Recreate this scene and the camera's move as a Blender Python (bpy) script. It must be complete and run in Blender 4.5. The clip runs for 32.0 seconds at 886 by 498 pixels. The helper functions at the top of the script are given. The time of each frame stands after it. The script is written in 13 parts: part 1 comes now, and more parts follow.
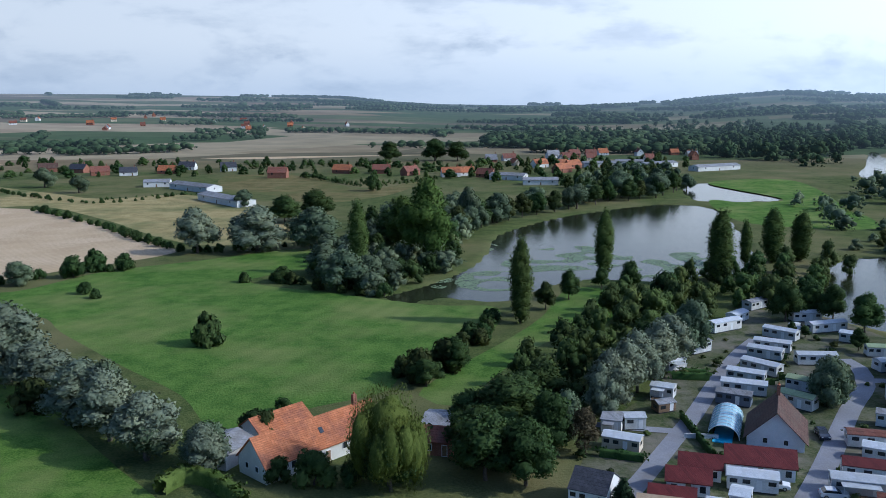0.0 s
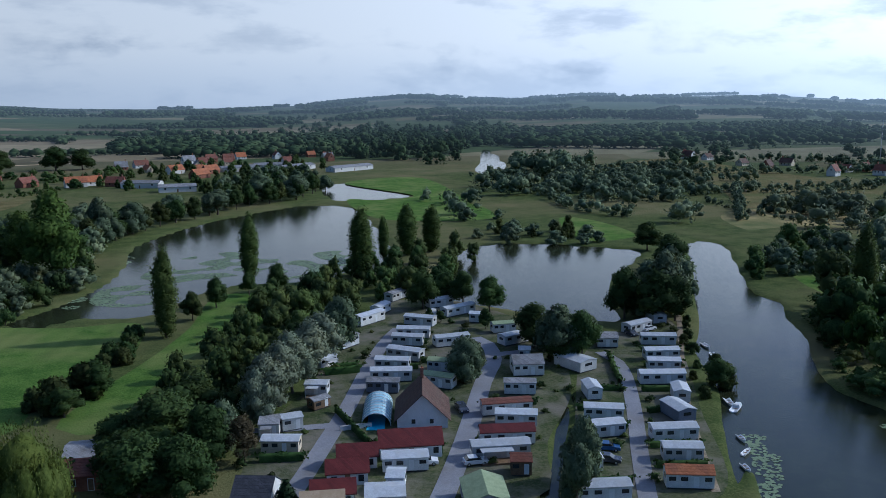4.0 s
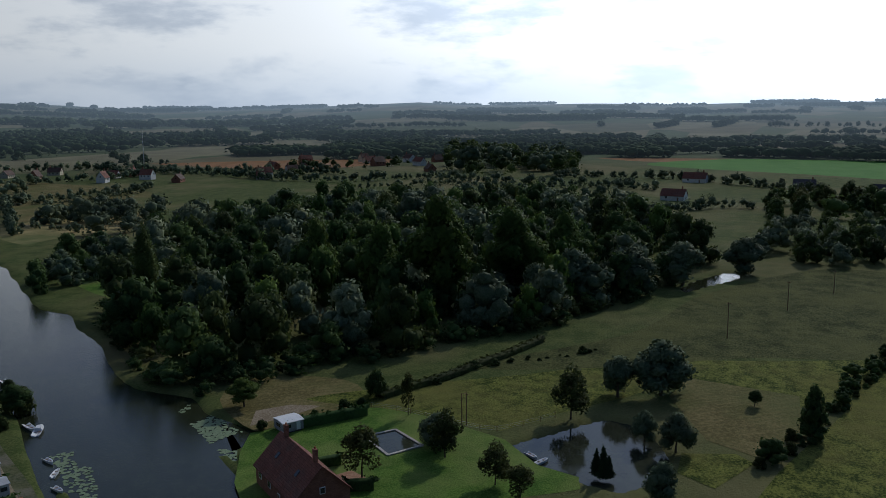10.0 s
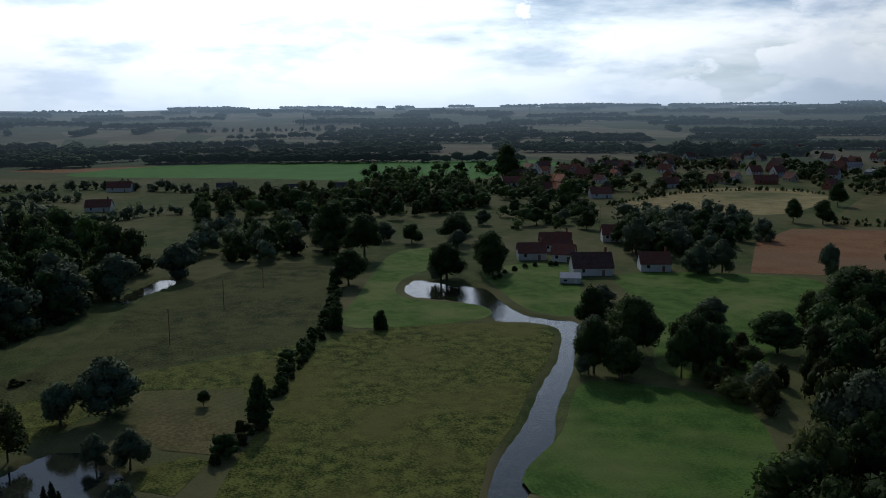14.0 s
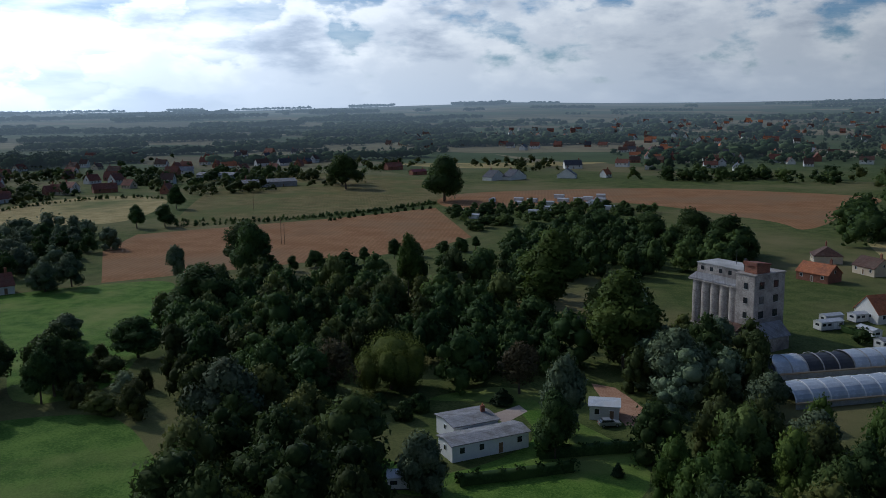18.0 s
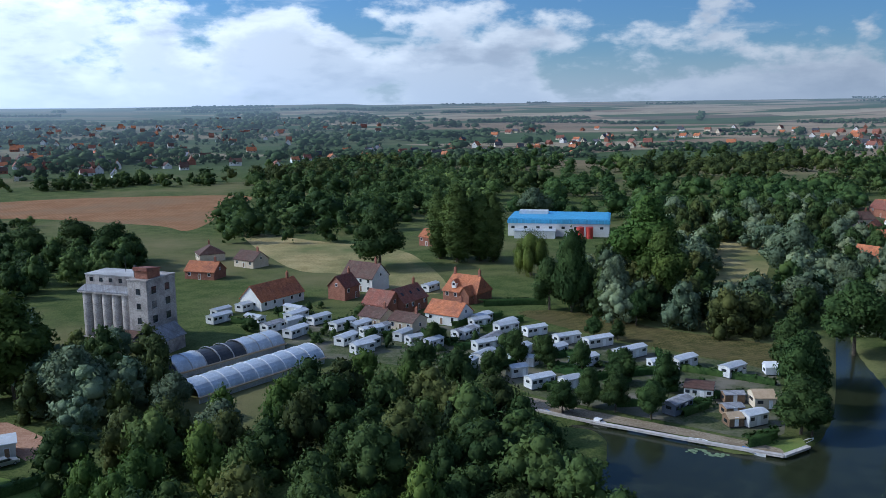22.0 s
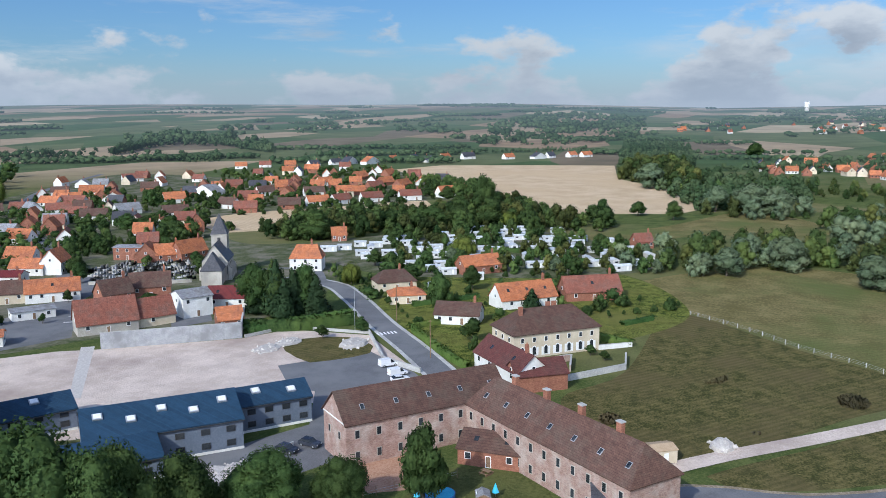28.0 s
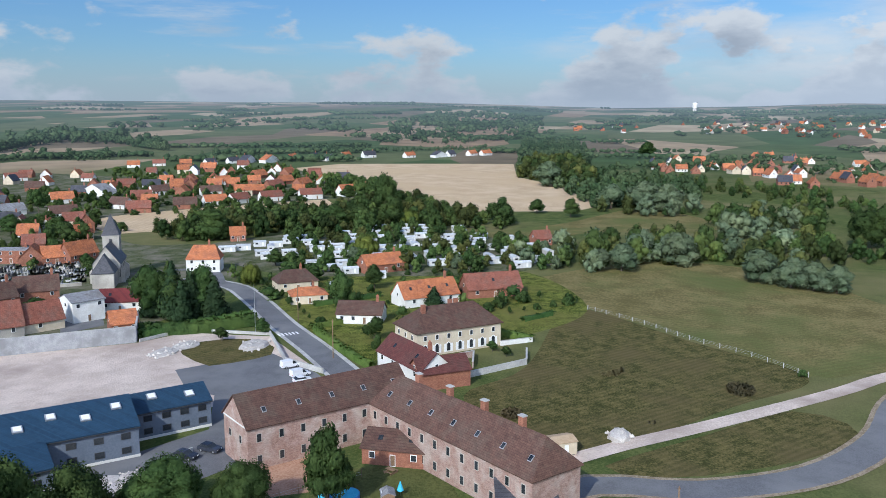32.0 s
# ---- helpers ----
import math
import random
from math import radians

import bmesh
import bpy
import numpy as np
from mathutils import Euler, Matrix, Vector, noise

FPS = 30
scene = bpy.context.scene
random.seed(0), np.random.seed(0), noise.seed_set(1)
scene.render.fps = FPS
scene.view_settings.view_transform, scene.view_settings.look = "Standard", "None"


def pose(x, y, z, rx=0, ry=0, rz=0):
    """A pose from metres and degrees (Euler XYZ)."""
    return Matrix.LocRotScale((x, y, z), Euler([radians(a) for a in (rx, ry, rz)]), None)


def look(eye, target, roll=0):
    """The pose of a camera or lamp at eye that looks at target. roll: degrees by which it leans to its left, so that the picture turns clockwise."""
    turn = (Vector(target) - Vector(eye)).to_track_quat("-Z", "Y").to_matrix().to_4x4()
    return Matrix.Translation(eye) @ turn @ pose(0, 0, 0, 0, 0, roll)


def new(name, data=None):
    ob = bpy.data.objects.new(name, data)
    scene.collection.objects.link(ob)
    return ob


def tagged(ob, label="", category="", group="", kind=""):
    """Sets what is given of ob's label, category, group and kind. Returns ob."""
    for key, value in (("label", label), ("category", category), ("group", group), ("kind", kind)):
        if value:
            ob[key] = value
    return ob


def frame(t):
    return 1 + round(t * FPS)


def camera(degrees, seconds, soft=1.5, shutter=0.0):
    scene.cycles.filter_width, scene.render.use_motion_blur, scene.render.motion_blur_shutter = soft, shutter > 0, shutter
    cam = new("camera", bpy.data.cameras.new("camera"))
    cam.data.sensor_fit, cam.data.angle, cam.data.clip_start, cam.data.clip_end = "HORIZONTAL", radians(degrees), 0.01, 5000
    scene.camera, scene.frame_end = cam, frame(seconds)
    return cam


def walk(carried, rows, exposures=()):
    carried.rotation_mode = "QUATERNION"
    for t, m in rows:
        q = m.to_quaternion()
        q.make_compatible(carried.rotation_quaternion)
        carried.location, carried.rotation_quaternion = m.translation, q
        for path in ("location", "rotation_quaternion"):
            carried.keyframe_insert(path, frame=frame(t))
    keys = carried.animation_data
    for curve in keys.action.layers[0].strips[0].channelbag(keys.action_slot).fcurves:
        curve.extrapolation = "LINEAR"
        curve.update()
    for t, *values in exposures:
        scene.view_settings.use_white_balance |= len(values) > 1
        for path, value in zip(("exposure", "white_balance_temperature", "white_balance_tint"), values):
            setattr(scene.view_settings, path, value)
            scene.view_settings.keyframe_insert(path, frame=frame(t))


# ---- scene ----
EYE_Z = 60.0
cam = camera(54.37, 32.0, soft=0.35)


def aim(yaw, pitch, roll):
    """Camera pose over the river: yaw anticlockwise from +y, pitch up, roll to its right."""
    return pose(0, 0, EYE_Z, 90 + pitch, 0, yaw) @ pose(0, 0, 0, 0, 0, -roll)


# the clip's camera closes down against the light and opens again
EXPOSURE = [(0, -0.58, 5450, 9), (3, -0.9, 5350, 9), (6, -1.17, 5650, 9), (9, -1.6, 6050, 9), (13, -2.15, 6150, 9), (16, -2.08, 5850, 9), (19, -1.18, 5900, 9), (20, -0.88, 5800, 9), (22, -0.58, 5400, 9), (24, -0.1, 5680, 9), (28, -0.18, 5850, 9), (32, -0.2, 5860, 9)]
walk(cam, [
    (0, aim(-0.00, -9.84, 0.34)),
    (0.5, aim(-2.49, -9.82, 0.38)),
    (1, aim(-6.05, -9.82, 0.43)),
    (1.5, aim(-9.61, -9.81, 0.46)),
    (2, aim(-12.68, -9.80, 0.48)),
    (2.5, aim(-15.35, -9.79, 0.49)),
    (3, aim(-18.00, -9.79, 0.46)),
    (3.5, aim(-20.80, -9.78, 0.45)),
    (5.5, aim(-32.23, -9.74, 0.45)),
    (6, aim(-35.38, -9.71, 0.46)),
    (6.5, aim(-38.83, -9.69, 0.47)),
    (7, aim(-42.44, -9.68, 0.47)),
    (7.5, aim(-46.23, -9.66, 0.48)),
    (8, aim(-50.48, -9.64, 0.50)),
    (8.5, aim(-54.80, -9.64, 0.50)),
    (9, aim(-59.97, -9.64, 0.49)),
    (9.5, aim(-64.96, -9.63, 0.48)),
    (10, aim(-69.48, -9.60, 0.47)),
    (10.5, aim(-73.99, -9.57, 0.46)),
    (11, aim(-78.57, -9.56, 0.44)),
    (11.5, aim(-83.16, -9.53, 0.41)),
    (12, aim(-87.76, -9.50, 0.41)),
    (12.5, aim(-92.34, -9.48, 0.41)),
    (13, aim(-96.87, -9.46, 0.38)),
    (13.5, aim(-101.46, -9.43, 0.41)),
    (15.5, aim(-122.47, -9.38, 0.54)),
    (16, aim(-128.00, -9.36, 0.64)),
    (16.5, aim(-133.36, -9.36, 0.68)),
    (17, aim(-138.50, -9.34, 0.69)),
    (17.5, aim(-143.43, -9.31, 0.66)),
    (18, aim(-148.31, -9.29, 0.63)),
    (18.5, aim(-153.25, -9.28, 0.62)),
    (19, aim(-158.24, -9.29, 0.60)),
    (19.5, aim(-163.18, -9.30, 0.58)),
    (20, aim(-168.18, -9.33, 0.59)),
    (20.5, aim(-172.78, -9.34, 0.59)),
    (21, aim(-177.88, -9.33, 0.58)),
    (21.5, aim(-182.92, -9.33, 0.58)),
    (22, aim(-187.90, -9.33, 0.60)),
    (22.5, aim(-192.93, -9.34, 0.59)),
    (23, aim(-198.23, -9.34, 0.54)),
    (23.5, aim(-203.43, -9.34, 0.49)),
    (24, aim(-208.49, -9.35, 0.48)),
    (24.5, aim(-213.46, -9.32, 0.45)),
    (26.5, aim(-233.26, -9.24, 0.36)),
    (27, aim(-238.18, -9.18, 0.29)),
    (27.5, aim(-243.87, -9.15, 0.28)),
    (28, aim(-249.99, -9.14, 0.28)),
    (28.5, aim(-255.64, -9.14, 0.26)),
    (29, aim(-258.13, -9.14, 0.21)),
    (29.5, aim(-258.00, -9.15, 0.15)),
    (30, aim(-257.90, -9.16, 0.09)),
    (30.5, aim(-257.52, -9.19, 0.01)),
    (31, aim(-257.21, -9.20, -0.05)),
    (31.5, aim(-256.83, -9.22, -0.09)),
    (32, aim(-256.58, -9.25, -0.11)),
], exposures=EXPOSURE)


# ---- light: high sun behind thin cloud, bright broken sky ----
SUN_AZ, SUN_EL = 100.0, 33.0
world = bpy.data.worlds.new("world")
scene.world = world
world.use_nodes = True


def build_sky():
    nt = world.node_tree
    N, L = nt.nodes, nt.links
    N.clear()
    out, bg = N.new("ShaderNodeOutputWorld"), N.new("ShaderNodeBackground")
    sky = N.new("ShaderNodeTexSky")
    sky.sky_type, sky.sun_disc = "NISHITA", False
    sky.sun_elevation, sky.sun_rotation = radians(SUN_EL), radians(SUN_AZ)
    sky.ozone_density, sky.air_density, sky.dust_density, sky.altitude = 2.5, 1.1, 0.35, 60
    tc, sep = N.new("ShaderNodeTexCoord"), N.new("ShaderNodeSeparateXYZ")
    L.new(tc.outputs["Generated"], sep.inputs[0])

    def mth(op, a, b=None, clamp=False):
        n = N.new("ShaderNodeMath")
        n.operation, n.use_clamp = op, clamp
        for i, v in enumerate((a, b)):
            if v is None:
                continue
            if isinstance(v, (int, float)):
                n.inputs[i].default_value = v
            else:
                L.new(v, n.inputs[i])
        return n.outputs[0]

    def smooth(v, lo, hi):
        n = N.new("ShaderNodeMapRange")
        n.interpolation_type = "SMOOTHSTEP"
        L.new(v, n.inputs[0])
        n.inputs[1].default_value, n.inputs[2].default_value = lo, hi
        return n.outputs[0]

    def cloud_noise(vec, scale, detail, rough, stretch=(1, 1, 1), shift=(0, 0, 0)):
        m = N.new("ShaderNodeMapping")
        m.inputs["Scale"].default_value, m.inputs["Location"].default_value = stretch, shift
        L.new(vec, m.inputs[0])
        n = N.new("ShaderNodeTexNoise")
        n.inputs["Scale"].default_value, n.inputs["Detail"].default_value = scale, detail
        n.inputs["Roughness"].default_value = rough
        L.new(m.outputs[0], n.inputs["Vector"])
        return n.outputs[0]

    e, a = radians(SUN_EL), radians(SUN_AZ)

    def facing(az, el=0.0):
        n = N.new("ShaderNodeVectorMath")
        n.operation = "DOT_PRODUCT"
        L.new(tc.outputs["Generated"], n.inputs[0])
        n.inputs[1].default_value = (math.cos(el) * math.sin(radians(az)), math.cos(el) * math.cos(radians(az)), math.sin(el))
        return n.outputs["Value"]

    # a soft veil on the sunny side, a bank of heaped clouds low round the rest, clear blue above
    half = mth("MAXIMUM", mth("ADD", mth("MULTIPLY", facing(SUN_AZ, e), 0.5), 0.5), 0.0)
    veil = cloud_noise(tc.outputs["Generated"], 2.6, 8, 0.56, (1, 1, 5.5), (4.3, 2.2, 0.1))
    c1 = smooth(mth("ADD", veil, mth("ADD", mth("MULTIPLY", facing(28), 0.36), 0.10)), 0.36, 0.70)
    compass = mth("FRACT", mth("DIVIDE", mth("ARCTAN2", sep.outputs[0], sep.outputs[1]), 2 * math.pi))
    bank = N.new("ShaderNodeValToRGB")
    el = bank.color_ramp.elements
    for i, (az, v) in enumerate(BANK):
        q = el[i] if i < 2 else el.new(az / 360)
        q.position, q.color = az / 360, (v, v, v, 1)
    L.new(compass, bank.inputs[0])
    lift = mth("SUBTRACT", mth("MULTIPLY", bank.outputs[0], 0.5), mth("MULTIPLY", sep.outputs[2], 1.7))
    stretch, shift = (1, 1, 2.0), (0.9, 1.35, 0.4)
    heaps = mth("ADD", cloud_noise(tc.outputs["Generated"], 9.5, 12, 0.55, stretch, shift), lift)
    c2 = mth("MULTIPLY", smooth(heaps, 0.485, 0.605), 0.96)
    wisp = mth("MULTIPLY", smooth(cloud_noise(tc.outputs["Generated"], 5.0, 9, 0.6, (1, 1, 7.0), (1.9, 0.4, 2.4)), 0.52, 0.74), 0.6)
    # clouds crowd towards the horizon; overhead the sky is mostly clear
    crowd = mth("SUBTRACT", 1.0, mth("MULTIPLY", smooth(sep.outputs[2], 0.12, 0.34), 0.85))
    cover = mth("MULTIPLY", mth("MAXIMUM", mth("MAXIMUM", mth("MULTIPLY", c1, 0.95), c2), wisp), crowd)
    glow = mth("POWER", half, 17.0)
    side = mth("ADD", mth("ADD", mth("MULTIPLY", mth("POWER", half, 2.6), 3.15), 0.72), mth("MULTIPLY", mth("POWER", mth("MAXIMUM", facing(330), 0.0), 2.0), 0.36))
    # grey undersides: thick cloud overhead of a place shades it
    above = cloud_noise(tc.outputs["Generated"], 9.5, 12, 0.55, stretch, (0.9, 1.35, 0.435))
    under = smooth(mth("ADD", above, lift), 0.50, 0.70)
    rolls = smooth(cloud_noise(tc.outputs["Generated"], 6.5, 11, 0.58, (1, 1, 3.4), (2.9, 0.35, 0.2)), 0.47, 0.66)
    shade = mth("ADD", mth("MULTIPLY", mth("MULTIPLY", under, c2), 0.22), mth("MULTIPLY", rolls, mth("ADD", mth("MULTIPLY", mth("POWER", half, 5.0), 0.46), 0.17)))
    body = mth("SUBTRACT", 1.0, shade)
    bright = mth("ADD", mth("MULTIPLY", mth("MULTIPLY", body, CLOUD), side), mth("MULTIPLY", glow, GLOW))
    tone = N.new("ShaderNodeMix")
    tone.data_type = "RGBA"
    tone.inputs[6].default_value, tone.inputs[7].default_value = (0.98, 1.0, 1.01, 1), (0.80, 0.92, 1.10, 1)
    L.new(mth("MULTIPLY", shade, 1.8, True), tone.inputs[0])
    cl = N.new("ShaderNodeVectorMath")
    cl.operation = "SCALE"
    L.new(tone.outputs[2], cl.inputs[0])
    L.new(bright, cl.inputs["Scale"])
    sk = N.new("ShaderNodeVectorMath")
    sk.operation = "MULTIPLY"
    L.new(sky.outputs[0], sk.inputs[0])
    sk.inputs[1].default_value = (SKY * 0.66, SKY * 0.92, SKY * 1.28)
    lit = N.new("ShaderNodeVectorMath")
    lit.operation = "SCALE"
    L.new(sk.outputs[0], lit.inputs[0]), L.new(mth("POWER", side, 0.5), lit.inputs["Scale"])
    mix = N.new("ShaderNodeMix")
    mix.data_type = "RGBA"
    L.new(cover, mix.inputs[0])
    L.new(lit.outputs[0], mix.inputs[6]), L.new(cl.outputs[0], mix.inputs[7])
    # pale band of thick air on the horizon
    mist = N.new("ShaderNodeMix")
    mist.data_type = "RGBA"
    L.new(mth("MULTIPLY", mth("SUBTRACT", 1.0, smooth(sep.outputs[2], -0.005, 0.075)), 0.68), mist.inputs[0])
    L.new(mix.outputs[2], mist.inputs[6])
    hz = N.new("ShaderNodeVectorMath")
    hz.operation = "SCALE"
    hz.inputs[0].default_value = (0.82, 0.95, 1.12)
    L.new(mth("ADD", mth("MULTIPLY", glow, GLOW * 0.7), mth("MULTIPLY", side, CLOUD * 0.78)), hz.inputs["Scale"])
    L.new(hz.outputs[0], mist.inputs[7])
    L.new(mist.outputs[2], bg.inputs[0])
    bg.inputs[1].default_value = 1.0
    L.new(bg.outputs[0], out.inputs[0])


# how high the heaped clouds stand, clockwise round the compass
BANK = [(0, 0.16), (60, 0.10), (122, 0.20), (133, 0.50), (166, 0.48), (182, 0.38), (198, 0.26), (216, 0.19), (240, 0.15), (262, 0.26), (275, 0.34), (300, 0.30), (345, 0.18)]
SKY, CLOUD, GLOW = 0.092, 0.92, 10.0
build_sky()
sun = new("sun", bpy.data.lights.new("sun", "SUN"))
sun.data.energy, sun.data.angle, sun.data.color = 4.4, radians(0.8), (1.0, 0.93, 0.81)
sun.matrix_world = look((200 * math.sin(radians(SUN_AZ)), 200 * math.cos(radians(SUN_AZ)), 200 * math.tan(radians(SUN_EL))), (0, 0, 0))

# ---- materials ----
def mat(name, c1, c2, scale=1.0, rough=0.85, bump=0.2, metal=0.0, rnd=0.0, coord="Object", fine=7.0, spec=0.3, hue=0.0, c3=None, lines=0.0, angle=0.0, big=0.0, translucent=0.0, line_amp=0.5):
    """Two scales of mottling between c1 and c2, optional third colour in broad stains, optional rows (lines per metre)."""
    if coord == "World" and rough >= 0.9:
        spec = 0.05
    m = bpy.data.materials.new(name)
    m.use_nodes = True
    nt = m.node_tree
    N, L = nt.nodes, nt.links
    p = N["Principled BSDF"]
    tc = N.new("ShaderNodeTexCoord") if coord == "Object" else N.new("ShaderNodeNewGeometry")
    vec = tc.outputs["Object" if coord == "Object" else "Position"]

    def tex(sc, detail=5.0):
        n = N.new("ShaderNodeTexNoise")
        n.inputs["Scale"].default_value, n.inputs["Detail"].default_value, n.inputs["Roughness"].default_value = sc, detail, 0.62
        L.new(vec, n.inputs["Vector"])
        return n.outputs[0]

    def ramp(v, lo, hi):
        n = N.new("ShaderNodeMapRange")
        L.new(v, n.inputs[0])
        n.inputs[1].default_value, n.inputs[2].default_value = lo, hi
        return n.outputs[0]

    def blend(f, a, b, mode="MIX"):
        n = N.new("ShaderNodeMix")
        n.data_type, n.blend_type = "RGBA", mode
        for i, v in ((0, f), (6, a), (7, b)):
            if isinstance(v, tuple):
                n.inputs[i].default_value = (*v, 1)
            elif isinstance(v, float):
                n.inputs[i].default_value = v
            else:
                L.new(v, n.inputs[i])
        return n.outputs[2]

    coarse, grain = tex(scale), tex(scale * fine, 4.0)
    s = N.new("ShaderNodeMath")
    s.operation = "MULTIPLY_ADD"
    L.new(grain, s.inputs[0])
    s.inputs[1].default_value = 0.5
    half = N.new("ShaderNodeMath")
    half.operation = "MULTIPLY"
    half.inputs[1].default_value = 0.5
    L.new(coarse, half.inputs[0])
    L.new(half.outputs[0], s.inputs[2])
    col = blend(ramp(s.outputs[0], 0.43, 0.57), c1, c2)
    if c3:
        col = blend(ramp(tex(big or scale * 0.13, 4.0), 0.46, 0.66), col, c3)
    height = s.outputs[0]
    if lines:
        mp = N.new("ShaderNodeMapping")
        mp.inputs["Rotation"].default_value = (0, 0, radians(angle))
        L.new(vec, mp.inputs[0])
        w = N.new("ShaderNodeTexWave")
        w.inputs["Scale"].default_value, w.inputs["Distortion"].default_value, w.inputs["Detail"].default_value = lines, 2.5, 2.0
        w.inputs["Detail Scale"].default_value = 0.4
        L.new(mp.outputs[0], w.inputs["Vector"])
        dark = tuple(v * 0.72 for v in c1)
        amp = N.new("ShaderNodeMath")
        amp.operation = "MULTIPLY"
        amp.inputs[1].default_value = line_amp
        L.new(w.outputs["Fac"], amp.inputs[0])
        col = blend(amp.outputs[0], col, dark)
        height = w.outputs["Fac"] if lines > 0.5 else height
    if rnd or hue:
        oi, hs = N.new("ShaderNodeObjectInfo"), N.new("ShaderNodeHueSaturation")
        L.new(ramp(oi.outputs["Random"], 0, 1), hs.inputs["Value"])
        hs.inputs["Value"].links[0].from_node.inputs[3].default_value = 1 - rnd
        hs.inputs["Value"].links[0].from_node.inputs[4].default_value = 1 + rnd
        mulr = N.new("ShaderNodeMath")
        mulr.operation = "FRACT"
        x7 = N.new("ShaderNodeMath")
        x7.operation = "MULTIPLY"
        x7.inputs[1].default_value = 7.31
        L.new(oi.outputs["Random"], x7.inputs[0]), L.new(x7.outputs[0], mulr.inputs[0])
        hr = ramp(mulr.outputs[0], 0, 1)
        hr.node.inputs[3].default_value, hr.node.inputs[4].default_value = 0.5 - hue, 0.5 + hue
        L.new(hr, hs.inputs["Hue"])
        L.new(col, hs.inputs["Color"])
        col = hs.outputs[0]
    if translucent:
        # each tree of a joined stand carries a tint of its own
        at, tv = N.new("ShaderNodeAttribute"), N.new("ShaderNodeHueSaturation")
        at.attribute_name = "tint"
        one = N.new("ShaderNodeMath")
        one.inputs[1].default_value = 1.0
        L.new(at.outputs["Fac"], one.inputs[0]), L.new(one.outputs[0], tv.inputs["Value"])
        hv = N.new("ShaderNodeMath")
        hv.operation = "MULTIPLY_ADD"
        hv.inputs[1].default_value, hv.inputs[2].default_value = -0.035, 0.5
        L.new(at.outputs["Fac"], hv.inputs[0]), L.new(hv.outputs[0], tv.inputs["Hue"])
        L.new(col, tv.inputs["Color"])
        col = tv.outputs[0]
    L.new(col, p.inputs["Base Color"])
    p.inputs["Roughness"].default_value, p.inputs["Metallic"].default_value = rough, metal
    p.inputs["Specular IOR Level"].default_value = spec
    if bump:
        b = N.new("ShaderNodeBump")
        b.inputs["Strength"].default_value, b.inputs["Distance"].default_value = min(bump, 1.0), max(0.02, 0.12 / max(scale, 0.2)) * max(1.0, bump)
        L.new(height, b.inputs["Height"]), L.new(b.outputs[0], p.inputs["Normal"])
    if translucent:
        tr, mx = N.new("ShaderNodeBsdfTranslucent"), N.new("ShaderNodeMixShader")
        L.new(col, tr.inputs[0])
        mx.inputs[0].default_value = translucent
        L.new(p.outputs[0], mx.inputs[1]), L.new(tr.outputs[0], mx.inputs[2])
        L.new(mx.outputs[0], N["Material Output"].inputs["Surface"])
    return m


def tiled(name, c1, c2, joint, width, height, rough=0.8, rnd=0.08, bump=0.5, coursed=True, c3=None):
    """Brick, roof tile or sheet courses on vertical or sloping faces: rows by height, columns by the run along the wall."""
    m = mat(name, c1, c2, 0.9, rough, 0.0, rnd=rnd, fine=9, c3=c3, big=0.35)
    nt = m.node_tree
    N, L = nt.nodes, nt.links
    p = N["Principled BSDF"]
    tc, sep, cmb = N.new("ShaderNodeTexCoord"), N.new("ShaderNodeSeparateXYZ"), N.new("ShaderNodeCombineXYZ")
    L.new(tc.outputs["Object"], sep.inputs[0])
    add = N.new("ShaderNodeMath")
    L.new(sep.outputs[0], add.inputs[0]), L.new(sep.outputs[1], add.inputs[1])
    L.new(add.outputs[0], cmb.inputs[0]), L.new(sep.outputs[2], cmb.inputs[1])
    br = N.new("ShaderNodeTexBrick")
    br.inputs["Scale"].default_value, br.inputs["Brick Width"].default_value, br.inputs["Row Height"].default_value = 1.0, width, height
    br.inputs["Mortar Size"].default_value = min(width, height) * 0.07
    br.offset = 0.5 if coursed else 0.0
    br.inputs["Color1"].default_value, br.inputs["Color2"].default_value = (1, 1, 1, 1), (0.72, 0.72, 0.72, 1)
    br.inputs["Mortar"].default_value = (*joint, 1)
    L.new(cmb.outputs[0], br.inputs["Vector"])
    old = p.inputs["Base Color"].links[0].from_socket
    mx = N.new("ShaderNodeMix")
    mx.data_type, mx.blend_type = "RGBA", "MULTIPLY"
    mx.inputs[0].default_value = 1.0
    L.new(old, mx.inputs[6]), L.new(br.outputs["Color"], mx.inputs[7])
    L.new(mx.outputs[2], p.inputs["Base Color"])
    b = N.new("ShaderNodeBump")
    b.inputs["Strength"].default_value, b.inputs["Distance"].default_value, b.invert = bump, 0.03, True
    L.new(br.outputs["Fac"], b.inputs["Height"]), L.new(b.outputs[0], p.inputs["Normal"])
    return m


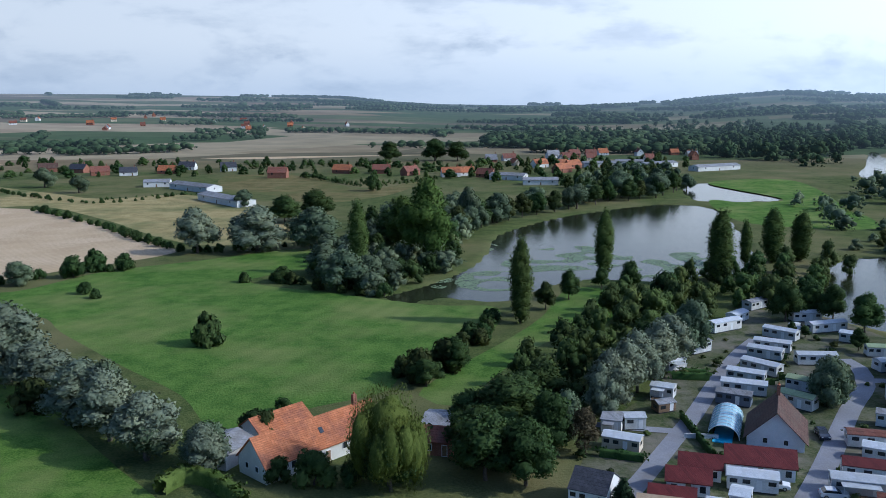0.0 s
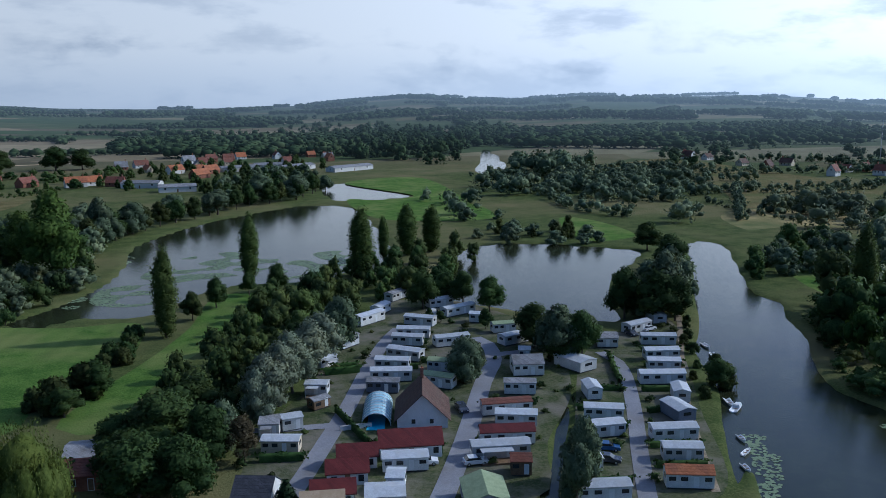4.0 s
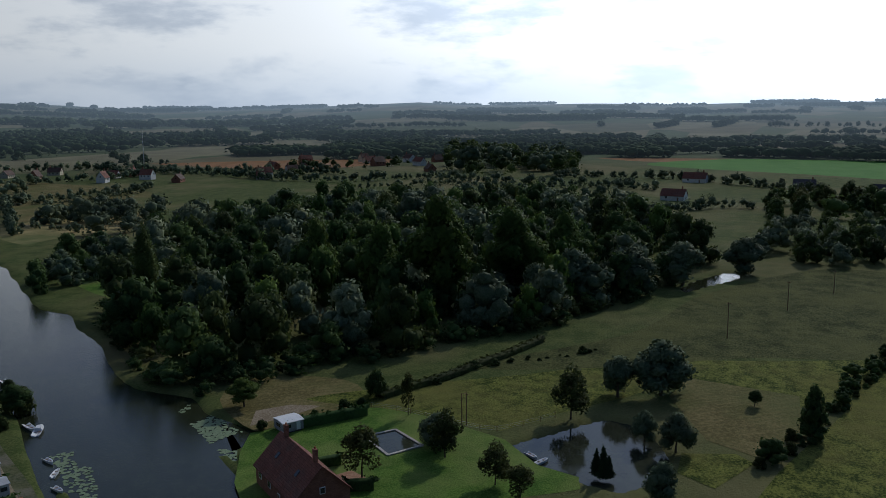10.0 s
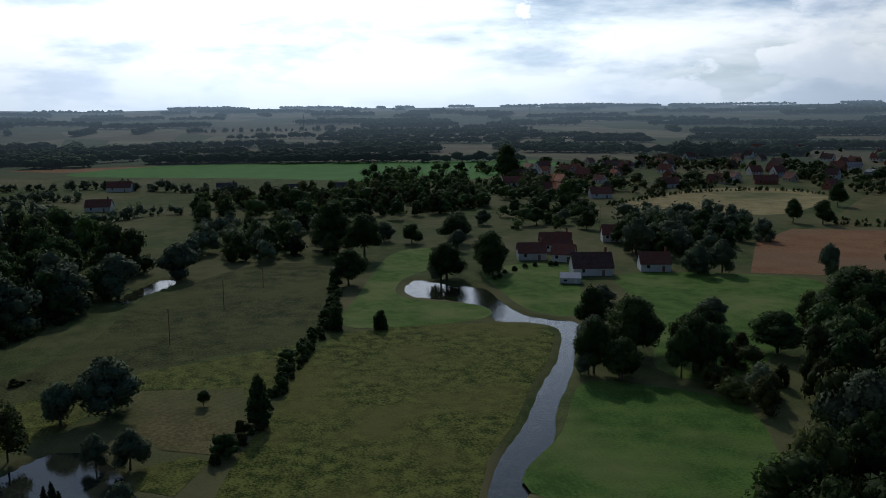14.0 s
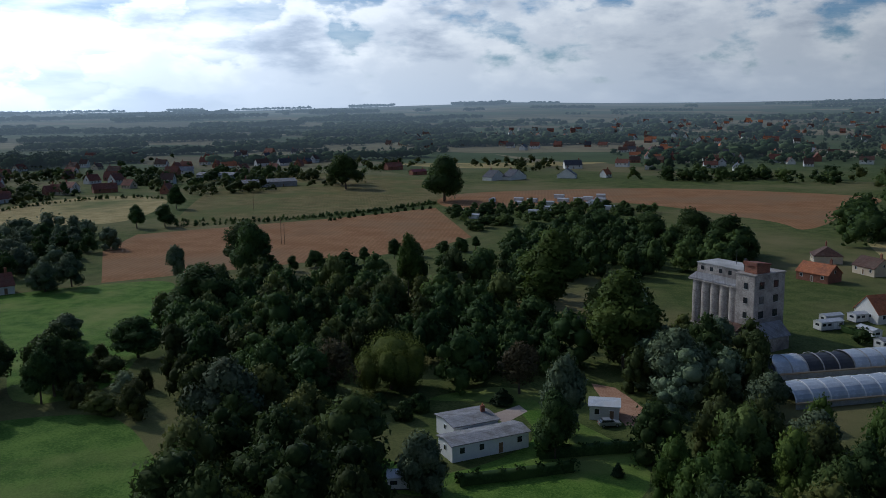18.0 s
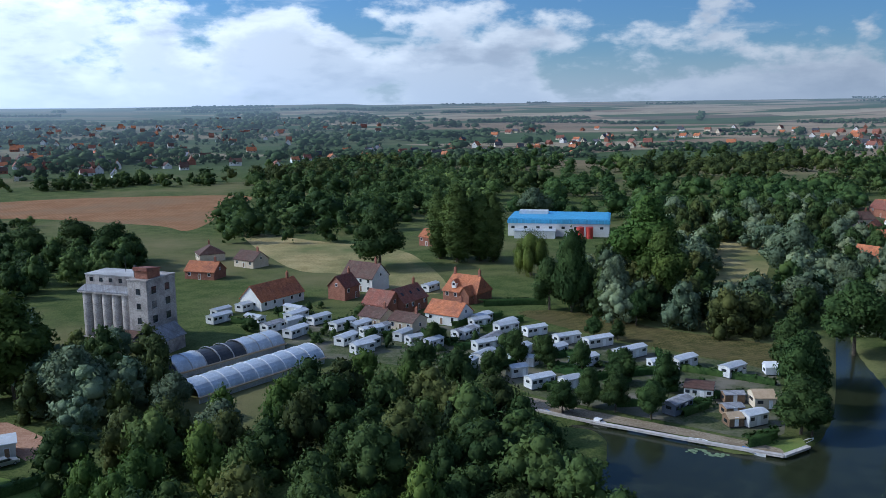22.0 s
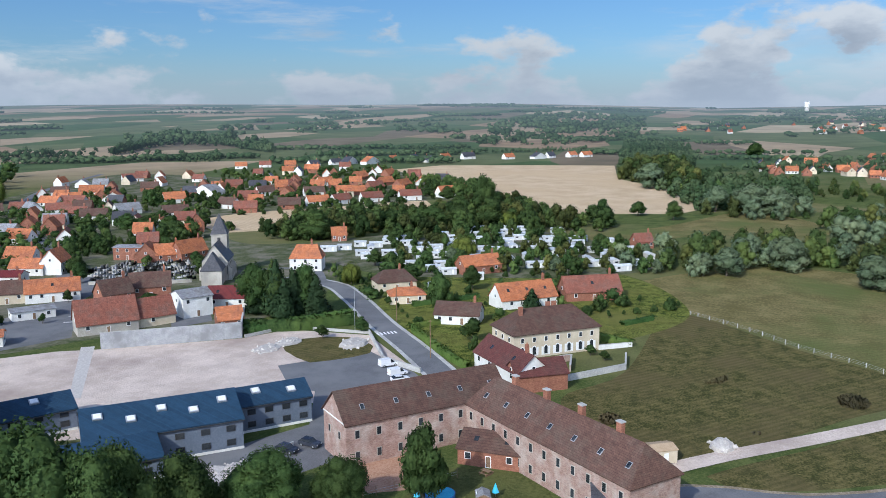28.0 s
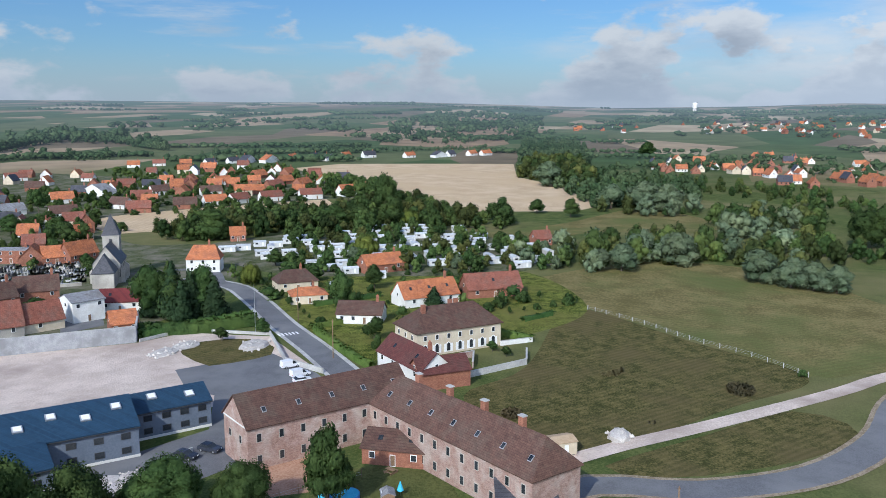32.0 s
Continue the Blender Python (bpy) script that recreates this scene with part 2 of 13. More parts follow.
def water_mat(name, deep, rough, ripple):
    m = mat(name, deep, tuple(v * 1.5 for v in deep), 0.05, rough, 0.0, coord="World", spec=0.4)
    N, L = m.node_tree.nodes, m.node_tree.links
    N["Principled BSDF"].inputs["IOR"].default_value = 1.33
    g, n, b = N.new("ShaderNodeNewGeometry"), N.new("ShaderNodeTexNoise"), N.new("ShaderNodeBump")
    mp = N.new("ShaderNodeMapping")
    mp.inputs["Scale"].default_value = (1.0, 0.45, 1.0)
    n.inputs["Scale"].default_value, n.inputs["Detail"].default_value = 5.5, 3.0
    L.new(g.outputs["Position"], mp.inputs[0]), L.new(mp.outputs[0], n.inputs["Vector"])
    b.inputs["Strength"].default_value, b.inputs["Distance"].default_value = ripple, 0.035
    L.new(n.outputs[0], b.inputs["Height"]), L.new(b.outputs[0], N["Principled BSDF"].inputs["Normal"])
    return m


WATER = water_mat("still_water", (0.020, 0.024, 0.012), 0.08, 0.6)
POND = water_mat("sheltered_pond_water", (0.030, 0.034, 0.022), 0.05, 0.12)
MEADOW = mat("mown_meadow", (0.056, 0.120, 0.020), (0.122, 0.206, 0.040), 0.12, 0.9, 0.7, coord="World", fine=14, c3=(0.186, 0.221, 0.066), big=0.028, lines=0.05, angle=24, line_amp=0.16)
LAWN = mat("lawn_grass", (0.055, 0.120, 0.018), (0.124, 0.208, 0.038), 0.2, 0.9, 0.6, coord="World", fine=12, c3=(0.189, 0.227, 0.065), big=0.04)
ROUGH = mat("rough_pasture", (0.032, 0.051, 0.009), (0.176, 0.189, 0.041), 0.32, 0.95, 1.0, coord="World", fine=6, c3=(0.149, 0.144, 0.039), big=0.035)
DRY = mat("dry_grass", (0.27, 0.215, 0.09), (0.42, 0.335, 0.155), 0.1, 0.95, 0.7, coord="World", fine=12, c3=(0.13, 0.15, 0.055), big=0.018)
OLIVE = mat("grazed_grass", (0.120, 0.104, 0.038), (0.225, 0.184, 0.079), 0.09, 0.95, 0.8, coord="World", fine=13, c3=(0.110, 0.129, 0.041), big=0.02, lines=0.16, angle=-38, line_amp=0.22)
HAYED = mat("rough_mown_meadow", (0.048, 0.052, 0.016), (0.161, 0.133, 0.051), 0.3, 0.95, 0.9, coord="World", fine=7, c3=(0.124, 0.099, 0.043), big=0.045, lines=0.2, angle=-50, line_amp=0.3)
SILO = mat("stained_silo_concrete", (0.31, 0.275, 0.245), (0.50, 0.45, 0.40), 0.5, 0.92, 0.3, c3=(0.17, 0.15, 0.14), big=0.16)
GRAZING = mat("dull_grazing", (0.036, 0.045, 0.014), (0.113, 0.120, 0.041), 0.15, 0.95, 0.8, coord="World", fine=10, c3=(0.106, 0.112, 0.037), big=0.03)
STUBBLE = mat("straw_stubble", (0.48, 0.35, 0.21), (0.62, 0.47, 0.30), 0.05, 0.95, 0.4, coord="World", fine=18, c3=(0.55, 0.40, 0.24), big=0.012, lines=0.11, angle=35, line_amp=0.25)
PLOUGH = mat("ploughed_soil", (0.25, 0.125, 0.056), (0.345, 0.188, 0.092), 0.07, 0.95, 0.5, coord="World", fine=15, c3=(0.26, 0.165, 0.09), big=0.015, lines=0.14, angle=-25, line_amp=0.3)
CROP = mat("young_green_crop", (0.07, 0.20, 0.035), (0.10, 0.25, 0.05), 0.04, 0.9, 0.4, coord="World", fine=16, lines=0.1, angle=60, line_amp=0.2)
GRAVEL = mat("pale_gravel_lot", (0.50, 0.405, 0.335), (0.66, 0.55, 0.465), 0.12, 0.95, 0.5, coord="World", fine=20, c3=(0.38, 0.30, 0.25), big=0.045)
ASPHALT = mat("grey_asphalt", (0.13, 0.13, 0.135), (0.17, 0.17, 0.175), 0.15, 0.9, 0.2, coord="World", fine=25, c3=(0.2, 0.2, 0.2), big=0.05)
CAMP = mat("trodden_camp_ground", (0.052, 0.072, 0.026), (0.115, 0.118, 0.062), 0.22, 0.95, 0.6, coord="World", fine=7, c3=(0.19, 0.17, 0.13), big=0.09)
LANE = mat("pale_camp_lane", (0.24, 0.24, 0.26), (0.31, 0.31, 0.33), 0.2, 0.92, 0.2, coord="World", fine=20, c3=(0.21, 0.2, 0.2), big=0.1)
PATHWAY = mat("earth_track", (0.22, 0.17, 0.11), (0.33, 0.27, 0.19), 0.3, 0.95, 0.4, coord="World", fine=8)
SOIL = mat("reddish_earth", (0.34, 0.19, 0.12), (0.45, 0.27, 0.18), 0.3, 0.95, 0.4, coord="World", fine=8)
RUBBLE = mat("weathered_rubble_edge", (0.11, 0.097, 0.084), (0.22, 0.195, 0.17), 1.2, 0.95, 0.6, c3=(0.07, 0.08, 0.05), big=0.25)
CONCRETE = mat("weathered_concrete", (0.38, 0.37, 0.35), (0.52, 0.51, 0.48), 0.5, 0.9, 0.2, c3=(0.3, 0.29, 0.27), big=0.12)
GREYWALL = mat("grey_block_wall", (0.30, 0.30, 0.31), (0.40, 0.40, 0.40), 0.6, 0.9, 0.3, c3=(0.24, 0.24, 0.24), big=0.2)
RENDER = mat("white_render", (0.66, 0.65, 0.61), (0.78, 0.77, 0.73), 0.4, 0.85, 0.1, rnd=0.06, c3=(0.6, 0.58, 0.53), big=0.2)
CREAM = mat("cream_render", (0.56, 0.48, 0.35), (0.66, 0.57, 0.43), 0.5, 0.85, 0.1, rnd=0.06, c3=(0.5, 0.42, 0.3), big=0.2)
MASONRY = tiled("pale_red_brick_wall", (0.33, 0.205, 0.16), (0.45, 0.31, 0.26), (0.95, 0.92, 0.88), 0.44, 0.14, c3=(0.5, 0.4, 0.34))
BRICK = tiled("red_brick_wall", (0.27, 0.11, 0.07), (0.36, 0.16, 0.10), (0.8, 0.75, 0.7), 0.44, 0.14)
TILE_O = tiled("orange_roof_tiles", (0.45, 0.148, 0.058), (0.56, 0.21, 0.092), (0.45, 0.4, 0.38), 0.5, 0.26, 0.8, 0.14, c3=(0.34, 0.13, 0.07))
TILE_R = tiled("dull_red_roof_tiles", (0.22, 0.078, 0.05), (0.30, 0.112, 0.074), (0.45, 0.4, 0.38), 0.5, 0.26, 0.8, 0.16, c3=(0.22, 0.11, 0.08))
TILE_B = tiled("brown_roof_tiles", (0.098, 0.052, 0.038), (0.145, 0.078, 0.057), (0.5, 0.45, 0.42), 0.5, 0.26, 0.8, 0.12, c3=(0.13, 0.088, 0.066))
TILE_D = tiled("dark_red_roof_tiles", (0.115, 0.038, 0.032), (0.16, 0.056, 0.046), (0.5, 0.45, 0.42), 0.5, 0.26, 0.8, 0.1, c3=(0.12, 0.055, 0.045))
SLATE = tiled("dark_slate_roof", (0.055, 0.055, 0.065), (0.09, 0.09, 0.10), (0.5, 0.5, 0.5), 0.5, 0.3, 0.5, 0.15)
MAROON = tiled("dark_red_metal_roof", (0.14, 0.025, 0.022), (0.18, 0.035, 0.03), (0.6, 0.5, 0.5), 0.35, 4.0, 0.5, 0.1)
NAVY = tiled("blue_ribbed_metal_roof", (0.016, 0.046, 0.085), (0.025, 0.062, 0.108), (0.55, 0.55, 0.6), 0.45, 40.0, 0.6, 0.05, 0.8)
SKYBLUE = tiled("bright_blue_metal_roof", (0.10, 0.38, 0.62), (0.13, 0.45, 0.70), (0.7, 0.75, 0.8), 0.6, 40.0, 0.45, 0.05)
FIBRO = tiled("grey_sheet_roof", (0.26, 0.26, 0.27), (0.36, 0.36, 0.37), (0.6, 0.6, 0.6), 0.3, 30.0, 0.8, 0.14, c3=(0.22, 0.21, 0.2))
PALE = mat("pale_caravan_panel", (0.52, 0.52, 0.50), (0.64, 0.64, 0.62), 0.7, 0.5, 0.08, rnd=0.14, hue=0.01, spec=0.4)
ROOFLT = mat("pale_caravan_roof", (0.42, 0.44, 0.46), (0.56, 0.58, 0.60), 0.8, 0.5, 0.1, rnd=0.16, c3=(0.5, 0.5, 0.48), big=0.3)
BLUEGREY = mat("blue_grey_cladding", (0.125, 0.150, 0.190), (0.155, 0.182, 0.225), 0.4, 0.6, 0.1)
WHITE = mat("white_paint", (0.74, 0.74, 0.73), (0.82, 0.82, 0.81), 1.0, 0.5, 0.05)
WOOD = mat("weathered_timber", (0.16, 0.10, 0.06), (0.26, 0.17, 0.10), 2.0, 0.8, 0.3, rnd=0.25)
TAN = mat("tan_roof_felt", (0.42, 0.30, 0.18), (0.5, 0.37, 0.24), 1.0, 0.8, 0.1)
GREENROOF = mat("mossy_green_roof", (0.24, 0.30, 0.16), (0.32, 0.38, 0.22), 1.0, 0.8, 0.1)
DARK = mat("dark_metal", (0.03, 0.03, 0.033), (0.05, 0.05, 0.05), 1.0, 0.5, 0.05, spec=0.5)
RUBBER = mat("black_rubber", (0.02, 0.02, 0.02), (0.03, 0.03, 0.03), 3.0, 0.8, 0.1)
STEEL = mat("galvanised_steel", (0.42, 0.43, 0.44), (0.5, 0.51, 0.52), 1.0, 0.4, 0.05, metal=0.6)
CARWHITE = mat("white_car_paint", (0.74, 0.74, 0.74), (0.8, 0.8, 0.8), 1.0, 0.25, 0.0, spec=0.5)
CARDARK = mat("dark_car_paint", (0.03, 0.035, 0.05), (0.05, 0.055, 0.07), 1.0, 0.25, 0.0, spec=0.5, rnd=0.4)
CARSILVER = mat("silver_car_paint", (0.36, 0.38, 0.4), (0.42, 0.44, 0.46), 1.0, 0.28, 0.0, metal=0.5)
CARBLUE = mat("blue_car_paint", (0.03, 0.09, 0.22), (0.04, 0.11, 0.26), 1.0, 0.25, 0.0, spec=0.5)
REDP = mat("red_paint", (0.45, 0.05, 0.035), (0.55, 0.07, 0.05), 1.0, 0.5, 0.05)
TURQ = mat("turquoise_pool_water", (0.06, 0.42, 0.62), (0.09, 0.50, 0.70), 1.0, 0.1, 0.1)
TARP = mat("blue_tarpaulin", (0.05, 0.17, 0.42), (0.08, 0.22, 0.5), 1.2, 0.6, 0.3)
POOLSKIN = mat("bluish_clear_pool_panel", (0.30, 0.50, 0.58), (0.42, 0.62, 0.68), 0.5, 0.15, 0.05, spec=0.5)
PLASTIC = mat("cloudy_greenhouse_plastic", (0.42, 0.46, 0.5), (0.56, 0.60, 0.64), 0.5, 0.3, 0.1, spec=0.5, c3=(0.34, 0.37, 0.4), big=0.2)
STONE = mat("pale_church_stone", (0.36, 0.33, 0.28), (0.48, 0.45, 0.39), 0.8, 0.9, 0.3, c3=(0.28, 0.26, 0.23), big=0.2)
RUBBLE = mat("pale_rubble", (0.42, 0.38, 0.34), (0.56, 0.52, 0.47), 1.5, 0.95, 0.4, rnd=0.15)
LILY = mat("lily_leaves", (0.14, 0.20, 0.10), (0.23, 0.29, 0.16), 1.5, 0.6, 0.1)


def glass_mat():
    m = mat("dark_window_glass", (0.02, 0.025, 0.03), (0.04, 0.045, 0.05), 0.8, 0.08, 0.0, spec=0.6, rnd=0.3)
    return m


GLASS = glass_mat()
BARK = mat("tree_bark", (0.07, 0.055, 0.04), (0.12, 0.095, 0.07), 2.0, 0.95, 0.5)


def leaf_mat(name, c1, c2, rnd=0.2, hue=0.012, tr=0.3):
    return mat(name, c1, c2, 0.35, 0.7, 0.0, rnd=rnd, hue=hue, translucent=tr, spec=0.08, fine=6, c3=(c2[0] * 1.5, c2[1] * 1.35, c2[2] * 1.2), big=0.06)


LEAF = leaf_mat("broadleaf_foliage", (0.0334, 0.0611, 0.0178), (0.0668, 0.1079, 0.0328))
LEAF_DEEP = leaf_mat("deep_green_foliage", (0.0211, 0.0420, 0.0122), (0.0439, 0.0764, 0.0225))
LEAF_OLD = leaf_mat("dull_olive_foliage", (0.0396, 0.0554, 0.0169), (0.0748, 0.0954, 0.0299), 0.2, 0.02)
LEAF_BRIGHT = leaf_mat("bright_green_foliage", (0.0439, 0.0840, 0.0159), (0.0880, 0.1384, 0.0319), 0.15, 0.015)
LEAF_WILLOW = leaf_mat("silver_willow_foliage", (0.0706, 0.1014, 0.0508), (0.1330, 0.1713, 0.0994), 0.15, 0.012, 0.12)
LEAF_SILVER = leaf_mat("silver_poplar_foliage", (0.1144, 0.1404, 0.0858), (0.1976, 0.2288, 0.1508), 0.12, 0.01, 0.15)
LEAF_POPLAR = leaf_mat("poplar_foliage", (0.0546, 0.0859, 0.0205), (0.1011, 0.1433, 0.0393), 0.1, 0.01)
LEAF_WEEP = leaf_mat("weeping_willow_foliage", (0.0759, 0.1023, 0.0187), (0.1398, 0.1734, 0.0382), 0.12, 0.012)
LEAF_FIR = leaf_mat("conifer_foliage", (0.0159, 0.0325, 0.0131), (0.0317, 0.0554, 0.0225), 0.15, 0.01, 0.05)
LEAF_RUST = leaf_mat("reddish_brown_foliage", (0.0616, 0.0554, 0.0299), (0.1011, 0.0879, 0.0468), 0.15, 0.012)
HEDGE = leaf_mat("clipped_hedge_foliage", (0.0264, 0.0573, 0.0149), (0.0528, 0.0954, 0.0263), 0.2, 0.012, 0.1)
HEDGE_LT = leaf_mat("light_clipped_hedge_foliage", (0.0639, 0.1127, 0.0213), (0.1039, 0.1561, 0.0382), 0.1, 0.01, 0.1)


# bluish emission that imitates haze on far materials
HAZE_GLOW = (0.36, 0.47, 0.60)


def paint_haze(m, near=800.0, most=0.56):
    """Country far behind the rest, a plain backdrop: haze painted as a little emission, more with distance and towards
    the sun.
    """
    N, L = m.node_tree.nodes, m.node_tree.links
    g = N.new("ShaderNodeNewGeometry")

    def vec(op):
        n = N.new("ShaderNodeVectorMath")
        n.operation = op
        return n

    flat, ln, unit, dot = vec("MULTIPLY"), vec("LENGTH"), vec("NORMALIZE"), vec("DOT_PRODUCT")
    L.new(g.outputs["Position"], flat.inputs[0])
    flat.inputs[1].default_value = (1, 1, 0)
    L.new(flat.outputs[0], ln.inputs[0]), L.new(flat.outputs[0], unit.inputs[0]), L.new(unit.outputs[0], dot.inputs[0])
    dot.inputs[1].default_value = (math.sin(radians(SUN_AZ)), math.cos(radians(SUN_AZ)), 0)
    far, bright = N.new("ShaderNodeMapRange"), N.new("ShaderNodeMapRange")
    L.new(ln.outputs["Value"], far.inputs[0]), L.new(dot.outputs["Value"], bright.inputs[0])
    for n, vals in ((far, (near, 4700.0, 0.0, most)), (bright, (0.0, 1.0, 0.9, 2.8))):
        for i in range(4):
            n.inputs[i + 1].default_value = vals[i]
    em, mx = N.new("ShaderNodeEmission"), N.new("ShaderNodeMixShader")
    em.inputs[0].default_value = (*HAZE_GLOW, 1)
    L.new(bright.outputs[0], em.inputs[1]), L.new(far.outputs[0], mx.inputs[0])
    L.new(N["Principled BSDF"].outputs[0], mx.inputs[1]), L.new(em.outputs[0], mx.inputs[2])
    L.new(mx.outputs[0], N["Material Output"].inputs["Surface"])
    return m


# far foliage with the haze painted in as emission
LEAF_FAR = paint_haze(mat("far_woods_painted_haze", (0.04, 0.07, 0.03), (0.08, 0.11, 0.05), 0.01, 0.95, 0.0, coord="World", fine=6, c3=(0.03, 0.052, 0.022), big=0.003))

# ---- building blocks ----
def part(name, me, material, parent, label="", m=None):
    """Links a mesh (or a bmesh) as one part under parent."""
    if isinstance(me, bmesh.types.BMesh):
        bm, me = me, bpy.data.meshes.new(name)
        bm.to_mesh(me), bm.free()
    if material and not me.materials:
        me.materials.append(material)
    ob = new(name, me)
    ob.parent = parent
    if m is not None:
        ob.matrix_basis = m
    if label:
        tagged(ob, label)
    return ob


def thing(name, x, y, rot=0.0, label="", category="", group="", z=0.0, kind=""):
    ob = new(name)
    ob.empty_display_size = 0.5
    ob.matrix_basis = pose(x, y, z, 0, 0, rot)
    return tagged(ob, label, category, group, kind)


def np_mesh(name, verts, faces, material=None, smooth=False):
    """A mesh from vertex and quad (or triangle) arrays."""
    me = bpy.data.meshes.new(name)
    verts, faces = np.asarray(verts, np.float32), np.asarray(faces, np.int32)
    k = faces.shape[1]
    me.vertices.add(len(verts)), me.loops.add(faces.size), me.polygons.add(len(faces))
    me.vertices.foreach_set("co", verts.ravel())
    me.loops.foreach_set("vertex_index", faces.ravel())
    me.polygons.foreach_set("loop_start", np.arange(0, faces.size, k, dtype=np.int32))
    me.polygons.foreach_set("use_smooth", np.full(len(faces), smooth))
    me.update(calc_edges=True)
    if material:
        me.materials.append(material)
    return me


MESHES = {}


def box_mesh(sx, sy, sz, material, bevel=0.0):
    """A box standing on its base centre, shared between alike parts."""
    key = ("box", round(sx, 2), round(sy, 2), round(sz, 2), material.name, bevel)
    if key not in MESHES:
        bm = bmesh.new()
        bmesh.ops.create_cube(bm, size=1, matrix=Matrix.Translation((0, 0, sz / 2)) @ Matrix.Diagonal((sx, sy, sz, 1)))
        if bevel:
            bmesh.ops.bevel(bm, geom=bm.edges[:], offset=bevel, segments=1, affect="EDGES")
        me = bpy.data.meshes.new("box")
        bm.to_mesh(me), bm.free()
        me.materials.append(material)
        MESHES[key] = me
    return MESHES[key]


def tube_mesh(r1, r2, h, material, n=8):
    key = ("tube", round(r1, 3), round(r2, 3), round(h, 2), material.name, n)
    if key not in MESHES:
        bm = bmesh.new()
        bmesh.ops.create_cone(bm, cap_ends=True, segments=n, radius1=r1, radius2=r2, depth=h, matrix=Matrix.Translation((0, 0, h / 2)))
        me = bpy.data.meshes.new("tube")
        bm.to_mesh(me), bm.free()
        me.materials.append(material)
        MESHES[key] = me
    return MESHES[key]


def prism_mesh(profile, length, material, key=None):
    """A profile in the y-z plane drawn out along x, centred."""
    if key and key in MESHES:
        return MESHES[key]
    n = len(profile)
    v = [(-length / 2, y, z) for y, z in profile] + [(length / 2, y, z) for y, z in profile]
    f = [tuple(range(n))[::-1], tuple(range(n, 2 * n))] + [(i, (i + 1) % n, n + (i + 1) % n, n + i) for i in range(n)]
    me = bpy.data.meshes.new("prism")
    me.from_pydata(v, [], f)
    bm = bmesh.new()
    bm.from_mesh(me)
    bmesh.ops.recalc_face_normals(bm, faces=bm.faces[:])
    bm.to_mesh(me), bm.free()
    me.materials.append(material)
    if key:
        MESHES[key] = me
    return me


def rounded(pts, closed=True, step=4.0):
    """A smooth line through control points."""
    p = np.array(pts, float)
    n = len(p)
    out = []
    for i in range(n if closed else n - 1):
        a, b, c, d = (p[(i - 1) % n], p[i], p[(i + 1) % n], p[(i + 2) % n]) if closed else (p[max(i - 1, 0)], p[i], p[i + 1], p[min(i + 2, n - 1)])
        k = max(1, int(np.hypot(*(c - b)) / step))
        for s in np.arange(k) / k:
            out.append(0.5 * (2 * b + (c - a) * s + (2 * a - 5 * b + 4 * c - d) * s * s + (3 * b - a - 3 * c + d) * s ** 3))
    if not closed:
        out.append(p[-1])
    return np.array(out)


def inside(poly, x, y):
    """Which of the points lie within the closed line."""
    c = np.zeros(len(x), bool)
    a, b = poly, np.roll(poly, -1, 0)
    for (x1, y1), (x2, y2) in zip(a, b):
        if y1 != y2:
            c ^= ((y1 > y) != (y2 > y)) & (x < (x2 - x1) * (y - y1) / (y2 - y1) + x1)
    return c


def edge_distance(poly, x, y):
    d = np.full(len(x), 1e9)
    for (x1, y1), (x2, y2) in zip(poly, np.roll(poly, -1, 0)):
        ex, ey = x2 - x1, y2 - y1
        s = np.clip(((x - x1) * ex + (y - y1) * ey) / max(ex * ex + ey * ey, 1e-9), 0, 1)
        d = np.minimum(d, np.hypot(x - x1 - s * ex, y - y1 - s * ey))
    return d


# height of the skyline above the valley floor, clockwise round the compass of the plan
SKYLINE = [(4.3, 26), (9.8, 27), (14.4, 37), (18.1, 62), (21.5, 83), (25.1, 72), (28.7, 61), (32.4, 80), (39.7, 72), (42.7, 77), (46.1, 63), (49.6, 43), (57.2, 41), (60.6, 44), (68, 65), (71.6, 48), (79.6, 51), (84.9, 42), (90.2, 51), (104.9, 51), (114.2, 54), (115.4, 57), (121.3, 53), (136.1, 58), (144.4, 70), (151.6, 82), (152.9, 86), (158.9, 76), (166.3, 73), (176.8, 80), (181.7, 84), (183.1, 76), (198.2, 80), (216.5, 83), (227, 95), (233.4, 97), (244, 90), (254.8, 93), (262.2, 77), (267.7, 64), (276.4, 74), (281.2, 89), (284.8, 85), (333.2, 99), (339.4, 95)]
SKYLINE += [(346.1, 84), (353.3, 73), (357, 50), (359.9, 34)]
FAR = 4650.0


def land_z(x, y):
    """Flat valley floor, rolling up to the hills that close the view."""
    x, y = np.asarray(x, float), np.asarray(y, float)
    d = np.hypot(x, y)
    a = np.degrees(np.arctan2(x, y)) % 360
    sky = np.interp(a, [k[0] for k in SKYLINE], [k[1] for k in SKYLINE], period=360)
    s = np.clip((d - 950) / (FAR - 950), 0, 1)
    wob = 5 * np.sin(x * 0.0031 + 1.3) * np.sin(y * 0.0027 + 0.4) * np.clip((d - 1200) / 1500, 0, 1) * (1 - s) * 2
    return sky * (0.35 * s + 0.65 * s * s * (3 - 2 * s)) + wob


def land_at(x, y):
    return float(land_z(np.array([x]), np.array([y]))[0])


WATERS = []


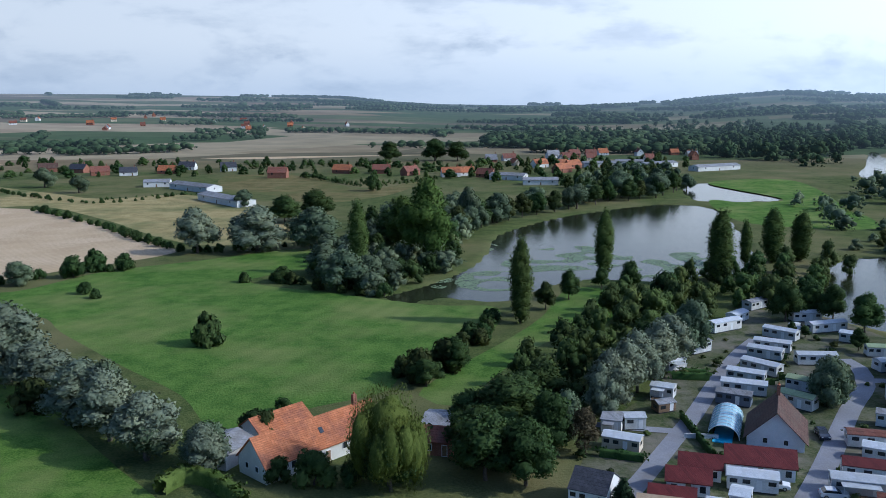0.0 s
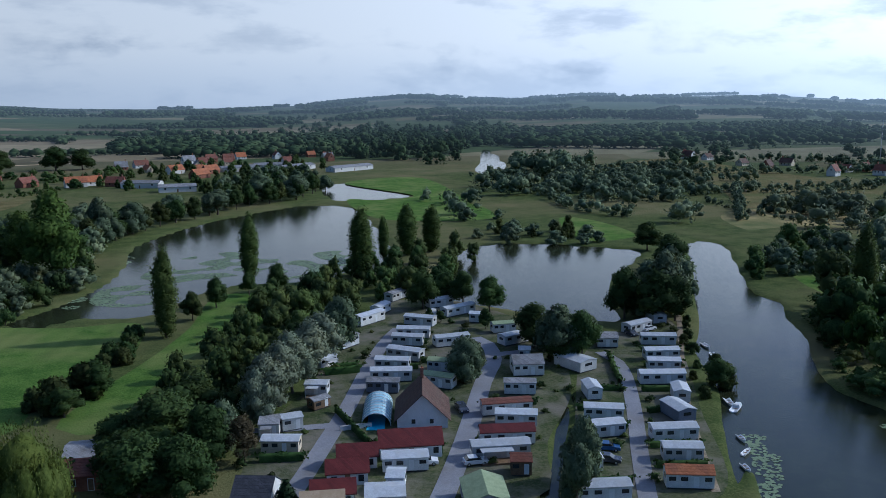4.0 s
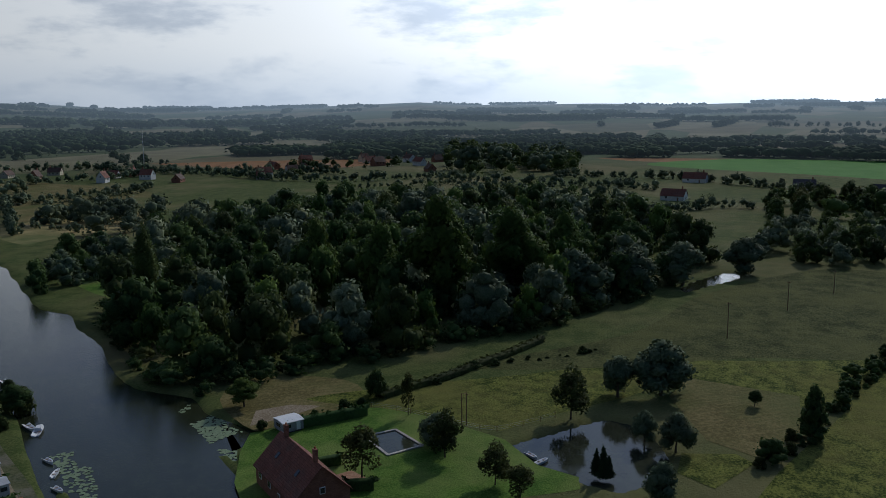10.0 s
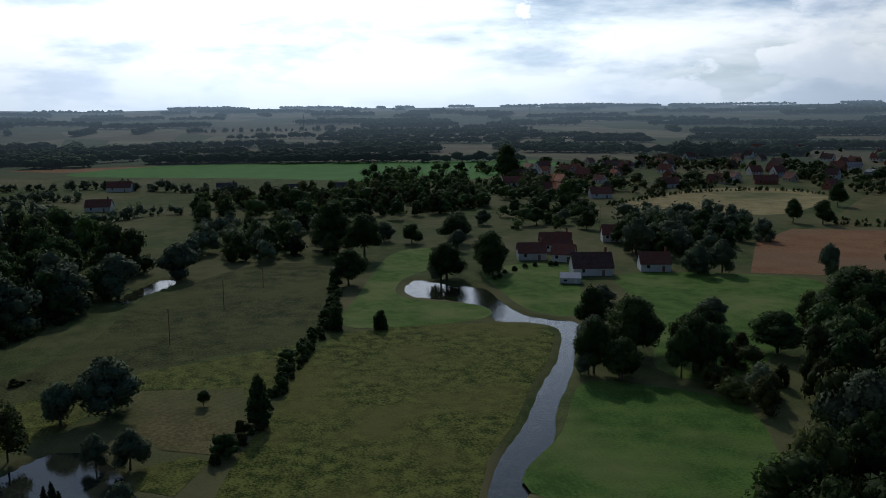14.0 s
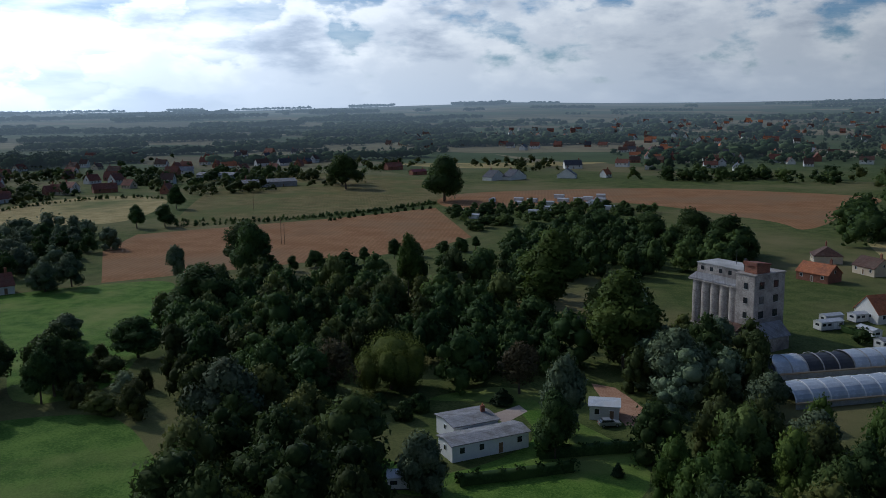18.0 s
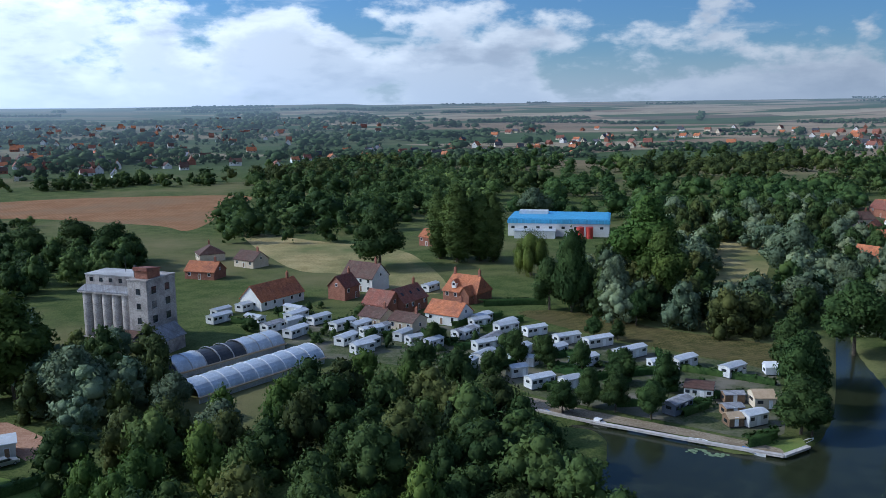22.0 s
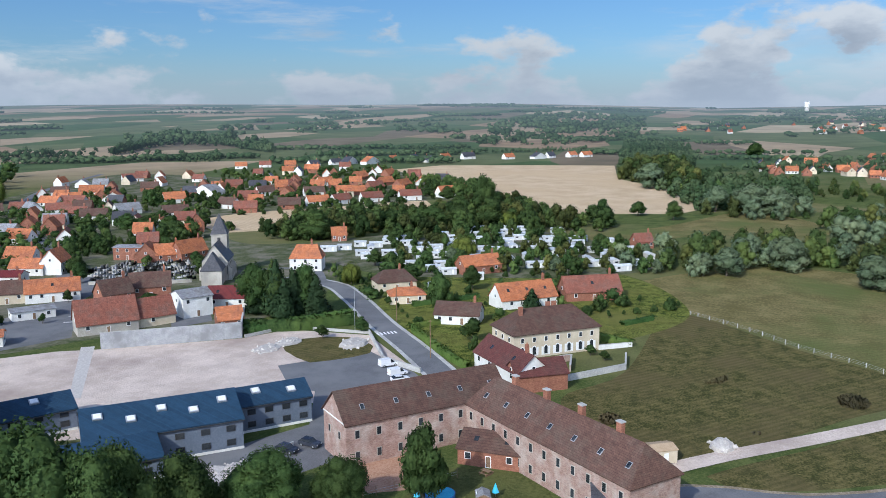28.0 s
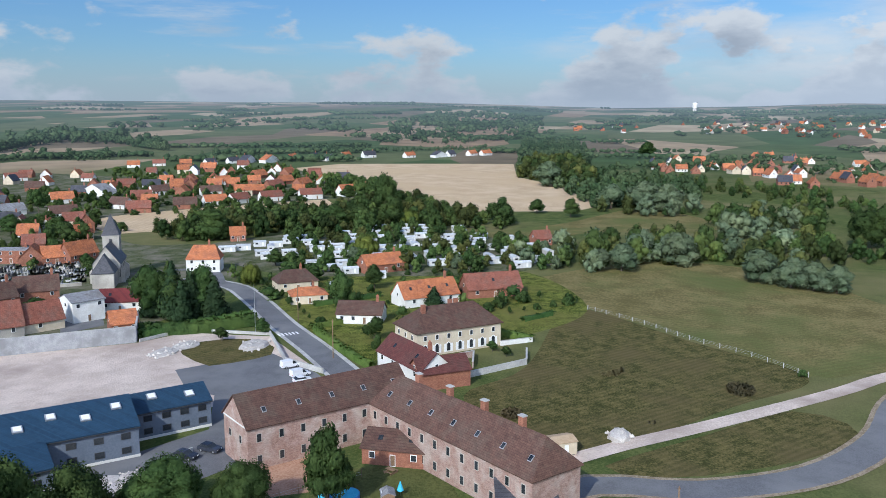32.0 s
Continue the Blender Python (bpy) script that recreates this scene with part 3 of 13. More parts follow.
def shore(name, pts, label, level=-0.45, category="water", material=WATER, over=2.0):
    """A sheet of water; the ground sinks below it."""
    line = rounded(pts, True, 5.0)
    WATERS.append(line)
    c = line.mean(0)
    t = np.roll(line, -1, 0) - np.roll(line, 1, 0)
    nrm = np.stack([t[:, 1], -t[:, 0]], 1) / np.maximum(np.hypot(t[:, 0], t[:, 1]), 1e-6)[:, None]
    area = np.sum(line[:, 0] * np.roll(line[:, 1], -1) - np.roll(line[:, 0], -1) * line[:, 1])
    grown = line + nrm * (over if area > 0 else -over)
    me = bpy.data.meshes.new(name)
    me.from_pydata([(x, y, level) for x, y in grown], [], [tuple(range(len(grown)))[:: 1 if area > 0 else -1]])
    me.materials.append(material)
    return tagged(new(name, me), label, category, kind="structure")


def sheet(name, pts, material, z, label, category="field", smooth=True, step=5.0):
    """A flat piece of ground cover lying on the valley floor."""
    line = rounded(pts, True, step) if smooth else np.array(pts)
    area = np.sum(line[:, 0] * np.roll(line[:, 1], -1) - np.roll(line[:, 0], -1) * line[:, 1])
    me = bpy.data.meshes.new(name)
    me.from_pydata([(x, y, z) for x, y in line], [], [tuple(range(len(line)))[:: 1 if area > 0 else -1]])
    me.materials.append(material)
    return tagged(new(name, me), label, category, kind="structure")


def strip(name, pts, width, material, z, label, category="road", thick=0.0):
    """A road, track or kerb along a line."""
    c = rounded(pts, False, 5.0)
    t = np.gradient(c, axis=0)
    nrm = np.stack([-t[:, 1], t[:, 0]], 1) / np.hypot(t[:, 0], t[:, 1])[:, None]
    l, r = c + nrm * width / 2, c - nrm * width / 2
    n = len(c)
    zz = land_z(c[:, 0], c[:, 1]) + z
    v = np.concatenate([np.c_[l, zz], np.c_[r, zz]])
    f = [(i + n, i + n + 1, i + 1, i) for i in range(n - 1)]
    if thick:
        v = np.concatenate([v, v - [0, 0, thick]])
        f += [(i, i + 1, i + 1 + 2 * n, i + 2 * n) for i in range(n - 1)] + [(i + 1 + n, i + n, i + 3 * n, i + 1 + 3 * n) for i in range(n - 1)]
    return tagged(new(name, np_mesh(name, v, f, material)), label, category, kind="structure")


# ---- water ----
shore("lily_lake", [(-0.3, 259), (17.9, 253.9), (35, 276.3), (49.5, 285.2), (62.7, 283.3), (74.4, 282.1), (89.2, 290.5), (113.3, 302.8), (141.9, 420.9), (148.4, 476.3), (127.5, 493.7), (92.3, 470.5), (66.9, 447.9), (46.3, 420.9), (24.8, 382), (18.8, 344.6), (9.7, 306.9), (-6.7, 276), (-18.9, 260.7), (-9.5, 253.1)], "dark still lake with rafts of lily leaves")
shore("far_pond", [(170, 599.9), (198.9, 616.3), (212.3, 547.7), (200.3, 510.6), (170.4, 505.3), (151, 516.6)], "pale reflecting pond among meadows")
shore("far_river", [(481.2, 971.1), (434.6, 846.7), (364, 694.5), (312.7, 638.4), (378.4, 775.6)], "distant bend of a pale river")
shore("middle_lake", [(116.8, 278.2), (133.3, 300.5), (158, 321.5), (181.7, 315.6), (199, 298.3), (208.9, 281.6), (188.7, 258.8), (168.2, 241), (148, 212.8), (137.6, 192.3), (124.9, 202), (114, 218.6), (102.7, 245.4)], "dark blue-grey lake behind the mobile homes")
shore("river", [(238, 286.6), (249.4, 287.7), (245.9, 272.6), (215.4, 230.9), (195.3, 202.5), (194.1, 190.5), (182.4, 177), (170.1, 157.5), (154, 139.3), (144.5, 124.2), (144.2, 110.1), (137.1, 101.8), (134.4, 93.3), (131.1, 84.9), (122.6, 84.7), (115.4, 79.5), (107.6, 70.6), (-36.9, -119.9), (-44.5, -153.1), (-61.3, -146.2), (-70.2, -135.1), (-83, -135.1), (-96.9, -149.6), (-119.3, -184.2), (-148, -231.5), (-165.2, -266.8), (-160.3, -247.7), (-130.3, -191.3), (-118.1, -161.4), (-106.4, -139.9), (-74.6, -98.5), (87.2, 85.6), (91.9, 96.9), (100, 108.7), (110.7, 122.4), (124.1, 139.5), (135.3, 159.6), (154.4, 181.2), (195.3, 232.8)], "broad dark river between wooded banks")
shore("camp_canal", [(93.3, 147.6), (94.1, 145.9), (86.9, 136.3), (77.2, 122.6), (65.3, 104.6), (60.8, 106.2), (67.7, 114), (77.1, 128), (86, 139.8)], "narrow dark canal between rows of mobile homes")
shore("garden_pond", [(134.9, 66.0), (137.4, 64.3), (139.6, 62.1), (137.3, 58.6), (134.5, 54.8), (131.8, 56.5), (128.9, 58.6), (131.6, 62.2)], "small square reflecting garden pond", 0.06, material=POND, over=0.3)
shore("fishing_pond", [(140.4, 40.9), (149, 34.6), (160.1, 26.2), (157.7, 19.1), (143.5, 12.1), (133.8, 13), (127.4, 18.5), (134.3, 36.9)], "pale reflecting fishing pond", material=POND)
shore("ditch", [(145.4, -2.6), (144.8, -3.6), (133.2, 1.2), (123.6, 4.2), (123.9, 6.3)], "straight narrow drainage ditch")
shore("meadow_stream", [(280, -68.8), (288.7, -75.7), (274.6, -85.6), (267.1, -93.2), (243, -91.6), (225.4, -93.3), (216.3, -103.4), (195.7, -93.3), (171.1, -80.5), (152, -68.6), (136.3, -61.2), (116.6, -47.7), (117.5, -40.9), (132.8, -48.2), (146.9, -58.4), (167.9, -70.9), (183.3, -81.3), (205.2, -92.5), (216.6, -93.3), (224.6, -81.1), (240.5, -83.8), (253.9, -75.7), (263.5, -65.9)], "winding pale stream through pasture")
shore("back_water", [(281.7, 24.7), (299.7, 20.4), (319.2, 9.1), (308.8, 6.4), (293.9, 14.3), (279.5, 21.9)], "glinting backwater behind trees")
shore("wood_pond", [(196.5, -139.3), (196.7, -145.3), (181.1, -134.2), (180.2, -129.8)], "small bright pond between trees")


# ---- fields and open ground ----
sheet("meadow", [(-166.4, 268.4), (-138.4, 270.1), (-121.7, 301.7), (-93.3, 322.6), (-56.6, 349.1), (-46.7, 312.1), (-65.6, 284.6), (-32.8, 264.8), (-4.1, 249), (15.7, 245), (10.1, 212), (-8.6, 193.2), (-11.3, 173.4), (-25.3, 163.5), (-33.9, 156), (-42.2, 150.5), (-54.4, 170.6), (-73.2, 190.1), (-100.3, 219.8), (-116.3, 238.1), (-145, 232.5)], MEADOW, 0.02, "mown green meadow with wheel tracks", "field")
sheet("meadow", [(41, 271.1), (57.3, 262.5), (49, 234.2), (24.5, 206.5), (9, 176.7), (3.8, 163), (-5.3, 169.8), (1.9, 186.6), (16.5, 211.8), (27.7, 234.7)], MEADOW, 0.02, "narrow green meadow beside the ditch", "field")
sheet("meadow", [(-108.4, 175.1), (-86.7, 174.7), (-68.9, 152.3), (-54, 134.6), (-44.5, 120.5), (-76.9, 120.9)], LAWN, 0.02, "rough green paddock behind willows", "field")
sheet("field", [(-286.4, 470), (-231.3, 484.7), (-166.9, 417.9), (-114.3, 355.3), (-110.2, 335.3), (-135.8, 306.3), (-149.5, 292.6), (-176.8, 285.9)], STUBBLE, 0.02, "pale brown ploughed field", "field")
sheet("field", [(-412.3, 681.4), (-272.2, 580.7), (-213.4, 537.3), (-166.2, 557.4), (-97, 468.6), (-63.5, 429.4), (-87.4, 361.5), (-119.8, 373.1), (-176.5, 442.6), (-238.8, 500.8), (-295.5, 485.2)], DRY, 0.028, "dry grazed pasture with low hedges", "field")
sheet("field", [(-962.9, 1606.1), (-554.1, 1413.6), (-325.9, 1308.1), (-116.1, 1248), (86.4, 1133.1), (184.5, 1021.3), (73.8, 967.2), (-87.1, 933.3), (-213.3, 899.6), (-368.4, 968.5), (-509.4, 844.4)], STUBBLE, 0.02, "pale stubble field", "field")
sheet("field", [(-589.8, 1378.5), (-472.3, 1444.5), (-329.1, 1209.4), (-446.4, 1136.6)], CROP, 0.028, "bright green crop strip", "field")
sheet("field", [(-174.8, 696), (-110.2, 691.7), (-55.3, 586.8), (-18.1, 637.7), (-33.8, 550.3), (-74.6, 506.5), (-110.6, 554.4), (-144.5, 573.6)], OLIVE, 0.02, "green pasture behind the farm", "field")
sheet("meadow", [(189.7, 615.3), (250, 642.2), (248.7, 571.6), (201.1, 409.7), (180.9, 408.1), (177.7, 439.4), (166.5, 493.7), (203.5, 512.8)], LAWN, 0.02, "green meadow between the ponds", "field")
sheet("meadow", [(160.3, 512.1), (187.3, 465.8), (217.3, 455), (200.9, 394.7), (160.8, 400.9), (145.8, 430.9)], LAWN, 0.028, "green meadow on the spit", "field")
sheet("meadow", [(232.7, 380.2), (241.7, 362), (231.6, 314.4), (203.7, 309.7), (211.8, 341.3)], LAWN, 0.02, "bright grass beside the lake", "field")
sheet("field", [(366.2, 662.6), (424.7, 653.3), (563.3, 714), (534.7, 556.8), (505.7, 424.7), (452.1, 374.6), (377.4, 368.2), (344.5, 372.5), (403.3, 465.8), (387.5, 563.5), (334.1, 595.9)], OLIVE, 0.02, "hedged green pastures", "field")
sheet("field", [(321.6, 356.8), (412.7, 354.9), (350.8, 293.7), (304.1, 304.1), (286.5, 305.5)], DRY, 0.02, "dry brown pasture", "field")
sheet("field", [(928.9, 932.3), (1155.1, 839.5), (1054, 548.7), (847.2, 371.1), (711.2, 401.9), (708.7, 495), (765.6, 660.5)], PLOUGH, 0.02, "wide brown ploughed field", "field")
sheet("meadow", [(242.4, 240.2), (262.3, 234.8), (247.3, 210.4), (215.4, 184.8), (216.6, 202)], LAWN, 0.02, "green clearing on the river bank", "field")
sheet("lawn", [(143.3, 103.1), (158.3, 104.3), (163.8, 85.4), (152.8, 74.4), (137.7, 81.7), (130.7, 86.4)], OLIVE, 0.02, "rough grass point with bare earth", "field")
sheet("lawn", [(121.4, 83.7), (129.7, 87), (135.4, 81.6), (149.4, 71.5), (148.4, 59), (143.2, 44), (142.2, 41.6), (133.4, 33.3), (126.7, 24.7), (103.5, 66.6)], LAWN, 0.028, "mown garden lawn", "lawn")
sheet("path", [(140.2, 92.5), (145.6, 87.7), (147, 81.6), (139.9, 84.3), (132.7, 89)], PATHWAY, 0.028, "worn bare earth by the river", "path")
sheet("field", [(149.4, 86.7), (165.2, 69.2), (180, 48.1), (198.6, 24.6), (208.6, -4.6), (215.8, -28.2), (191.6, -23.7), (177.1, -10.9), (188.9, 11.1), (171.6, 25), (155.5, 37.5), (146, 43.5), (146.5, 51), (148.6, 59.5), (150, 72)], ROUGH, 0.036, "rough tussocky pasture", "field")
sheet("field", [(224.4, 30.4), (277.7, 15.4), (332.3, -21.3), (319.9, -52.9), (260.9, -39.5), (221, -31.2), (209.4, 1), (187.9, 38.1), (183.6, 60.5)], GRAZING, 0.044, "dull green grazing", "field")
sheet("field", [(189.3, 13.7), (184.4, -8.9), (160.4, -8.7), (148.4, -1.9), (153.8, 7.4), (175.5, 16.3)], OLIVE, 0.044, "dry yellow paddock", "field", smooth=False)
sheet("field", [(221.7, -34.4), (225.7, -61), (221.2, -78.8), (215.2, -90.8), (203.9, -90.7), (183.5, -79.9), (168.8, -69.9), (147.6, -57.5), (133.4, -47.2), (117.6, -39.7), (123.2, 1.2), (144.1, -4.7), (172.8, -15.4), (205.4, -26.8)], ROUGH, 0.052, "rough yellow-green pasture", "field", step=12)
sheet("meadow", [(267.7, -49.8), (339, -77), (350.1, -96.5), (311.8, -88.3), (287.7, -69.4), (261.4, -63.2), (242.8, -82.8), (227.5, -79.3), (224.8, -54.4), (232.2, -38.4)], LAWN, 0.06, "green meadow round the stream", "field")
sheet("meadow", [(298.1, -103.4), (298.8, -133.9), (256.5, -122.8), (222.1, -106.8), (230.4, -95.4), (260.6, -96.2)], LAWN, 0.02, "mown grass beside the stream", "field")
sheet("meadow", [(273.4, -147.6), (245.5, -204.2), (209.9, -176.9), (172.4, -135.5), (158.9, -113), (169.2, -100.8), (213.4, -125.8)], LAWN, 0.02, "sunlit green meadow", "field")
sheet("meadow", [(165.3, -79.9), (161.5, -90.4), (144.8, -104.4), (121.3, -96.5), (94.3, -78.1), (118.4, -48.9), (140.8, -64.3)], MEADOW, 0.02, "dark green mown meadow", "field")
sheet("field", [(320.9, -237.7), (349.8, -279.5), (329.9, -317.6), (299.6, -378.1), (278.3, -442.5), (198.7, -347.5), (198.1, -304.4), (232.6, -242.3), (261.1, -191.9)], PLOUGH, 0.028, "orange-brown bare field", "field", smooth=False)
sheet("field", [(368.7, -319.4), (543.7, -536.8), (538.5, -635.9), (385.1, -610.3), (299.6, -476), (320.1, -378.8), (338.1, -329.7)], OLIVE, 0.036, "green pasture with hedges", "field")
sheet("field", [(470.4, -244.2), (533.7, -341.9), (527.3, -399.5), (466.1, -398.5), (399.4, -310.7), (436.6, -271.4)], DRY, 0.02, "dry pasture", "field")
sheet("field", [(1070.8, 220.4), (1267.5, -1.9), (1249.5, -333.1), (1154.2, -427.7), (978.6, -356), (972.5, -102.5), (891, 112.3)], PLOUGH, 0.02, "brown ploughed field", "field")
sheet("field", [(858.5, 108.3), (1002.7, -66.2), (959, -342.2), (711.6, -259.5), (684.7, -164.2), (755.5, -49.6)], CROP, 0.028, "bright green crop field", "field")
sheet("field", [(1010.3, -195), (994.4, -359), (826, -367.2), (730.1, -272.4), (716.1, -176.9), (755.3, -105.1)], CROP, 0.036, "green crop field", "field")
sheet("field", [(309.2, -520), (222.9, -607.7), (141.5, -629.2), (53.9, -616), (56.9, -532), (66.9, -445.1), (93.1, -470.7), (189.8, -516.7), (262.1, -444.5)], PLOUGH, 0.02, "wide pale brown field", "field")
sheet("field", [(695.7, -917.8), (693.1, -1200.8), (511.2, -1228.9), (344.8, -988.3), (370.9, -801), (490.1, -756.2)], DRY, 0.02, "dry pasture edge of village", "field")
sheet("field", [(38.8, -426), (1.8, -394.1), (-29.6, -365.9), (-38.9, -327.9), (-40.1, -278.8), (-25.1, -275.5), (-7.3, -311.2), (13.9, -330.3)], DRY, 0.02, "dry golden grass", "field")
sheet("lawn", [(-55.5, -242.6), (-73, -240.1), (-91.1, -215.7), (-113.2, -194.4), (-102.7, -176.9), (-83.4, -197.6), (-68.6, -216.4)], HAYED, 0.02, "mown lawn strip by the canal", "lawn")
sheet("lawn", [(-74.5, -136.6), (-84.7, -138.8), (-83.7, -134.7), (-76.8, -132)], LAWN, 0.02, "grass point at the quay", "lawn")
sheet("field", [(-167.4, -354), (-191.4, -349.3), (-139.1, -258.1), (-123.5, -261.8)], DRY, 0.02, "dry grass clearing in the wood", "field")
sheet("field", [(-426.9, -298.6), (-518.7, -227.9), (-556.9, -219.6), (-439.1, -169.6), (-372.7, -239.4), (-367.6, -257.2)], STUBBLE, 0.02, "straw-coloured stubble strip", "field")
sheet("field", [(-805.3, -354.4), (-998.4, -297.5), (-1089.4, -171), (-763.8, -114.5), (-651, -51.6), (-599, -7.2), (-512.2, -41.9), (-484.9, -140), (-621.2, -188.4), (-695.1, -264.3)], STUBBLE, 0.02, "wide straw-coloured harvested field", "field", smooth=False)
sheet("field", [(-1597.7, -299), (-2156.2, -261.3), (-1694.5, 30), (-1289.6, 39.2), (-969.9, -60.5), (-1161.5, -186.1)], OLIVE, 0.028, "rounded dry pasture hill", "field")
sheet("field", [(-405.5, -78.2), (-457.6, -42.4), (-534.6, -5.4), (-488.9, 32.9), (-438.5, 28.5), (-424.8, -25.5), (-374.4, -59.4)], OLIVE, 0.02, "green meadow strip behind the camp", "field")
sheet("field", [(-294.7, -40.6), (-344.6, -2.7), (-344.7, 33.5), (-319.6, 59.6), (-286.6, 73.2), (-275.7, 90.7), (-231.1, 101.5), (-210.1, 54), (-203.8, 37.1), (-230.4, 12.1), (-260.4, -16.7)], OLIVE, 0.02, "wide smooth grazed pasture", "field")
sheet("field", [(-171.6, -36.4), (-194.9, -26.5), (-247.4, -23.9), (-258.1, -16.5), (-228, 12), (-202.4, 36.9), (-177.9, 18.8), (-151.1, -2.9), (-146.1, -12.6), (-148.9, -23.1)], HAYED, 0.028, "rough mown meadow beside the farm buildings", "field")
sheet("field", [(-141.5, -5.4), (-160.4, 12.3), (-177.8, 29.7), (-173, 39.2), (-165.9, 40.5), (-152.1, 27.8), (-141.6, 11.2), (-137.8, -1.5)], HAYED, 0.02, "grass island inside the road bend", "field")
sheet("lot", [(-153.5, -175.8), (-165.5, -164.9), (-171, -155.6), (-192.1, -127.3), (-204.4, -120.2), (-206.2, -96.5), (-183.8, -75.6), (-167, -71.2), (-152.7, -84.3), (-138.6, -97.6), (-119.3, -116.8), (-113.5, -129.5)], GRAVEL, 0.02, "pale dusty gravel lot", "lot", smooth=False)
sheet("lot", [(-173.3, -105.2), (-191.7, -89.5), (-179.1, -72.6), (-168.9, -63.3), (-153.8, -79.7), (-133.8, -63.1), (-115.2, -72), (-116.8, -83.2), (-111.9, -94.2), (-141.1, -79.1), (-159.1, -87.6), (-161.1, -95.3)], ASPHALT, 0.028, "grey asphalt yard", "yard", smooth=False)
sheet("lawn", [(-190.8, -114.6), (-201.1, -106.7), (-201, -95.4), (-190.3, -88.9), (-178, -99.1), (-180.6, -104.2)], HAYED, 0.036, "patch of grass at the lot's edge", "lawn")
sheet("yard", [(-126.4, -62.8), (-136.2, -53.4), (-130.2, -47), (-120.7, -49.4), (-117.1, -55.5)], SOIL, 0.02, "bare reddish yard", "yard")
sheet("lawn", [(-120.7, -49.4), (-130.2, -47), (-133.4, -34.1), (-122.3, -25.9), (-115.2, -24.3), (-109.7, -46.8)], GRAZING, 0.028, "small lived-in back garden", "garden")
sheet("garden", [(-227.2, -105.7), (-308.4, -121.6), (-304, -90.7), (-315.3, -45.6), (-260.4, -16.7), (-218.9, -34.4), (-213.2, -57.6), (-187, -58.7), (-206.8, -83.6)], ROUGH, 0.036, "gardens round the houses", "garden")
sheet("yard", [(-39.7, -170.3), (-51.9, -158.4), (-67.8, -144.9), (-78.4, -134.7), (-78, -132), (-66.3, -141.6), (-50.5, -154.2), (-39.7, -163.5)], PATHWAY, 0.028, "pale gravel quay path", "path")
sheet("yard", [(-74, -160.7), (-83.6, -153.1), (-75.2, -142.4), (-68.2, -148.3)], GRAVEL, 0.036, "gravel parking bay", "path")
sheet("yard", [(68.1, -171.7), (62.7, -171.5), (48.1, -156.1), (47.9, -149.7), (52.9, -151.1)], SOIL, 0.02, "reddish earth drive", "path")
sheet("lawn", [(93.6, -144.8), (85.5, -159.2), (74.7, -159.1), (62.8, -149.1), (45, -137.6), (40.1, -122.5), (48.6, -115.1), (76.5, -104.7), (84.1, -115.4), (70.9, -115.5), (65.1, -135.8), (78.3, -150.4)], LAWN, 0.02, "shaded garden lawn", "lawn")
sheet("yard", [(77.9, -143.6), (75.6, -151.3), (72.5, -148.9), (73.2, -140.4)], GRAVEL, 0.028, "pale gravel path", "path")
sheet("camp_ground", [(19.6, 124.3), (28.4, 150.6), (43.8, 172.6), (60.3, 204.5), (75.3, 223.9), (90.1, 240.8), (106.3, 231), (112.4, 191.6), (95.4, 150.6), (75.1, 126), (60, 106.5), (18.1, 115.4)], CAMP, 0.02, "trodden grass and gravel between pitches", "ground")
sheet("camp_ground", [(108.5, 166.9), (127.1, 180.6), (149.4, 187.4), (131.7, 158.7), (110.8, 127.9), (88.8, 96.6), (65, 102.9), (84, 131.2)], CAMP, 0.028, "trodden grass and gravel between pitches", "ground")
sheet("camp_ground", [(12.7, -237.3), (-17.2, -231.4), (-41.9, -229.4), (-65.3, -215.7), (-82.1, -194.7), (-98.9, -178), (-89.6, -153.9), (-78.8, -138.6), (-63.4, -151), (-41.7, -171.1), (-36.6, -184.4), (-11.9, -198.7), (9.7, -211.2)], CAMP, 0.044, "trodden grass and gravel between pitches", "ground")
sheet("village_ground", [(-176, -287.6), (-258.5, -404.1), (-325.8, -430.2), (-496.1, -512.5), (-686.1, -578.2), (-681, -424.6), (-805.3, -354.4), (-592.9, -195.8), (-518.7, -227.9), (-417.3, -291.9), (-339.6, -224.6), (-342.9, -183.7), (-264.6, -137.1), (-206.8, -136), (-178.2, -164.2), (-157.6, -180.4), (-167.4, -223.9)], CAMP, 0.028, "gardens, yards and gravel of the village", "ground")
sheet("village_ground", [(-340.4, -188.1), (-383.2, -168), (-430.1, -126.8), (-381.7, -55.4), (-336.6, -35.2), (-309.4, -51.5), (-294.7, -86.1), (-290.1, -136.1)], CAMP, 0.044, "trodden grass between pitches", "ground")
sheet("vegetable_bed", [(146.3, 11.1), (149, 2.2), (145.9, -0.8), (133.7, 4.9), (137.9, 11)], ROUGH, 0.052, "rows of vegetables in a garden plot", "garden", smooth=False)


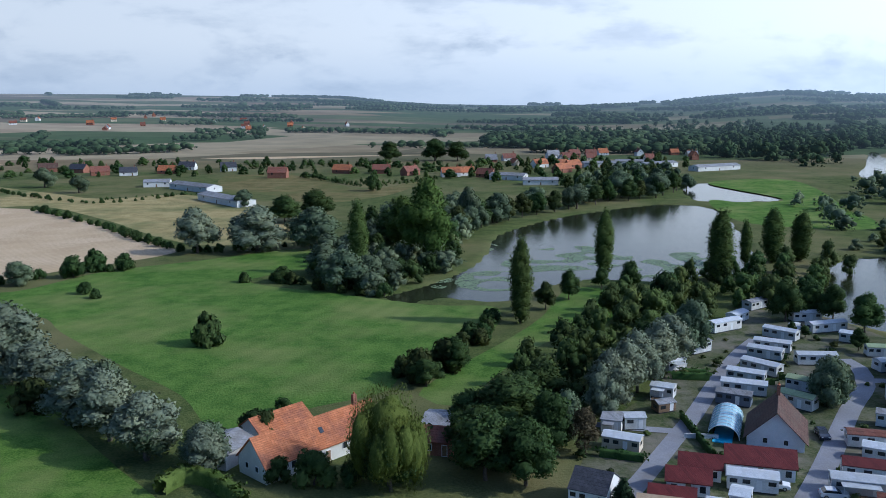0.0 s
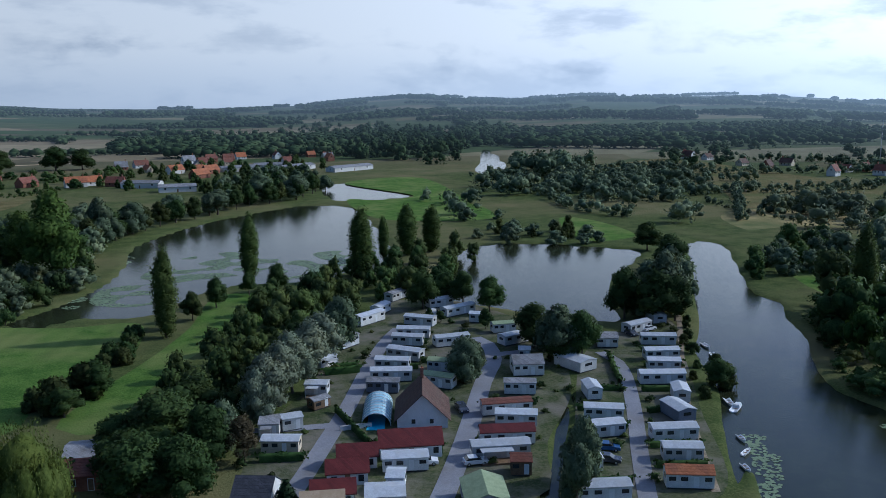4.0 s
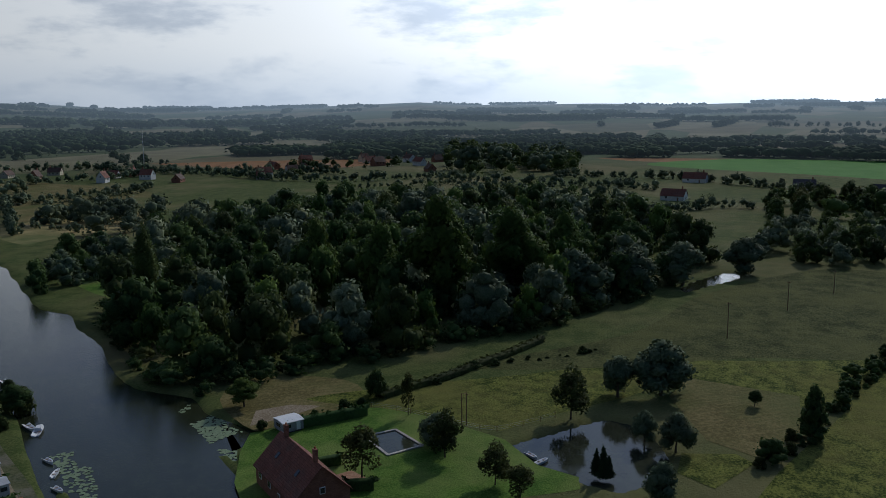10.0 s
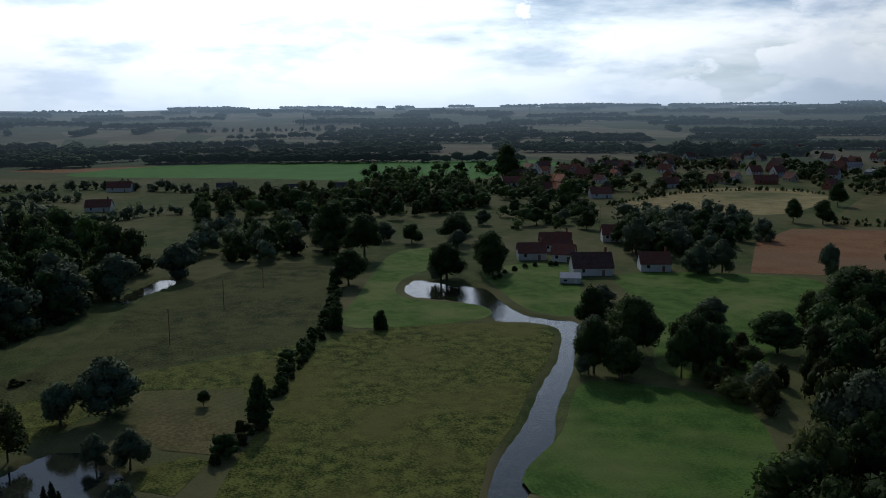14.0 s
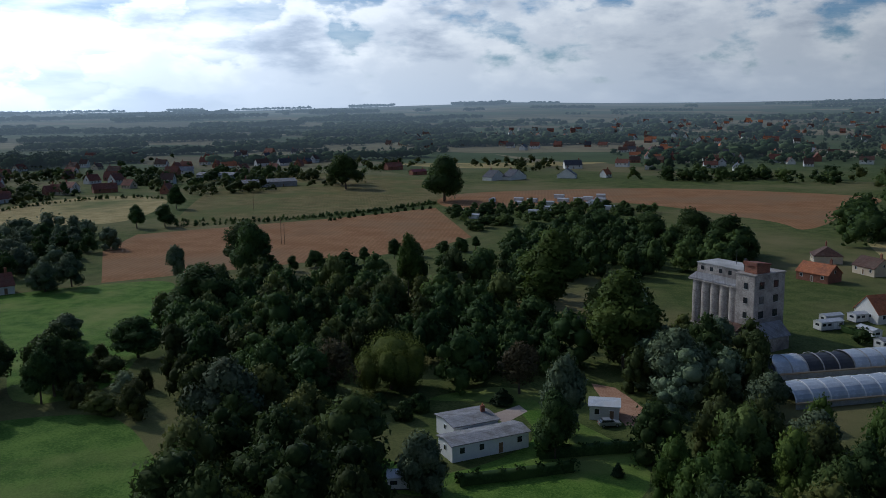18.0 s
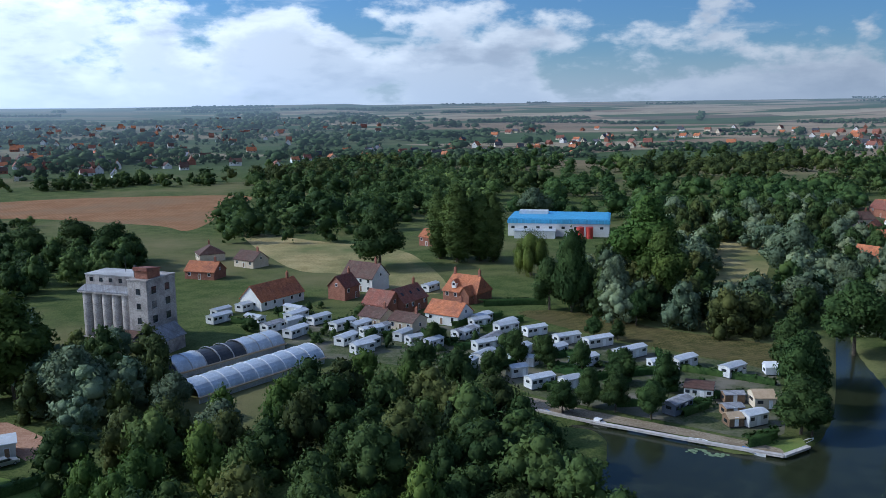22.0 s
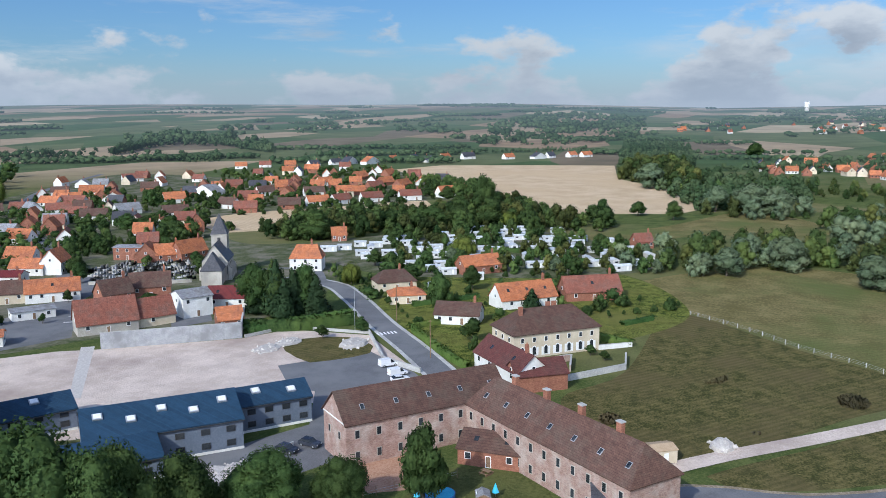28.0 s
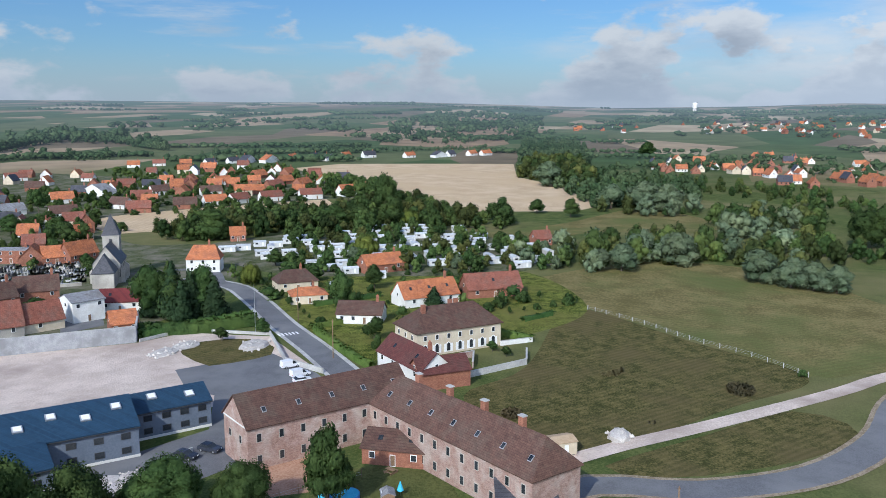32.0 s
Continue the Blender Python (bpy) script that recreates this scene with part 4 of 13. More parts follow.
# ---- roads and lanes ----
strip("camp_lane", [(25.8, 120.2), (31.8, 129.8), (39.2, 142.5), (48.2, 158), (59.6, 179.6), (70.3, 198.1), (78.5, 209.7)], 3.4, LANE, 0.09, "pale grey camp lane", "lane")
strip("camp_lane", [(47.3, 110.8), (56.8, 124.7), (66, 139), (79.2, 160.1), (88.8, 173.9), (93.2, 186.2), (92.8, 192.9)], 3.8, LANE, 0.095, "pale grey camp lane", "lane")
strip("camp_lane", [(90.2, 177.2), (96.3, 176.9), (96.8, 171)], 3.4, LANE, 0.1, "pale grey camp lane", "lane")
strip("camp_lane", [(76.7, 98.9), (86.5, 114.4), (98.3, 132.3), (108.9, 149.7), (113.9, 160.4), (114.8, 168.4)], 3.0, LANE, 0.105, "pale grey camp lane", "lane")
strip("river_path", [(88.4, 97.6), (99.8, 115.6), (116.7, 140.2), (137.5, 167), (154.6, 189)], 1.4, PATHWAY, 0.11, "trodden earth path on the river bank", "path")
strip("camp_lane", [(24.8, 154.2), (32.9, 151.4), (42.2, 149.4)], 2.6, LANE, 0.115, "pale grey camp lane", "lane")
strip("road", [(-113, -86.9), (-124.5, -80.3), (-135.8, -74.9), (-141.9, -73.3)], 6, ASPHALT, 0.12, "grey asphalt access road", "road")
strip("pavement", [(-149.5, -44.8), (-170.1, -58.6), (-196.7, -79.6), (-218.6, -98.4), (-246.8, -120.5), (-265.2, -138.8), (-264.7, -161.1), (-212.2, -166.4), (-193.3, -187.9)], 8.8, CONCRETE, 0.125, "pale concrete pavement along the street", "pavement")
strip("road", [(-149.5, -44.8), (-170.1, -58.6), (-196.7, -79.6), (-218.6, -98.4), (-246.8, -120.5), (-265.2, -138.8), (-264.7, -161.1), (-212.2, -166.4), (-193.3, -187.9)], 6.5, ASPHALT, 0.13, "grey village street", "road")
strip("verge", [(-122.1, -18.8), (-133.2, -6.8), (-135.8, 10.9), (-146.5, 29.5), (-165.2, 43.4), (-185.9, 51.5), (-203.5, 61.6)], 8.4, PATHWAY, 0.135, "worn gravel verge of the bend", "verge")
strip("road", [(-122.1, -18.8), (-133.2, -6.8), (-135.8, 10.9), (-146.5, 29.5), (-165.2, 43.4), (-185.9, 51.5), (-203.5, 61.6)], 6.5, ASPHALT, 0.14, "grey asphalt road round a bend", "road")
strip("track", [(-142.6, -11.2), (-151.1, -2.9), (-165, 12.6), (-184.2, 32.8), (-195.1, 43.7), (-206.7, 54.1), (-224.5, 74.9)], 4.2, GRAVEL, 0.145, "pale gravel track", "track")
strip("road", [(-267.1, -143), (-289.8, -160.2), (-278.7, -179.2)], 4, ASPHALT, 0.15, "grey side street", "road")
strip("road", [(-238.3, -224.4), (-285.7, -282.3), (-404.7, -416.2), (-500.5, -504.4), (-675, -599)], 5.5, ASPHALT, 0.155, "grey village street", "road")

# ---- the ground: one sheet to the horizon ----
def ground_material(name="valley_ground"):
    m = mat(name, (0.055, 0.08, 0.022), (0.112, 0.13, 0.042), 0.15, 0.95, 0.7, coord="World", fine=11, c3=(0.175, 0.155, 0.07), big=0.011)
    nt = m.node_tree
    N, L = nt.nodes, nt.links
    p = N["Principled BSDF"]
    near = p.inputs["Base Color"].links[0].from_socket
    g = N.new("ShaderNodeNewGeometry")
    mp = N.new("ShaderNodeMapping")
    mp.inputs["Rotation"].default_value, mp.inputs["Scale"].default_value = (0, 0, 0.5), (1.0, 2.3, 0.0)
    L.new(g.outputs["Position"], mp.inputs[0])
    vo = N.new("ShaderNodeTexVoronoi")
    vo.inputs["Scale"].default_value = 0.0030
    vo.inputs["Randomness"].default_value = 0.8
    L.new(mp.outputs[0], vo.inputs["Vector"])
    sep = N.new("ShaderNodeSeparateColor")
    L.new(vo.outputs["Color"], sep.inputs[0])
    rp = N.new("ShaderNodeValToRGB")
    rp.color_ramp.interpolation = "CONSTANT"
    stops = [(0.0, (0.32, 0.24, 0.15)), (0.16, (0.075, 0.105, 0.04)), (0.36, (0.26, 0.18, 0.11)), (0.48, (0.11, 0.125, 0.055)), (0.66, (0.38, 0.30, 0.19)), (0.78, (0.06, 0.095, 0.035)), (0.92, (0.16, 0.125, 0.08))]
    el = rp.color_ramp.elements
    for i, (pos, c) in enumerate(stops):
        q = el[i] if i < 2 else el.new(pos)
        q.position, q.color = pos, (*c, 1)
    L.new(sep.outputs[0], rp.inputs[0])
    n = N.new("ShaderNodeTexNoise")
    n.inputs["Scale"].default_value, n.inputs["Detail"].default_value = 0.02, 6
    L.new(g.outputs["Position"], n.inputs["Vector"])
    v = N.new("ShaderNodeMix")
    v.data_type, v.blend_type = "RGBA", "OVERLAY"
    v.inputs[0].default_value = 0.5
    # the field patchwork blends to a darker green from -x to +x
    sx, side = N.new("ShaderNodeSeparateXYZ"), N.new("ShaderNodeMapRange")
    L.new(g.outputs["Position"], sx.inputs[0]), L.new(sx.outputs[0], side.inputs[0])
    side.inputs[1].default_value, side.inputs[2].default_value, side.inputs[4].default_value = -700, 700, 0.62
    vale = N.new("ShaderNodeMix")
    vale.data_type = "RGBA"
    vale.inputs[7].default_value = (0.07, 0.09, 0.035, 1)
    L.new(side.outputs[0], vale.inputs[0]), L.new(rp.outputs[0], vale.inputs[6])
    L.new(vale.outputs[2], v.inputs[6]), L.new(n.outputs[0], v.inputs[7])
    ln = N.new("ShaderNodeVectorMath")
    ln.operation = "LENGTH"
    L.new(g.outputs["Position"], ln.inputs[0])
    far = N.new("ShaderNodeMapRange")
    far.inputs[1].default_value, far.inputs[2].default_value = 700, 1000
    L.new(ln.outputs["Value"], far.inputs[0])
    mx = N.new("ShaderNodeMix")
    mx.data_type = "RGBA"
    L.new(far.outputs[0], mx.inputs[0]), L.new(near, mx.inputs[6]), L.new(v.outputs[2], mx.inputs[7])
    L.new(mx.outputs[2], p.inputs["Base Color"])
    return m


def build_ground():
    na, radii = 720, [0.0, 30.0, 60.0]
    while radii[-1] < FAR + 200:
        radii.append(max(radii[-1] + 1.5, radii[-1] * 1.0125) if radii[-1] > 90 else radii[-1] + 10)
    r = np.array(radii[1:])
    a = np.arange(na) * 2 * np.pi / na
    x, y = (r[:, None] * np.sin(a)).ravel(), (r[:, None] * np.cos(a)).ravel()
    z = land_z(x, y)
    fine = 0.06 * np.sin(x * 0.7 + np.sin(y * 0.31) * 2) * np.sin(y * 0.6 + 1.1)
    z += np.where(np.hypot(x, y) < 900, np.minimum(fine, 0) * 0.5, 0)
    for line in WATERS:
        lo, hi = line.min(0) - 1, line.max(0) + 1
        k = np.nonzero((x > lo[0]) & (x < hi[0]) & (y > lo[1]) & (y < hi[1]))[0]
        k = k[inside(line, x[k], y[k])]
        if len(k):
            z[k] = np.minimum(z[k], -np.minimum(edge_distance(line, x[k], y[k]) * 0.7, 1.8))
    v = np.concatenate([np.c_[x, y, z], [[0, 0, -0.5]]])
    i = np.arange((len(r) - 1) * na).reshape(len(r) - 1, na)
    j = np.roll(i, -1, 1)
    f = np.stack([i, i + na, j + na, j], 2).reshape(-1, 4)[:, ::-1]
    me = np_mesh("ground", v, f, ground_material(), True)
    # ground beyond 800 m carries haze as emission in its material
    me.materials.append(paint_haze(ground_material("country_painted_haze")))
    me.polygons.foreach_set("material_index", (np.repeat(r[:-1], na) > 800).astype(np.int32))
    tagged(new("ground", me), "green valley floor rising to patchwork farmland and hills", "ground", kind="structure")
    lid = np_mesh("ground", np.concatenate([v[:na], v[-1:]]), np.array([(k, (k + 1) % na, na) for k in range(na)])[:, ::-1], ROUGH)
    tagged(new("ground", lid), "patch of rough ground below", "ground", kind="structure")


build_ground()

# ---- trees ----
def unit_dirs(rng, n):
    d = rng.normal(size=(n, 3))
    return d / np.linalg.norm(d, axis=1)[:, None]


def cards(rng, centre, out, size, droop=0.0, tilt=0.9):
    """Small leaf sprays: one triangle each, facing roughly outwards. Returns corners and their soft outward normals."""
    n = len(centre)
    nrm = out + rng.normal(size=(n, 3)) * tilt
    nrm /= np.linalg.norm(nrm, axis=1)[:, None]
    u = np.cross(nrm, rng.normal(size=(n, 3)))
    u /= np.maximum(np.linalg.norm(u, axis=1), 1e-6)[:, None]
    w = np.cross(nrm, u)
    if droop:
        u, w = u * (1 - droop * 0.6), w * (1 - droop) + np.array([0, 0, -1.5]) * droop
    s = (size * rng.uniform(0.6, 1.4, n))[:, None]
    v = np.stack([centre - u * s * 0.62 - w * s * 0.4, centre + u * s * 0.62 - w * s * 0.35, centre + u * s * 0.1 + w * s * 0.85], 1)
    soft = nrm * 0.3 + out * 0.85 + np.array([0, 0, 0.22])
    soft /= np.maximum(np.linalg.norm(soft, axis=1), 1e-6)[:, None]
    return v.reshape(-1, 3), np.repeat(soft, 3, 0)


def lobe_core(rng, c, r, seg=8, rings=5, fill=0.72):
    """The shaded inside of a lobe: a lumpy ball, as loose triangles with smooth normals."""
    th, ph = np.linspace(0.05, np.pi - 0.05, rings + 1), np.arange(seg) * 2 * np.pi / seg
    d = np.array([[np.sin(t) * np.cos(p), np.sin(t) * np.sin(p), np.cos(t)] for t in th for p in ph])
    v = d * (fill + rng.uniform(-0.11, 0.09, (len(d), 1))) * r + c
    f = []
    for i in range(rings):
        for j in range(seg):
            a, b, e, g = i * seg + j, (i + 1) * seg + j, (i + 1) * seg + (j + 1) % seg, i * seg + (j + 1) % seg
            f += [(a, b, e), (a, e, g)]
    f = np.array(f).ravel()
    return v[f], d[f]


def leafy(name, V, Nn, material):
    """A crown from loose triangles, shaded with the normals of the crown's outline."""
    V, Nn = np.concatenate(V), np.concatenate(Nn)
    me = np_mesh(name, V, np.arange(len(V)).reshape(-1, 3), material, True)
    me.normals_split_custom_set_from_vertices(Nn.astype(np.float32).tolist())
    return me


def crown_mesh(name, seed, lobes, n, size, material, droop=0.0, tilt=0.6, core=True):
    rng = np.random.default_rng(seed)
    V, Nn = [], []
    w = np.array([r[0] * r[1] + r[0] * r[2] + r[1] * r[2] for _, r in lobes])
    share = np.maximum(1, (n * w / w.sum()).astype(int))
    mid = np.mean([c for c, _ in lobes], axis=0)
    for (c, r), m in zip(lobes, share):
        c, r = np.array(c, float), np.array(r, float)
        if core:
            v, q = lobe_core(rng, c, r, 9, 6, 0.74)
            V.append(v), Nn.append(q)
        d = unit_dirs(rng, m)
        bump = 1 + 0.12 * np.sin(d[:, 0] * 7 + c[0]) * np.sin(d[:, 1] * 6 + c[1]) + 0.08 * np.sin(d[:, 2] * 9 + c[2])
        rad = (rng.uniform(0.78, 1.13, m) * bump)[:, None]
        v, q = cards(rng, c + d * r * rad, d, size, droop, tilt)
        V.append(v), Nn.append(q)
    return leafy(name, V, Nn, material)


def trunk_mesh(seed, height, r, limbs, reach):
    """A tapered, slightly bent trunk with rising limbs."""
    rng = random.Random(seed)
    bm = bmesh.new()

    def limb(a, b, r1, r2, n=6):
        a, b = Vector(a), Vector(b)
        q = (b - a).to_track_quat("Z", "Y").to_matrix().to_4x4()
        bmesh.ops.create_cone(bm, cap_ends=True, segments=n, radius1=r1, radius2=r2, depth=(b - a).length, matrix=Matrix.Translation((a + b) / 2) @ q)

    p = Vector((0, 0, -0.3))
    steps = 4
    for i in range(steps):
        q = Vector((rng.uniform(-0.15, 0.15), rng.uniform(-0.15, 0.15), height * (i + 1) / steps))
        limb(p, q, r * (1 - 0.2 * i), r * (1 - 0.2 * (i + 1)), 8)
        if i:
            for _ in range(limbs):
                a = rng.uniform(0, 6.283)
                e = q + Vector((math.cos(a) * reach, math.sin(a) * reach, reach * rng.uniform(0.6, 1.2))) * rng.uniform(0.7, 1.1)
                limb(q, e, r * (0.5 - 0.1 * i), r * 0.1, 5)
        p = q
    me = bpy.data.meshes.new("trunk")
    bm.to_mesh(me), bm.free()
    me.materials.append(BARK)
    return me


def round_lobes(seed, h, w, base=0.16, count=13):
    """Lobes of a spreading crown: a tree h tall and w wide."""
    rng = random.Random(seed)
    out = [((0, 0, h * 0.58), (w * 0.30, w * 0.30, h * 0.30))]
    for i in range(count):
        a, lev = i * 2.4 + rng.uniform(-0.4, 0.4), rng.uniform(0, 1)
        z = h * (base + 0.12 + (0.80 - base - 0.12) * lev)
        spread = w * 0.33 * math.sin(math.pi * (0.28 + 0.62 * lev)) * rng.uniform(0.75, 1.15)
        r = w * rng.uniform(0.15, 0.24)
        out.append(((math.cos(a) * spread, math.sin(a) * spread, z), (r, r, r * rng.uniform(0.75, 1.1))))
    out.append(((rng.uniform(-0.06, 0.06) * w, rng.uniform(-0.06, 0.06) * w, h * 0.84), (w * 0.19, w * 0.19, h * 0.15)))
    return out


def column_lobes(seed, h, w):
    rng = random.Random(seed)
    out = []
    for i in range(15):
        s = (i + 0.5) / 15
        r = w * 0.42 * math.sin(math.pi * (0.16 + 0.74 * s)) ** 0.45 * rng.uniform(0.7, 0.86)
        a = i * 2.4 + rng.uniform(-0.4, 0.4)
        out.append(((math.cos(a) * r * 0.28, math.sin(a) * r * 0.28, h * (0.12 + 0.74 * s)), (r, r, h * rng.uniform(0.13, 0.17))))
    return out


def cone_lobes(seed, h, w):
    rng = random.Random(seed)
    out = []
    for i in range(11):
        s = i / 11
        r = w * 0.5 * (1 - s) ** 0.85 + 0.15
        a = rng.uniform(0, 6.28)
        out.append(((math.cos(a) * r * 0.15, math.sin(a) * r * 0.15, h * (0.12 + 0.82 * s)), (r, r, h * 0.085)))
    return out


def weep_lobes(seed, h, w):
    rng = random.Random(seed)
    out = [((0, 0, h * 0.62), (w * 0.36, w * 0.36, h * 0.36))]
    for i in range(12):
        a = i * 0.524 + rng.uniform(-0.2, 0.2)
        r = w * rng.uniform(0.13, 0.18)
        out.append(((math.cos(a) * w * 0.36, math.sin(a) * w * 0.36, h * rng.uniform(0.36, 0.56)), (r, r, h * rng.uniform(0.26, 0.36))))
    return out


# each kind: name, label, trunk and crown for a tree of unit-like size (height, width)
TREES, LEAVES, BUILT = {}, {}, []


def tree_kind(key, name, label, h, w, lobes, n, size, leaf, trunk_h, trunk_r, droop=0.0, core=True, variants=3, limbs=3):
    TREES[key] = (name, label, h, w, [])
    LEAVES[key] = leaf
    for s in range(variants):
        seed = len(TREES) * 31 + s
        cm = crown_mesh("crown", seed, lobes(seed, h, w), int(n * 1.8), size * 0.76, leaf, droop, core=core)
        tm = trunk_mesh(seed, h * trunk_h, trunk_r, limbs, w * 0.2)
        TREES[key][4].append((tm, cm))


tree_kind("oak", "broadleaf_tree", "dark green broadleaf tree with a full rounded crown", 14, 11, round_lobes, 3200, 0.55, LEAF, 0.6, 0.35, variants=4)
tree_kind("great", "broadleaf_tree", "large dark green broadleaf tree with dense fine leaves", 15, 14, lambda s, h, w: round_lobes(s, h, w, 0.08, 34), 13000, 0.4, LEAF, 0.6, 0.4, variants=2)
tree_kind("olive", "alder_tree", "dull olive-green broadleaf tree with an uneven crown", 13, 9, round_lobes, 2600, 0.52, LEAF_OLD, 0.6, 0.3)
tree_kind("bright", "lime_tree", "bright green broadleaf tree, tall and leafy", 18, 11, round_lobes, 3400, 0.6, LEAF_BRIGHT, 0.6, 0.35, variants=2)
tree_kind("willow", "willow_tree", "silvery grey-green willow with a soft bushy crown", 9, 8, lambda s, h, w: round_lobes(s, h, w, 0.05, 15), 3000, 0.42, LEAF_WILLOW, 0.55, 0.3)
tree_kind("silver", "silver_poplar", "pale silver-grey poplar with upswept leafy branches", 12, 8, lambda s, h, w: round_lobes(s, h, w, 0.02, 18), 3400, 0.42, LEAF_SILVER, 0.6, 0.3, variants=2)
tree_kind("poplar", "poplar_tree", "tall slender green poplar", 24, 6, column_lobes, 4200, 0.42, LEAF_POPLAR, 0.85, 0.35, limbs=1, variants=2)
tree_kind("weep", "weeping_willow", "yellowish-green weeping willow with hanging branches", 12, 11, weep_lobes, 9000, 0.27, LEAF_WEEP, 0.6, 0.4, droop=0.5, variants=1)
tree_kind("fir", "conifer_tree", "dark green conical conifer", 8, 4, cone_lobes, 1500, 0.4, LEAF_FIR, 0.8, 0.15, limbs=1, variants=2)
tree_kind("rust", "thinning_tree", "reddish-brown thinly leaved tree", 10, 7, round_lobes, 1600, 0.42, LEAF_RUST, 0.6, 0.22, core=False, variants=2)
tree_kind("thin", "young_tree", "small thin-crowned tree with grey-green leaves", 8, 5, round_lobes, 1100, 0.36, LEAF_OLD, 0.75, 0.13, core=False, variants=2)
tree_kind("garden", "garden_tree", "small round-headed green garden tree", 6, 4, lambda s, h, w: round_lobes(s, h, w, 0.1, 9), 1100, 0.36, LEAF, 0.5, 0.13, variants=2)
tree_kind("bush", "bush", "rounded dark green leafy bush", 3, 4, lambda s, h, w: round_lobes(s, h, w, -0.05, 10), 800, 0.36, LEAF, 0.4, 0.1, variants=2)
tree_kind("sallow", "bush", "rounded grey-green willow bush", 4, 5, lambda s, h, w: round_lobes(s, h, w, -0.05, 10), 900, 0.36, LEAF_WILLOW, 0.4, 0.1, variants=2)
tree_kind("scrub", "bush", "low olive-brown scrubby bush", 3, 4, lambda s, h, w: round_lobes(s, h, w, -0.05, 9), 700, 0.36, LEAF_OLD, 0.4, 0.1, variants=2)
TRNG = random.Random(5)


def tree(key, x, y, h, w=None, group=""):
    """A tree of a kind, h metres tall and w wide, at x, y."""
    name, label, h0, w0, kinds = TREES[key]
    tm, cm = kinds[TRNG.randrange(len(kinds))]
    w = min(w or h * w0 / h0, 1.2 * h)
    t = thing(name, x, y, TRNG.uniform(0, 360), label, "bush" if name == "bush" else "tree", group, land_at(x, y))
    t.scale = (w / w0, w / w0, h / h0)
    part("trunk", tm, None, t)
    part("crown", cm, None, t)
    return t


def trees(key, spots, group=""):
    for x, y, h, w in spots:
        tree(key, x, y, h, w, group)


def grove(pts, keys, gap, lo, hi, seed, group="", keep=1.0):
    """A stand of trees planted unevenly over an area: a spacing, a mix of kinds and a range of heights."""
    rng = random.Random(seed)
    line = np.array(pts, float)
    (x0, y0), (x1, y1) = line.min(0), line.max(0)
    spots = []
    for i in range(int((x1 - x0) / gap) + 1):
        for j in range(int((y1 - y0) / gap) + 1):
            x = x0 + (i + 0.5 * (j % 2) + rng.uniform(-0.3, 0.3)) * gap
            y = y0 + (j + rng.uniform(-0.3, 0.3)) * gap
            if rng.random() < keep:
                spots.append((x, y))
    if not spots:
        return
    s = np.array(spots)
    sets = {}
    for (x, y), ok in zip(spots, inside(line, s[:, 0], s[:, 1])):
        if ok and all((x - a) ** 2 + (y - b) ** 2 > r * r for a, b, r in BUILT):
            k = rng.choice(keys)
            h = rng.uniform(lo, hi)
            sets.setdefault(k, []).append((x, y, h, h * TREES[k][3] / TREES[k][2] * rng.uniform(0.95, 1.3)))
    for k, sp in sets.items():
        woodland("tree_stand", sp, seed, "dense stand of " + TREES[k][1] + "s", LEAVES[k], (1400 if np.hypot(*line.mean(0)) < 190 else 520) if lo > 3 else 150)


def row_of(key, pts, gap, lo, hi, seed, group="", wide=1.0):
    """Trees or bushes along a line."""
    rng = random.Random(seed)
    line = rounded(pts, False, gap)
    for x, y in line:
        h = rng.uniform(lo, hi)
        k = rng.choice(key) if isinstance(key, (list, tuple)) else key
        tree(k, x + rng.uniform(-0.25, 0.25) * gap, y + rng.uniform(-0.25, 0.25) * gap, h, h * TREES[k][3] / TREES[k][2] * rng.uniform(0.85, 1.2) * wide, group)


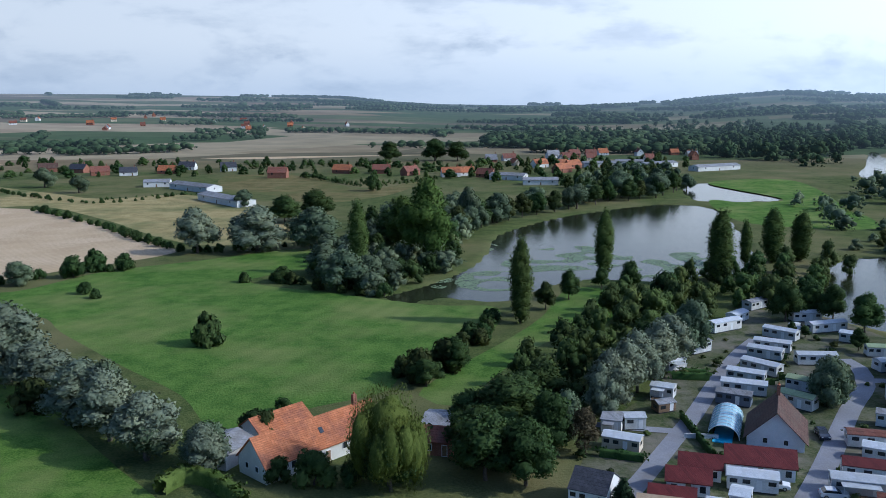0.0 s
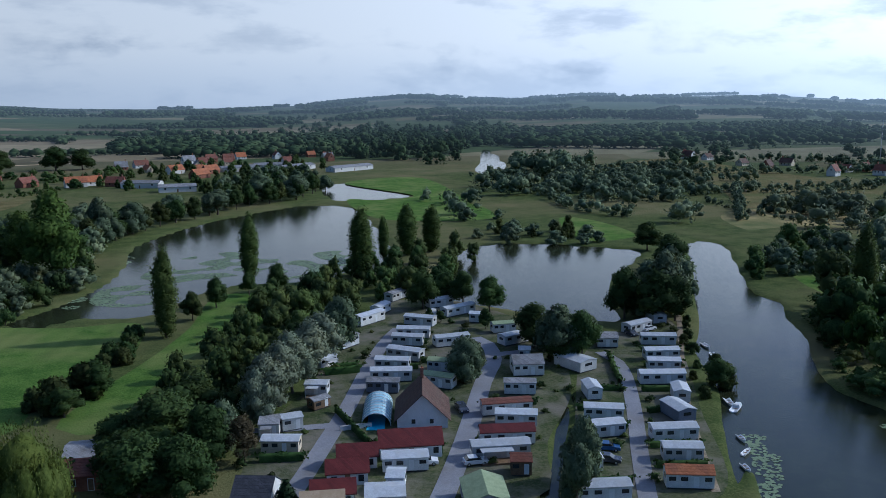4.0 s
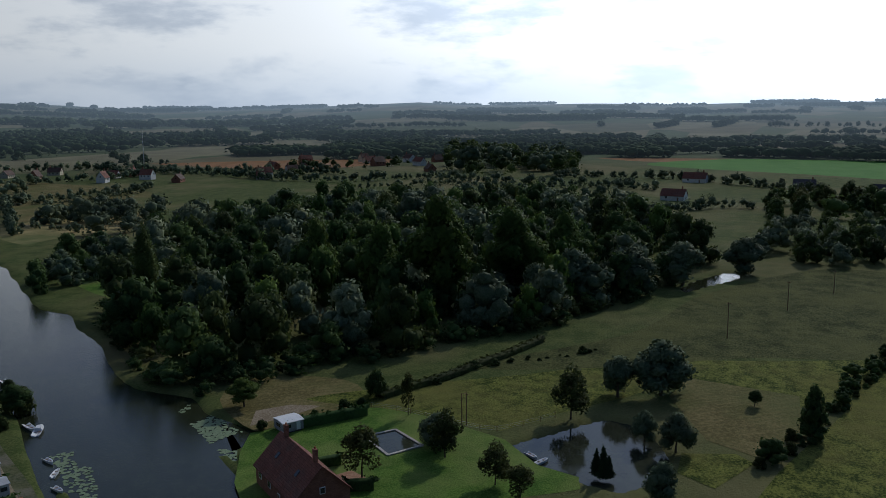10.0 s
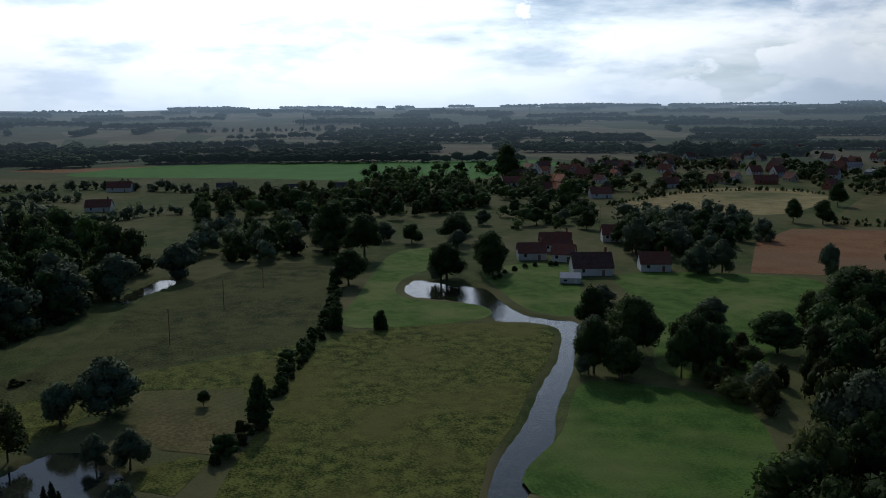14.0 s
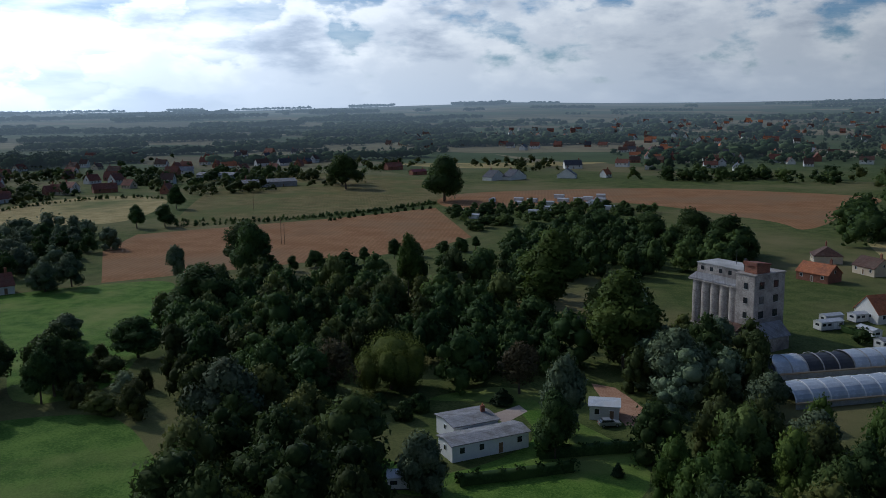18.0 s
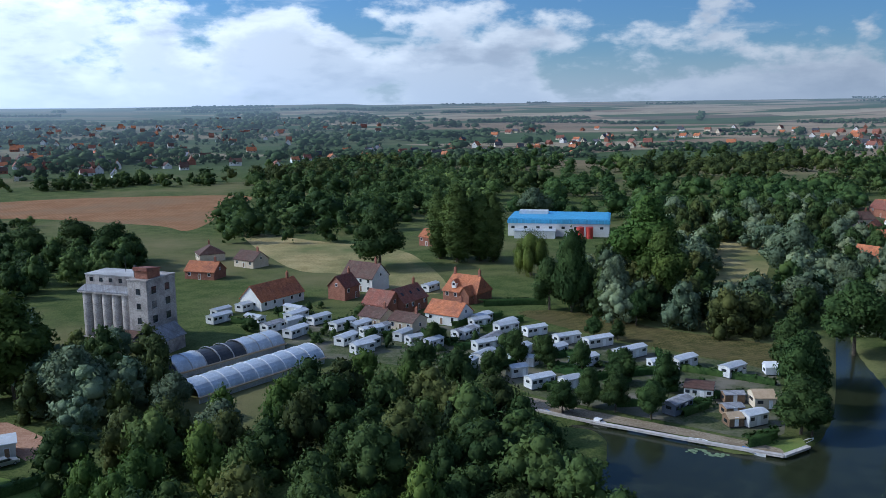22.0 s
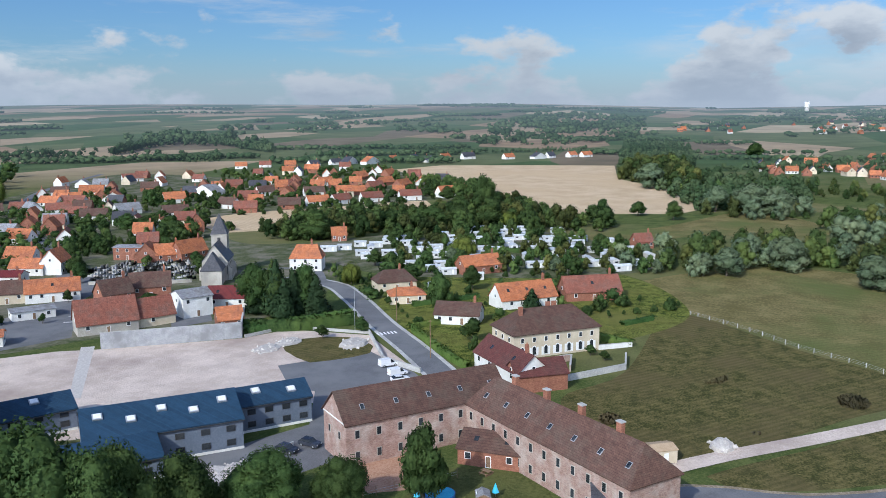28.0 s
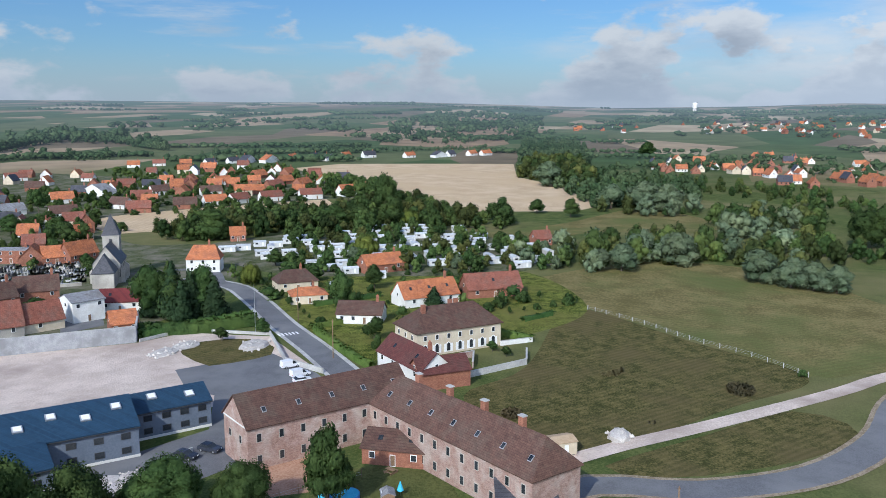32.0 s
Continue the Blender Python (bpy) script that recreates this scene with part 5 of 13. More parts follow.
def hedge(pts, width, height, material=None, label="clipped dark green hedge", seed=3):
    """A hedge along a line: a rough core with leaf sprays."""
    rng = np.random.default_rng(seed)
    c = rounded(pts, False, 2.5)
    t = np.gradient(c, axis=0)
    nrm = np.stack([-t[:, 1], t[:, 0]], 1) / np.maximum(np.hypot(t[:, 0], t[:, 1]), 1e-6)[:, None]
    n = len(c)
    zz = land_z(c[:, 0], c[:, 1])
    V = []
    for off, up in ((-0.46, 0), (-0.5, 0.8), (-0.3, 1), (0.3, 1), (0.5, 0.8), (0.46, 0)):
        q = c + nrm * width * off * rng.uniform(0.85, 1.1, (n, 1))
        V.append(np.c_[q, zz + height * up * rng.uniform(0.88, 1.05, n)])
    V = np.concatenate(V)
    Fc = [(k * n + i, k * n + i + 1, (k + 1) * n + i + 1, (k + 1) * n + i) for k in range(5) for i in range(n - 1)]
    length = np.hypot(*np.diff(c, axis=0).T).sum()
    m = int(min(4000, length * (height + width) * 5)) + 4
    i = rng.integers(0, n, m)
    s = rng.uniform(-0.55, 0.55, m)
    up = np.where(np.abs(s) > 0.42, rng.uniform(0.05, 1, m), rng.uniform(0.94, 1.05, m))
    cen = np.c_[c[i] + nrm[i] * (s * width)[:, None] + rng.normal(size=(m, 2)) * 0.6 * np.abs(t[i]) / np.maximum(np.hypot(t[i, 0], t[i, 1]), 1e-6)[:, None], zz[i] + up * height]
    out = np.c_[nrm[i] * s[:, None] * 2, np.full(m, 0.5)]
    v, q = cards(rng, cen, out, 0.4 if height < 3 else 0.6, 0, 0.6)
    Fc = np.array(Fc)
    tri = np.concatenate([Fc[:, [0, 1, 2]], Fc[:, [0, 2, 3]]]).ravel()
    side = np.repeat([[-1.0, 0.1], [-1.0, 0.4], [-0.3, 1.0], [0.3, 1.0], [1.0, 0.4], [1.0, 0.1]], n, 0)
    nn = np.c_[np.tile(nrm, (6, 1)) * side[:, :1], side[:, 1]]
    me = leafy("hedge", [V[tri], v], [nn[tri], q], material or HEDGE)
    return tagged(new("hedge", me), label, "hedge")


def woodland(name, spots, seed, label, leaf, quads, core=True):
    """Woods and stands: many crowns in one mesh. spots: x, y, height, width."""
    rng = np.random.default_rng(seed)
    lib = []
    small, mid_size = quads < 60, quads < 200
    near = quads >= 700
    for s in range(6):
        lob = round_lobes(seed + s, 1.0, 1.0, 0.0, 6 if small else 9 if mid_size else 14 if not near else 20)
        V, Nn = [], []
        for c, r in lob[:: 20 if small else 3 if mid_size else 1]:
            v, q = lobe_core(rng, np.array(c), np.array(r) * (1.5 if small else 1.1 if mid_size else 0.95), 7 if near else 6, 4 if near else 3, 0.72 if near else 0.78)
            V.append(v), Nn.append(q)
        m = max(1, quads // len(lob))
        for c, r in lob:
            d = unit_dirs(rng, m)
            v, q = cards(rng, np.array(c) + d * np.array(r) * rng.uniform(0.8, 1.14, (m, 1)), d, 0.16 if small else 0.085 if mid_size else 0.06 if not near else 0.042, 0, 0.6)
            V.append(v), Nn.append(q)
        lib.append((np.concatenate(V), np.concatenate(Nn)))
    sp = np.array(spots, float)
    # far stands swap to the foliage with painted haze
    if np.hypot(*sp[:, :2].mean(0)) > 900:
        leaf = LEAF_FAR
    zz = land_z(sp[:, 0], sp[:, 1])
    V, Nn, tint = [], [], []
    for i, (x, y, h, w) in enumerate(sp):
        v, q = lib[i % 6]
        a = rng.uniform(0, 6.28)
        ca, sa = math.cos(a), math.sin(a)
        tint.append(np.full(len(v), rng.uniform(-0.36, 0.36), np.float32))
        V.append(np.stack([(v[:, 0] * ca - v[:, 1] * sa) * w + x, (v[:, 0] * sa + v[:, 1] * ca) * w + y, v[:, 2] * h + zz[i] - 0.3], 1))
        Nn.append(np.stack([q[:, 0] * ca - q[:, 1] * sa, q[:, 0] * sa + q[:, 1] * ca, q[:, 2]], 1))
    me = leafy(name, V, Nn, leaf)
    me.attributes.new("tint", "FLOAT", "POINT").data.foreach_set("value", np.concatenate(tint))
    return tagged(new(name, me), label, "trees", kind="stuff")


# ---- houses ----
def roof_mesh(L, W, h, over, thick, material, hip=0.0):
    """A gabled or hipped roof with thickness, eaves at z 0, ridge along x."""
    key = ("roof", round(L, 1), round(W, 1), round(h, 1), over, material.name, hip)
    if key in MESHES:
        return MESHES[key]
    drop = over * h / (W / 2)
    a, b = L / 2 + over, W / 2 + over
    k = a - hip * (W / 2 + over) if hip else a
    top, v, f = h, [], []
    for dz in (0.0, thick):
        v += [(-a, -b, -drop + dz), (a, -b, -drop + dz), (a, b, -drop + dz), (-a, b, -drop + dz), (-k, 0, top + dz), (k, 0, top + dz)]
    quads = [(0, 1, 5, 4), (2, 3, 4, 5)]
    f += [tuple(i + 6 for i in q) for q in quads] + [tuple(reversed(q)) for q in quads]
    if hip:
        f += [(1 + 6, 2 + 6, 5 + 6), (3 + 6, 0 + 6, 4 + 6), (2, 1, 5), (0, 3, 4)]
        rim = [(0, 1), (1, 2), (2, 3), (3, 0)]
    else:
        rim = [(0, 1), (1, 5), (5, 2), (2, 3), (3, 4), (4, 0)]
    f += [(i, j, j + 6, i + 6) for i, j in rim]
    me = bpy.data.meshes.new("roof")
    me.from_pydata(v, [], f)
    me.materials.append(material)
    MESHES[key] = me
    return me


def wall_mesh(L, W, h, rise, material, hip=0.0):
    key = ("wall", round(L, 1), round(W, 1), round(h, 1), round(rise, 1), material.name, hip > 0)
    if key in MESHES:
        return MESHES[key]
    a, b = L / 2, W / 2
    v = [(-a, -b, -0.5), (a, -b, -0.5), (a, b, -0.5), (-a, b, -0.5), (-a, -b, h), (a, -b, h), (a, b, h), (-a, b, h)]
    f = [(0, 1, 5, 4), (2, 3, 7, 6)]
    if hip:
        f += [(1, 2, 6, 5), (3, 0, 4, 7), (4, 5, 6, 7)]
    else:
        v += [(-a, 0, h + rise), (a, 0, h + rise)]
        f += [(1, 2, 6, 9, 5), (3, 0, 4, 8, 7)]
    me = bpy.data.meshes.new("wall")
    me.from_pydata(v, [], f)
    me.materials.append(material)
    MESHES[key] = me
    return me


def opening(parent, x, y, z, turn, w, h, frame_mat=None, name="window", glass=None, proud=0.03):
    """A window or door set on a wall: frame with a recessed pane under it."""
    key = ("frame", round(w, 2), round(h, 2), (frame_mat or WHITE).name)
    if key not in MESHES:
        MESHES[key] = box_mesh(w, 0.12, h, frame_mat or WHITE)
    ob = part(name, MESHES[key], None, parent, m=pose(x, y, z, 0, 0, turn) @ pose(0, -proud, 0))
    part("pane", box_mesh(w - 0.2, 0.04, h - 0.2, glass or GLASS), None, ob, m=pose(0, -0.055, 0.1))
    return ob


def house(x, y, rot, L, W, h, rise, roof, wall, label, chimneys=1, windows=3, floors=1, hip=0.0, doors=1, skylights=0, over=0.35, name="house", gable_windows=1, group="", detail=2, both=True, category="house", frame_mat=None, z=None):
    """A house with its ridge along its own x axis; detail 0 has walls and roof only, 1 has panes without frames."""
    t = thing(name, x, y, rot, label, category, group, land_at(x, y) if z is None else z)
    BUILT.append((x, y, 0.35 * L + 3))
    part("wall", wall_mesh(L, W, h, rise, wall, hip), None, t)
    part("roof", roof_mesh(L, W, rise, over, 0.16, roof, hip), None, t, m=pose(0, 0, h + 0.01))
    for i in range(chimneys):
        s = (-0.36 + 0.72 * i / max(1, chimneys - 1)) * L if chimneys > 1 else L * (0.36 if not hip else 0.15)
        c = part("chimney", box_mesh(0.75, 0.6, rise * 0.3 + 1.3, BRICK), None, t, m=pose(s, 0.0, h + rise * 0.85))
        if detail > 1:
            part("chimney_pot", tube_mesh(0.14, 0.11, 0.4, TILE_O), None, c, m=pose(0, 0, rise * 0.3 + 1.3))
    fh = h / floors
    for side, turn in ((-1, 0), (1, 180)):
        if side == 1 and not both:
            continue
        for fl in range(floors):
            for i in range(windows):
                u = (-0.5 + (i + 0.5) / windows) * L
                door = fl == 0 and side == -1 and doors and i == windows // 2
                ww, hh = (1.0, min(2.05, fh - 0.3)) if door else (1.1, min(1.25, fh - 0.9))
                zz = fl * fh + (0.05 if door else fh - hh - 0.45)
                if detail > 1:
                    opening(t, u, side * W / 2, zz, turn, ww, hh, frame_mat, "door" if door else "window", WOOD if door else GLASS)
                elif detail == 1:
                    part("door" if door else "window", box_mesh(ww, 0.08, hh, WOOD if door else GLASS), None, t, m=pose(u, side * W / 2, zz))
    if not hip and detail:
        for side, turn in ((-1, 270), (1, 90)):
            for i in range(gable_windows):
                v = (i - (gable_windows - 1) / 2) * W * 0.36
                zz = h + 0.15 if rise > 2.2 and gable_windows == 1 else max(0.9, h - 1.6)
                if detail > 1:
                    opening(t, side * L / 2, v, zz, turn, 0.9, 1.05, frame_mat)
                else:
                    part("window", box_mesh(0.08, 0.9, 1.05, GLASS), None, t, m=pose(side * L / 2, v, zz))
    tilt = math.degrees(math.atan2(rise, W / 2))
    for i in range(skylights):
        u = (-0.5 + (i + 0.5) / skylights) * L
        part("skylight", box_mesh(0.8, 1.1, 0.08, GLASS), None, t, m=pose(u, -W / 4, h + rise / 2 + 0.19, tilt))
    return t


def hut(x, y, rot, L, W, h, roof, wall, label, name="mobile_home", rise=0.45, windows=4, porch=0, group="", category="mobile home", far=False, mono=False):
    """A mobile home or shed: low-pitched roof, panel walls, a band of windows, a door, wheels or blocks below."""
    L, h = L * 0.94, h * 0.86
    t = thing(name, x, y, rot, label, category, group)
    key = ("hutwall", round(L, 1), round(W, 1), round(h, 1), round(rise, 1), wall.name, mono, far)
    BUILT.append((x, y, 3.6))
    r0 = rise if mono else 0.0
    foot = 0.0 if far else 0.3
    prof = [(-W / 2, foot), (W / 2, foot), (W / 2, h + r0), (0, h + (rise if not mono else rise / 2)), (-W / 2, h)]
    part("body", prism_mesh(prof, L, wall, key), None, t)
    rp = [(-W / 2 - 0.15, h - 0.04), (0, h + (rise if not mono else rise / 2) + 0.01), (W / 2 + 0.15, h + r0 - 0.04), (W / 2 + 0.15, h + r0 + 0.08), (0, h + (rise if not mono else rise / 2) + 0.14), (-W / 2 - 0.15, h + 0.08)]
    part("roof", prism_mesh(rp, L + 0.3, roof, ("hutroof", round(L, 1), round(W, 1), round(h, 1), round(rise, 1), roof.name, mono)), None, t)
    if not far:
        part("skirt", box_mesh(L - 0.5, W - 0.3, 0.32, DARK), None, t)
    for side, turn in ((-1, 0), (1, 180)):
        if side == 1:
            continue
        for i in range(windows):
            u = (-0.5 + (i + 0.5) / windows) * L
            door = side == -1 and i == windows // 2
            if door:
                part("door", box_mesh(0.8, 0.07, 1.75, WHITE), None, t, m=pose(u, side * W / 2, 0.4))
            else:
                part("window", box_mesh(min(1.15, L / windows * 0.6), 0.07, 0.66, GLASS), None, t, m=pose(u, side * W / 2, h - 1.05))
    for side in (-1, 1):
        part("window", box_mesh(0.07, W * 0.42, 0.62, GLASS), None, t, m=pose(side * L / 2, 0, h - 1.05))
    if porch:
        part("awning", box_mesh(L * 0.55, 2.2, 0.08, roof), None, t, m=pose(-L * 0.1, -W / 2 - 1.1, h - 0.25, -3))
        for u in (-0.35, 0.15):
            part("post", box_mesh(0.08, 0.08, h - 0.3, WHITE), None, t, m=pose(u * L, -W / 2 - 2.1, 0))
        part("deck", box_mesh(L * 0.55, 2.2, 0.3, WOOD), None, t, m=pose(-L * 0.1, -W / 2 - 1.12, 0))
    return t


# ---- vehicles and small things ----
def car(x, y, rot, paint, label, van=False, z=0.05):
    """A parked car or van, nose along its own x axis."""
    t = thing("van" if van else "car", x, y, rot, label, "van" if van else "car", z=z)
    L, W = (4.6, 1.85) if van else (4.2, 1.75)
    low = [(-L / 2, 0.35), (L / 2, 0.3), (L / 2, 0.72), (L / 2 - 0.15, 0.85), (L / 2 - 1.2, 0.98), (-L / 2 + 0.1, 1.0), (-L / 2, 0.8)]
    if van:
        cab = [(-L / 2 + 0.03, 0.98), (L / 2 - 1.0, 0.97), (L / 2 - 1.75, 1.82), (-L / 2 + 0.1, 1.86)]
    else:
        cab = [(-L / 2 + 0.25, 0.99), (L / 2 - 1.15, 0.97), (L / 2 - 1.85, 1.42), (-L / 2 + 0.75, 1.45)]
    turn = pose(0, 0, 0, 0, 0, -90)
    part("body", prism_mesh(low, W, paint, ("carlow", van, paint.name)), None, t, m=turn)
    part("cabin", prism_mesh(cab, W - 0.22, GLASS, ("carcab", van)), None, t, m=turn)
    top = [(cab[3][0] + 0.05, cab[3][1] - 0.06), (cab[2][0] - 0.05, cab[2][1] - 0.06), (cab[2][0] - 0.05, cab[2][1] + 0.03), (cab[3][0], cab[3][1] + 0.03)]
    part("roof", prism_mesh(top, W - 0.2, paint, ("cartop", van, paint.name)), None, t, m=turn)
    if van:
        side = [(-L / 2 + 0.02, 0.98), (0.35, 0.98), (0.2, 1.8), (-L / 2 + 0.08, 1.84)]
        part("cargo_panel", prism_mesh(side, W - 0.16, paint, ("cargo", paint.name)), None, t, m=turn)
    wheel = tube_mesh(0.32, 0.32, 0.2, RUBBER, 14)
    for u in (-L * 0.31, L * 0.31):
        for s in (-1, 1):
            w = part("wheel", wheel, None, t, m=pose(u, s * (W / 2 - 0.08) + 0.1, 0.32, 90))
            part("rim", tube_mesh(0.19, 0.19, 0.22, STEEL, 10), None, w, m=pose(0, 0, -0.01))
    for s in (-1, 1):
        part("headlight", box_mesh(0.06, 0.3, 0.14, WHITE), None, t, m=pose(L / 2, s * 0.6, 0.62))
        part("tail_light", box_mesh(0.06, 0.2, 0.16, REDP), None, t, m=pose(-L / 2, s * 0.68, 0.68))
    return t


def boat(x, y, rot, L, paint, label, cover=None, cabin=False, z=-0.45):
    """A small moored boat."""
    t = thing("boat", x, y, rot, label, "boat", z=z)
    W = L * 0.36
    n, v, f = 9, [], []
    for i in range(n):
        s = i / (n - 1)
        b = W / 2 * (0.85 if s < 0.5 else 0.85 * math.cos((s - 0.5) * math.pi) ** 0.7 if s < 1 else 0.01)
        b = max(b, 0.02)
        X, rise = (s - 0.5) * L, 0.12 * s
        v += [(X, -b * 0.55, -0.12), (X, -b, 0.42 + rise), (X, -b + 0.1, 0.42 + rise), (X, 0, 0.1 + rise), (X, max(b - 0.1, 0.01), 0.42 + rise), (X, b, 0.42 + rise), (X, b * 0.55, -0.12)]
    for i in range(n - 1):
        f += [(i * 7 + k, (i + 1) * 7 + k, (i + 1) * 7 + (k + 1) % 7, i * 7 + (k + 1) % 7) for k in range(7)]
    f += [tuple(range(7))[::-1]]
    me = bpy.data.meshes.new("hull")
    me.from_pydata(v, [], f)
    me.materials.append(paint)
    part("hull", me, None, t)
    for s in (-0.2, 0.15):
        part("thwart", box_mesh(0.25, W * 0.75, 0.05, WOOD), None, t, m=pose(s * L, 0, 0.36))
    if cover:
        part("cover", prism_mesh([(-W * 0.42, 0.42), (W * 0.42, 0.42), (0, 0.8)], L * 0.6, cover), None, t, m=pose(-L * 0.12, 0, 0))
    if cabin:
        part("cabin", prism_mesh([(-W * 0.34, 0.35), (W * 0.34, 0.35), (W * 0.26, 0.95), (-W * 0.26, 0.95)], L * 0.3, WHITE), None, t, m=pose(L * 0.08, 0, 0))
        part("windscreen", box_mesh(0.05, W * 0.5, 0.3, GLASS), None, t, m=pose(L * 0.235, 0, 0.6))
    return t


def pole(x, y, h, label="weathered wooden utility pole with crossarm", name="utility_pole", arm=1.4, r=0.13, material=None):
    t = thing(name, x, y, TRNG.uniform(0, 180), label, "pole", z=land_at(x, y))
    part("post", tube_mesh(r, r * 0.7, h, material or WOOD), None, t)
    if arm:
        part("crossarm", box_mesh(arm, 0.12, 0.12, material or WOOD), None, t, m=pose(0, 0, h - 0.5))
    return t


def wall_run(pts, height, thick, material, label, name="garden_wall", cap=None):
    """A free-standing wall along straight lengths, with a coping on each."""
    for (x1, y1), (x2, y2) in zip(pts, pts[1:]):
        L = math.hypot(x2 - x1, y2 - y1)
        a = math.degrees(math.atan2(y2 - y1, x2 - x1))
        t = thing(name, (x1 + x2) / 2, (y1 + y2) / 2, a, label, "wall")
        part("body", box_mesh(L, thick, height, material), None, t)
        part("coping", box_mesh(L, thick + 0.1, 0.08, cap or CONCRETE), None, t, m=pose(0, 0, height))


def fence(pts, gap, height, label, rails=3, material=None, r=0.06):
    """A post and wire fence along a line."""
    c = rounded(pts, False, gap)
    t = thing("fence", *c[0], 0, label, "fence")
    for x, y in c:
        part("post", tube_mesh(r, r, height, material or WOOD, 6), None, t, m=pose(x - c[0][0], y - c[0][1], 0))
    d = np.diff(c, axis=0)
    for k in range(rails):
        # one unbroken square wire from post to post
        w, zk = c - c[0], height * (0.35 + 0.28 * k)
        side = np.array([-d[0][1], d[0][0]]) / math.hypot(*d[0]) * 0.012
        v = [(x + sx * side[0], y + sx * side[1], zk + sz) for x, y in w for sx, sz in ((-1, -0.012), (1, -0.012), (1, 0.012), (-1, 0.012))]
        f = [(4 * i + q, 4 * i + (q + 1) % 4, 4 * i + 4 + (q + 1) % 4, 4 * i + 4 + q) for i in range(len(w) - 1) for q in range(4)]
        part("wire", np_mesh("wire", v, f, STEEL), None, t)
    return t


def scatter_in(pts, n, seed, hole=None):
    rng = np.random.default_rng(seed)
    line = np.array(pts, float)
    lo, hi = line.min(0), line.max(0)
    out = np.zeros((0, 2))
    for _ in range(40):
        q = rng.uniform(lo, hi, (n * 2, 2))
        out = np.concatenate([out, q[inside(line, q[:, 0], q[:, 1])]])
        if len(out) >= n:
            break
    return out[:n]


def lilies(pts, n, seed, label):
    """Floating lily leaves in one mesh, thinning out at the edges of each raft."""
    s = scatter_in(rounded(pts, True, 5.0), n, seed)
    rng = np.random.default_rng(seed)
    keep = np.array([noise.noise(Vector((x * 0.09, y * 0.09, seed))) for x, y in s]) > 0.0
    s = s[keep]
    k = 6
    a = np.arange(k) * 2 * np.pi / k
    r = rng.uniform(0.22, 0.5, len(s))
    v = np.stack([s[:, 0, None] + r[:, None] * np.cos(a), s[:, 1, None] + r[:, None] * np.sin(a), np.full((len(s), k), -0.42) + rng.uniform(0, 0.02, (len(s), 1))], 2).reshape(-1, 3)
    me = np_mesh("lily_pads", v, np.arange(len(v)).reshape(-1, k), LILY)
    return tagged(new("lily_pads", me), label, "plants", kind="stuff")


def tufts(pts, n, size, material, label, seed, name="rough_grass", height=0.35):
    """Loose clumps of grass or weeds in one mesh."""
    s = scatter_in(pts, n, seed)
    rng = np.random.default_rng(seed)
    keep = np.array([noise.noise(Vector((x * 0.05, y * 0.05, seed))) for x, y in s]) > -0.15
    s = s[keep]
    c = np.c_[s, rng.uniform(0.05, height, len(s))]
    v, q = cards(rng, c, np.tile([0.0, 0.0, 0.7], (len(s), 1)), size, 0, 0.8)
    v[:, 2] = np.maximum(v[:, 2], -0.05)
    return tagged(new(name, leafy(name, [v], [q], material)), label, "grass", kind="stuff")


def spots_in(pts, n, lo, hi, seed, aspect=0.8):
    """Trees over an area in ragged clumps and short lines, as copses and hedgerows grow."""
    rng = np.random.default_rng(seed)
    heads = scatter_in(pts, max(3, n // 7), seed)
    line = np.array(pts, float)
    out = []
    while len(out) < n * 1.35:
        x, y = heads[rng.integers(len(heads))]
        turn, run = rng.uniform(0, np.pi), rng.normal() * hi * 2.2
        out.append((x + math.cos(turn) * run + rng.normal() * hi * 0.9, y + math.sin(turn) * run + rng.normal() * hi * 0.9))
    s = np.array(out)
    s = s[inside(line, s[:, 0], s[:, 1])]
    h = lo * 0.75 + (hi * 1.12 - lo * 0.75) * rng.uniform(0, 1, len(s)) ** 1.3
    return np.c_[s, h, h * aspect * rng.uniform(0.8, 1.25, len(s))]


def spots_along(pts, gap, lo, hi, seed, aspect=0.9):
    c = rounded(pts, False, gap * 0.5)
    rng = np.random.default_rng(seed)
    h = lo + (hi - lo) * rng.uniform(0, 1, len(c)) ** 1.8
    return np.c_[c + rng.normal(size=c.shape) * gap * 0.16, h, h * aspect * rng.uniform(0.8, 1.4, len(c))]


def arch_mesh(r, height, length, material, n=12, a0=0.0, a1=1.0):
    """Part of a barrel vault along x."""
    a = np.linspace(math.pi * a0, math.pi * a1, n)
    V, Fc = [], []
    for x in (-length / 2, length / 2):
        V += [(x, -math.cos(t) * r, math.sin(t) * height) for t in a] + [(x, -math.cos(t) * (r - 0.08), math.sin(t) * (height - 0.08)) for t in a]
    for i in range(n - 1):
        Fc += [(i, i + 1, 2 * n + i + 1, 2 * n + i), (n + i + 1, n + i, 3 * n + i, 3 * n + i + 1), (i + 1, i, n + i, n + i + 1), (2 * n + i, 2 * n + i + 1, 3 * n + i + 1, 3 * n + i)]
    return np_mesh("arch", V, Fc, material)


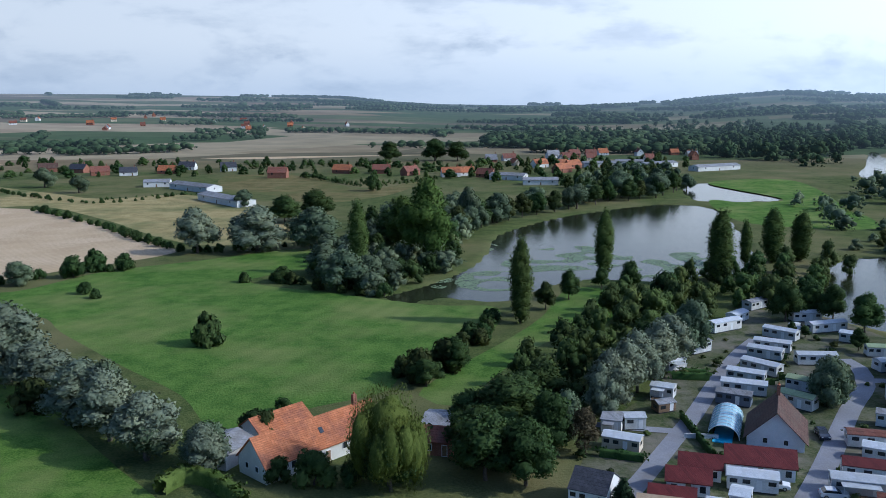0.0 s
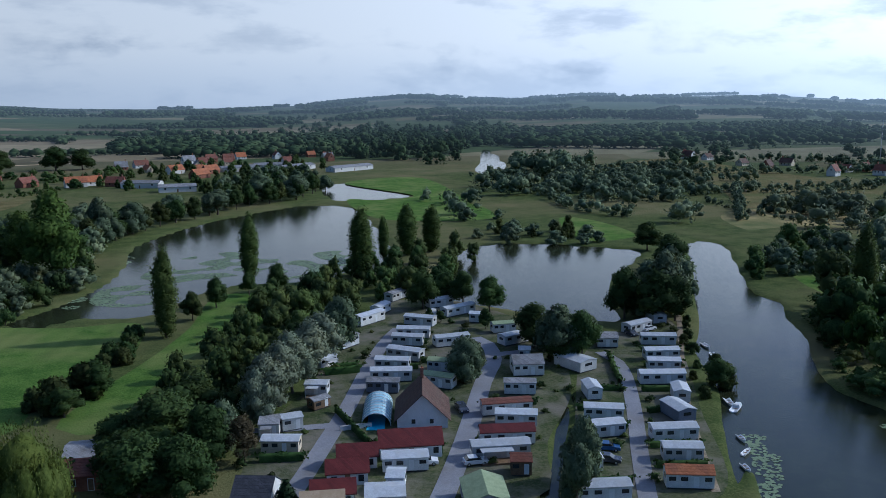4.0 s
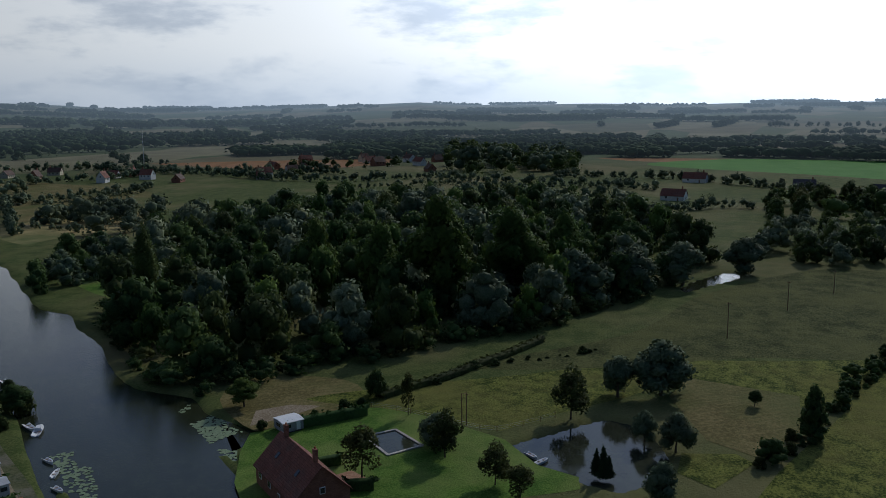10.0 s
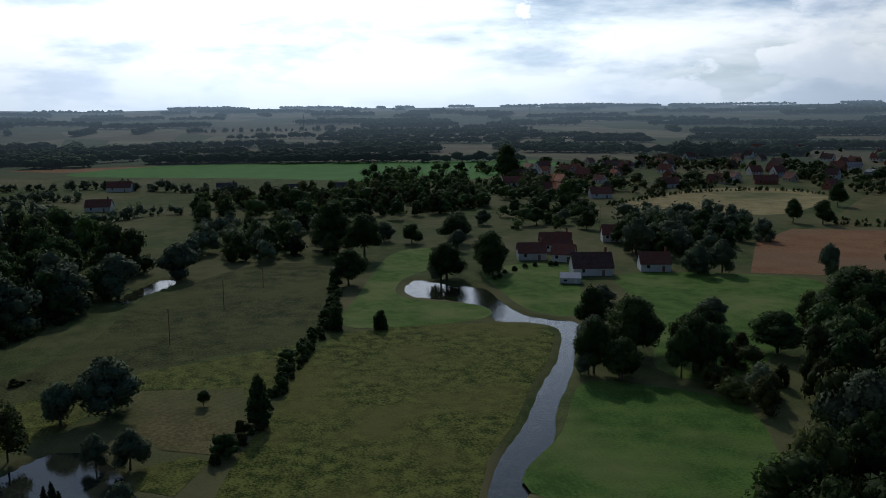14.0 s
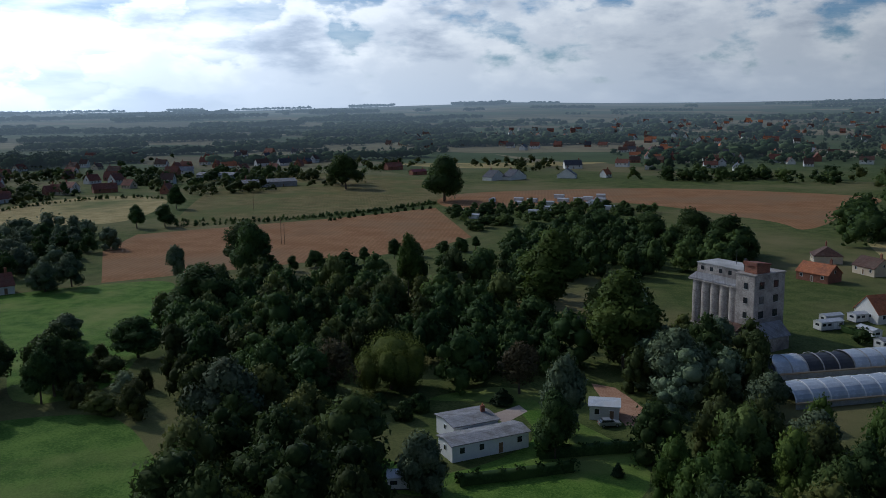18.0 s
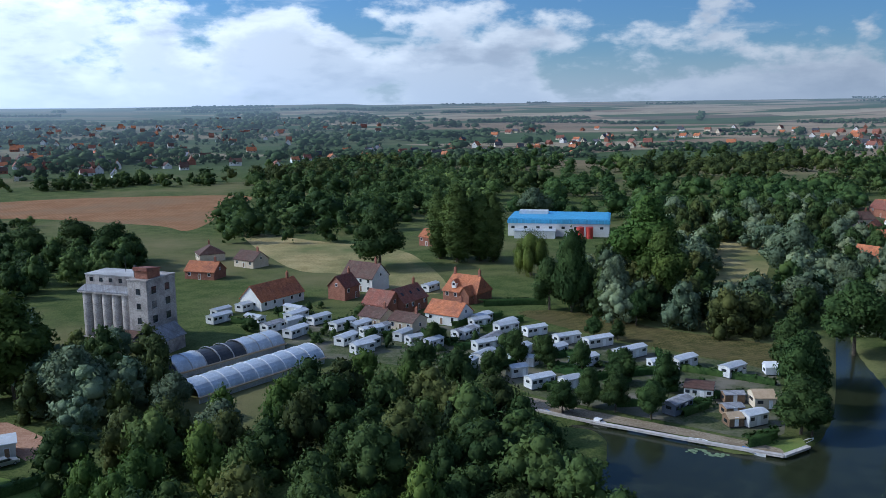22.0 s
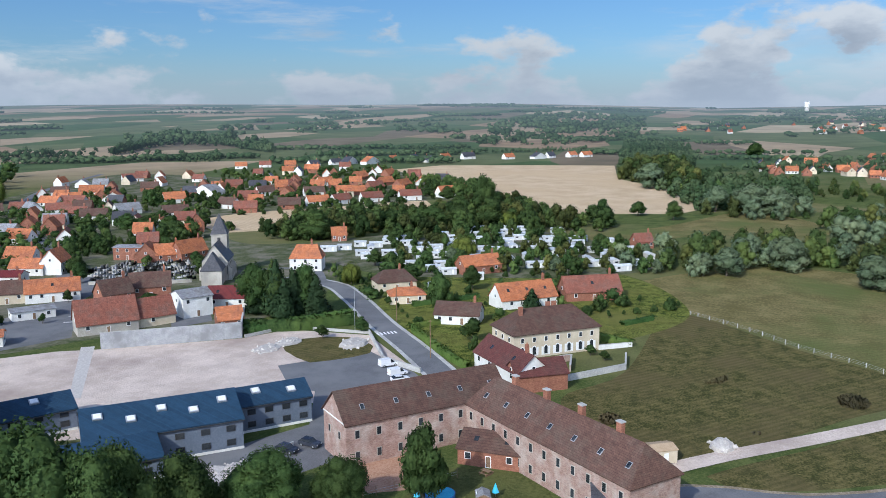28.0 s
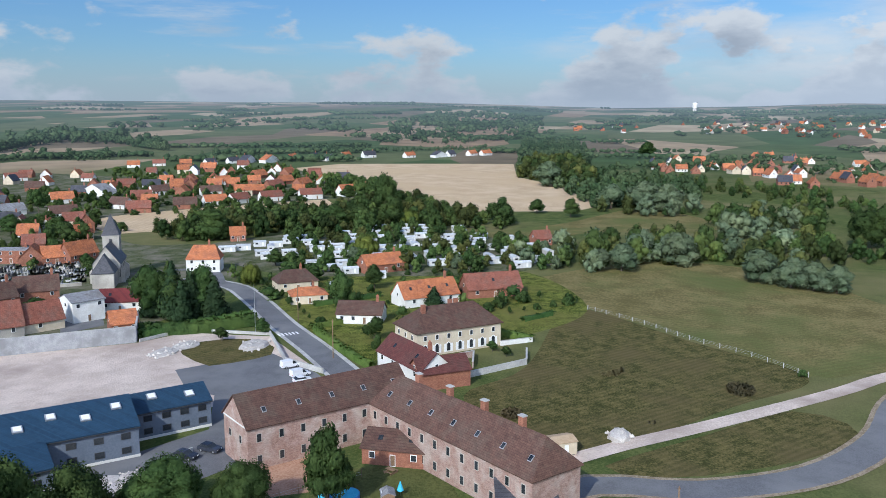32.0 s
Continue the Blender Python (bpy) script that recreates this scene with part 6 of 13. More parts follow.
def pool_tunnel(x, y, rot, L, W, h):
    t = thing("pool_enclosure", x, y, rot, "clear arched pool enclosure with pale ribs over blue water", "pool enclosure")
    pane = arch_mesh(W / 2, h, L / 8 - 0.12, POOLSKIN)
    rib = arch_mesh(W / 2 + 0.06, h + 0.06, 0.14, WHITE)
    for i in range(8):
        part("panel", pane, None, t, m=pose((i - 3.5) * L / 8, 0, 0.1))
    for i in range(9):
        part("rib", rib, None, t, m=pose((i - 4) * L / 8, 0, 0.1))
    part("pool_water", box_mesh(L + 1.5, W * 0.6, 0.12, TURQ), None, t, m=pose(-1.2, 0, 0.02))


def greenhouse(x, y, rot, L, W, h, broken):
    """A long vaulted greenhouse of bays between curved ribs, on low walls."""
    t = thing("greenhouse", x, y, rot, "long vaulted greenhouse, %s" % ("partly stripped and dark" if broken else "cloudy plastic bays between white ribs"), "greenhouse")
    n = 9
    pane = arch_mesh(W / 2, h, L / n - 0.25, PLASTIC)
    gone = arch_mesh(W / 2, h - 0.3, L / n - 0.25, DARK)
    rib = arch_mesh(W / 2 + 0.12, h + 0.12, 0.3, WHITE if not broken else CONCRETE)
    for i in range(n):
        part("bay", gone if broken and i in (0, 3, 4, 5) else pane, None, t, m=pose((i - (n - 1) / 2) * L / n, 0, 1.2))
    for i in range(n + 1):
        part("rib", rib, None, t, m=pose((i - n / 2) * L / n, 0, 1.2))
    for s in (-1, 1):
        part("side_wall", box_mesh(L, 0.3, 1.3, CONCRETE), None, t, m=pose(0, s * W / 2, 0))
        part("gutter", box_mesh(L + 0.4, 0.9, 0.25, TAN), None, t, m=pose(0, s * (W / 2 + 0.2), 1.25))
    part("end_wall", arch_mesh(W / 2 - 0.1, h - 0.1, 0.2, PLASTIC, 12), None, t, m=pose(L / 2, 0, 1.2))


def silo_mill(x, y, rot):
    """A tall concrete grain mill: a row of round bins under a set-back gallery, and a windowed stair tower at one end."""
    t = thing("grain_silo_mill", x, y, rot, "tall weathered concrete grain silo with round bins and a head house", "silo")
    t.scale = (1.16, 1.16, 1.08)
    n, r, hs = 5, 1.36, 11.2
    for i in range(n):
        for v in (-3.3, 0.6, 3.4):
            part("silo_bin", tube_mesh(r, r, hs, SILO, 20), None, t, m=pose(-7.7 + i * 2.7, v, 1.2))
    part("base_block", box_mesh(13.8, 9.6, 1.5, SILO), None, t, m=pose(-2.3, 0, 0))
    part("backing", box_mesh(13.6, 7.6, hs, SILO), None, t, m=pose(-2.3, 0.6, 1.3))
    part("slab", box_mesh(14.4, 9.9, 0.3, SILO), None, t, m=pose(-2.3, 0, hs + 1.2))
    part("gallery_roof", prism_mesh([(-4.9, 0.0), (-2.4, 0.0), (-2.4, 1.3), (-4.9, 0.25)], 14.2, FIBRO), None, t, m=pose(-2.3, 0, hs + 1.5))
    gal = part("gallery", box_mesh(14, 6.8, 3.6, SILO), None, t, m=pose(-2.3, 1.2, hs + 1.5))
    for i in range(5):
        part("window", box_mesh(0.9, 0.1, 1.0, GLASS), None, gal, m=pose(-5.4 + i * 2.7, -3.42, 2.0))
    part("gallery_cap", box_mesh(14.3, 7.2, 0.25, CONCRETE), None, t, m=pose(-2.3, 1.2, hs + 5.1))
    tower = part("tower", box_mesh(5.0, 9.9, 16.2, SILO), None, t, m=pose(7.1, 0, 0))
    for f in range(4):
        z = 2.4 + f * 3.5
        w = part("window", box_mesh(1.0, 0.1, 1.4, GLASS), None, tower, m=pose(0.2, -4.98, z))
        part("sill", box_mesh(1.3, 0.25, 0.12, CONCRETE), None, w, m=pose(0, -0.05, -0.12))
        for v in (-2.6, 2.0):
            w = part("window", box_mesh(0.1, 1.5, 1.7, GLASS), None, tower, m=pose(2.53, v, z))
            part("sill", box_mesh(0.25, 1.8, 0.12, CONCRETE), None, w, m=pose(0.05, 0, -0.12))
    part("tower_cap", box_mesh(5.3, 10.2, 0.25, SILO), None, tower, m=pose(0, 0, 16.2))
    part("lift_house", box_mesh(3.4, 4.2, 1.9, BRICK), None, t, m=pose(7.3, -1.5, 16.45))
    part("lift_house_roof", prism_mesh([(-2.4, 0.0), (2.4, 0.0), (2.4, 0.25), (-2.4, 0.9)], 3.8, TILE_R), None, t, m=pose(7.3, -1.5, 18.3))
    part("flue", box_mesh(0.5, 0.5, 3.0, DARK), None, t, m=pose(4.9, -2.5, 16.4))
    part("mast", tube_mesh(0.06, 0.04, 4, DARK), None, t, m=pose(-1.5, 2, 16.4))
    part("annexe", wall_mesh(7, 5.4, 3.4, 2.6, SILO), None, t, m=pose(13.2, -4.4, 0, 0, 0, 90))
    part("annexe_roof", roof_mesh(7, 5.4, 2.6, 0.3, 0.15, FIBRO), None, t, m=pose(13.2, -4.4, 3.4, 0, 0, 90))
    part("lean_to_roof", prism_mesh([(-2.6, 2.2), (2.2, 4.0), (2.2, 4.2), (-2.6, 2.4)], 6.0, TILE_B), None, t, m=pose(4.5, -7.2, 0))
    part("lean_to", box_mesh(5.6, 4.4, 2.6, SILO), None, t, m=pose(4.5, -7.2, 0))


def dormer_house(x, y, rot):
    """A brick house under a bright orange half-hipped roof: a porch gable and a small dormer on its front."""
    t = house(x, y, rot, 12.5, 9, 3.2, 4.6, TILE_O, BRICK, "brick house with a bright orange roof, porch gable and dormer", windows=4, hip=0.3, chimneys=2)
    part("porch_wall", wall_mesh(4.5, 3.6, 3.0, 2.4, BRICK), None, t, m=pose(3.4, -5.2, 0, 0, 0, 90))
    part("porch_roof", roof_mesh(4.5, 3.6, 2.4, 0.3, 0.15, TILE_O), None, t, m=pose(3.4, -5.2, 3.02, 0, 0, 90))
    part("dormer", wall_mesh(2.4, 1.5, 1.2, 0.8, RENDER), None, t, m=pose(-2.4, -3.0, 4.6, 0, 0, 90))
    part("dormer_roof", roof_mesh(2.4, 1.5, 0.8, 0.2, 0.12, TILE_O), None, t, m=pose(-2.4, -3.0, 5.82, 0, 0, 90))
    part("dormer_window", box_mesh(0.9, 0.08, 0.8, GLASS), None, t, m=pose(-2.4, -4.22, 4.9))


def hamlet(pts, n, seed, roofs, turn, label, lo=9, hi=14, detail=1, gap=16.0):
    """Houses set apart over an area, most of them square to one street direction."""
    rng = random.Random(seed)
    spots = []
    for x, y in scatter_in(pts, n * 8, seed):
        if all((x - a) ** 2 + (y - b) ** 2 > gap * gap for a, b in spots) and all((x - a) ** 2 + (y - b) ** 2 > (r + 6) ** 2 for a, b, r in BUILT):
            spots.append((x, y))
        if len(spots) >= n:
            break
    for x, y in spots:
        L, W = rng.uniform(lo, hi), rng.uniform(7, 8.5)
        roof, wall = rng.choice(roofs), rng.choice([RENDER, RENDER, CREAM, BRICK, BRICK])
        tint = {"orange_roof_tiles": "orange", "dull_red_roof_tiles": "dull red", "brown_roof_tiles": "brown", "dark_slate_roof": "slate"}.get(roof.name, "grey")
        walls = {"white_render": "white", "cream_render": "cream"}.get(wall.name, "brick")
        house(x, y, turn + rng.choice([0, 90]) + rng.uniform(-12, 12), L, W, rng.choice([2.8, 3.0, 4.2]), rng.uniform(3.6, 4.8), roof, wall, "%s house with a %s roof, %s" % (walls, tint, label), chimneys=rng.choice([0, 1, 1]), windows=2, detail=detail, gable_windows=0, both=False)


def far_houses(pts, n, seed, roofs, turn, label, gap=16.0):
    """A far hamlet in one mesh: walls, roofs, chimneys and dark panes of each house."""
    rng = random.Random(seed)
    spots = []
    for x, y in scatter_in(pts, n * 8, seed):
        if all((x - a) ** 2 + (y - b) ** 2 > gap * gap for a, b in spots):
            spots.append((x, y))
        if len(spots) >= n:
            break
    V, Fc, mi, mats = [], [], [], []

    def lay(me, m):
        k = len(V)
        if me.materials[0] not in mats:
            mats.append(me.materials[0])
        V.extend(tuple(m @ v.co) for v in me.vertices)
        Fc.extend(tuple(k + q for q in p.vertices) for p in me.polygons)
        mi.extend([mats.index(me.materials[0])] * len(me.polygons))

    for x, y in spots:
        L, W, h, rise = rng.choice([9, 11, 13]), rng.choice([7, 8]), rng.choice([2.8, 3.0, 4.2]), rng.choice([3.6, 4.2, 4.8])
        roof, wall = rng.choice(roofs), rng.choice([RENDER, RENDER, CREAM, BRICK, BRICK])
        m = pose(x, y, land_at(x, y), 0, 0, turn + rng.choice([0, 90]) + rng.uniform(-12, 12))
        lay(wall_mesh(L, W, h, rise, wall), m), lay(roof_mesh(L, W, rise, 0.35, 0.16, roof), m @ pose(0, 0, h + 0.01))
        lay(box_mesh(0.75, 0.6, rise * 0.3 + 1.3, BRICK), m @ pose(L * 0.36, 0, h + rise * 0.85))
        for s in (-1, 1):
            for u in (-0.28, 0.05, 0.3):
                lay(box_mesh(1.1, 0.08, 1.2, GLASS), m @ pose(u * L, s * W / 2, h - 1.9))
            lay(box_mesh(0.08, 0.9, 1.05, GLASS), m @ pose(s * L / 2, 0, h + 0.2))
        BUILT.append((x, y, 0.35 * L + 3))
    me = bpy.data.meshes.new("far_houses")
    me.from_pydata(V, [], Fc)
    for q in mats:
        me.materials.append(q)
    me.polygons.foreach_set("material_index", mi)
    tagged(new("far_houses", me), "white and brick houses with tiled roofs, " + label, "houses", kind="stuff")


def camp_rows(pts, n, seed, turn, label, gap=9.5):
    """Mobile homes on their pitches over an area."""
    rng = random.Random(seed)
    spots = []
    for x, y in scatter_in(pts, n * 10, seed):
        if all((x - a) ** 2 + (y - b) ** 2 > gap * gap for a, b in spots) and all((x - a) ** 2 + (y - b) ** 2 > (r + 3) ** 2 for a, b, r in BUILT):
            spots.append((x, y))
        if len(spots) >= n:
            break
    for x, y in spots:
        hut(x, y, turn + rng.choice([0, 0, 0, 0, 90]) + rng.uniform(-4, 4), rng.uniform(5.6, 7.6), 2.9, 2.5, ROOFLT, PALE, label, windows=2, far=True)


def far_trees(n, r0, r1, a0, a1, lo, hi, seed, thr, label, leaf, quads=22, grain=0.003):
    """Woods, copses and long hedgerows over far country: rows of low wide crowns, thick where a slow noise runs high."""
    rng = np.random.default_rng(seed)
    out = []
    while len(out) < n:
        d = r0 * (r1 / r0) ** rng.uniform(0, 1)
        a = radians(rng.uniform(a0, a1))
        x, y = d * math.sin(a), d * math.cos(a)
        if noise.noise(Vector((x * grain, y * grain, seed * 0.37))) < thr:
            continue
        k = int(rng.integers(6, 46))
        turn = -a + radians(rng.uniform(-14, 14) + 90 * (rng.uniform() < 0.14))
        gap, deep = rng.uniform(6, 9), int(rng.integers(1, 4))
        for i in range(k * deep):
            x, y, i = (x + math.sin(a) * 13, y + math.cos(a) * 13, 0) if i and i % k == 0 else (x, y, i % k)
            h = rng.uniform(lo, hi)
            out.append((x + math.cos(turn) * gap * i + rng.normal() * 3, y + math.sin(turn) * gap * i + rng.normal() * 3, h, h * rng.uniform(1.3, 2.4)))
    return woodland("distant_trees", out, seed, label, leaf, quads)


def church(x, y, rot):
    """A stone church: slate roofs, a buttressed nave, a low choir and a square tower with a pyramid spire."""
    t = thing("church", x, y, rot, "old stone church with slate roofs and a square spired tower", "church")
    part("nave_wall", wall_mesh(16, 9, 7, 6, STONE), None, t)
    part("nave_roof", roof_mesh(16, 9, 6, 0.3, 0.2, SLATE), None, t, m=pose(0, 0, 7.01))
    part("choir_wall", wall_mesh(9, 7, 5.5, 4.5, STONE, 0.8), None, t, m=pose(12.4, 0, 0))
    part("choir_roof", roof_mesh(9, 7, 5.5, 0.3, 0.2, SLATE, 0.9), None, t, m=pose(12.4, 0, 5.52))
    tower = part("tower", box_mesh(5.6, 5.6, 15, STONE), None, t, m=pose(-7.6, 0, 0))
    bm = bmesh.new()
    bmesh.ops.create_cone(bm, cap_ends=True, segments=4, radius1=4.4, radius2=0.05, depth=7.5, matrix=pose(0, 0, 3.75, 0, 0, 45))
    part("spire", bm, SLATE, tower, m=pose(0, 0, 15.0))
    part("cornice", box_mesh(6.1, 6.1, 0.35, STONE), None, tower, m=pose(0, 0, 14.7))
    for s, turn in (((0, -2.8), 0), ((0, 2.8), 180), ((-2.8, 0), 270), ((2.8, 0), 90)):
        part("belfry_opening", box_mesh(1.1, 0.15, 2.2, DARK), None, tower, m=pose(s[0], s[1], 11.6, 0, 0, turn))
    for i in range(4):
        u = -5.5 + i * 4
        for s in (-1, 1):
            part("buttress", prism_mesh([(-0.8, 0), (0.8, 0), (0.8, 4.2), (-0.8, 5.6)], 0.8, STONE, ("buttress",)), None, t, m=pose(u, s * 5.0, 0, 0, 0, 180 if s > 0 else 0) @ pose(0, 0, 0, 0, 0, 180))
            part("window", box_mesh(1.2, 0.12, 3.2, GLASS), None, t, m=pose(u + 2, s * 4.5, 2.4))


def graves(pts, n, seed):
    """A crowded churchyard of grave slabs and headstones."""
    rng = random.Random(seed)
    t = thing("churchyard_graves", *pts[0], 0, "rows of grey and black gravestones in the churchyard", "graves", kind="stuff")
    for k, m in enumerate((CONCRETE, GREYWALL, DARK, STONE)):
        bm = bmesh.new()
        for x, y in scatter_in(pts, n // 4, seed + k):
            q = pose(round(x / 1.6) * 1.6 - pts[0][0], round(y / 2.8) * 2.8 - pts[0][1], 0)
            bmesh.ops.create_cube(bm, size=1, matrix=q @ pose(0, 0, 0.25) @ Matrix.Diagonal((1.0, 2.0, 0.5, 1)))
            bmesh.ops.create_cube(bm, size=1, matrix=q @ pose(0, 1.0, 0.6) @ Matrix.Diagonal((0.9, 0.18, rng.uniform(0.8, 1.6), 1)))
        part("gravestones", bm, m, t)


def manor(x, y, rot, L, W, h):
    """A long two-storey house under a hipped tile roof, tall arched windows below and square ones above."""
    t = thing("manor_house", x, y, rot, "large cream house with hipped brown roof and white arched windows", "house")
    part("wall", wall_mesh(L, W, h, 4.6, CREAM, 0.8), None, t)
    part("roof", roof_mesh(L, W, 4.6, 0.5, 0.2, TILE_B, 0.8), None, t, m=pose(0, 0, h + 0.01))
    part("cornice", box_mesh(L + 0.3, W + 0.3, 0.3, RENDER), None, t, m=pose(0, 0, h - 0.32))
    arch = prism_mesh([(-0.62, 0), (0.62, 0), (0.62, 1.9), (0.44, 2.32), (0, 2.55), (-0.44, 2.32), (-0.62, 1.9)], 0.12, WHITE)
    pane = prism_mesh([(-0.46, 0.25), (0.46, 0.25), (0.46, 1.85), (0.3, 2.2), (0, 2.36), (-0.3, 2.2), (-0.46, 1.85)], 0.16, GLASS)
    for i in range(7):
        u = -L / 2 + (i + 0.7) * L / 7.4
        a = part("arched_window", arch, None, t, m=pose(u, -W / 2 - 0.02, 0.5, 0, 0, 90))
        part("pane", pane, None, a)
        for s in (-1, 1):
            part("shutter", box_mesh(0.5, 0.06, 2.1, WHITE), None, t, m=pose(u + s * 0.95, -W / 2 - 0.04, 0.5))
        opening(t, u, -W / 2, h - 2.4, 0, 0.95, 1.3)
    for v in (-0.3, 0.0, 0.3):
        opening(t, -L / 2, v * W, h - 2.4, 270, 0.95, 1.3)
    for u, v in ((-0.33, -0.12), (0.05, 0.1), (0.12, 0.1)):
        part("chimney", box_mesh(1.1, 0.7, 2.6, BRICK), None, t, m=pose(u * L, v * W, h + 3.0))


def brick_range(x, y, rot, L, W, h, rise, label, n, chimneys, skylights, hip=0.0):
    """A wing of the old brick works: two storeys of tall windows with stone heads, steep tile roof, roof lights."""
    t = thing("brick_building", x, y, rot, label, "building")
    part("wall", wall_mesh(L, W, h, rise, MASONRY, hip), None, t)
    part("roof", roof_mesh(L, W, rise, 0.35, 0.2, TILE_B, hip), None, t, m=pose(0, 0, h + 0.01))
    part("cornice", box_mesh(L + 0.16, W + 0.16, 0.25, RENDER), None, t, m=pose(0, 0, h - 0.28))
    for f in range(2):
        for i in range(n):
            u = (-0.5 + (i + 0.5) / n) * L
            opening(t, u, -W / 2, 1.0 + f * h * 0.5, 0, 0.95, 1.55, STONE)
            if i % 2 == 0:
                opening(t, u, W / 2, 1.0 + f * h * 0.5, 180, 0.95, 1.55, STONE)
    if not hip:
        for v in (-0.22, 0.22):
            opening(t, -L / 2, v * W, h * 0.55, 270, 0.9, 1.4, STONE)
    tilt = math.degrees(math.atan2(rise, W / 2))
    for i in range(skylights):
        u = (-0.5 + (i + 0.6) / skylights) * L
        s = part("skylight", box_mesh(0.8, 1.1, 0.12, STEEL), None, t, m=pose(u, -W * 0.3, h + rise * 0.4 + 0.2, tilt))
        part("pane", box_mesh(0.64, 0.94, 0.04, GLASS), None, s, m=pose(0, 0, 0.11))
    for i in range(chimneys):
        u = (-0.42 + 0.84 * (i + 0.5) / chimneys) * L
        c = part("chimney", box_mesh(1.1, 0.8, 3.0, BRICK), None, t, m=pose(u, 0.3, h + rise * 0.7))
        part("chimney_cap", box_mesh(1.3, 1.0, 0.18, CONCRETE), None, c, m=pose(0, 0, 3.0))
    return t


def works_hall(x, y, rot, L, W, h, rise, lights, n, label):
    """A blue-roofed modern hall: ribbed roof, grey cladding, pale base, roof lights."""
    t = thing("workshop_hall", x, y, rot, label, "building")
    part("wall", wall_mesh(L, W, h, rise, BLUEGREY), None, t)
    part("roof", roof_mesh(L, W, rise, 0.3, 0.2, NAVY), None, t, m=pose(0, 0, h + 0.01))
    part("plinth", box_mesh(L + 0.1, W + 0.1, 0.5, RENDER), None, t)
    part("gutter", box_mesh(L + 0.5, 0.16, 0.18, DARK), None, t, m=pose(0, -W / 2 - 0.35, h - 0.3))
    for f in range(2):
        for i in range(n):
            u = (-0.5 + (i + 0.5) / n) * L
            opening(t, u, -W / 2, 1.0 + f * h * 0.46, 0, 1.6, 1.15, DARK)
    tilt = math.degrees(math.atan2(rise, W / 2))
    for i in range(lights):
        u = (-0.5 + (i + 0.5) / lights) * L
        s = part("roof_light", box_mesh(1.7, 1.5, 0.35, STEEL), None, t, m=pose(u, -W * (0.17 + 0.1 * (i % 2)), h + rise * (0.66 - 0.2 * (i % 2)) + 0.15, tilt))
        part("dome", box_mesh(1.3, 1.1, 0.12, WHITE), None, s, m=pose(0, 0, 0.35))
    return t


def blue_factory(x, y, rot, L, W):
    """A long low hall with a bright blue flat roof, white walls and red tanks at the front."""
    t = thing("factory_hall", x, y, rot, "long low hall with a bright blue roof and white walls", "building")
    part("wall", box_mesh(L, W, 6.0, RENDER), None, t)
    part("band", box_mesh(L + 0.6, W + 0.6, 1.9, SKYBLUE), None, t, m=pose(0, 0, 6.0))
    part("roof_deck", box_mesh(L - 1, W - 1, 0.3, SKYBLUE), None, t, m=pose(0, 0, 7.9))
    part("roof_plant", box_mesh(14, 5, 1.6, ROOFLT), None, t, m=pose(-L * 0.28, W * 0.2, 8.2))
    part("lean_to", box_mesh(L * 0.4, 8, 3.4, RENDER), None, t, m=pose(-L * 0.22, -W / 2 - 4, 0))
    part("lean_to_roof", box_mesh(L * 0.41, 8.4, 0.25, ROOFLT), None, t, m=pose(-L * 0.22, -W / 2 - 4, 3.4))
    for i in range(8):
        part("window", box_mesh(1.6, 0.1, 1.1, GLASS), None, t, m=pose(-L * 0.45 + i * L * 0.125, -W / 2, 3.6))
    for u in (0.22, 0.31):
        part("red_tank", tube_mesh(1.7, 1.7, 5.2, REDP, 16), None, t, m=pose(u * L, -W / 2 - 4, 0), label="red painted steel tank")


def road_mark(x, y, rot, n):
    """A zebra crossing of white bars."""
    t = thing("zebra_crossing", x, y, rot, "white zebra crossing painted on the road", "road marking", z=0.142)
    for i in range(n):
        part("stripe", box_mesh(0.5, 2.6, 0.006, WHITE), None, t, m=pose((i - (n - 1) / 2) * 1.0, 0, 0))


def paddling_pool(x, y, r):
    t = thing("paddling_pool", x, y, 0, "round bright blue paddling pool on the grass", "pool")
    part("wall", tube_mesh(r, r, 0.8, TARP, 24), None, t)
    part("pool_water", tube_mesh(r - 0.15, r - 0.15, 0.03, TURQ, 24), None, t, m=pose(0, 0, 0.79))


def rubble_heap(x, y, r, h, n, seed):
    """A heap of broken stone."""
    rng = random.Random(seed)
    t = thing("rubble_heap", x, y, 0, "pale heap of broken stone and rubble", "rubble")
    bm = bmesh.new()
    bmesh.ops.create_icosphere(bm, subdivisions=3, radius=1)
    for v in bm.verts:
        k = 1 + 0.22 * noise.noise(v.co * 2.3 + Vector((seed, 0, 0)))
        v.co = Vector((v.co.x * r * 0.85 * k, v.co.y * r * 0.6 * k, max(v.co.z, -0.02) * h * k))
    part("mound", bm, RUBBLE, t)
    for _ in range(min(n, 30)):
        a, d = rng.uniform(0, 6.28), r * rng.uniform(0.1, 1.1)
        s = rng.choice([0.25, 0.35, 0.5, 0.7])
        zz = max(0.0, h * (1 - (d / r) ** 1.5)) * 0.9
        part("stone", box_mesh(s, s * 0.7, s * 0.5, RUBBLE), None, t, m=pose(d * math.cos(a), d * 0.75 * math.sin(a), zz, rng.uniform(0, 60), rng.uniform(0, 60), rng.uniform(0, 90)))


def water_tower(x, y, h):
    t = thing("water_tower", x, y, 0, "pale concrete water tower on the far ridge", "tower", z=land_at(x, y) - 1)
    part("shaft", tube_mesh(8, 7, h * 0.6, CONCRETE, 16), None, t)
    part("tank", tube_mesh(8.6, 9, h * 0.5, RENDER, 16), None, t, m=pose(0, 0, h * 0.5))


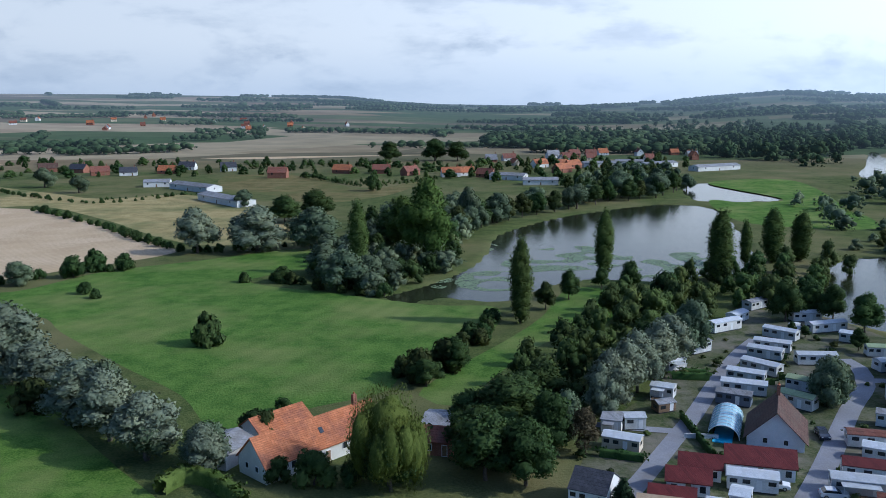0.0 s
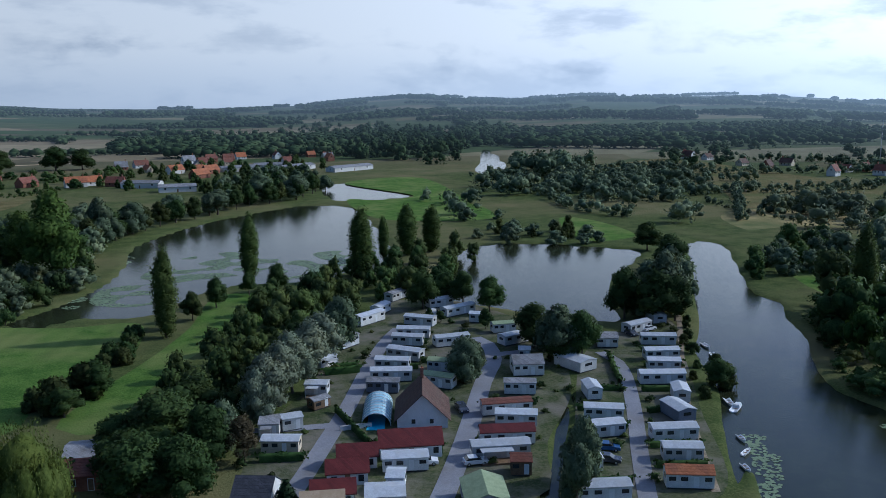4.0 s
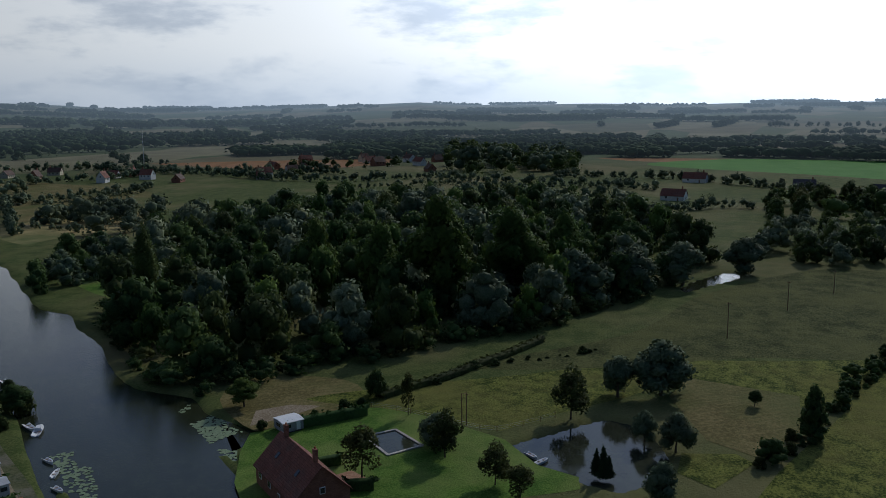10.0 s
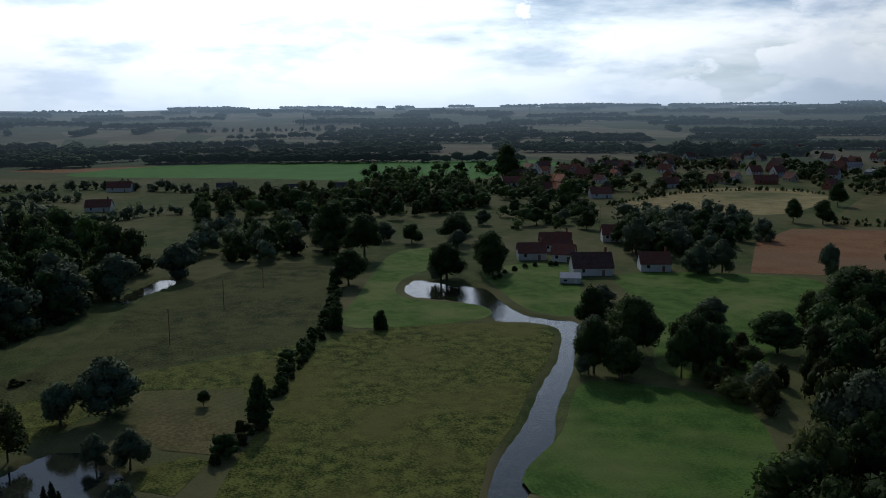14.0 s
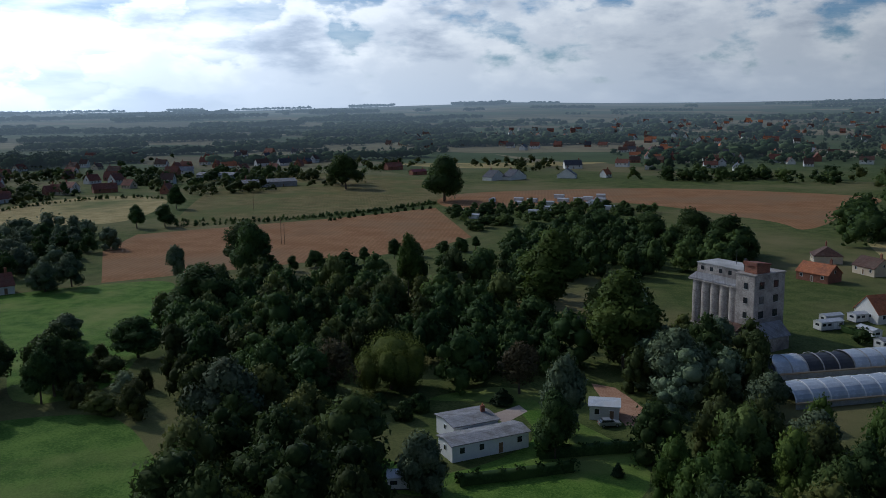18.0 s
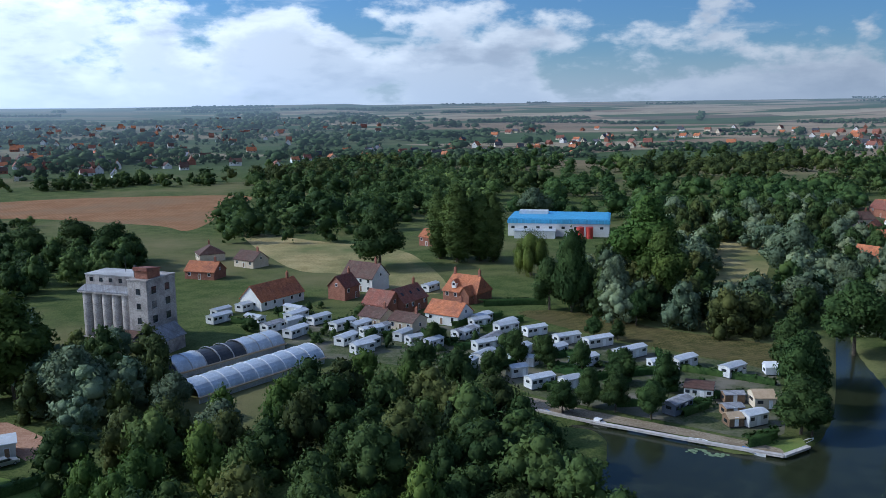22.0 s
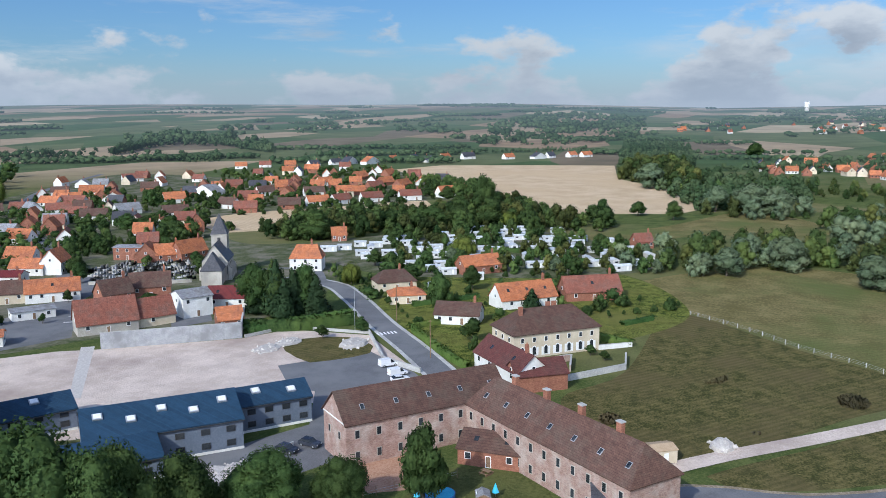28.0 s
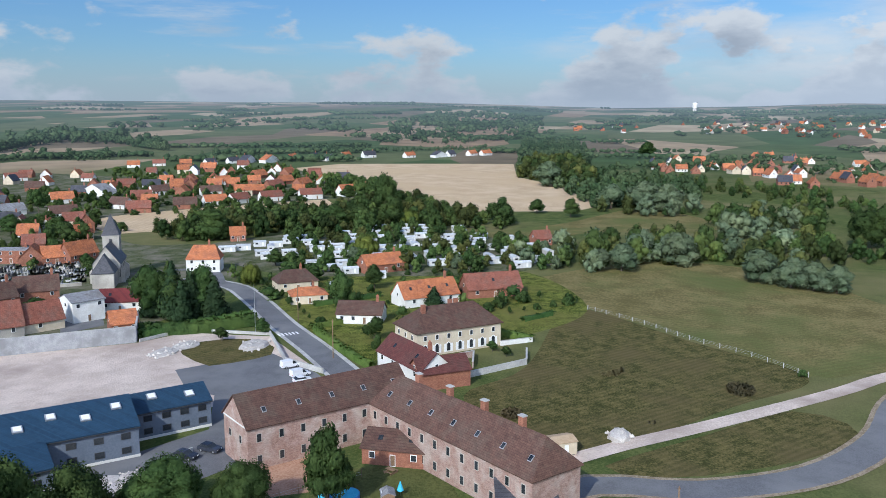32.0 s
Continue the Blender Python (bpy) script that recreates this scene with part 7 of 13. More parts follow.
def garden_bits(pts, seed):
    """Parasols, a tent and garden tables behind the brick range."""
    rng = random.Random(seed)
    for i, (x, y) in enumerate(scatter_in(pts, 9, seed)):
        if i % 3 == 0:
            t = thing("parasol", x, y, 0, "pale blue garden parasol standing half closed", "parasol")
            part("pole", tube_mesh(0.03, 0.03, 2.3, STEEL), None, t)
            part("canopy", tube_mesh(0.6, 0.03, 1.5, TURQ, 8), None, t, m=pose(0, 0, 0.9))
        elif i % 3 == 1:
            t = thing("garden_table", x, y, rng.uniform(0, 90), "weathered wooden garden table with benches", "table")
            part("tabletop", box_mesh(1.8, 0.9, 0.06, WOOD), None, t, m=pose(0, 0, 0.7))
            for s in (-1, 1):
                part("bench", box_mesh(1.8, 0.3, 0.06, WOOD), None, t, m=pose(0, s * 0.85, 0.42))
                part("leg", box_mesh(0.08, 1.8, 0.42, WOOD), None, t, m=pose(s * 0.7, 0, 0))
                part("post", box_mesh(0.08, 0.08, 0.7, WOOD), None, t, m=pose(s * 0.7, 0, 0))
        else:
            hut(x, y, rng.uniform(0, 90), 2.6, 2.0, 2.0, FIBRO, WOOD, "small timber garden shed in the back garden", name="shed", category="shed", windows=1)


# ---- trees by the meadow and lily lake ----
trees("poplar", [(54.8, 288.6, 23.7, 8.3), (20.9, 227.4, 24.2, 8), (90.3, 276.6, 25, 10.9), (109.5, 307.3, 17, 5.6), (121.2, 312.4, 20.8, 10.3), (132.7, 315.4, 19.1, 10), (-29.5, 295.9, 26.4, 9.1)])
trees("bright", [(-6, 310.9, 32.8, 19.7), (-15.4, 334.6, 23.5, 15.6)])
trees("silver", [(-94.3, 180.4, 18.3, 16.7), (-82.5, 169.4, 12.6, 14.3), (-68.5, 156.5, 12.9, 14.2), (-59.9, 146.7, 13.7, 12.2), (-50.4, 138, 12.5, 12.5), (-38.8, 132.2, 8.9, 7.4), (-98.2, 340, 18.7, 17.6), (-75.1, 343.1, 19.1, 23.3)])
trees("willow", [(-31.7, 271.4, 13.3, 16.5), (-24.6, 272.9, 11.1, 14.7), (-40.8, 291.4, 11.8, 15.7), (-17.8, 281.4, 8.6, 13.2), (-282.4, 611.6, 14.4, 22.2), (-241.8, 571.9, 12, 17.2), (-114, 492.1, 10.1, 12), (12.6, 410.6, 19.1, 13.6), (26.7, 419.6, 15.3, 15.3), (49.2, 461.8, 13.7, 16.9), (109.7, 526.6, 17.3, 21.3), (130.3, 525.5, 15.6, 21.4), (73.8, 472.9, 14.1, 19), (-52, 349, 17.5, 21.1), (-140.7, 280.4, 8.2, 12.6), (-54.3, 349.1, 16.4, 14.1)])
trees("oak", [(-78.2, 424, 14.1, 17.1), (-64.1, 433.6, 15.8, 18.8), (-20.2, 362, 14.5, 19.3), (-0.9, 347.2, 14, 20.8), (15.3, 410.5, 13.6, 19), (-52.4, 861, 19.6, 39.7), (-7.3, 857.2, 22.2, 33.8), (15, 855.3, 19.4, 33.7)])
trees("weep", [(-8.6, 127.7, 16.5, 13)])
trees("bush", [(-58.6, 208.3, 8.4, 8.8), (10.1, 212, 4.4, 5.8), (-127.7, 292, 7.3, 7.4), (-124.6, 303.9, 8.2, 8.7), (-115.1, 305.6, 5.8, 7.6), (-113.6, 267, 3.7, 5.8), (-107.5, 260.5, 3.2, 4.2), (-53.8, 282.4, 5.8, 11.5), (-46.6, 575.2, 10.6, 10.6)])
trees("scrub", [(-5.5, 178.8, 7.6, 7.4), (0.6, 186.6, 7.2, 9), (9.1, 206.9, 4.3, 6.4), (-80.4, 161.3, 6.9, 10), (-32, 146.3, 5.3, 5.3)])
row_of(["bush", "scrub"], [(-68, 282.8), (-57.9, 284.4), (-45.5, 277.8), (-32.8, 264.8), (-18.3, 260.5)], 7, 2.5, 4.5, 101, "", 1.0)
row_of(["oak", "olive"], [(23, 234.8), (37, 255.3), (49.3, 266.7), (59.1, 270.6)], 9, 7, 11, 102, "", 1.0)
row_of(["oak", "olive", "willow"], [(4, 376.4), (20.5, 406.5), (42.5, 439.5), (66.9, 468.3), (98.4, 503.5), (130.3, 525.5), (161, 574.4)], 12, 9, 14, 103, "", 1.0)
grove([(-49.2, 329.6), (-34.6, 362.5), (-16, 377.1), (3.9, 361.1), (5.4, 310.5), (-8, 268.2), (-25.3, 260.7), (-41.7, 277.7)], ["willow", "sallow", "oak"], 10, 6, 10, 104, "", 1.0)
grove([(-39.3, 412.7), (10.9, 452), (8.6, 361), (-34.6, 362.5)], ["oak", "willow"], 11, 9, 14, 105, "", 1.0)
grove([(85.1, 597.9), (191.6, 737.4), (166.2, 593.1), (75.7, 485.6)], ["oak", "willow", "olive"], 13, 9, 13, 106, "", 1.0)
row_of("bush", [(-345.1, 623.4), (-259.9, 546), (-203.9, 513), (-166.2, 557.4)], 6, 1.5, 3, 107, "", 1.0)
row_of("bush", [(-230.1, 482.1), (-165.4, 414.1), (-112.9, 351.1), (-83.1, 343.4), (-56.4, 363.3)], 6, 2, 4, 108, "", 1.0)
row_of("bush", [(-147.3, 280.6), (-140.2, 289.5), (-129.4, 295.9), (-113, 305.6)], 8, 2.5, 4.5, 109, "", 1.0)


# ---- trees round the mobile homes ----
trees("willow", [(58.7, 198.6, 13.4, 10.6), (22, 145.5, 9.5, 6.8), (78.2, 166.6, 9.1, 8.6)])
trees("silver", [(31.8, 157.9, 13.5, 9), (35.6, 164.1, 13.7, 9.3), (40, 170.7, 13.6, 9.7), (45.6, 179, 13.5, 10.2), (50.9, 186.9, 13.1, 10.6), (29.8, 155, 11.6, 6.6)])
trees("rust", [(24, 139.3, 8.6, 6)])
trees("oak", [(11.7, 148.3, 11.7, 13.7), (19.5, 162.7, 9.3, 12.6), (6.6, 129.5, 11.4, 12.2), (12.8, 127.4, 11.2, 10.2), (17.9, 140.6, 11.2, 9.1), (4.6, 151.1, 7.6, 9.6), (92.7, 227, 12.5, 9.9)])
grove([(18.6, 188.3), (30.8, 211.5), (48.5, 244.2), (57.3, 262.5), (70, 250.7), (57.9, 210.9), (32.4, 172.6), (22.3, 150.8), (12.8, 162.8)], ["olive", "oak"], 9, 7, 11, 110, "", 1.0)
grove([(62.6, 262.3), (85.8, 287.7), (122, 296.4), (146.3, 306.1), (140.8, 286.1), (96.7, 233.1), (89.3, 243.2), (71.7, 233.7), (60.8, 233.9)], ["olive", "oak"], 10, 6, 11, 111, "", 1.0)
trees("oak", [(102.9, 233.2, 9.4, 8.6), (105.4, 226.9, 10.6, 8.4), (108.8, 215.8, 10.7, 9), (139, 192.9, 14.7, 11.2), (146, 187.6, 14.7, 14.5), (149.8, 184.7, 13, 11.2), (122.7, 136.5, 6.2, 7.6), (102, 178.4, 11.4, 11.2), (102.6, 166.3, 9.6, 9.4), (106.3, 163.5, 12.2, 9.4)])
trees("willow", [(75.5, 161.4, 9.7, 8.4), (102, 166.7, 13.6, 11.4), (71.7, 109.2, 11.4, 6.6), (65.6, 101.5, 10.7, 6.6), (149.3, 189.2, 18.9, 13), (113.6, 175.9, 9, 10)])
trees("oak", [(189.7, 237.2, 14.3, 14.2), (212.4, 280.6, 11.8, 11.7)])
grove([(139.6, 192.4), (190.7, 250.1), (221.6, 273.4), (182, 218.4), (153, 182.3), (143.3, 181.6)], ["olive", "oak", "willow"], 9, 7, 12, 112, "", 1.0)
trees("fir", [(26.2, 118.1, 5.8, 4.4)])
trees("garden", [(88.6, 212.5, 4, 2.8), (99.2, 199.3, 5.7, 4.5), (114.7, 203.1, 2.9, 3.2), (91.5, 211.4, 3.2, 3.1)])
grove([(147.4, 331.6), (184.1, 367.9), (213.9, 339.6), (218.8, 309.8), (204.4, 297.7), (163.7, 322.4), (142.3, 315.1)], ["olive", "willow", "sallow"], 10, 4, 8, 113, "", 0.8)
row_of(["bush", "scrub"], [(158.2, 194), (132.9, 158.3), (116.1, 132.6)], 7, 1.5, 2.8, 114, "", 1.0)
trees("scrub", [(123.8, 136.9, 5.4, 7.6), (133.1, 149.3, 2.6, 5.5)])


# ---- wood between river and pasture ----
grove([(204.9, 186.5), (165.1, 147.1), (148.7, 121.9), (147.1, 110.4), (157.6, 105.4), (170.1, 96.1), (182.2, 87.3), (194.1, 77.5), (221, 56.6), (272.4, 33.1), (321.2, 18.1), (410.6, 39.9), (470.9, 93.2), (443, 195), (399.5, 261.2), (337.4, 275)], ["oak", "oak", "olive", "bright", "willow"], 13, 9, 20, 115, "", 1.0)
grove([(235.7, 208.6), (294.6, 234.2), (323.8, 212), (311.9, 167.8), (251.5, 135.3), (220.1, 157.4), (196, 169.6)], ["willow"], 15, 10, 13, 116, "", 0.6)
trees("poplar", [(187.2, 156.5, 28.6, 8.2)])
trees("bright", [(217, 100.4, 27.5, 14.5), (225.2, 84.9, 35.3, 19.5), (248.4, 70.7, 29.6, 19.1), (271.6, 59.5, 25.1, 14.9), (234.4, 130.3, 25.4, 12.6)])
trees("willow", [(270.1, 37.5, 15.5, 16.5), (254.1, 52.2, 16.8, 15.7), (290.3, 23.9, 14.3, 17.5), (178.1, 95.9, 7.1, 6.9), (182, 91.7, 8.1, 7), (235.4, 58.9, 15.2, 11.5)])
grove([(221.3, 236.4), (265.3, 259.2), (285.6, 252.1), (265.5, 228.6), (213, 209), (207.6, 219.4)], ["oak", "willow"], 11, 8, 12, 117, "", 1.0)
trees("bright", [(141.4, 95.9, 6.2, 7)])
trees("bush", [(155.7, 73.5, 5.4, 4.6)])
trees("thin", [(148, 62.9, 9.1, 2.8), (131.2, 49, 9, 6), (123.8, 37.8, 7.4, 5.6), (156.2, 32.6, 10.9, 7.8), (120.1, 32.7, 5.8, 5.4), (119.2, 59, 9.2, 6.7)])
trees("willow", [(175.7, 17.8, 12, 12.5), (171.7, 26.2, 9, 9)])
trees("willow", [(146.4, 12.1, 7.3, 6.2), (126.6, 12.4, 6.4, 5.5), (149.8, 17.8, 5.8, 4.8), (136, 52, 6.2, 8.3)])
trees("garden", [(174.9, -0.4, 3.5, 3.4), (160.2, -10.3, 10.3, 5.1)])
woodland("hedgerow", spots_along([(306.4, -50.6), (239.2, -36.2), (216, -26.8), (180.2, -16.1), (160.2, -9.8), (146.7, -4.8)], 6, 1.2, 4.6, 118, 1.1), 118, "scrubby hedge along the ditch", LEAF, 240)
woodland("hedgerow", spots_along([(158, 72), (170, 64), (183.2, 58.1), (193.2, 46.4), (204, 36)], 5, 0.8, 2.4, 119, 1.3), 119, "low scrub along the pasture edge", LEAF_OLD, 200)
row_of("bush", [(132.5, 84.9), (141.2, 79.9), (150.4, 73.9)], 4, 1.6, 2, 120, "", 1.0)
trees("fir", [(131.9, 22.1, 5.9, 2.3), (132.5, 23.3, 5, 1.7), (132.2, 21.2, 4.1, 1.7)])
trees("oak", [(285.8, -50.2, 12.4, 12.6), (334.2, -65.5, 18.2, 17), (356.6, -56.5, 21.6, 16.8), (280.6, -83.5, 13.7, 10.8), (287.7, -101.9, 16.1, 11.2), (362.8, -112.7, 13, 15.1), (184.7, -103.2, 13.6, 13.7), (174.5, -112.5, 11.1, 9.9), (182, -121.4, 10.9, 8.9), (166, -89.4, 9.3, 7.8)])
trees("willow", [(195.1, -97.1, 7.2, 8.9), (227.3, -115.9, 7.4, 11.2), (170.6, -84, 6.3, 6.5), (200.1, -135.3, 8.2, 9.8), (315.1, 4.9, 13.1, 15.8)])
trees("oak", [(285.8, -102.3, 9, 8), (404.2, -168.4, 9, 9), (382.0, -185.6, 9, 10), (319.2, -185.7, 10, 10), (274.4, -176.0, 8, 8), (366.2, -93.2, 9, 10), (452.8, -175.4, 8, 8)])
trees("willow", [(283.0, -82.2, 9, 9), (341.5, -106.6, 9, 9), (401.8, -182.5, 8, 9), (313.4, -173.0, 9, 9), (305.8, -189.1, 10, 9), (541.5, -277.5, 8, 9), (376.1, -82.7, 9, 10), (412.7, -142.5, 8, 8)])
trees("bush", [(224.5, -48, 5.5, 4.4), (227.5, -36, 6.8, 5)])
grove([(352.7, 7.5), (434.8, -11), (425.2, -67.4), (342, -58.8), (334.8, -21.5)], ["willow", "oak"], 13, 9, 13, 121, "", 1.0)
woodland("woodland", spots_in([(471.3, 3.4), (534.1, -34.8), (549.8, -132), (538.4, -193), (474.1, -170.2), (444.8, -106.9), (449.2, -29.1)], 64, 8, 13, 122, 1.15), 123, "dark trees round the hamlet", LEAF, 130)
woodland("woodland", spots_in([(466, -170.6), (462.9, -232.8), (401.5, -205.3), (379.2, -166.4), (391.8, -146.5)], 43, 6, 11, 124, 1.15), 125, "dark garden trees", LEAF, 130)
woodland("woodland", spots_in([(409.8, -218.5), (400.4, -273), (316.4, -216.8), (322.4, -179.8)], 50, 6, 11, 126, 1.15), 127, "silvery garden trees", LEAF_WILLOW, 130)
woodland("woodland", spots_in([(585.9, -140.6), (592.1, -216.2), (525.1, -263.6), (481.1, -241.8), (540.4, -182.3)], 36, 5, 9, 128, 1.15), 129, "dark garden trees", LEAF, 110)
grove([(333.4, -175), (389.1, -221), (361.9, -266.4), (318.2, -240.7), (290.1, -201.6), (294.2, -176.9)], ["willow", "oak"], 12, 8, 12, 130, "", 1.0)
grove([(-444.9, 869.7), (-213, 850.8), (40.3, 801), (37.1, 652.4), (-62.8, 668.5), (-174.8, 696), (-347.7, 677.3)], ["garden", "oak", "bush"], 19, 4, 9, 131, "", 0.5)
grove([(41, 815.2), (238.9, 877.3), (210.5, 736), (85.1, 597.9), (35.4, 621.4)], ["garden", "oak", "olive"], 16, 5, 10, 132, "", 0.6)
grove([(540.5, 0.1), (600.8, -63.1), (564.5, -151), (522.3, -187.3), (467.1, -164.4), (452.7, -102.6), (500.8, -52.5), (457.8, -5.6)], ["oak", "olive"], 14, 8, 13, 133, "", 1.0)
row_of(["bush"], [(278, -100.6), (295.9, -117.5), (295.7, -132.5)], 5, 1, 2, 134, "", 1.0)


# ---- wood round the white house ----
BUILT.append((103.9, -146.6, 11))
BUILT.append((93.6, -132, 9))
BUILT.append((84.2, -118.8, 8))
trees("oak", [(177.1, -98.5, 16, 12.5), (164, -106.9, 13.6, 9.4), (165.2, -112.6, 11.1, 8.2), (202.5, -100.2, 13, 8.4), (170.9, -85.5, 13.1, 9.2), (164.9, -89.4, 9.7, 9), (162, -102.5, 12, 7.9)])
trees("willow", [(112.5, -107.1, 16.2, 14.2), (245.7, -212.8, 12, 8.7), (307.7, -171.6, 15.6, 14), (316.8, -193.5, 12.3, 14.8), (265.5, -172.9, 10.7, 10.6), (264.6, -182.5, 12.3, 9.6)])
trees("oak", [(219.9, -224.7, 20.9, 15.7), (180.1, -164.5, 18.3, 23), (172.4, -135.5, 10.6, 13.4), (407.1, -519.5, 25.9, 23.9), (295, -480.9, 29.8, 24.2), (649.4, -244.1, 30.2, 20.5), (284.2, -84.8, 13.1, 13.9), (296.8, -105.4, 14.5, 12.6), (383.3, -119.6, 11.3, 18.6), (358.5, -304.4, 12.4, 10.9), (368.1, -294.2, 12.5, 9.3), (419.5, -365.8, 14.6, 10.3)])
trees("poplar", [(158.3, -236.3, 18.7, 8.6)])
row_of(["oak", "bush"], [(218.9, -234.2), (211.7, -251.2), (196.4, -282.9), (179.8, -315), (167.9, -318.8)], 9, 5, 9, 135, "", 1.0)
grove([(167.4, -102.8), (179.2, -127.6), (155.6, -123.9), (124.6, -101.9), (128.8, -96.8), (150.3, -103.8)], ["olive", "willow", "scrub"], 8, 4, 8, 136, "", 1.0)
grove([(198.7, -165.1), (208.5, -206.2), (180.6, -238.1), (150.8, -287.1), (132.6, -293), (89.9, -201.6), (97.8, -178.8), (112.3, -149.1), (104.9, -125.5), (121.2, -126.8), (157.7, -136.4)], ["oak", "oak", "olive"], 12, 8, 16, 137, "", 0.85)
grove([(99.8, -83.9), (116.5, -102.2), (124.2, -123.2), (104.9, -125.5), (90.2, -117.2), (75.4, -101.1), (66.2, -86.8), (82.3, -67.1)], ["oak", "oak", "olive"], 10, 11, 16, 138, "", 1.0)
trees("weep", [(103.9, -146.6, 13.2, 16.1)])
trees("rust", [(110.6, -135, 13.5, 9.7), (78.7, -157.7, 11.7, 9.8)])
trees("willow", [(60.8, -140.3, 15.8, 9.7), (70.4, -107, 10.6, 8.3), (49.9, -172, 15, 13.6), (30.3, -167.8, 9.5, 9.5), (130.2, -122.8, 8.7, 14.8), (19.3, -149.8, 9.5, 9.6)])
trees("bright", [(65.1, -184, 24, 20.1), (102, -224.1, 25.9, 21.6), (150.6, -222.8, 21.4, 8.1)])
trees("oak", [(58.1, -130.1, 12.3, 8.1), (230.7, -232.9, 19.3, 19.6), (432.3, -547.2, 24.9, 27.5), (293, -476.5, 29.6, 24), (144.9, -374.6, 13.4, 21.3), (119.3, -364.7, 14.8, 20.4), (98.3, -355, 18.3, 19.6), (81.1, -345.3, 17.6, 18.9)])
trees("fir", [(78.8, -150.2, 3.6, 5.3), (46, -128.3, 2.7, 2), (108, -95, 7.5, 4.1)])
grove([(163.8, -318.2), (158.6, -379.9), (119.6, -382.6), (75.4, -362.4), (65, -323.5), (81.4, -294.3), (110.3, -273.8), (134.7, -265.5)], ["oak"], 12, 11, 14, 139, "", 1.0)
grove([(88.7, -228.7), (71.2, -227.8), (51.8, -215.3), (39.3, -198.1), (29.5, -179.4), (28.1, -165.1), (45.3, -152.2), (54.5, -166.5), (70.7, -182)], ["oak", "willow", "olive"], 10, 9, 13, 140, "", 1.0)
grove([(43.9, -140.8), (26.5, -156), (6.9, -167.9), (-13.4, -178.6), (-27.9, -185.6), (-24.2, -147.3), (-32.1, -129.3), (-35, -113.8), (-23.5, -90.8), (13.6, -84.1), (35, -107.1)], ["oak", "oak", "olive", "bright"], 10, 10, 14, 141, "", 1.0)
row_of("fir", [(-21, -140.5), (-28.1, -128.5), (-30.9, -121.1)], 7, 9, 12, 142, "", 1.0)
hedge([(60.6, -128.7), (54.4, -134.2), (46.2, -141.3)], 1.6, 1.8, HEDGE, "clipped dark green hedge", 143)
hedge([(67, -112.5), (61.7, -117.8), (53.5, -126.8)], 1.6, 1.8, HEDGE, "clipped dark green hedge", 144)


# ---- trees round the second camp and canal ----
trees("oak", [(-43.6, -191.9, 8.8, 6.2), (-50, -188.2, 8.1, 5.7), (-56.6, -181.9, 8, 5.6), (-63, -173.7, 8.5, 7), (-70.3, -167.2, 9, 6.3), (-51.8, -161.4, 8.4, 5.9), (-55.9, -157.1, 8.3, 5.8), (-61.4, -152.2, 8.2, 6.6), (-45.4, -157.8, 7, 6.6), (-38.2, -183.5, 7.1, 4.4), (-35.2, -180.9, 7, 5.1), (-69.1, -212.2, 5.8, 4.7), (-74, -207.4, 5.9, 3.9), (-26.6, -211.9, 6.4, 5.2), (-28.7, -213.3, 4.4, 4.2)])
trees("oak", [(-84.4, -221.9, 9.7, 6.4), (-85.6, -140.6, 11.5, 10.4), (-99.6, -168.2, 15.5, 11.6), (-104.4, -129.3, 18.2, 13.2), (-126.3, -186.7, 18.5, 16.8), (-20.3, -323.5, 23.7, 21.6), (-71.5, -241, 25.1, 12.7), (-65.8, -244.4, 16, 11.9)])
trees("willow", [(-82.3, -234.6, 17.6, 10.1), (-133.1, -221.5, 12.3, 13.9), (-163.8, -281, 19.6, 17.3), (-81.6, -235.1, 16.8, 8.4), (-110.4, -445.7, 17.7, 18.2), (-162.6, -244.1, 11.9, 11.8)])
trees("weep", [(-73.1, -297.6, 17, 12.7), (-433, -474.3, 18.4, 15.2)])
trees("bright", [(-101.7, -259, 32.5, 22.4), (-100.1, -241, 24.6, 15.8)])
trees("poplar", [(-45.9, -338.6, 28.8, 13.6), (-51.4, -328.8, 31.4, 15.5), (-60.7, -329.7, 28.8, 15.6), (-65.3, -326.9, 27.7, 11.1)])
grove([(-102, -304.8), (-150.7, -354.4), (-157, -332.2), (-117.7, -249.5), (-133.5, -240.1), (-146.2, -232.6), (-113.2, -194.4), (-90.7, -214.6), (-70.9, -233.5), (-71.4, -258)], ["oak", "oak", "willow", "olive"], 10, 9, 14, 145, "", 1.0)
grove([(-181.1, -335.7), (-211.6, -336.8), (-170.5, -263.5), (-146.2, -232.6), (-137.9, -247.9)], ["willow", "oak"], 11, 9, 13, 146, "", 1.0)
grove([(-164.2, -243.1), (-179.2, -234.1), (-155.1, -191.7), (-126.8, -167.5), (-130.2, -184.4)], ["oak"], 11, 8, 13, 147, "", 1.0)
grove([(-153.2, -418.9), (-208.3, -439.9), (-287.6, -457.9), (-241.9, -363.5), (-189.7, -330.4), (-157, -332.2), (-137.6, -362.5)], ["oak", "olive", "willow"], 13, 10, 15, 148, "", 1.0)
woodland("woodland", spots_in([(-109.8, -572.6), (-233.2, -634.9), (-321.1, -576.1), (-338.4, -487.8), (-257, -409.1), (-197.6, -417.5), (-148.2, -422), (-95.1, -455.2)], 165, 9, 15, 149, 1.15), 150, "dense green wood behind the canal", LEAF, 110)
woodland("woodland", spots_in([(15.3, -477.1), (-29, -553.7), (-75, -685.4), (-141.2, -668.1), (-103, -491.5), (-49, -484.1), (13.8, -403.2)], 144, 9, 15, 151, 1.15), 152, "dense green wood behind the canal", LEAF, 110)
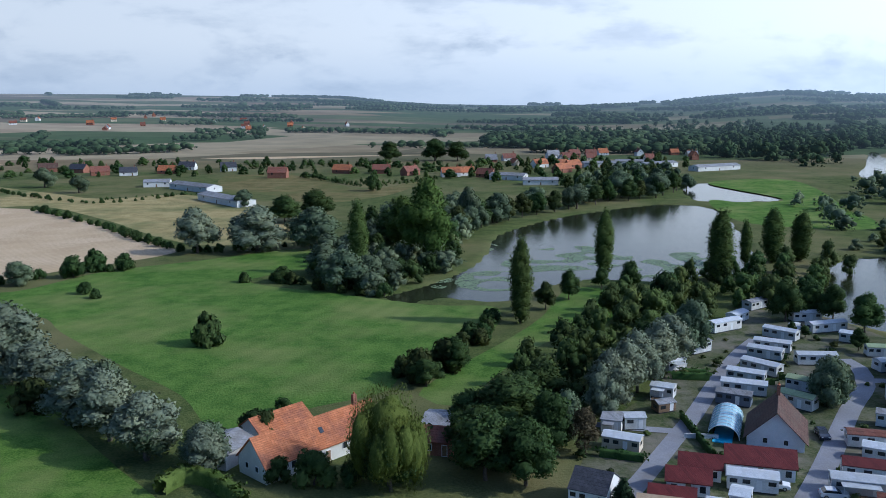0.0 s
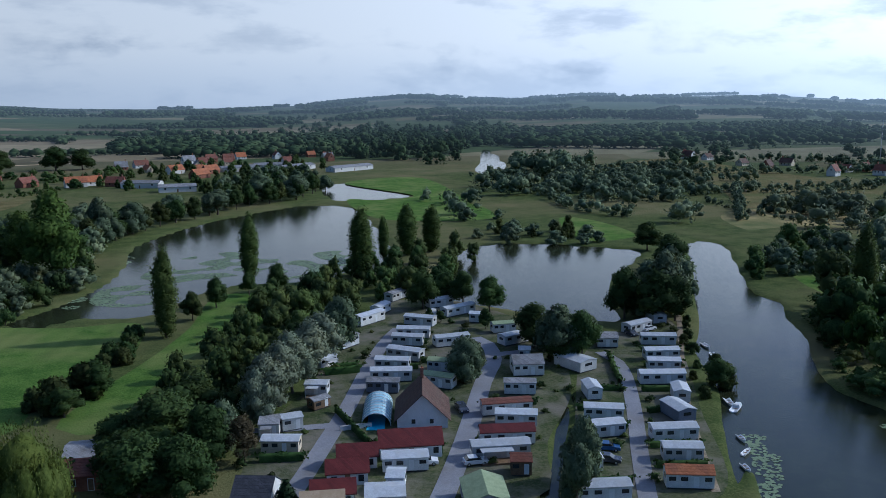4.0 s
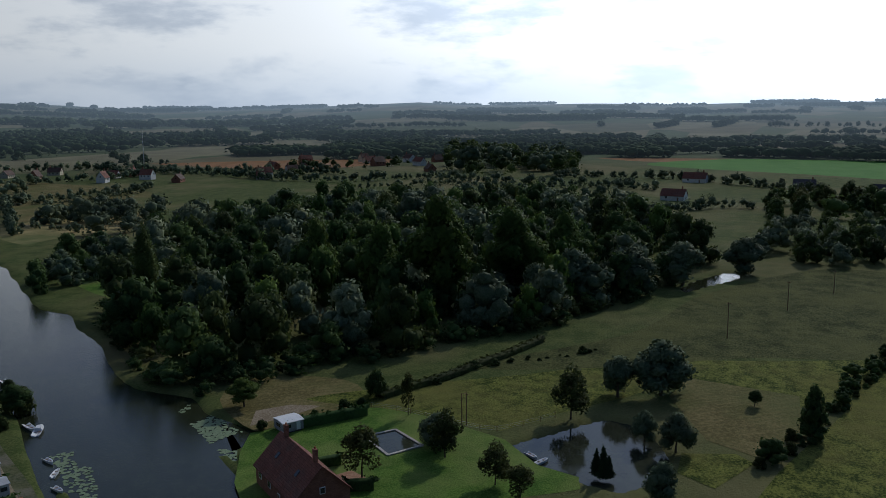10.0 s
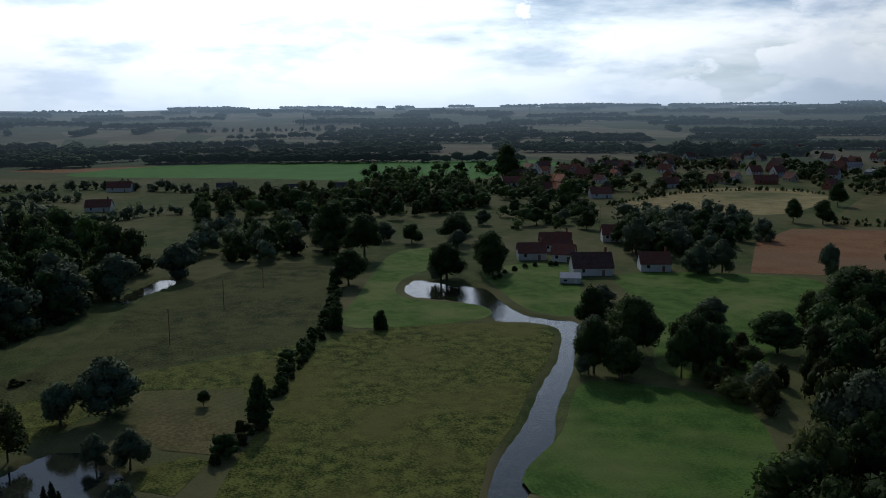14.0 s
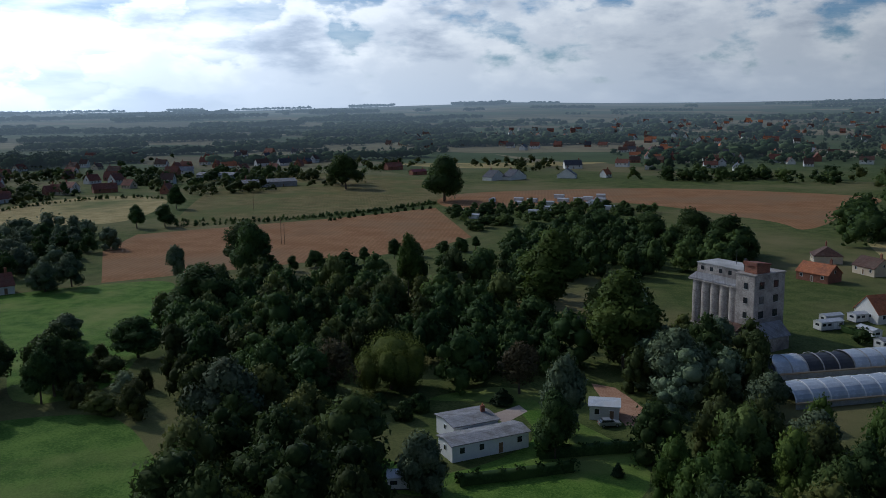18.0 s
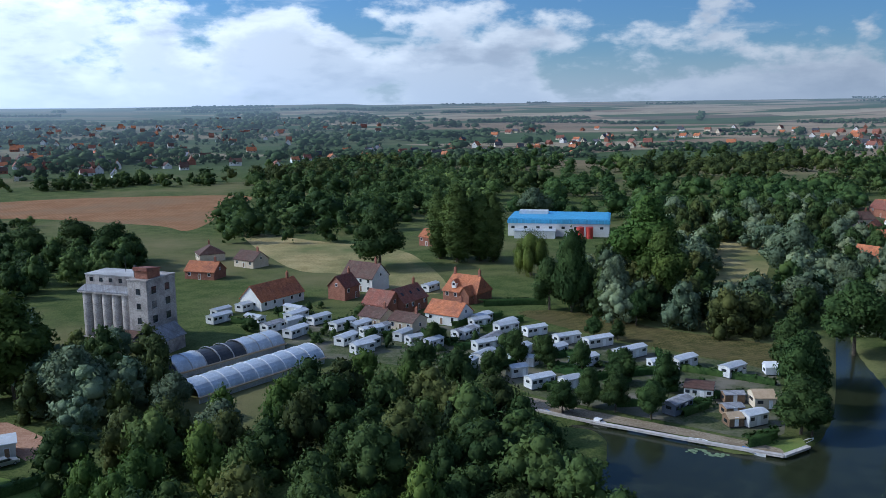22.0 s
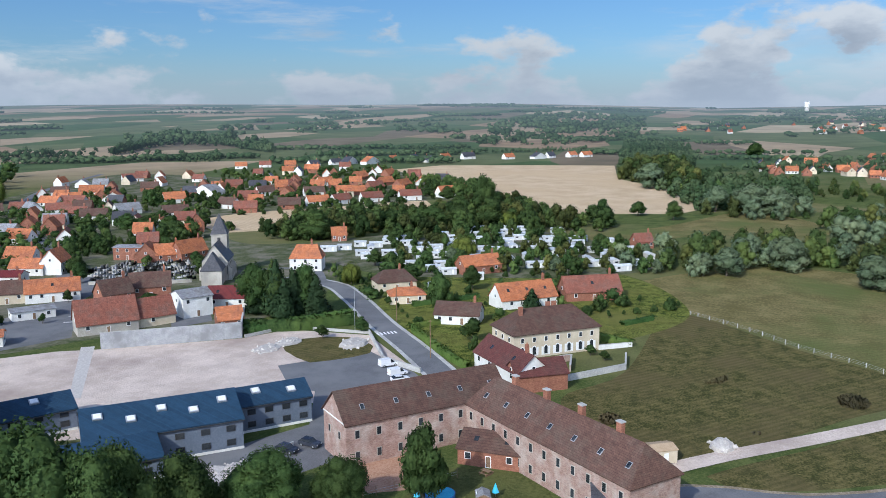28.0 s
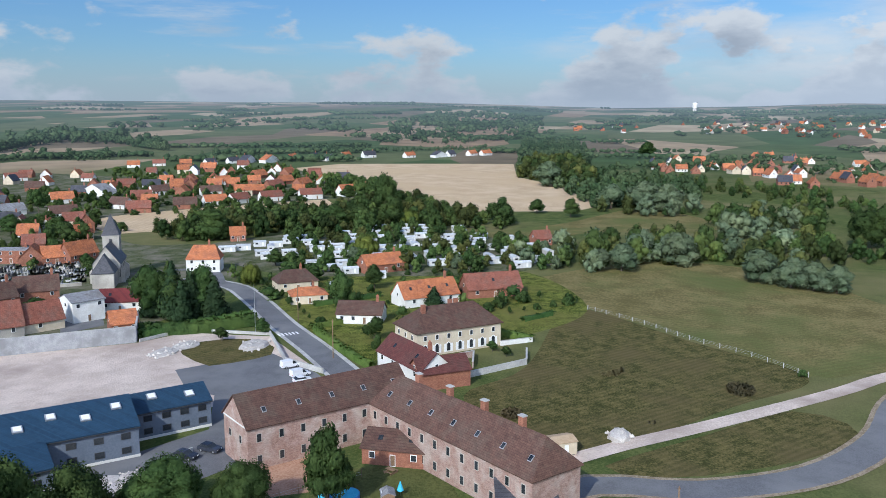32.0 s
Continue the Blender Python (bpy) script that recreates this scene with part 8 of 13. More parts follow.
woodland("woodland", spots_in([(-481.1, -684.4), (-595.3, -704.3), (-572.3, -620.1), (-444.8, -493.4), (-378.9, -510.2), (-399.7, -584.5)], 93, 12, 18, 153, 1.15), 154, "tall green trees at the village edge", LEAF, 110)
woodland("woodland", spots_in([(-330, -896.1), (-555.1, -858.9), (-441.2, -627.6), (-328.7, -494.1), (-284.7, -600.4), (-233.2, -634.9)], 158, 9, 15, 155, 1.15), 156, "mixed green trees behind the wood", LEAF_OLD, 90)
woodland("woodland", spots_in([(23.5, -871.8), (-193.3, -994.9), (-330, -896.1), (-233.2, -634.9), (-121.2, -630.2), (18.2, -617.4)], 187, 8, 13, 157, 1.15), 158, "mixed green trees behind the wood", LEAF, 90)
trees("great", [(-76.9, -85.4, 21.9, 19.5), (-81.1, -77.8, 18.3, 11.7), (-87.3, -77.8, 16.7, 11.2), (-94, -74, 13.5, 10.5), (-70.2, -85.7, 16.1, 9.9)])


# ---- trees about the village ----
trees("oak", [(-217.7, -139, 15.8, 10.4), (-217.6, -131.9, 15.3, 10.3), (-222, -124.5, 15.6, 11.1), (-454.9, -142, 25, 14.2), (-418.6, -126.2, 16.8, 14.5), (-236, -86.9, 12.6, 7.6), (-357.1, -194.3, 14.9, 16.2), (-403.4, -152.7, 12.7, 17.1), (-420.2, -144, 11.5, 17.6), (-271.5, -88.5, 7.6, 7.6), (-211.6, -172.8, 5.6, 12.8), (-346.8, -293.4, 10.4, 15), (-351.3, -285.6, 9, 15), (-357.2, -275.3, 8.9, 13.4)])
trees("poplar", [(-220.4, -134.6, 16.7, 4.5)])
trees("weep", [(-435.2, -478.5, 19.2, 17), (-267.8, -131.7, 8.1, 6.8), (-332.9, -111.8, 9.2, 11.7), (-422.8, -119, 9, 11.6)])
trees("fir", [(-234.9, -307.1, 15.7, 10.3), (-236.8, -304, 12.1, 7.7), (-250.4, -62.5, 6.8, 5.2), (-520.1, -285.4, 7.8, 7)])
trees("garden", [(-257.7, -95, 4.6, 5.5), (-196.4, -63.5, 5.6, 2.8), (-305.9, -132.7, 5.6, 8.9), (-302.6, -138.4, 6.7, 8.9), (-278.7, -113.3, 6, 8), (-289.7, -94.6, 5, 7.1), (-274.2, -120.9, 6, 8), (-276, -196.2, 5.7, 4.5), (-238.3, -224.4, 7.6, 6.5), (-473.8, -552.9, 5.5, 6.7), (-427.2, -342.3, 14.3, 9), (-321.7, -294.3, 5.7, 11.5), (-532, -190.4, 10.9, 11.2)])
trees("oak", [(-115.6, -45.5, 13.5, 7.2), (-1100, -3.3, 19.4, 32.5), (-482.7, -41.7, 11.1, 9.6), (-491.5, -81.6, 9.9, 8.5), (-496.4, -62.5, 8.6, 13.2)])
trees("great", [(-105.8, -67.3, 10.1, 11.8), (-110.8, -57.1, 8.7, 9.1), (-98.4, -75.9, 10, 10.8)])
grove([(-376.4, -241.8), (-444.5, -195.1), (-433.4, -142.6), (-395.9, -127.3), (-374.6, -164.2), (-347.7, -210.6)], ["oak", "olive"], 13, 7, 12, 159, "", 1.0)
grove([(-304.3, -285.7), (-346.8, -293.4), (-373.9, -269.1), (-348.7, -247.5), (-301.4, -255.3), (-281.2, -257.6)], ["oak", "garden"], 11, 6, 10, 160, "", 1.0)
grove([(-331.3, -30.3), (-380.4, -3.2), (-390.7, 37.5), (-360.1, 32.7), (-329, -0.4), (-314.3, -26.6)], ["olive", "oak", "willow"], 13, 9, 13, 161, "", 1.0)
grove([(-375.6, 38.5), (-396.7, 61.5), (-416.4, 74.1), (-400.9, 78.4), (-367.3, 61.6)], ["olive", "willow"], 14, 9, 12, 162, "", 1.0)
trees("willow", [(-314.5, 39.3, 12.1, 14.8), (-306.9, 48.5, 10.7, 12.4), (-300.8, 61.6, 9.8, 16.4), (-303.8, 55.1, 10.2, 12.4), (-324.5, -8.6, 10.7, 17.3), (-341.9, 12.3, 13.3, 20.5), (-322.5, -16.8, 8.6, 12.9), (-530.3, -22.1, 15.5, 24.5), (-520.5, -2, 18.4, 24), (-523.8, 11, 16.7, 20.7), (-675.4, -76.6, 19.8, 26.8)])
grove([(-751.7, -115.1), (-953.5, -121.1), (-877.1, -60.1), (-637.2, -39.1), (-677.6, -68)], ["olive", "oak"], 13, 12, 18, 163, "", 1.0)
grove([(-542.5, -36.5), (-569.9, 4.7), (-544, 31.4), (-499.9, 26), (-499.8, -27.1)], ["olive", "willow"], 13, 9, 13, 164, "", 1.0)
grove([(-465.2, 32.9), (-523.3, 64.7), (-517.3, 94), (-417.7, 79.1), (-398.9, 38.3)], ["olive", "oak", "willow"], 14, 9, 14, 165, "", 1.0)
woodland("woodland", spots_in([(-1495.1, -455.1), (-1685.3, -430.3), (-1798.4, -288.6), (-1973.3, -239), (-2506.5, -295.8), (-2747, -514.5), (-2538.4, -648.2), (-2043.6, -621.9)], 446, 9, 14, 166, 1.5), 167, "dark wooded hill above the fields", LEAF_FIR, 40)
row_of(["bush", "garden"], [(-496, 10.6), (-525, 49.3), (-491.1, 89.5), (-443.7, 110.8)], 10, 3, 6, 168, "", 1.0)
trees("bush", [(-262.8, -22.7, 3.9, 4.3), (-202.1, 35.6, 1.7, 3.1), (-271.3, -134.4, 6.4, 8.1)])
trees("oak", [(-404.6, 92.8, 17.4, 16.5), (-406.9, 102, 19.8, 16.7)])
def weeds(x, y, r, n, seed):
    a = np.arange(9) * 2 * np.pi / 9
    pts = np.c_[x + r * np.cos(a), y + r * 0.7 * np.sin(a)]
    return tufts(pts, n, 0.35, LEAF_RUST, "patch of reddish-brown weeds in the meadow", seed, "weed_patch", 0.9)


weeds(-197.3, -7.6, 5.5, 1500, 301)
weeds(-173.4, -29.5, 4.5, 1100, 302)
weeds(-162.2, -24.7, 3.0, 600, 303)
grove([(-24.5, -158.7), (-37.1, -149.1), (-39, -132.4), (-40.9, -119.2), (-38.4, -101.4), (-24.3, -110.3), (-18.2, -138.3)], ["oak", "oak", "olive"], 8, 9, 13, 169, "", 1.0)
trees("oak", [(-109.9, -136.6, 15.9, 13.4), (-96.9, -118.6, 14.1, 11.9), (-92.4, -152.3, 16.2, 11.1), (-87, -139.2, 9.3, 8)])
trees("bush", [(-20.5, 128.1, 5.6, 8.4), (-26.7, 129.5, 3.9, 6.7), (-14.5, 128.4, 3.7, 5.6), (-34.6, 148.8, 4.7, 6.5), (-31.3, 160.8, 2.8, 5.7), (-3.3, 142.4, 4.1, 6.1)])
trees("willow", [(-39.8, 135.6, 7.7, 9.1), (-51.1, 139.1, 10.7, 11.5), (-63.2, 155, 12.7, 8.2)])
trees("oak", [(-8.3, 125.7, 10.1, 9.1), (5.4, 138.9, 9.1, 11.9), (11.6, 133.6, 8.8, 10.6), (-3.7, 175.3, 6.2, 9.7), (2.5, 186, 7.8, 7.7)])
row_of(["bush", "scrub"], [(-8.7, 183.4), (-1.3, 195), (7.2, 210.7), (14.2, 229.6)], 5, 3, 5, 170, "", 1.0)
row_of("scrub", [(144.4, -2.8), (163.4, -10), (187.9, -19.4), (232.7, -35.3)], 5, 1.2, 2.2, 171, "", 1.0)
trees("fir", [(-215.9, -130.8, 18.1, 7.8), (-217.6, -126.1, 15.6, 6.8), (-217.8, -138.7, 14.5, 6.9), (-219.7, -119.7, 13.5, 7.8), (-211.9, -125.6, 13.3, 6.6)])
weeds(-188.6, 21, 4.5, 900, 304)
weeds(-166.6, 1.5, 3.5, 600, 305)
row_of(["bush", "garden"], [(-271.6, -129.6), (-241.8, -105.8), (-221.5, -87.4), (-234, -82.4), (-252.6, -74.1)], 5, 1.5, 3, 172, "", 1.0)
row_of(["bush", "garden"], [(-255.6, -53.3), (-247.6, -38.2), (-266.7, -20.6)], 4.5, 1.2, 2.6, 173, "", 1.0)
row_of(["bush", "garden"], [(-285.2, -122.3), (-302.3, -106.5), (-298.3, -83.2), (-294, -63.5)], 6, 2, 4, 174, "", 1.0)
trees("garden", [(-208.9, -68.1, 6.5, 6), (-202.3, -32.3, 2.8, 2.8), (-206, -36.4, 2.9, 3.1), (-207.5, -99.3, 4.7, 4), (-198.7, -106.8, 3.9, 4)])
trees("bush", [(99, -135.4, 3.3, 7), (91.3, -132.7, 3.8, 6.8), (91.4, -138.2, 3.9, 5.8)])


# ---- lakeside mobile home camp ----
hut(73.3, 218.8, 29.4, 10.5, 3.2, 3.2, ROOFLT, RENDER, "white mobile home with a pale roof on a hedged pitch", group="mobile homes in the lakeside camp", windows=4)
hut(79.9, 227.9, 44.4, 7.4, 3.2, 2.9, ROOFLT, PALE, "white mobile home with a pale roof on a hedged pitch", group="mobile homes in the lakeside camp", windows=4)
hut(89.8, 242.3, 36.3, 8.2, 3.2, 2.9, FIBRO, PALE, "grey mobile home with a dark roof by the trees", group="mobile homes in the lakeside camp", windows=4)
hut(60.8, 199.4, 31.6, 6.4, 3.2, 3.2, FIBRO, PALE, "white chalet with a grey roof beside the lane", group="mobile homes in the lakeside camp", windows=4)
hut(51.2, 185.8, 27.1, 5.3, 3.2, 2.9, ROOFLT, PALE, "low white mobile home with a red porch", porch=1, group="mobile homes in the lakeside camp", windows=3)
hut(44.7, 168.2, -27.6, 4.9, 3.2, 2.9, ROOFLT, PALE, "white mobile home with a pale roof on a hedged pitch", porch=1, group="mobile homes in the lakeside camp", windows=3)
hut(42.7, 160, 19.5, 4.1, 2.6, 2.3, FIBRO, WOOD, "dark timber shed beside a pitch", name="shed", category="shed", group="", windows=2)
hut(31.1, 151.1, -19.2, 3.9, 5, 2.9, FIBRO, RENDER, "white mobile home with a grey roof and awning", porch=1, group="mobile homes in the lakeside camp", windows=2)
hut(35, 151.4, 0.9, 4.1, 3, 2.9, ROOFLT, PALE, "white mobile home with a pale roof on a hedged pitch", group="mobile homes in the lakeside camp", windows=2)
hut(30.9, 141.5, -25.3, 6.9, 3.2, 2.9, ROOFLT, CREAM, "cream mobile home with large windows", group="mobile homes in the lakeside camp", windows=4)
hut(22.5, 121.6, -27.4, 6.1, 7, 3.6, SLATE, RENDER, "white chalet with a dark roof", rise=2.2, group="mobile homes in the lakeside camp", windows=4)
hut(85.2, 210.8, -43.4, 8.8, 3.2, 2.9, ROOFLT, PALE, "white mobile home with a pale roof on a hedged pitch", group="mobile homes in the lakeside camp", windows=4)
hut(79.1, 200.3, -30, 8.9, 3.2, 2.9, ROOFLT, PALE, "white mobile home with a pale roof on a hedged pitch", group="mobile homes in the lakeside camp", windows=4)
hut(75.2, 194.3, -33.7, 8.2, 3.2, 2.9, ROOFLT, PALE, "white mobile home with a pale roof on a hedged pitch", group="mobile homes in the lakeside camp", windows=4)
hut(70.3, 183.4, -48.8, 9.1, 3.2, 2.9, ROOFLT, PALE, "white mobile home with a pale roof on a hedged pitch", group="mobile homes in the lakeside camp", windows=4)
hut(64.8, 177.3, -31.1, 8.2, 3.2, 2.9, ROOFLT, PALE, "white mobile home with a pale roof on a hedged pitch", group="mobile homes in the lakeside camp", windows=4)
hut(61.8, 170.1, -21.7, 9.5, 3.2, 2.9, ROOFLT, PALE, "white mobile home with a pale roof on a hedged pitch", group="mobile homes in the lakeside camp", windows=4)
hut(84.8, 189.5, -4.2, 9.3, 3.2, 2.9, ROOFLT, PALE, "white mobile home with a pale roof on a hedged pitch", group="mobile homes in the lakeside camp", windows=4)
hut(99.4, 217.3, 15.5, 11.2, 3.2, 2.9, ROOFLT, PALE, "white mobile home with a pale roof on a hedged pitch", group="mobile homes in the lakeside camp", windows=4)
hut(98.4, 228.2, 4.7, 8.4, 3.2, 2.9, ROOFLT, PALE, "white mobile home with a pale roof on a hedged pitch", group="mobile homes in the lakeside camp", windows=4)
hut(100.7, 207.2, -35.8, 4.3, 3.2, 2.9, ROOFLT, PALE, "white mobile home with a pale roof on a hedged pitch", group="mobile homes in the lakeside camp", windows=2)
hut(57.7, 163.8, -27.9, 7.1, 3.2, 2.9, FIBRO, BLUEGREY, "grey mobile home with a low roof", group="mobile homes in the lakeside camp", windows=4)
hut(74.5, 171.8, -38.4, 6.2, 3.2, 2.9, GREENROOF, PALE, "mobile home with a mossy green roof", group="mobile homes in the lakeside camp", windows=4)
hut(69.6, 161.7, -46.1, 7.2, 3.2, 3.1, GREENROOF, PALE, "white mobile home with a pale green roof", group="mobile homes in the lakeside camp", windows=4)
hut(101.4, 184.8, 10.3, 12, 3.2, 2.9, ROOFLT, PALE, "white mobile home with a pale roof on a hedged pitch", group="mobile homes in the lakeside camp", windows=4)
hut(102.3, 195.1, -10.2, 6.6, 3.2, 2.9, GREENROOF, PALE, "white mobile home with a pale green roof", group="mobile homes in the lakeside camp", windows=4)
hut(91.1, 162.3, -19.4, 7.2, 6, 3.2, FIBRO, RENDER, "white chalet with twin grey roofs", rise=1.4, group="mobile homes in the lakeside camp", windows=4)
hut(95.8, 171.9, -28, 2.9, 3.2, 2.9, ROOFLT, PALE, "white mobile home with a pale roof on a hedged pitch", group="mobile homes in the lakeside camp", windows=2)
hut(83.1, 150.9, -27.8, 6.9, 3.2, 3.1, FIBRO, PALE, "white chalet with a grey roof on open ground", group="mobile homes in the lakeside camp", windows=4)
hut(75.1, 141.9, -14.3, 10.4, 3.2, 2.9, TILE_R, PALE, "long white mobile home with a faded red roof", group="mobile homes in the lakeside camp", windows=4)
hut(74, 135.7, -28.9, 8.2, 3.2, 2.9, ROOFLT, PALE, "white mobile home with a pale roof on a hedged pitch", group="mobile homes in the lakeside camp", windows=4)
hut(68.3, 128.7, -19.1, 10.3, 3.2, 2.9, MAROON, PALE, "chalet with a dark red metal roof", rise=1.0, group="mobile homes in the lakeside camp", windows=4)
hut(64.5, 124, -16.6, 10.6, 3.2, 2.9, ROOFLT, PALE, "white mobile home with a pale roof on a hedged pitch", porch=1, group="mobile homes in the lakeside camp", windows=4)
hut(64.5, 116.6, -25.6, 3.6, 3.2, 2.9, TILE_R, WOOD, "timber shed with a red roof", rise=0.9, name="shed", category="shed", group="", windows=2)
hut(54, 108.7, 71.1, 9, 6.5, 2.9, GREENROOF, GREYWALL, "shed with a dull green roof", rise=1.2, name="shed", category="shed", group="", windows=4)
hut(102.8, 160.9, 102.8, 9, 5.1, 2.9, ROOFLT, PALE, "white mobile home with a pale roof on a hedged pitch", group="mobile homes in the lakeside camp", windows=4)
hut(95.5, 143, 70.7, 6, 3, 2.9, ROOFLT, PALE, "white mobile home with a pale roof on a hedged pitch", group="mobile homes in the lakeside camp", windows=3)
hut(90.6, 131.5, -31.5, 7.8, 3.2, 2.9, ROOFLT, PALE, "white mobile home with a pale roof on a hedged pitch", group="mobile homes in the lakeside camp", windows=4)
hut(86, 124.4, -11.3, 7.3, 3.2, 2.9, ROOFLT, PALE, "white mobile home with a pale roof on a hedged pitch", group="mobile homes in the lakeside camp", windows=4)
hut(76.9, 114.7, 71, 8, 1.9, 2.9, ROOFLT, PALE, "white mobile home with a pale roof on a hedged pitch", group="mobile homes in the lakeside camp", windows=4)
hut(71.3, 103.3, -19, 8.9, 3.2, 2.9, ROOFLT, PALE, "white mobile home with a pale roof on a hedged pitch", group="mobile homes in the lakeside camp", windows=4)
hut(119.8, 173.2, -29.6, 5.3, 6, 2.9, FIBRO, PALE, "white mobile home with a pale roof on a hedged pitch", group="mobile homes in the lakeside camp", windows=3)
hut(131.5, 168.4, -28.5, 9, 3.2, 2.9, ROOFLT, PALE, "white mobile home with a pale roof on a hedged pitch", group="mobile homes in the lakeside camp", windows=4)
hut(124.4, 158, -19.5, 8.5, 3.2, 2.9, ROOFLT, PALE, "white mobile home with a pale roof on a hedged pitch", group="mobile homes in the lakeside camp", windows=4)
hut(119.7, 151, -28, 7.7, 3.2, 2.9, ROOFLT, PALE, "white mobile home with a pale roof on a hedged pitch", group="mobile homes in the lakeside camp", windows=4)
hut(113.7, 143.9, -23.2, 10.3, 3.2, 2.9, ROOFLT, PALE, "white mobile home with a pale roof on a hedged pitch", group="mobile homes in the lakeside camp", windows=4)
hut(96.1, 117.8, -19.1, 8.7, 3.2, 2.9, ROOFLT, PALE, "white mobile home with a pale roof on a hedged pitch", group="mobile homes in the lakeside camp", windows=4)
hut(91.8, 110.1, -26.1, 7, 3.2, 2.9, ROOFLT, PALE, "white mobile home with a pale roof on a hedged pitch", group="mobile homes in the lakeside camp", windows=4)
hut(110.7, 134, 59.7, 6, 3.2, 2.9, ROOFLT, PALE, "white mobile home with a pale roof on a hedged pitch", group="mobile homes in the lakeside camp", windows=3)
hut(103.8, 126.1, 83, 7, 3.8, 2.9, ROOFLT, BLUEGREY, "grey-blue mobile home with a pale roof", group="mobile homes in the lakeside camp", windows=4)
hut(86.1, 101.4, -28.6, 7.8, 3.2, 2.9, TILE_O, PALE, "white mobile home with an orange roof and dark shutters", rise=1.0, group="mobile homes in the lakeside camp", windows=4)
hut(145.2, 187.1, 70.3, 8, 3.5, 2.9, ROOFLT, PALE, "white mobile home with a pale roof on a hedged pitch", group="mobile homes in the lakeside camp", windows=4)
hut(134, 180.5, 13.6, 8.7, 3.2, 2.9, ROOFLT, PALE, "white mobile home with a pale roof on a hedged pitch", group="mobile homes in the lakeside camp", windows=4)
hut(40.4, 114.9, -19, 6.3, 5, 2.9, ROOFLT, PALE, "white mobile home with a pale roof on a hedged pitch", group="mobile homes in the lakeside camp", windows=4)
hut(47.9, 126, -17.5, 8, 3.5, 2.9, ROOFLT, PALE, "white mobile home with a pale roof on a hedged pitch", group="mobile homes in the lakeside camp", windows=4)
hut(44, 119.8, -26.5, 3, 4, 2.9, ROOFLT, WHITE, "white awning tent beside a mobile home", name="tent", category="tent", group="", windows=2)
house(51.1, 131.9, -16, 10.5, 5.6, 2.4, 1.9, MAROON, WHITE, "low white chalet with a dark red metal roof", chimneys=0, windows=5, group="red roofed chalets")
house(41.2, 130.8, -16, 6.4, 4.0, 2.3, 1.4, MAROON, WHITE, "white chalet with a dark red metal roof", chimneys=0, windows=3, group="red roofed chalets")
house(37.8, 125.5, -16, 6.4, 4.0, 2.3, 1.4, MAROON, WHITE, "white chalet with a dark red metal roof", chimneys=0, windows=3, group="red roofed chalets")
house(33.6, 119.2, -16, 6.4, 4.0, 2.3, 1.4, MAROON, WHITE, "white chalet with a dark red metal roof", chimneys=0, windows=3, group="red roofed chalets")
house(30.9, 115.5, -16, 6, 5, 2.4, 1.5, TAN, WHITE, "white chalet with a tan roof", chimneys=0, windows=3)
house(59.4, 146.4, 68, 11.5, 9.4, 2.0, 4.6, TILE_B, WHITE, "large white gabled clubhouse with a steep brown roof", chimneys=1, windows=3, gable_windows=2, over=0.6)
pool_tunnel(52.0, 151.4, 68, 12.5, 5.6, 2.5)
car(51.6, 126, -19.1, CARWHITE, "white hatchback parked by a hedge")
car(59.2, 122.6, -10.7, CARWHITE, "white hatchback parked on a pitch")
car(82.6, 118.3, -31.3, CARBLUE, "blue estate car parked on gravel")
car(79.8, 114, -38.9, CARDARK, "dark car parked on gravel")
car(137.4, 179.7, 12.4, CARWHITE, "white car parked near the lake")
car(92.6, 219, 25.3, CARWHITE, "white van at the head of the lane", van=True)
car(67.7, 146.4, -96.7, CARDARK, "dark car parked beside the clubhouse")
car(130.5, 177.8, -92.8, CARDARK, "dark car by the water")
boat(141.7, 162.8, -109.7, 4.6, WHITE, "small white boat moored at the bank", cover=None, cabin=False)
boat(137.8, 155.6, -121.1, 4.4, WHITE, "small white boat moored at the bank", cover=None, cabin=False)
boat(118.7, 128.7, -116.3, 4.6, WHITE, "small white boat moored at the bank", cover=None, cabin=False)
boat(118, 125.8, 33.7, 5.5, WHITE, "small white boat moored at the bank", cover=None, cabin=True)
boat(107.6, 113.1, -110.7, 3.2, WHITE, "small white boat moored at the bank", cover=None, cabin=False)
boat(104.1, 108.1, 25.6, 3.2, WHITE, "small white boat moored at the bank", cover=None, cabin=False)
boat(99.3, 103, -108.9, 3.2, WHITE, "small white boat moored at the bank", cover=None, cabin=False)
hedge([(52.3, 182.2), (57.5, 181.3)], 1.2, 1.6, HEDGE, "clipped dark green hedge", 101)
hedge([(49.6, 179.6), (57.2, 178.3)], 1.2, 1.6, HEDGE, "clipped dark green hedge", 102)
hedge([(49.3, 193.6), (56.3, 193.2)], 1.2, 1.6, HEDGE, "clipped dark green hedge", 103)
hedge([(72.4, 146.2), (82.8, 143.6)], 0.9, 1.2, HEDGE, "clipped dark green hedge", 104)
hedge([(88.5, 137.3), (96.2, 133)], 0.9, 1.2, HEDGE, "clipped dark green hedge", 105)
hedge([(84.8, 129.5), (91.7, 125.4)], 0.9, 1.2, HEDGE, "clipped dark green hedge", 106)
hedge([(124.1, 165.1), (132.2, 161.3)], 0.9, 1.2, HEDGE, "clipped dark green hedge", 107)
hedge([(117.4, 154.9), (125.6, 152)], 0.9, 1.2, HEDGE, "clipped dark green hedge", 108)
hedge([(106.6, 141.1), (114.7, 137.6)], 0.9, 1.2, HEDGE, "clipped dark green hedge", 109)
hedge([(99.9, 130.2), (104.9, 129.4)], 0.9, 1.2, HEDGE, "clipped dark green hedge", 110)
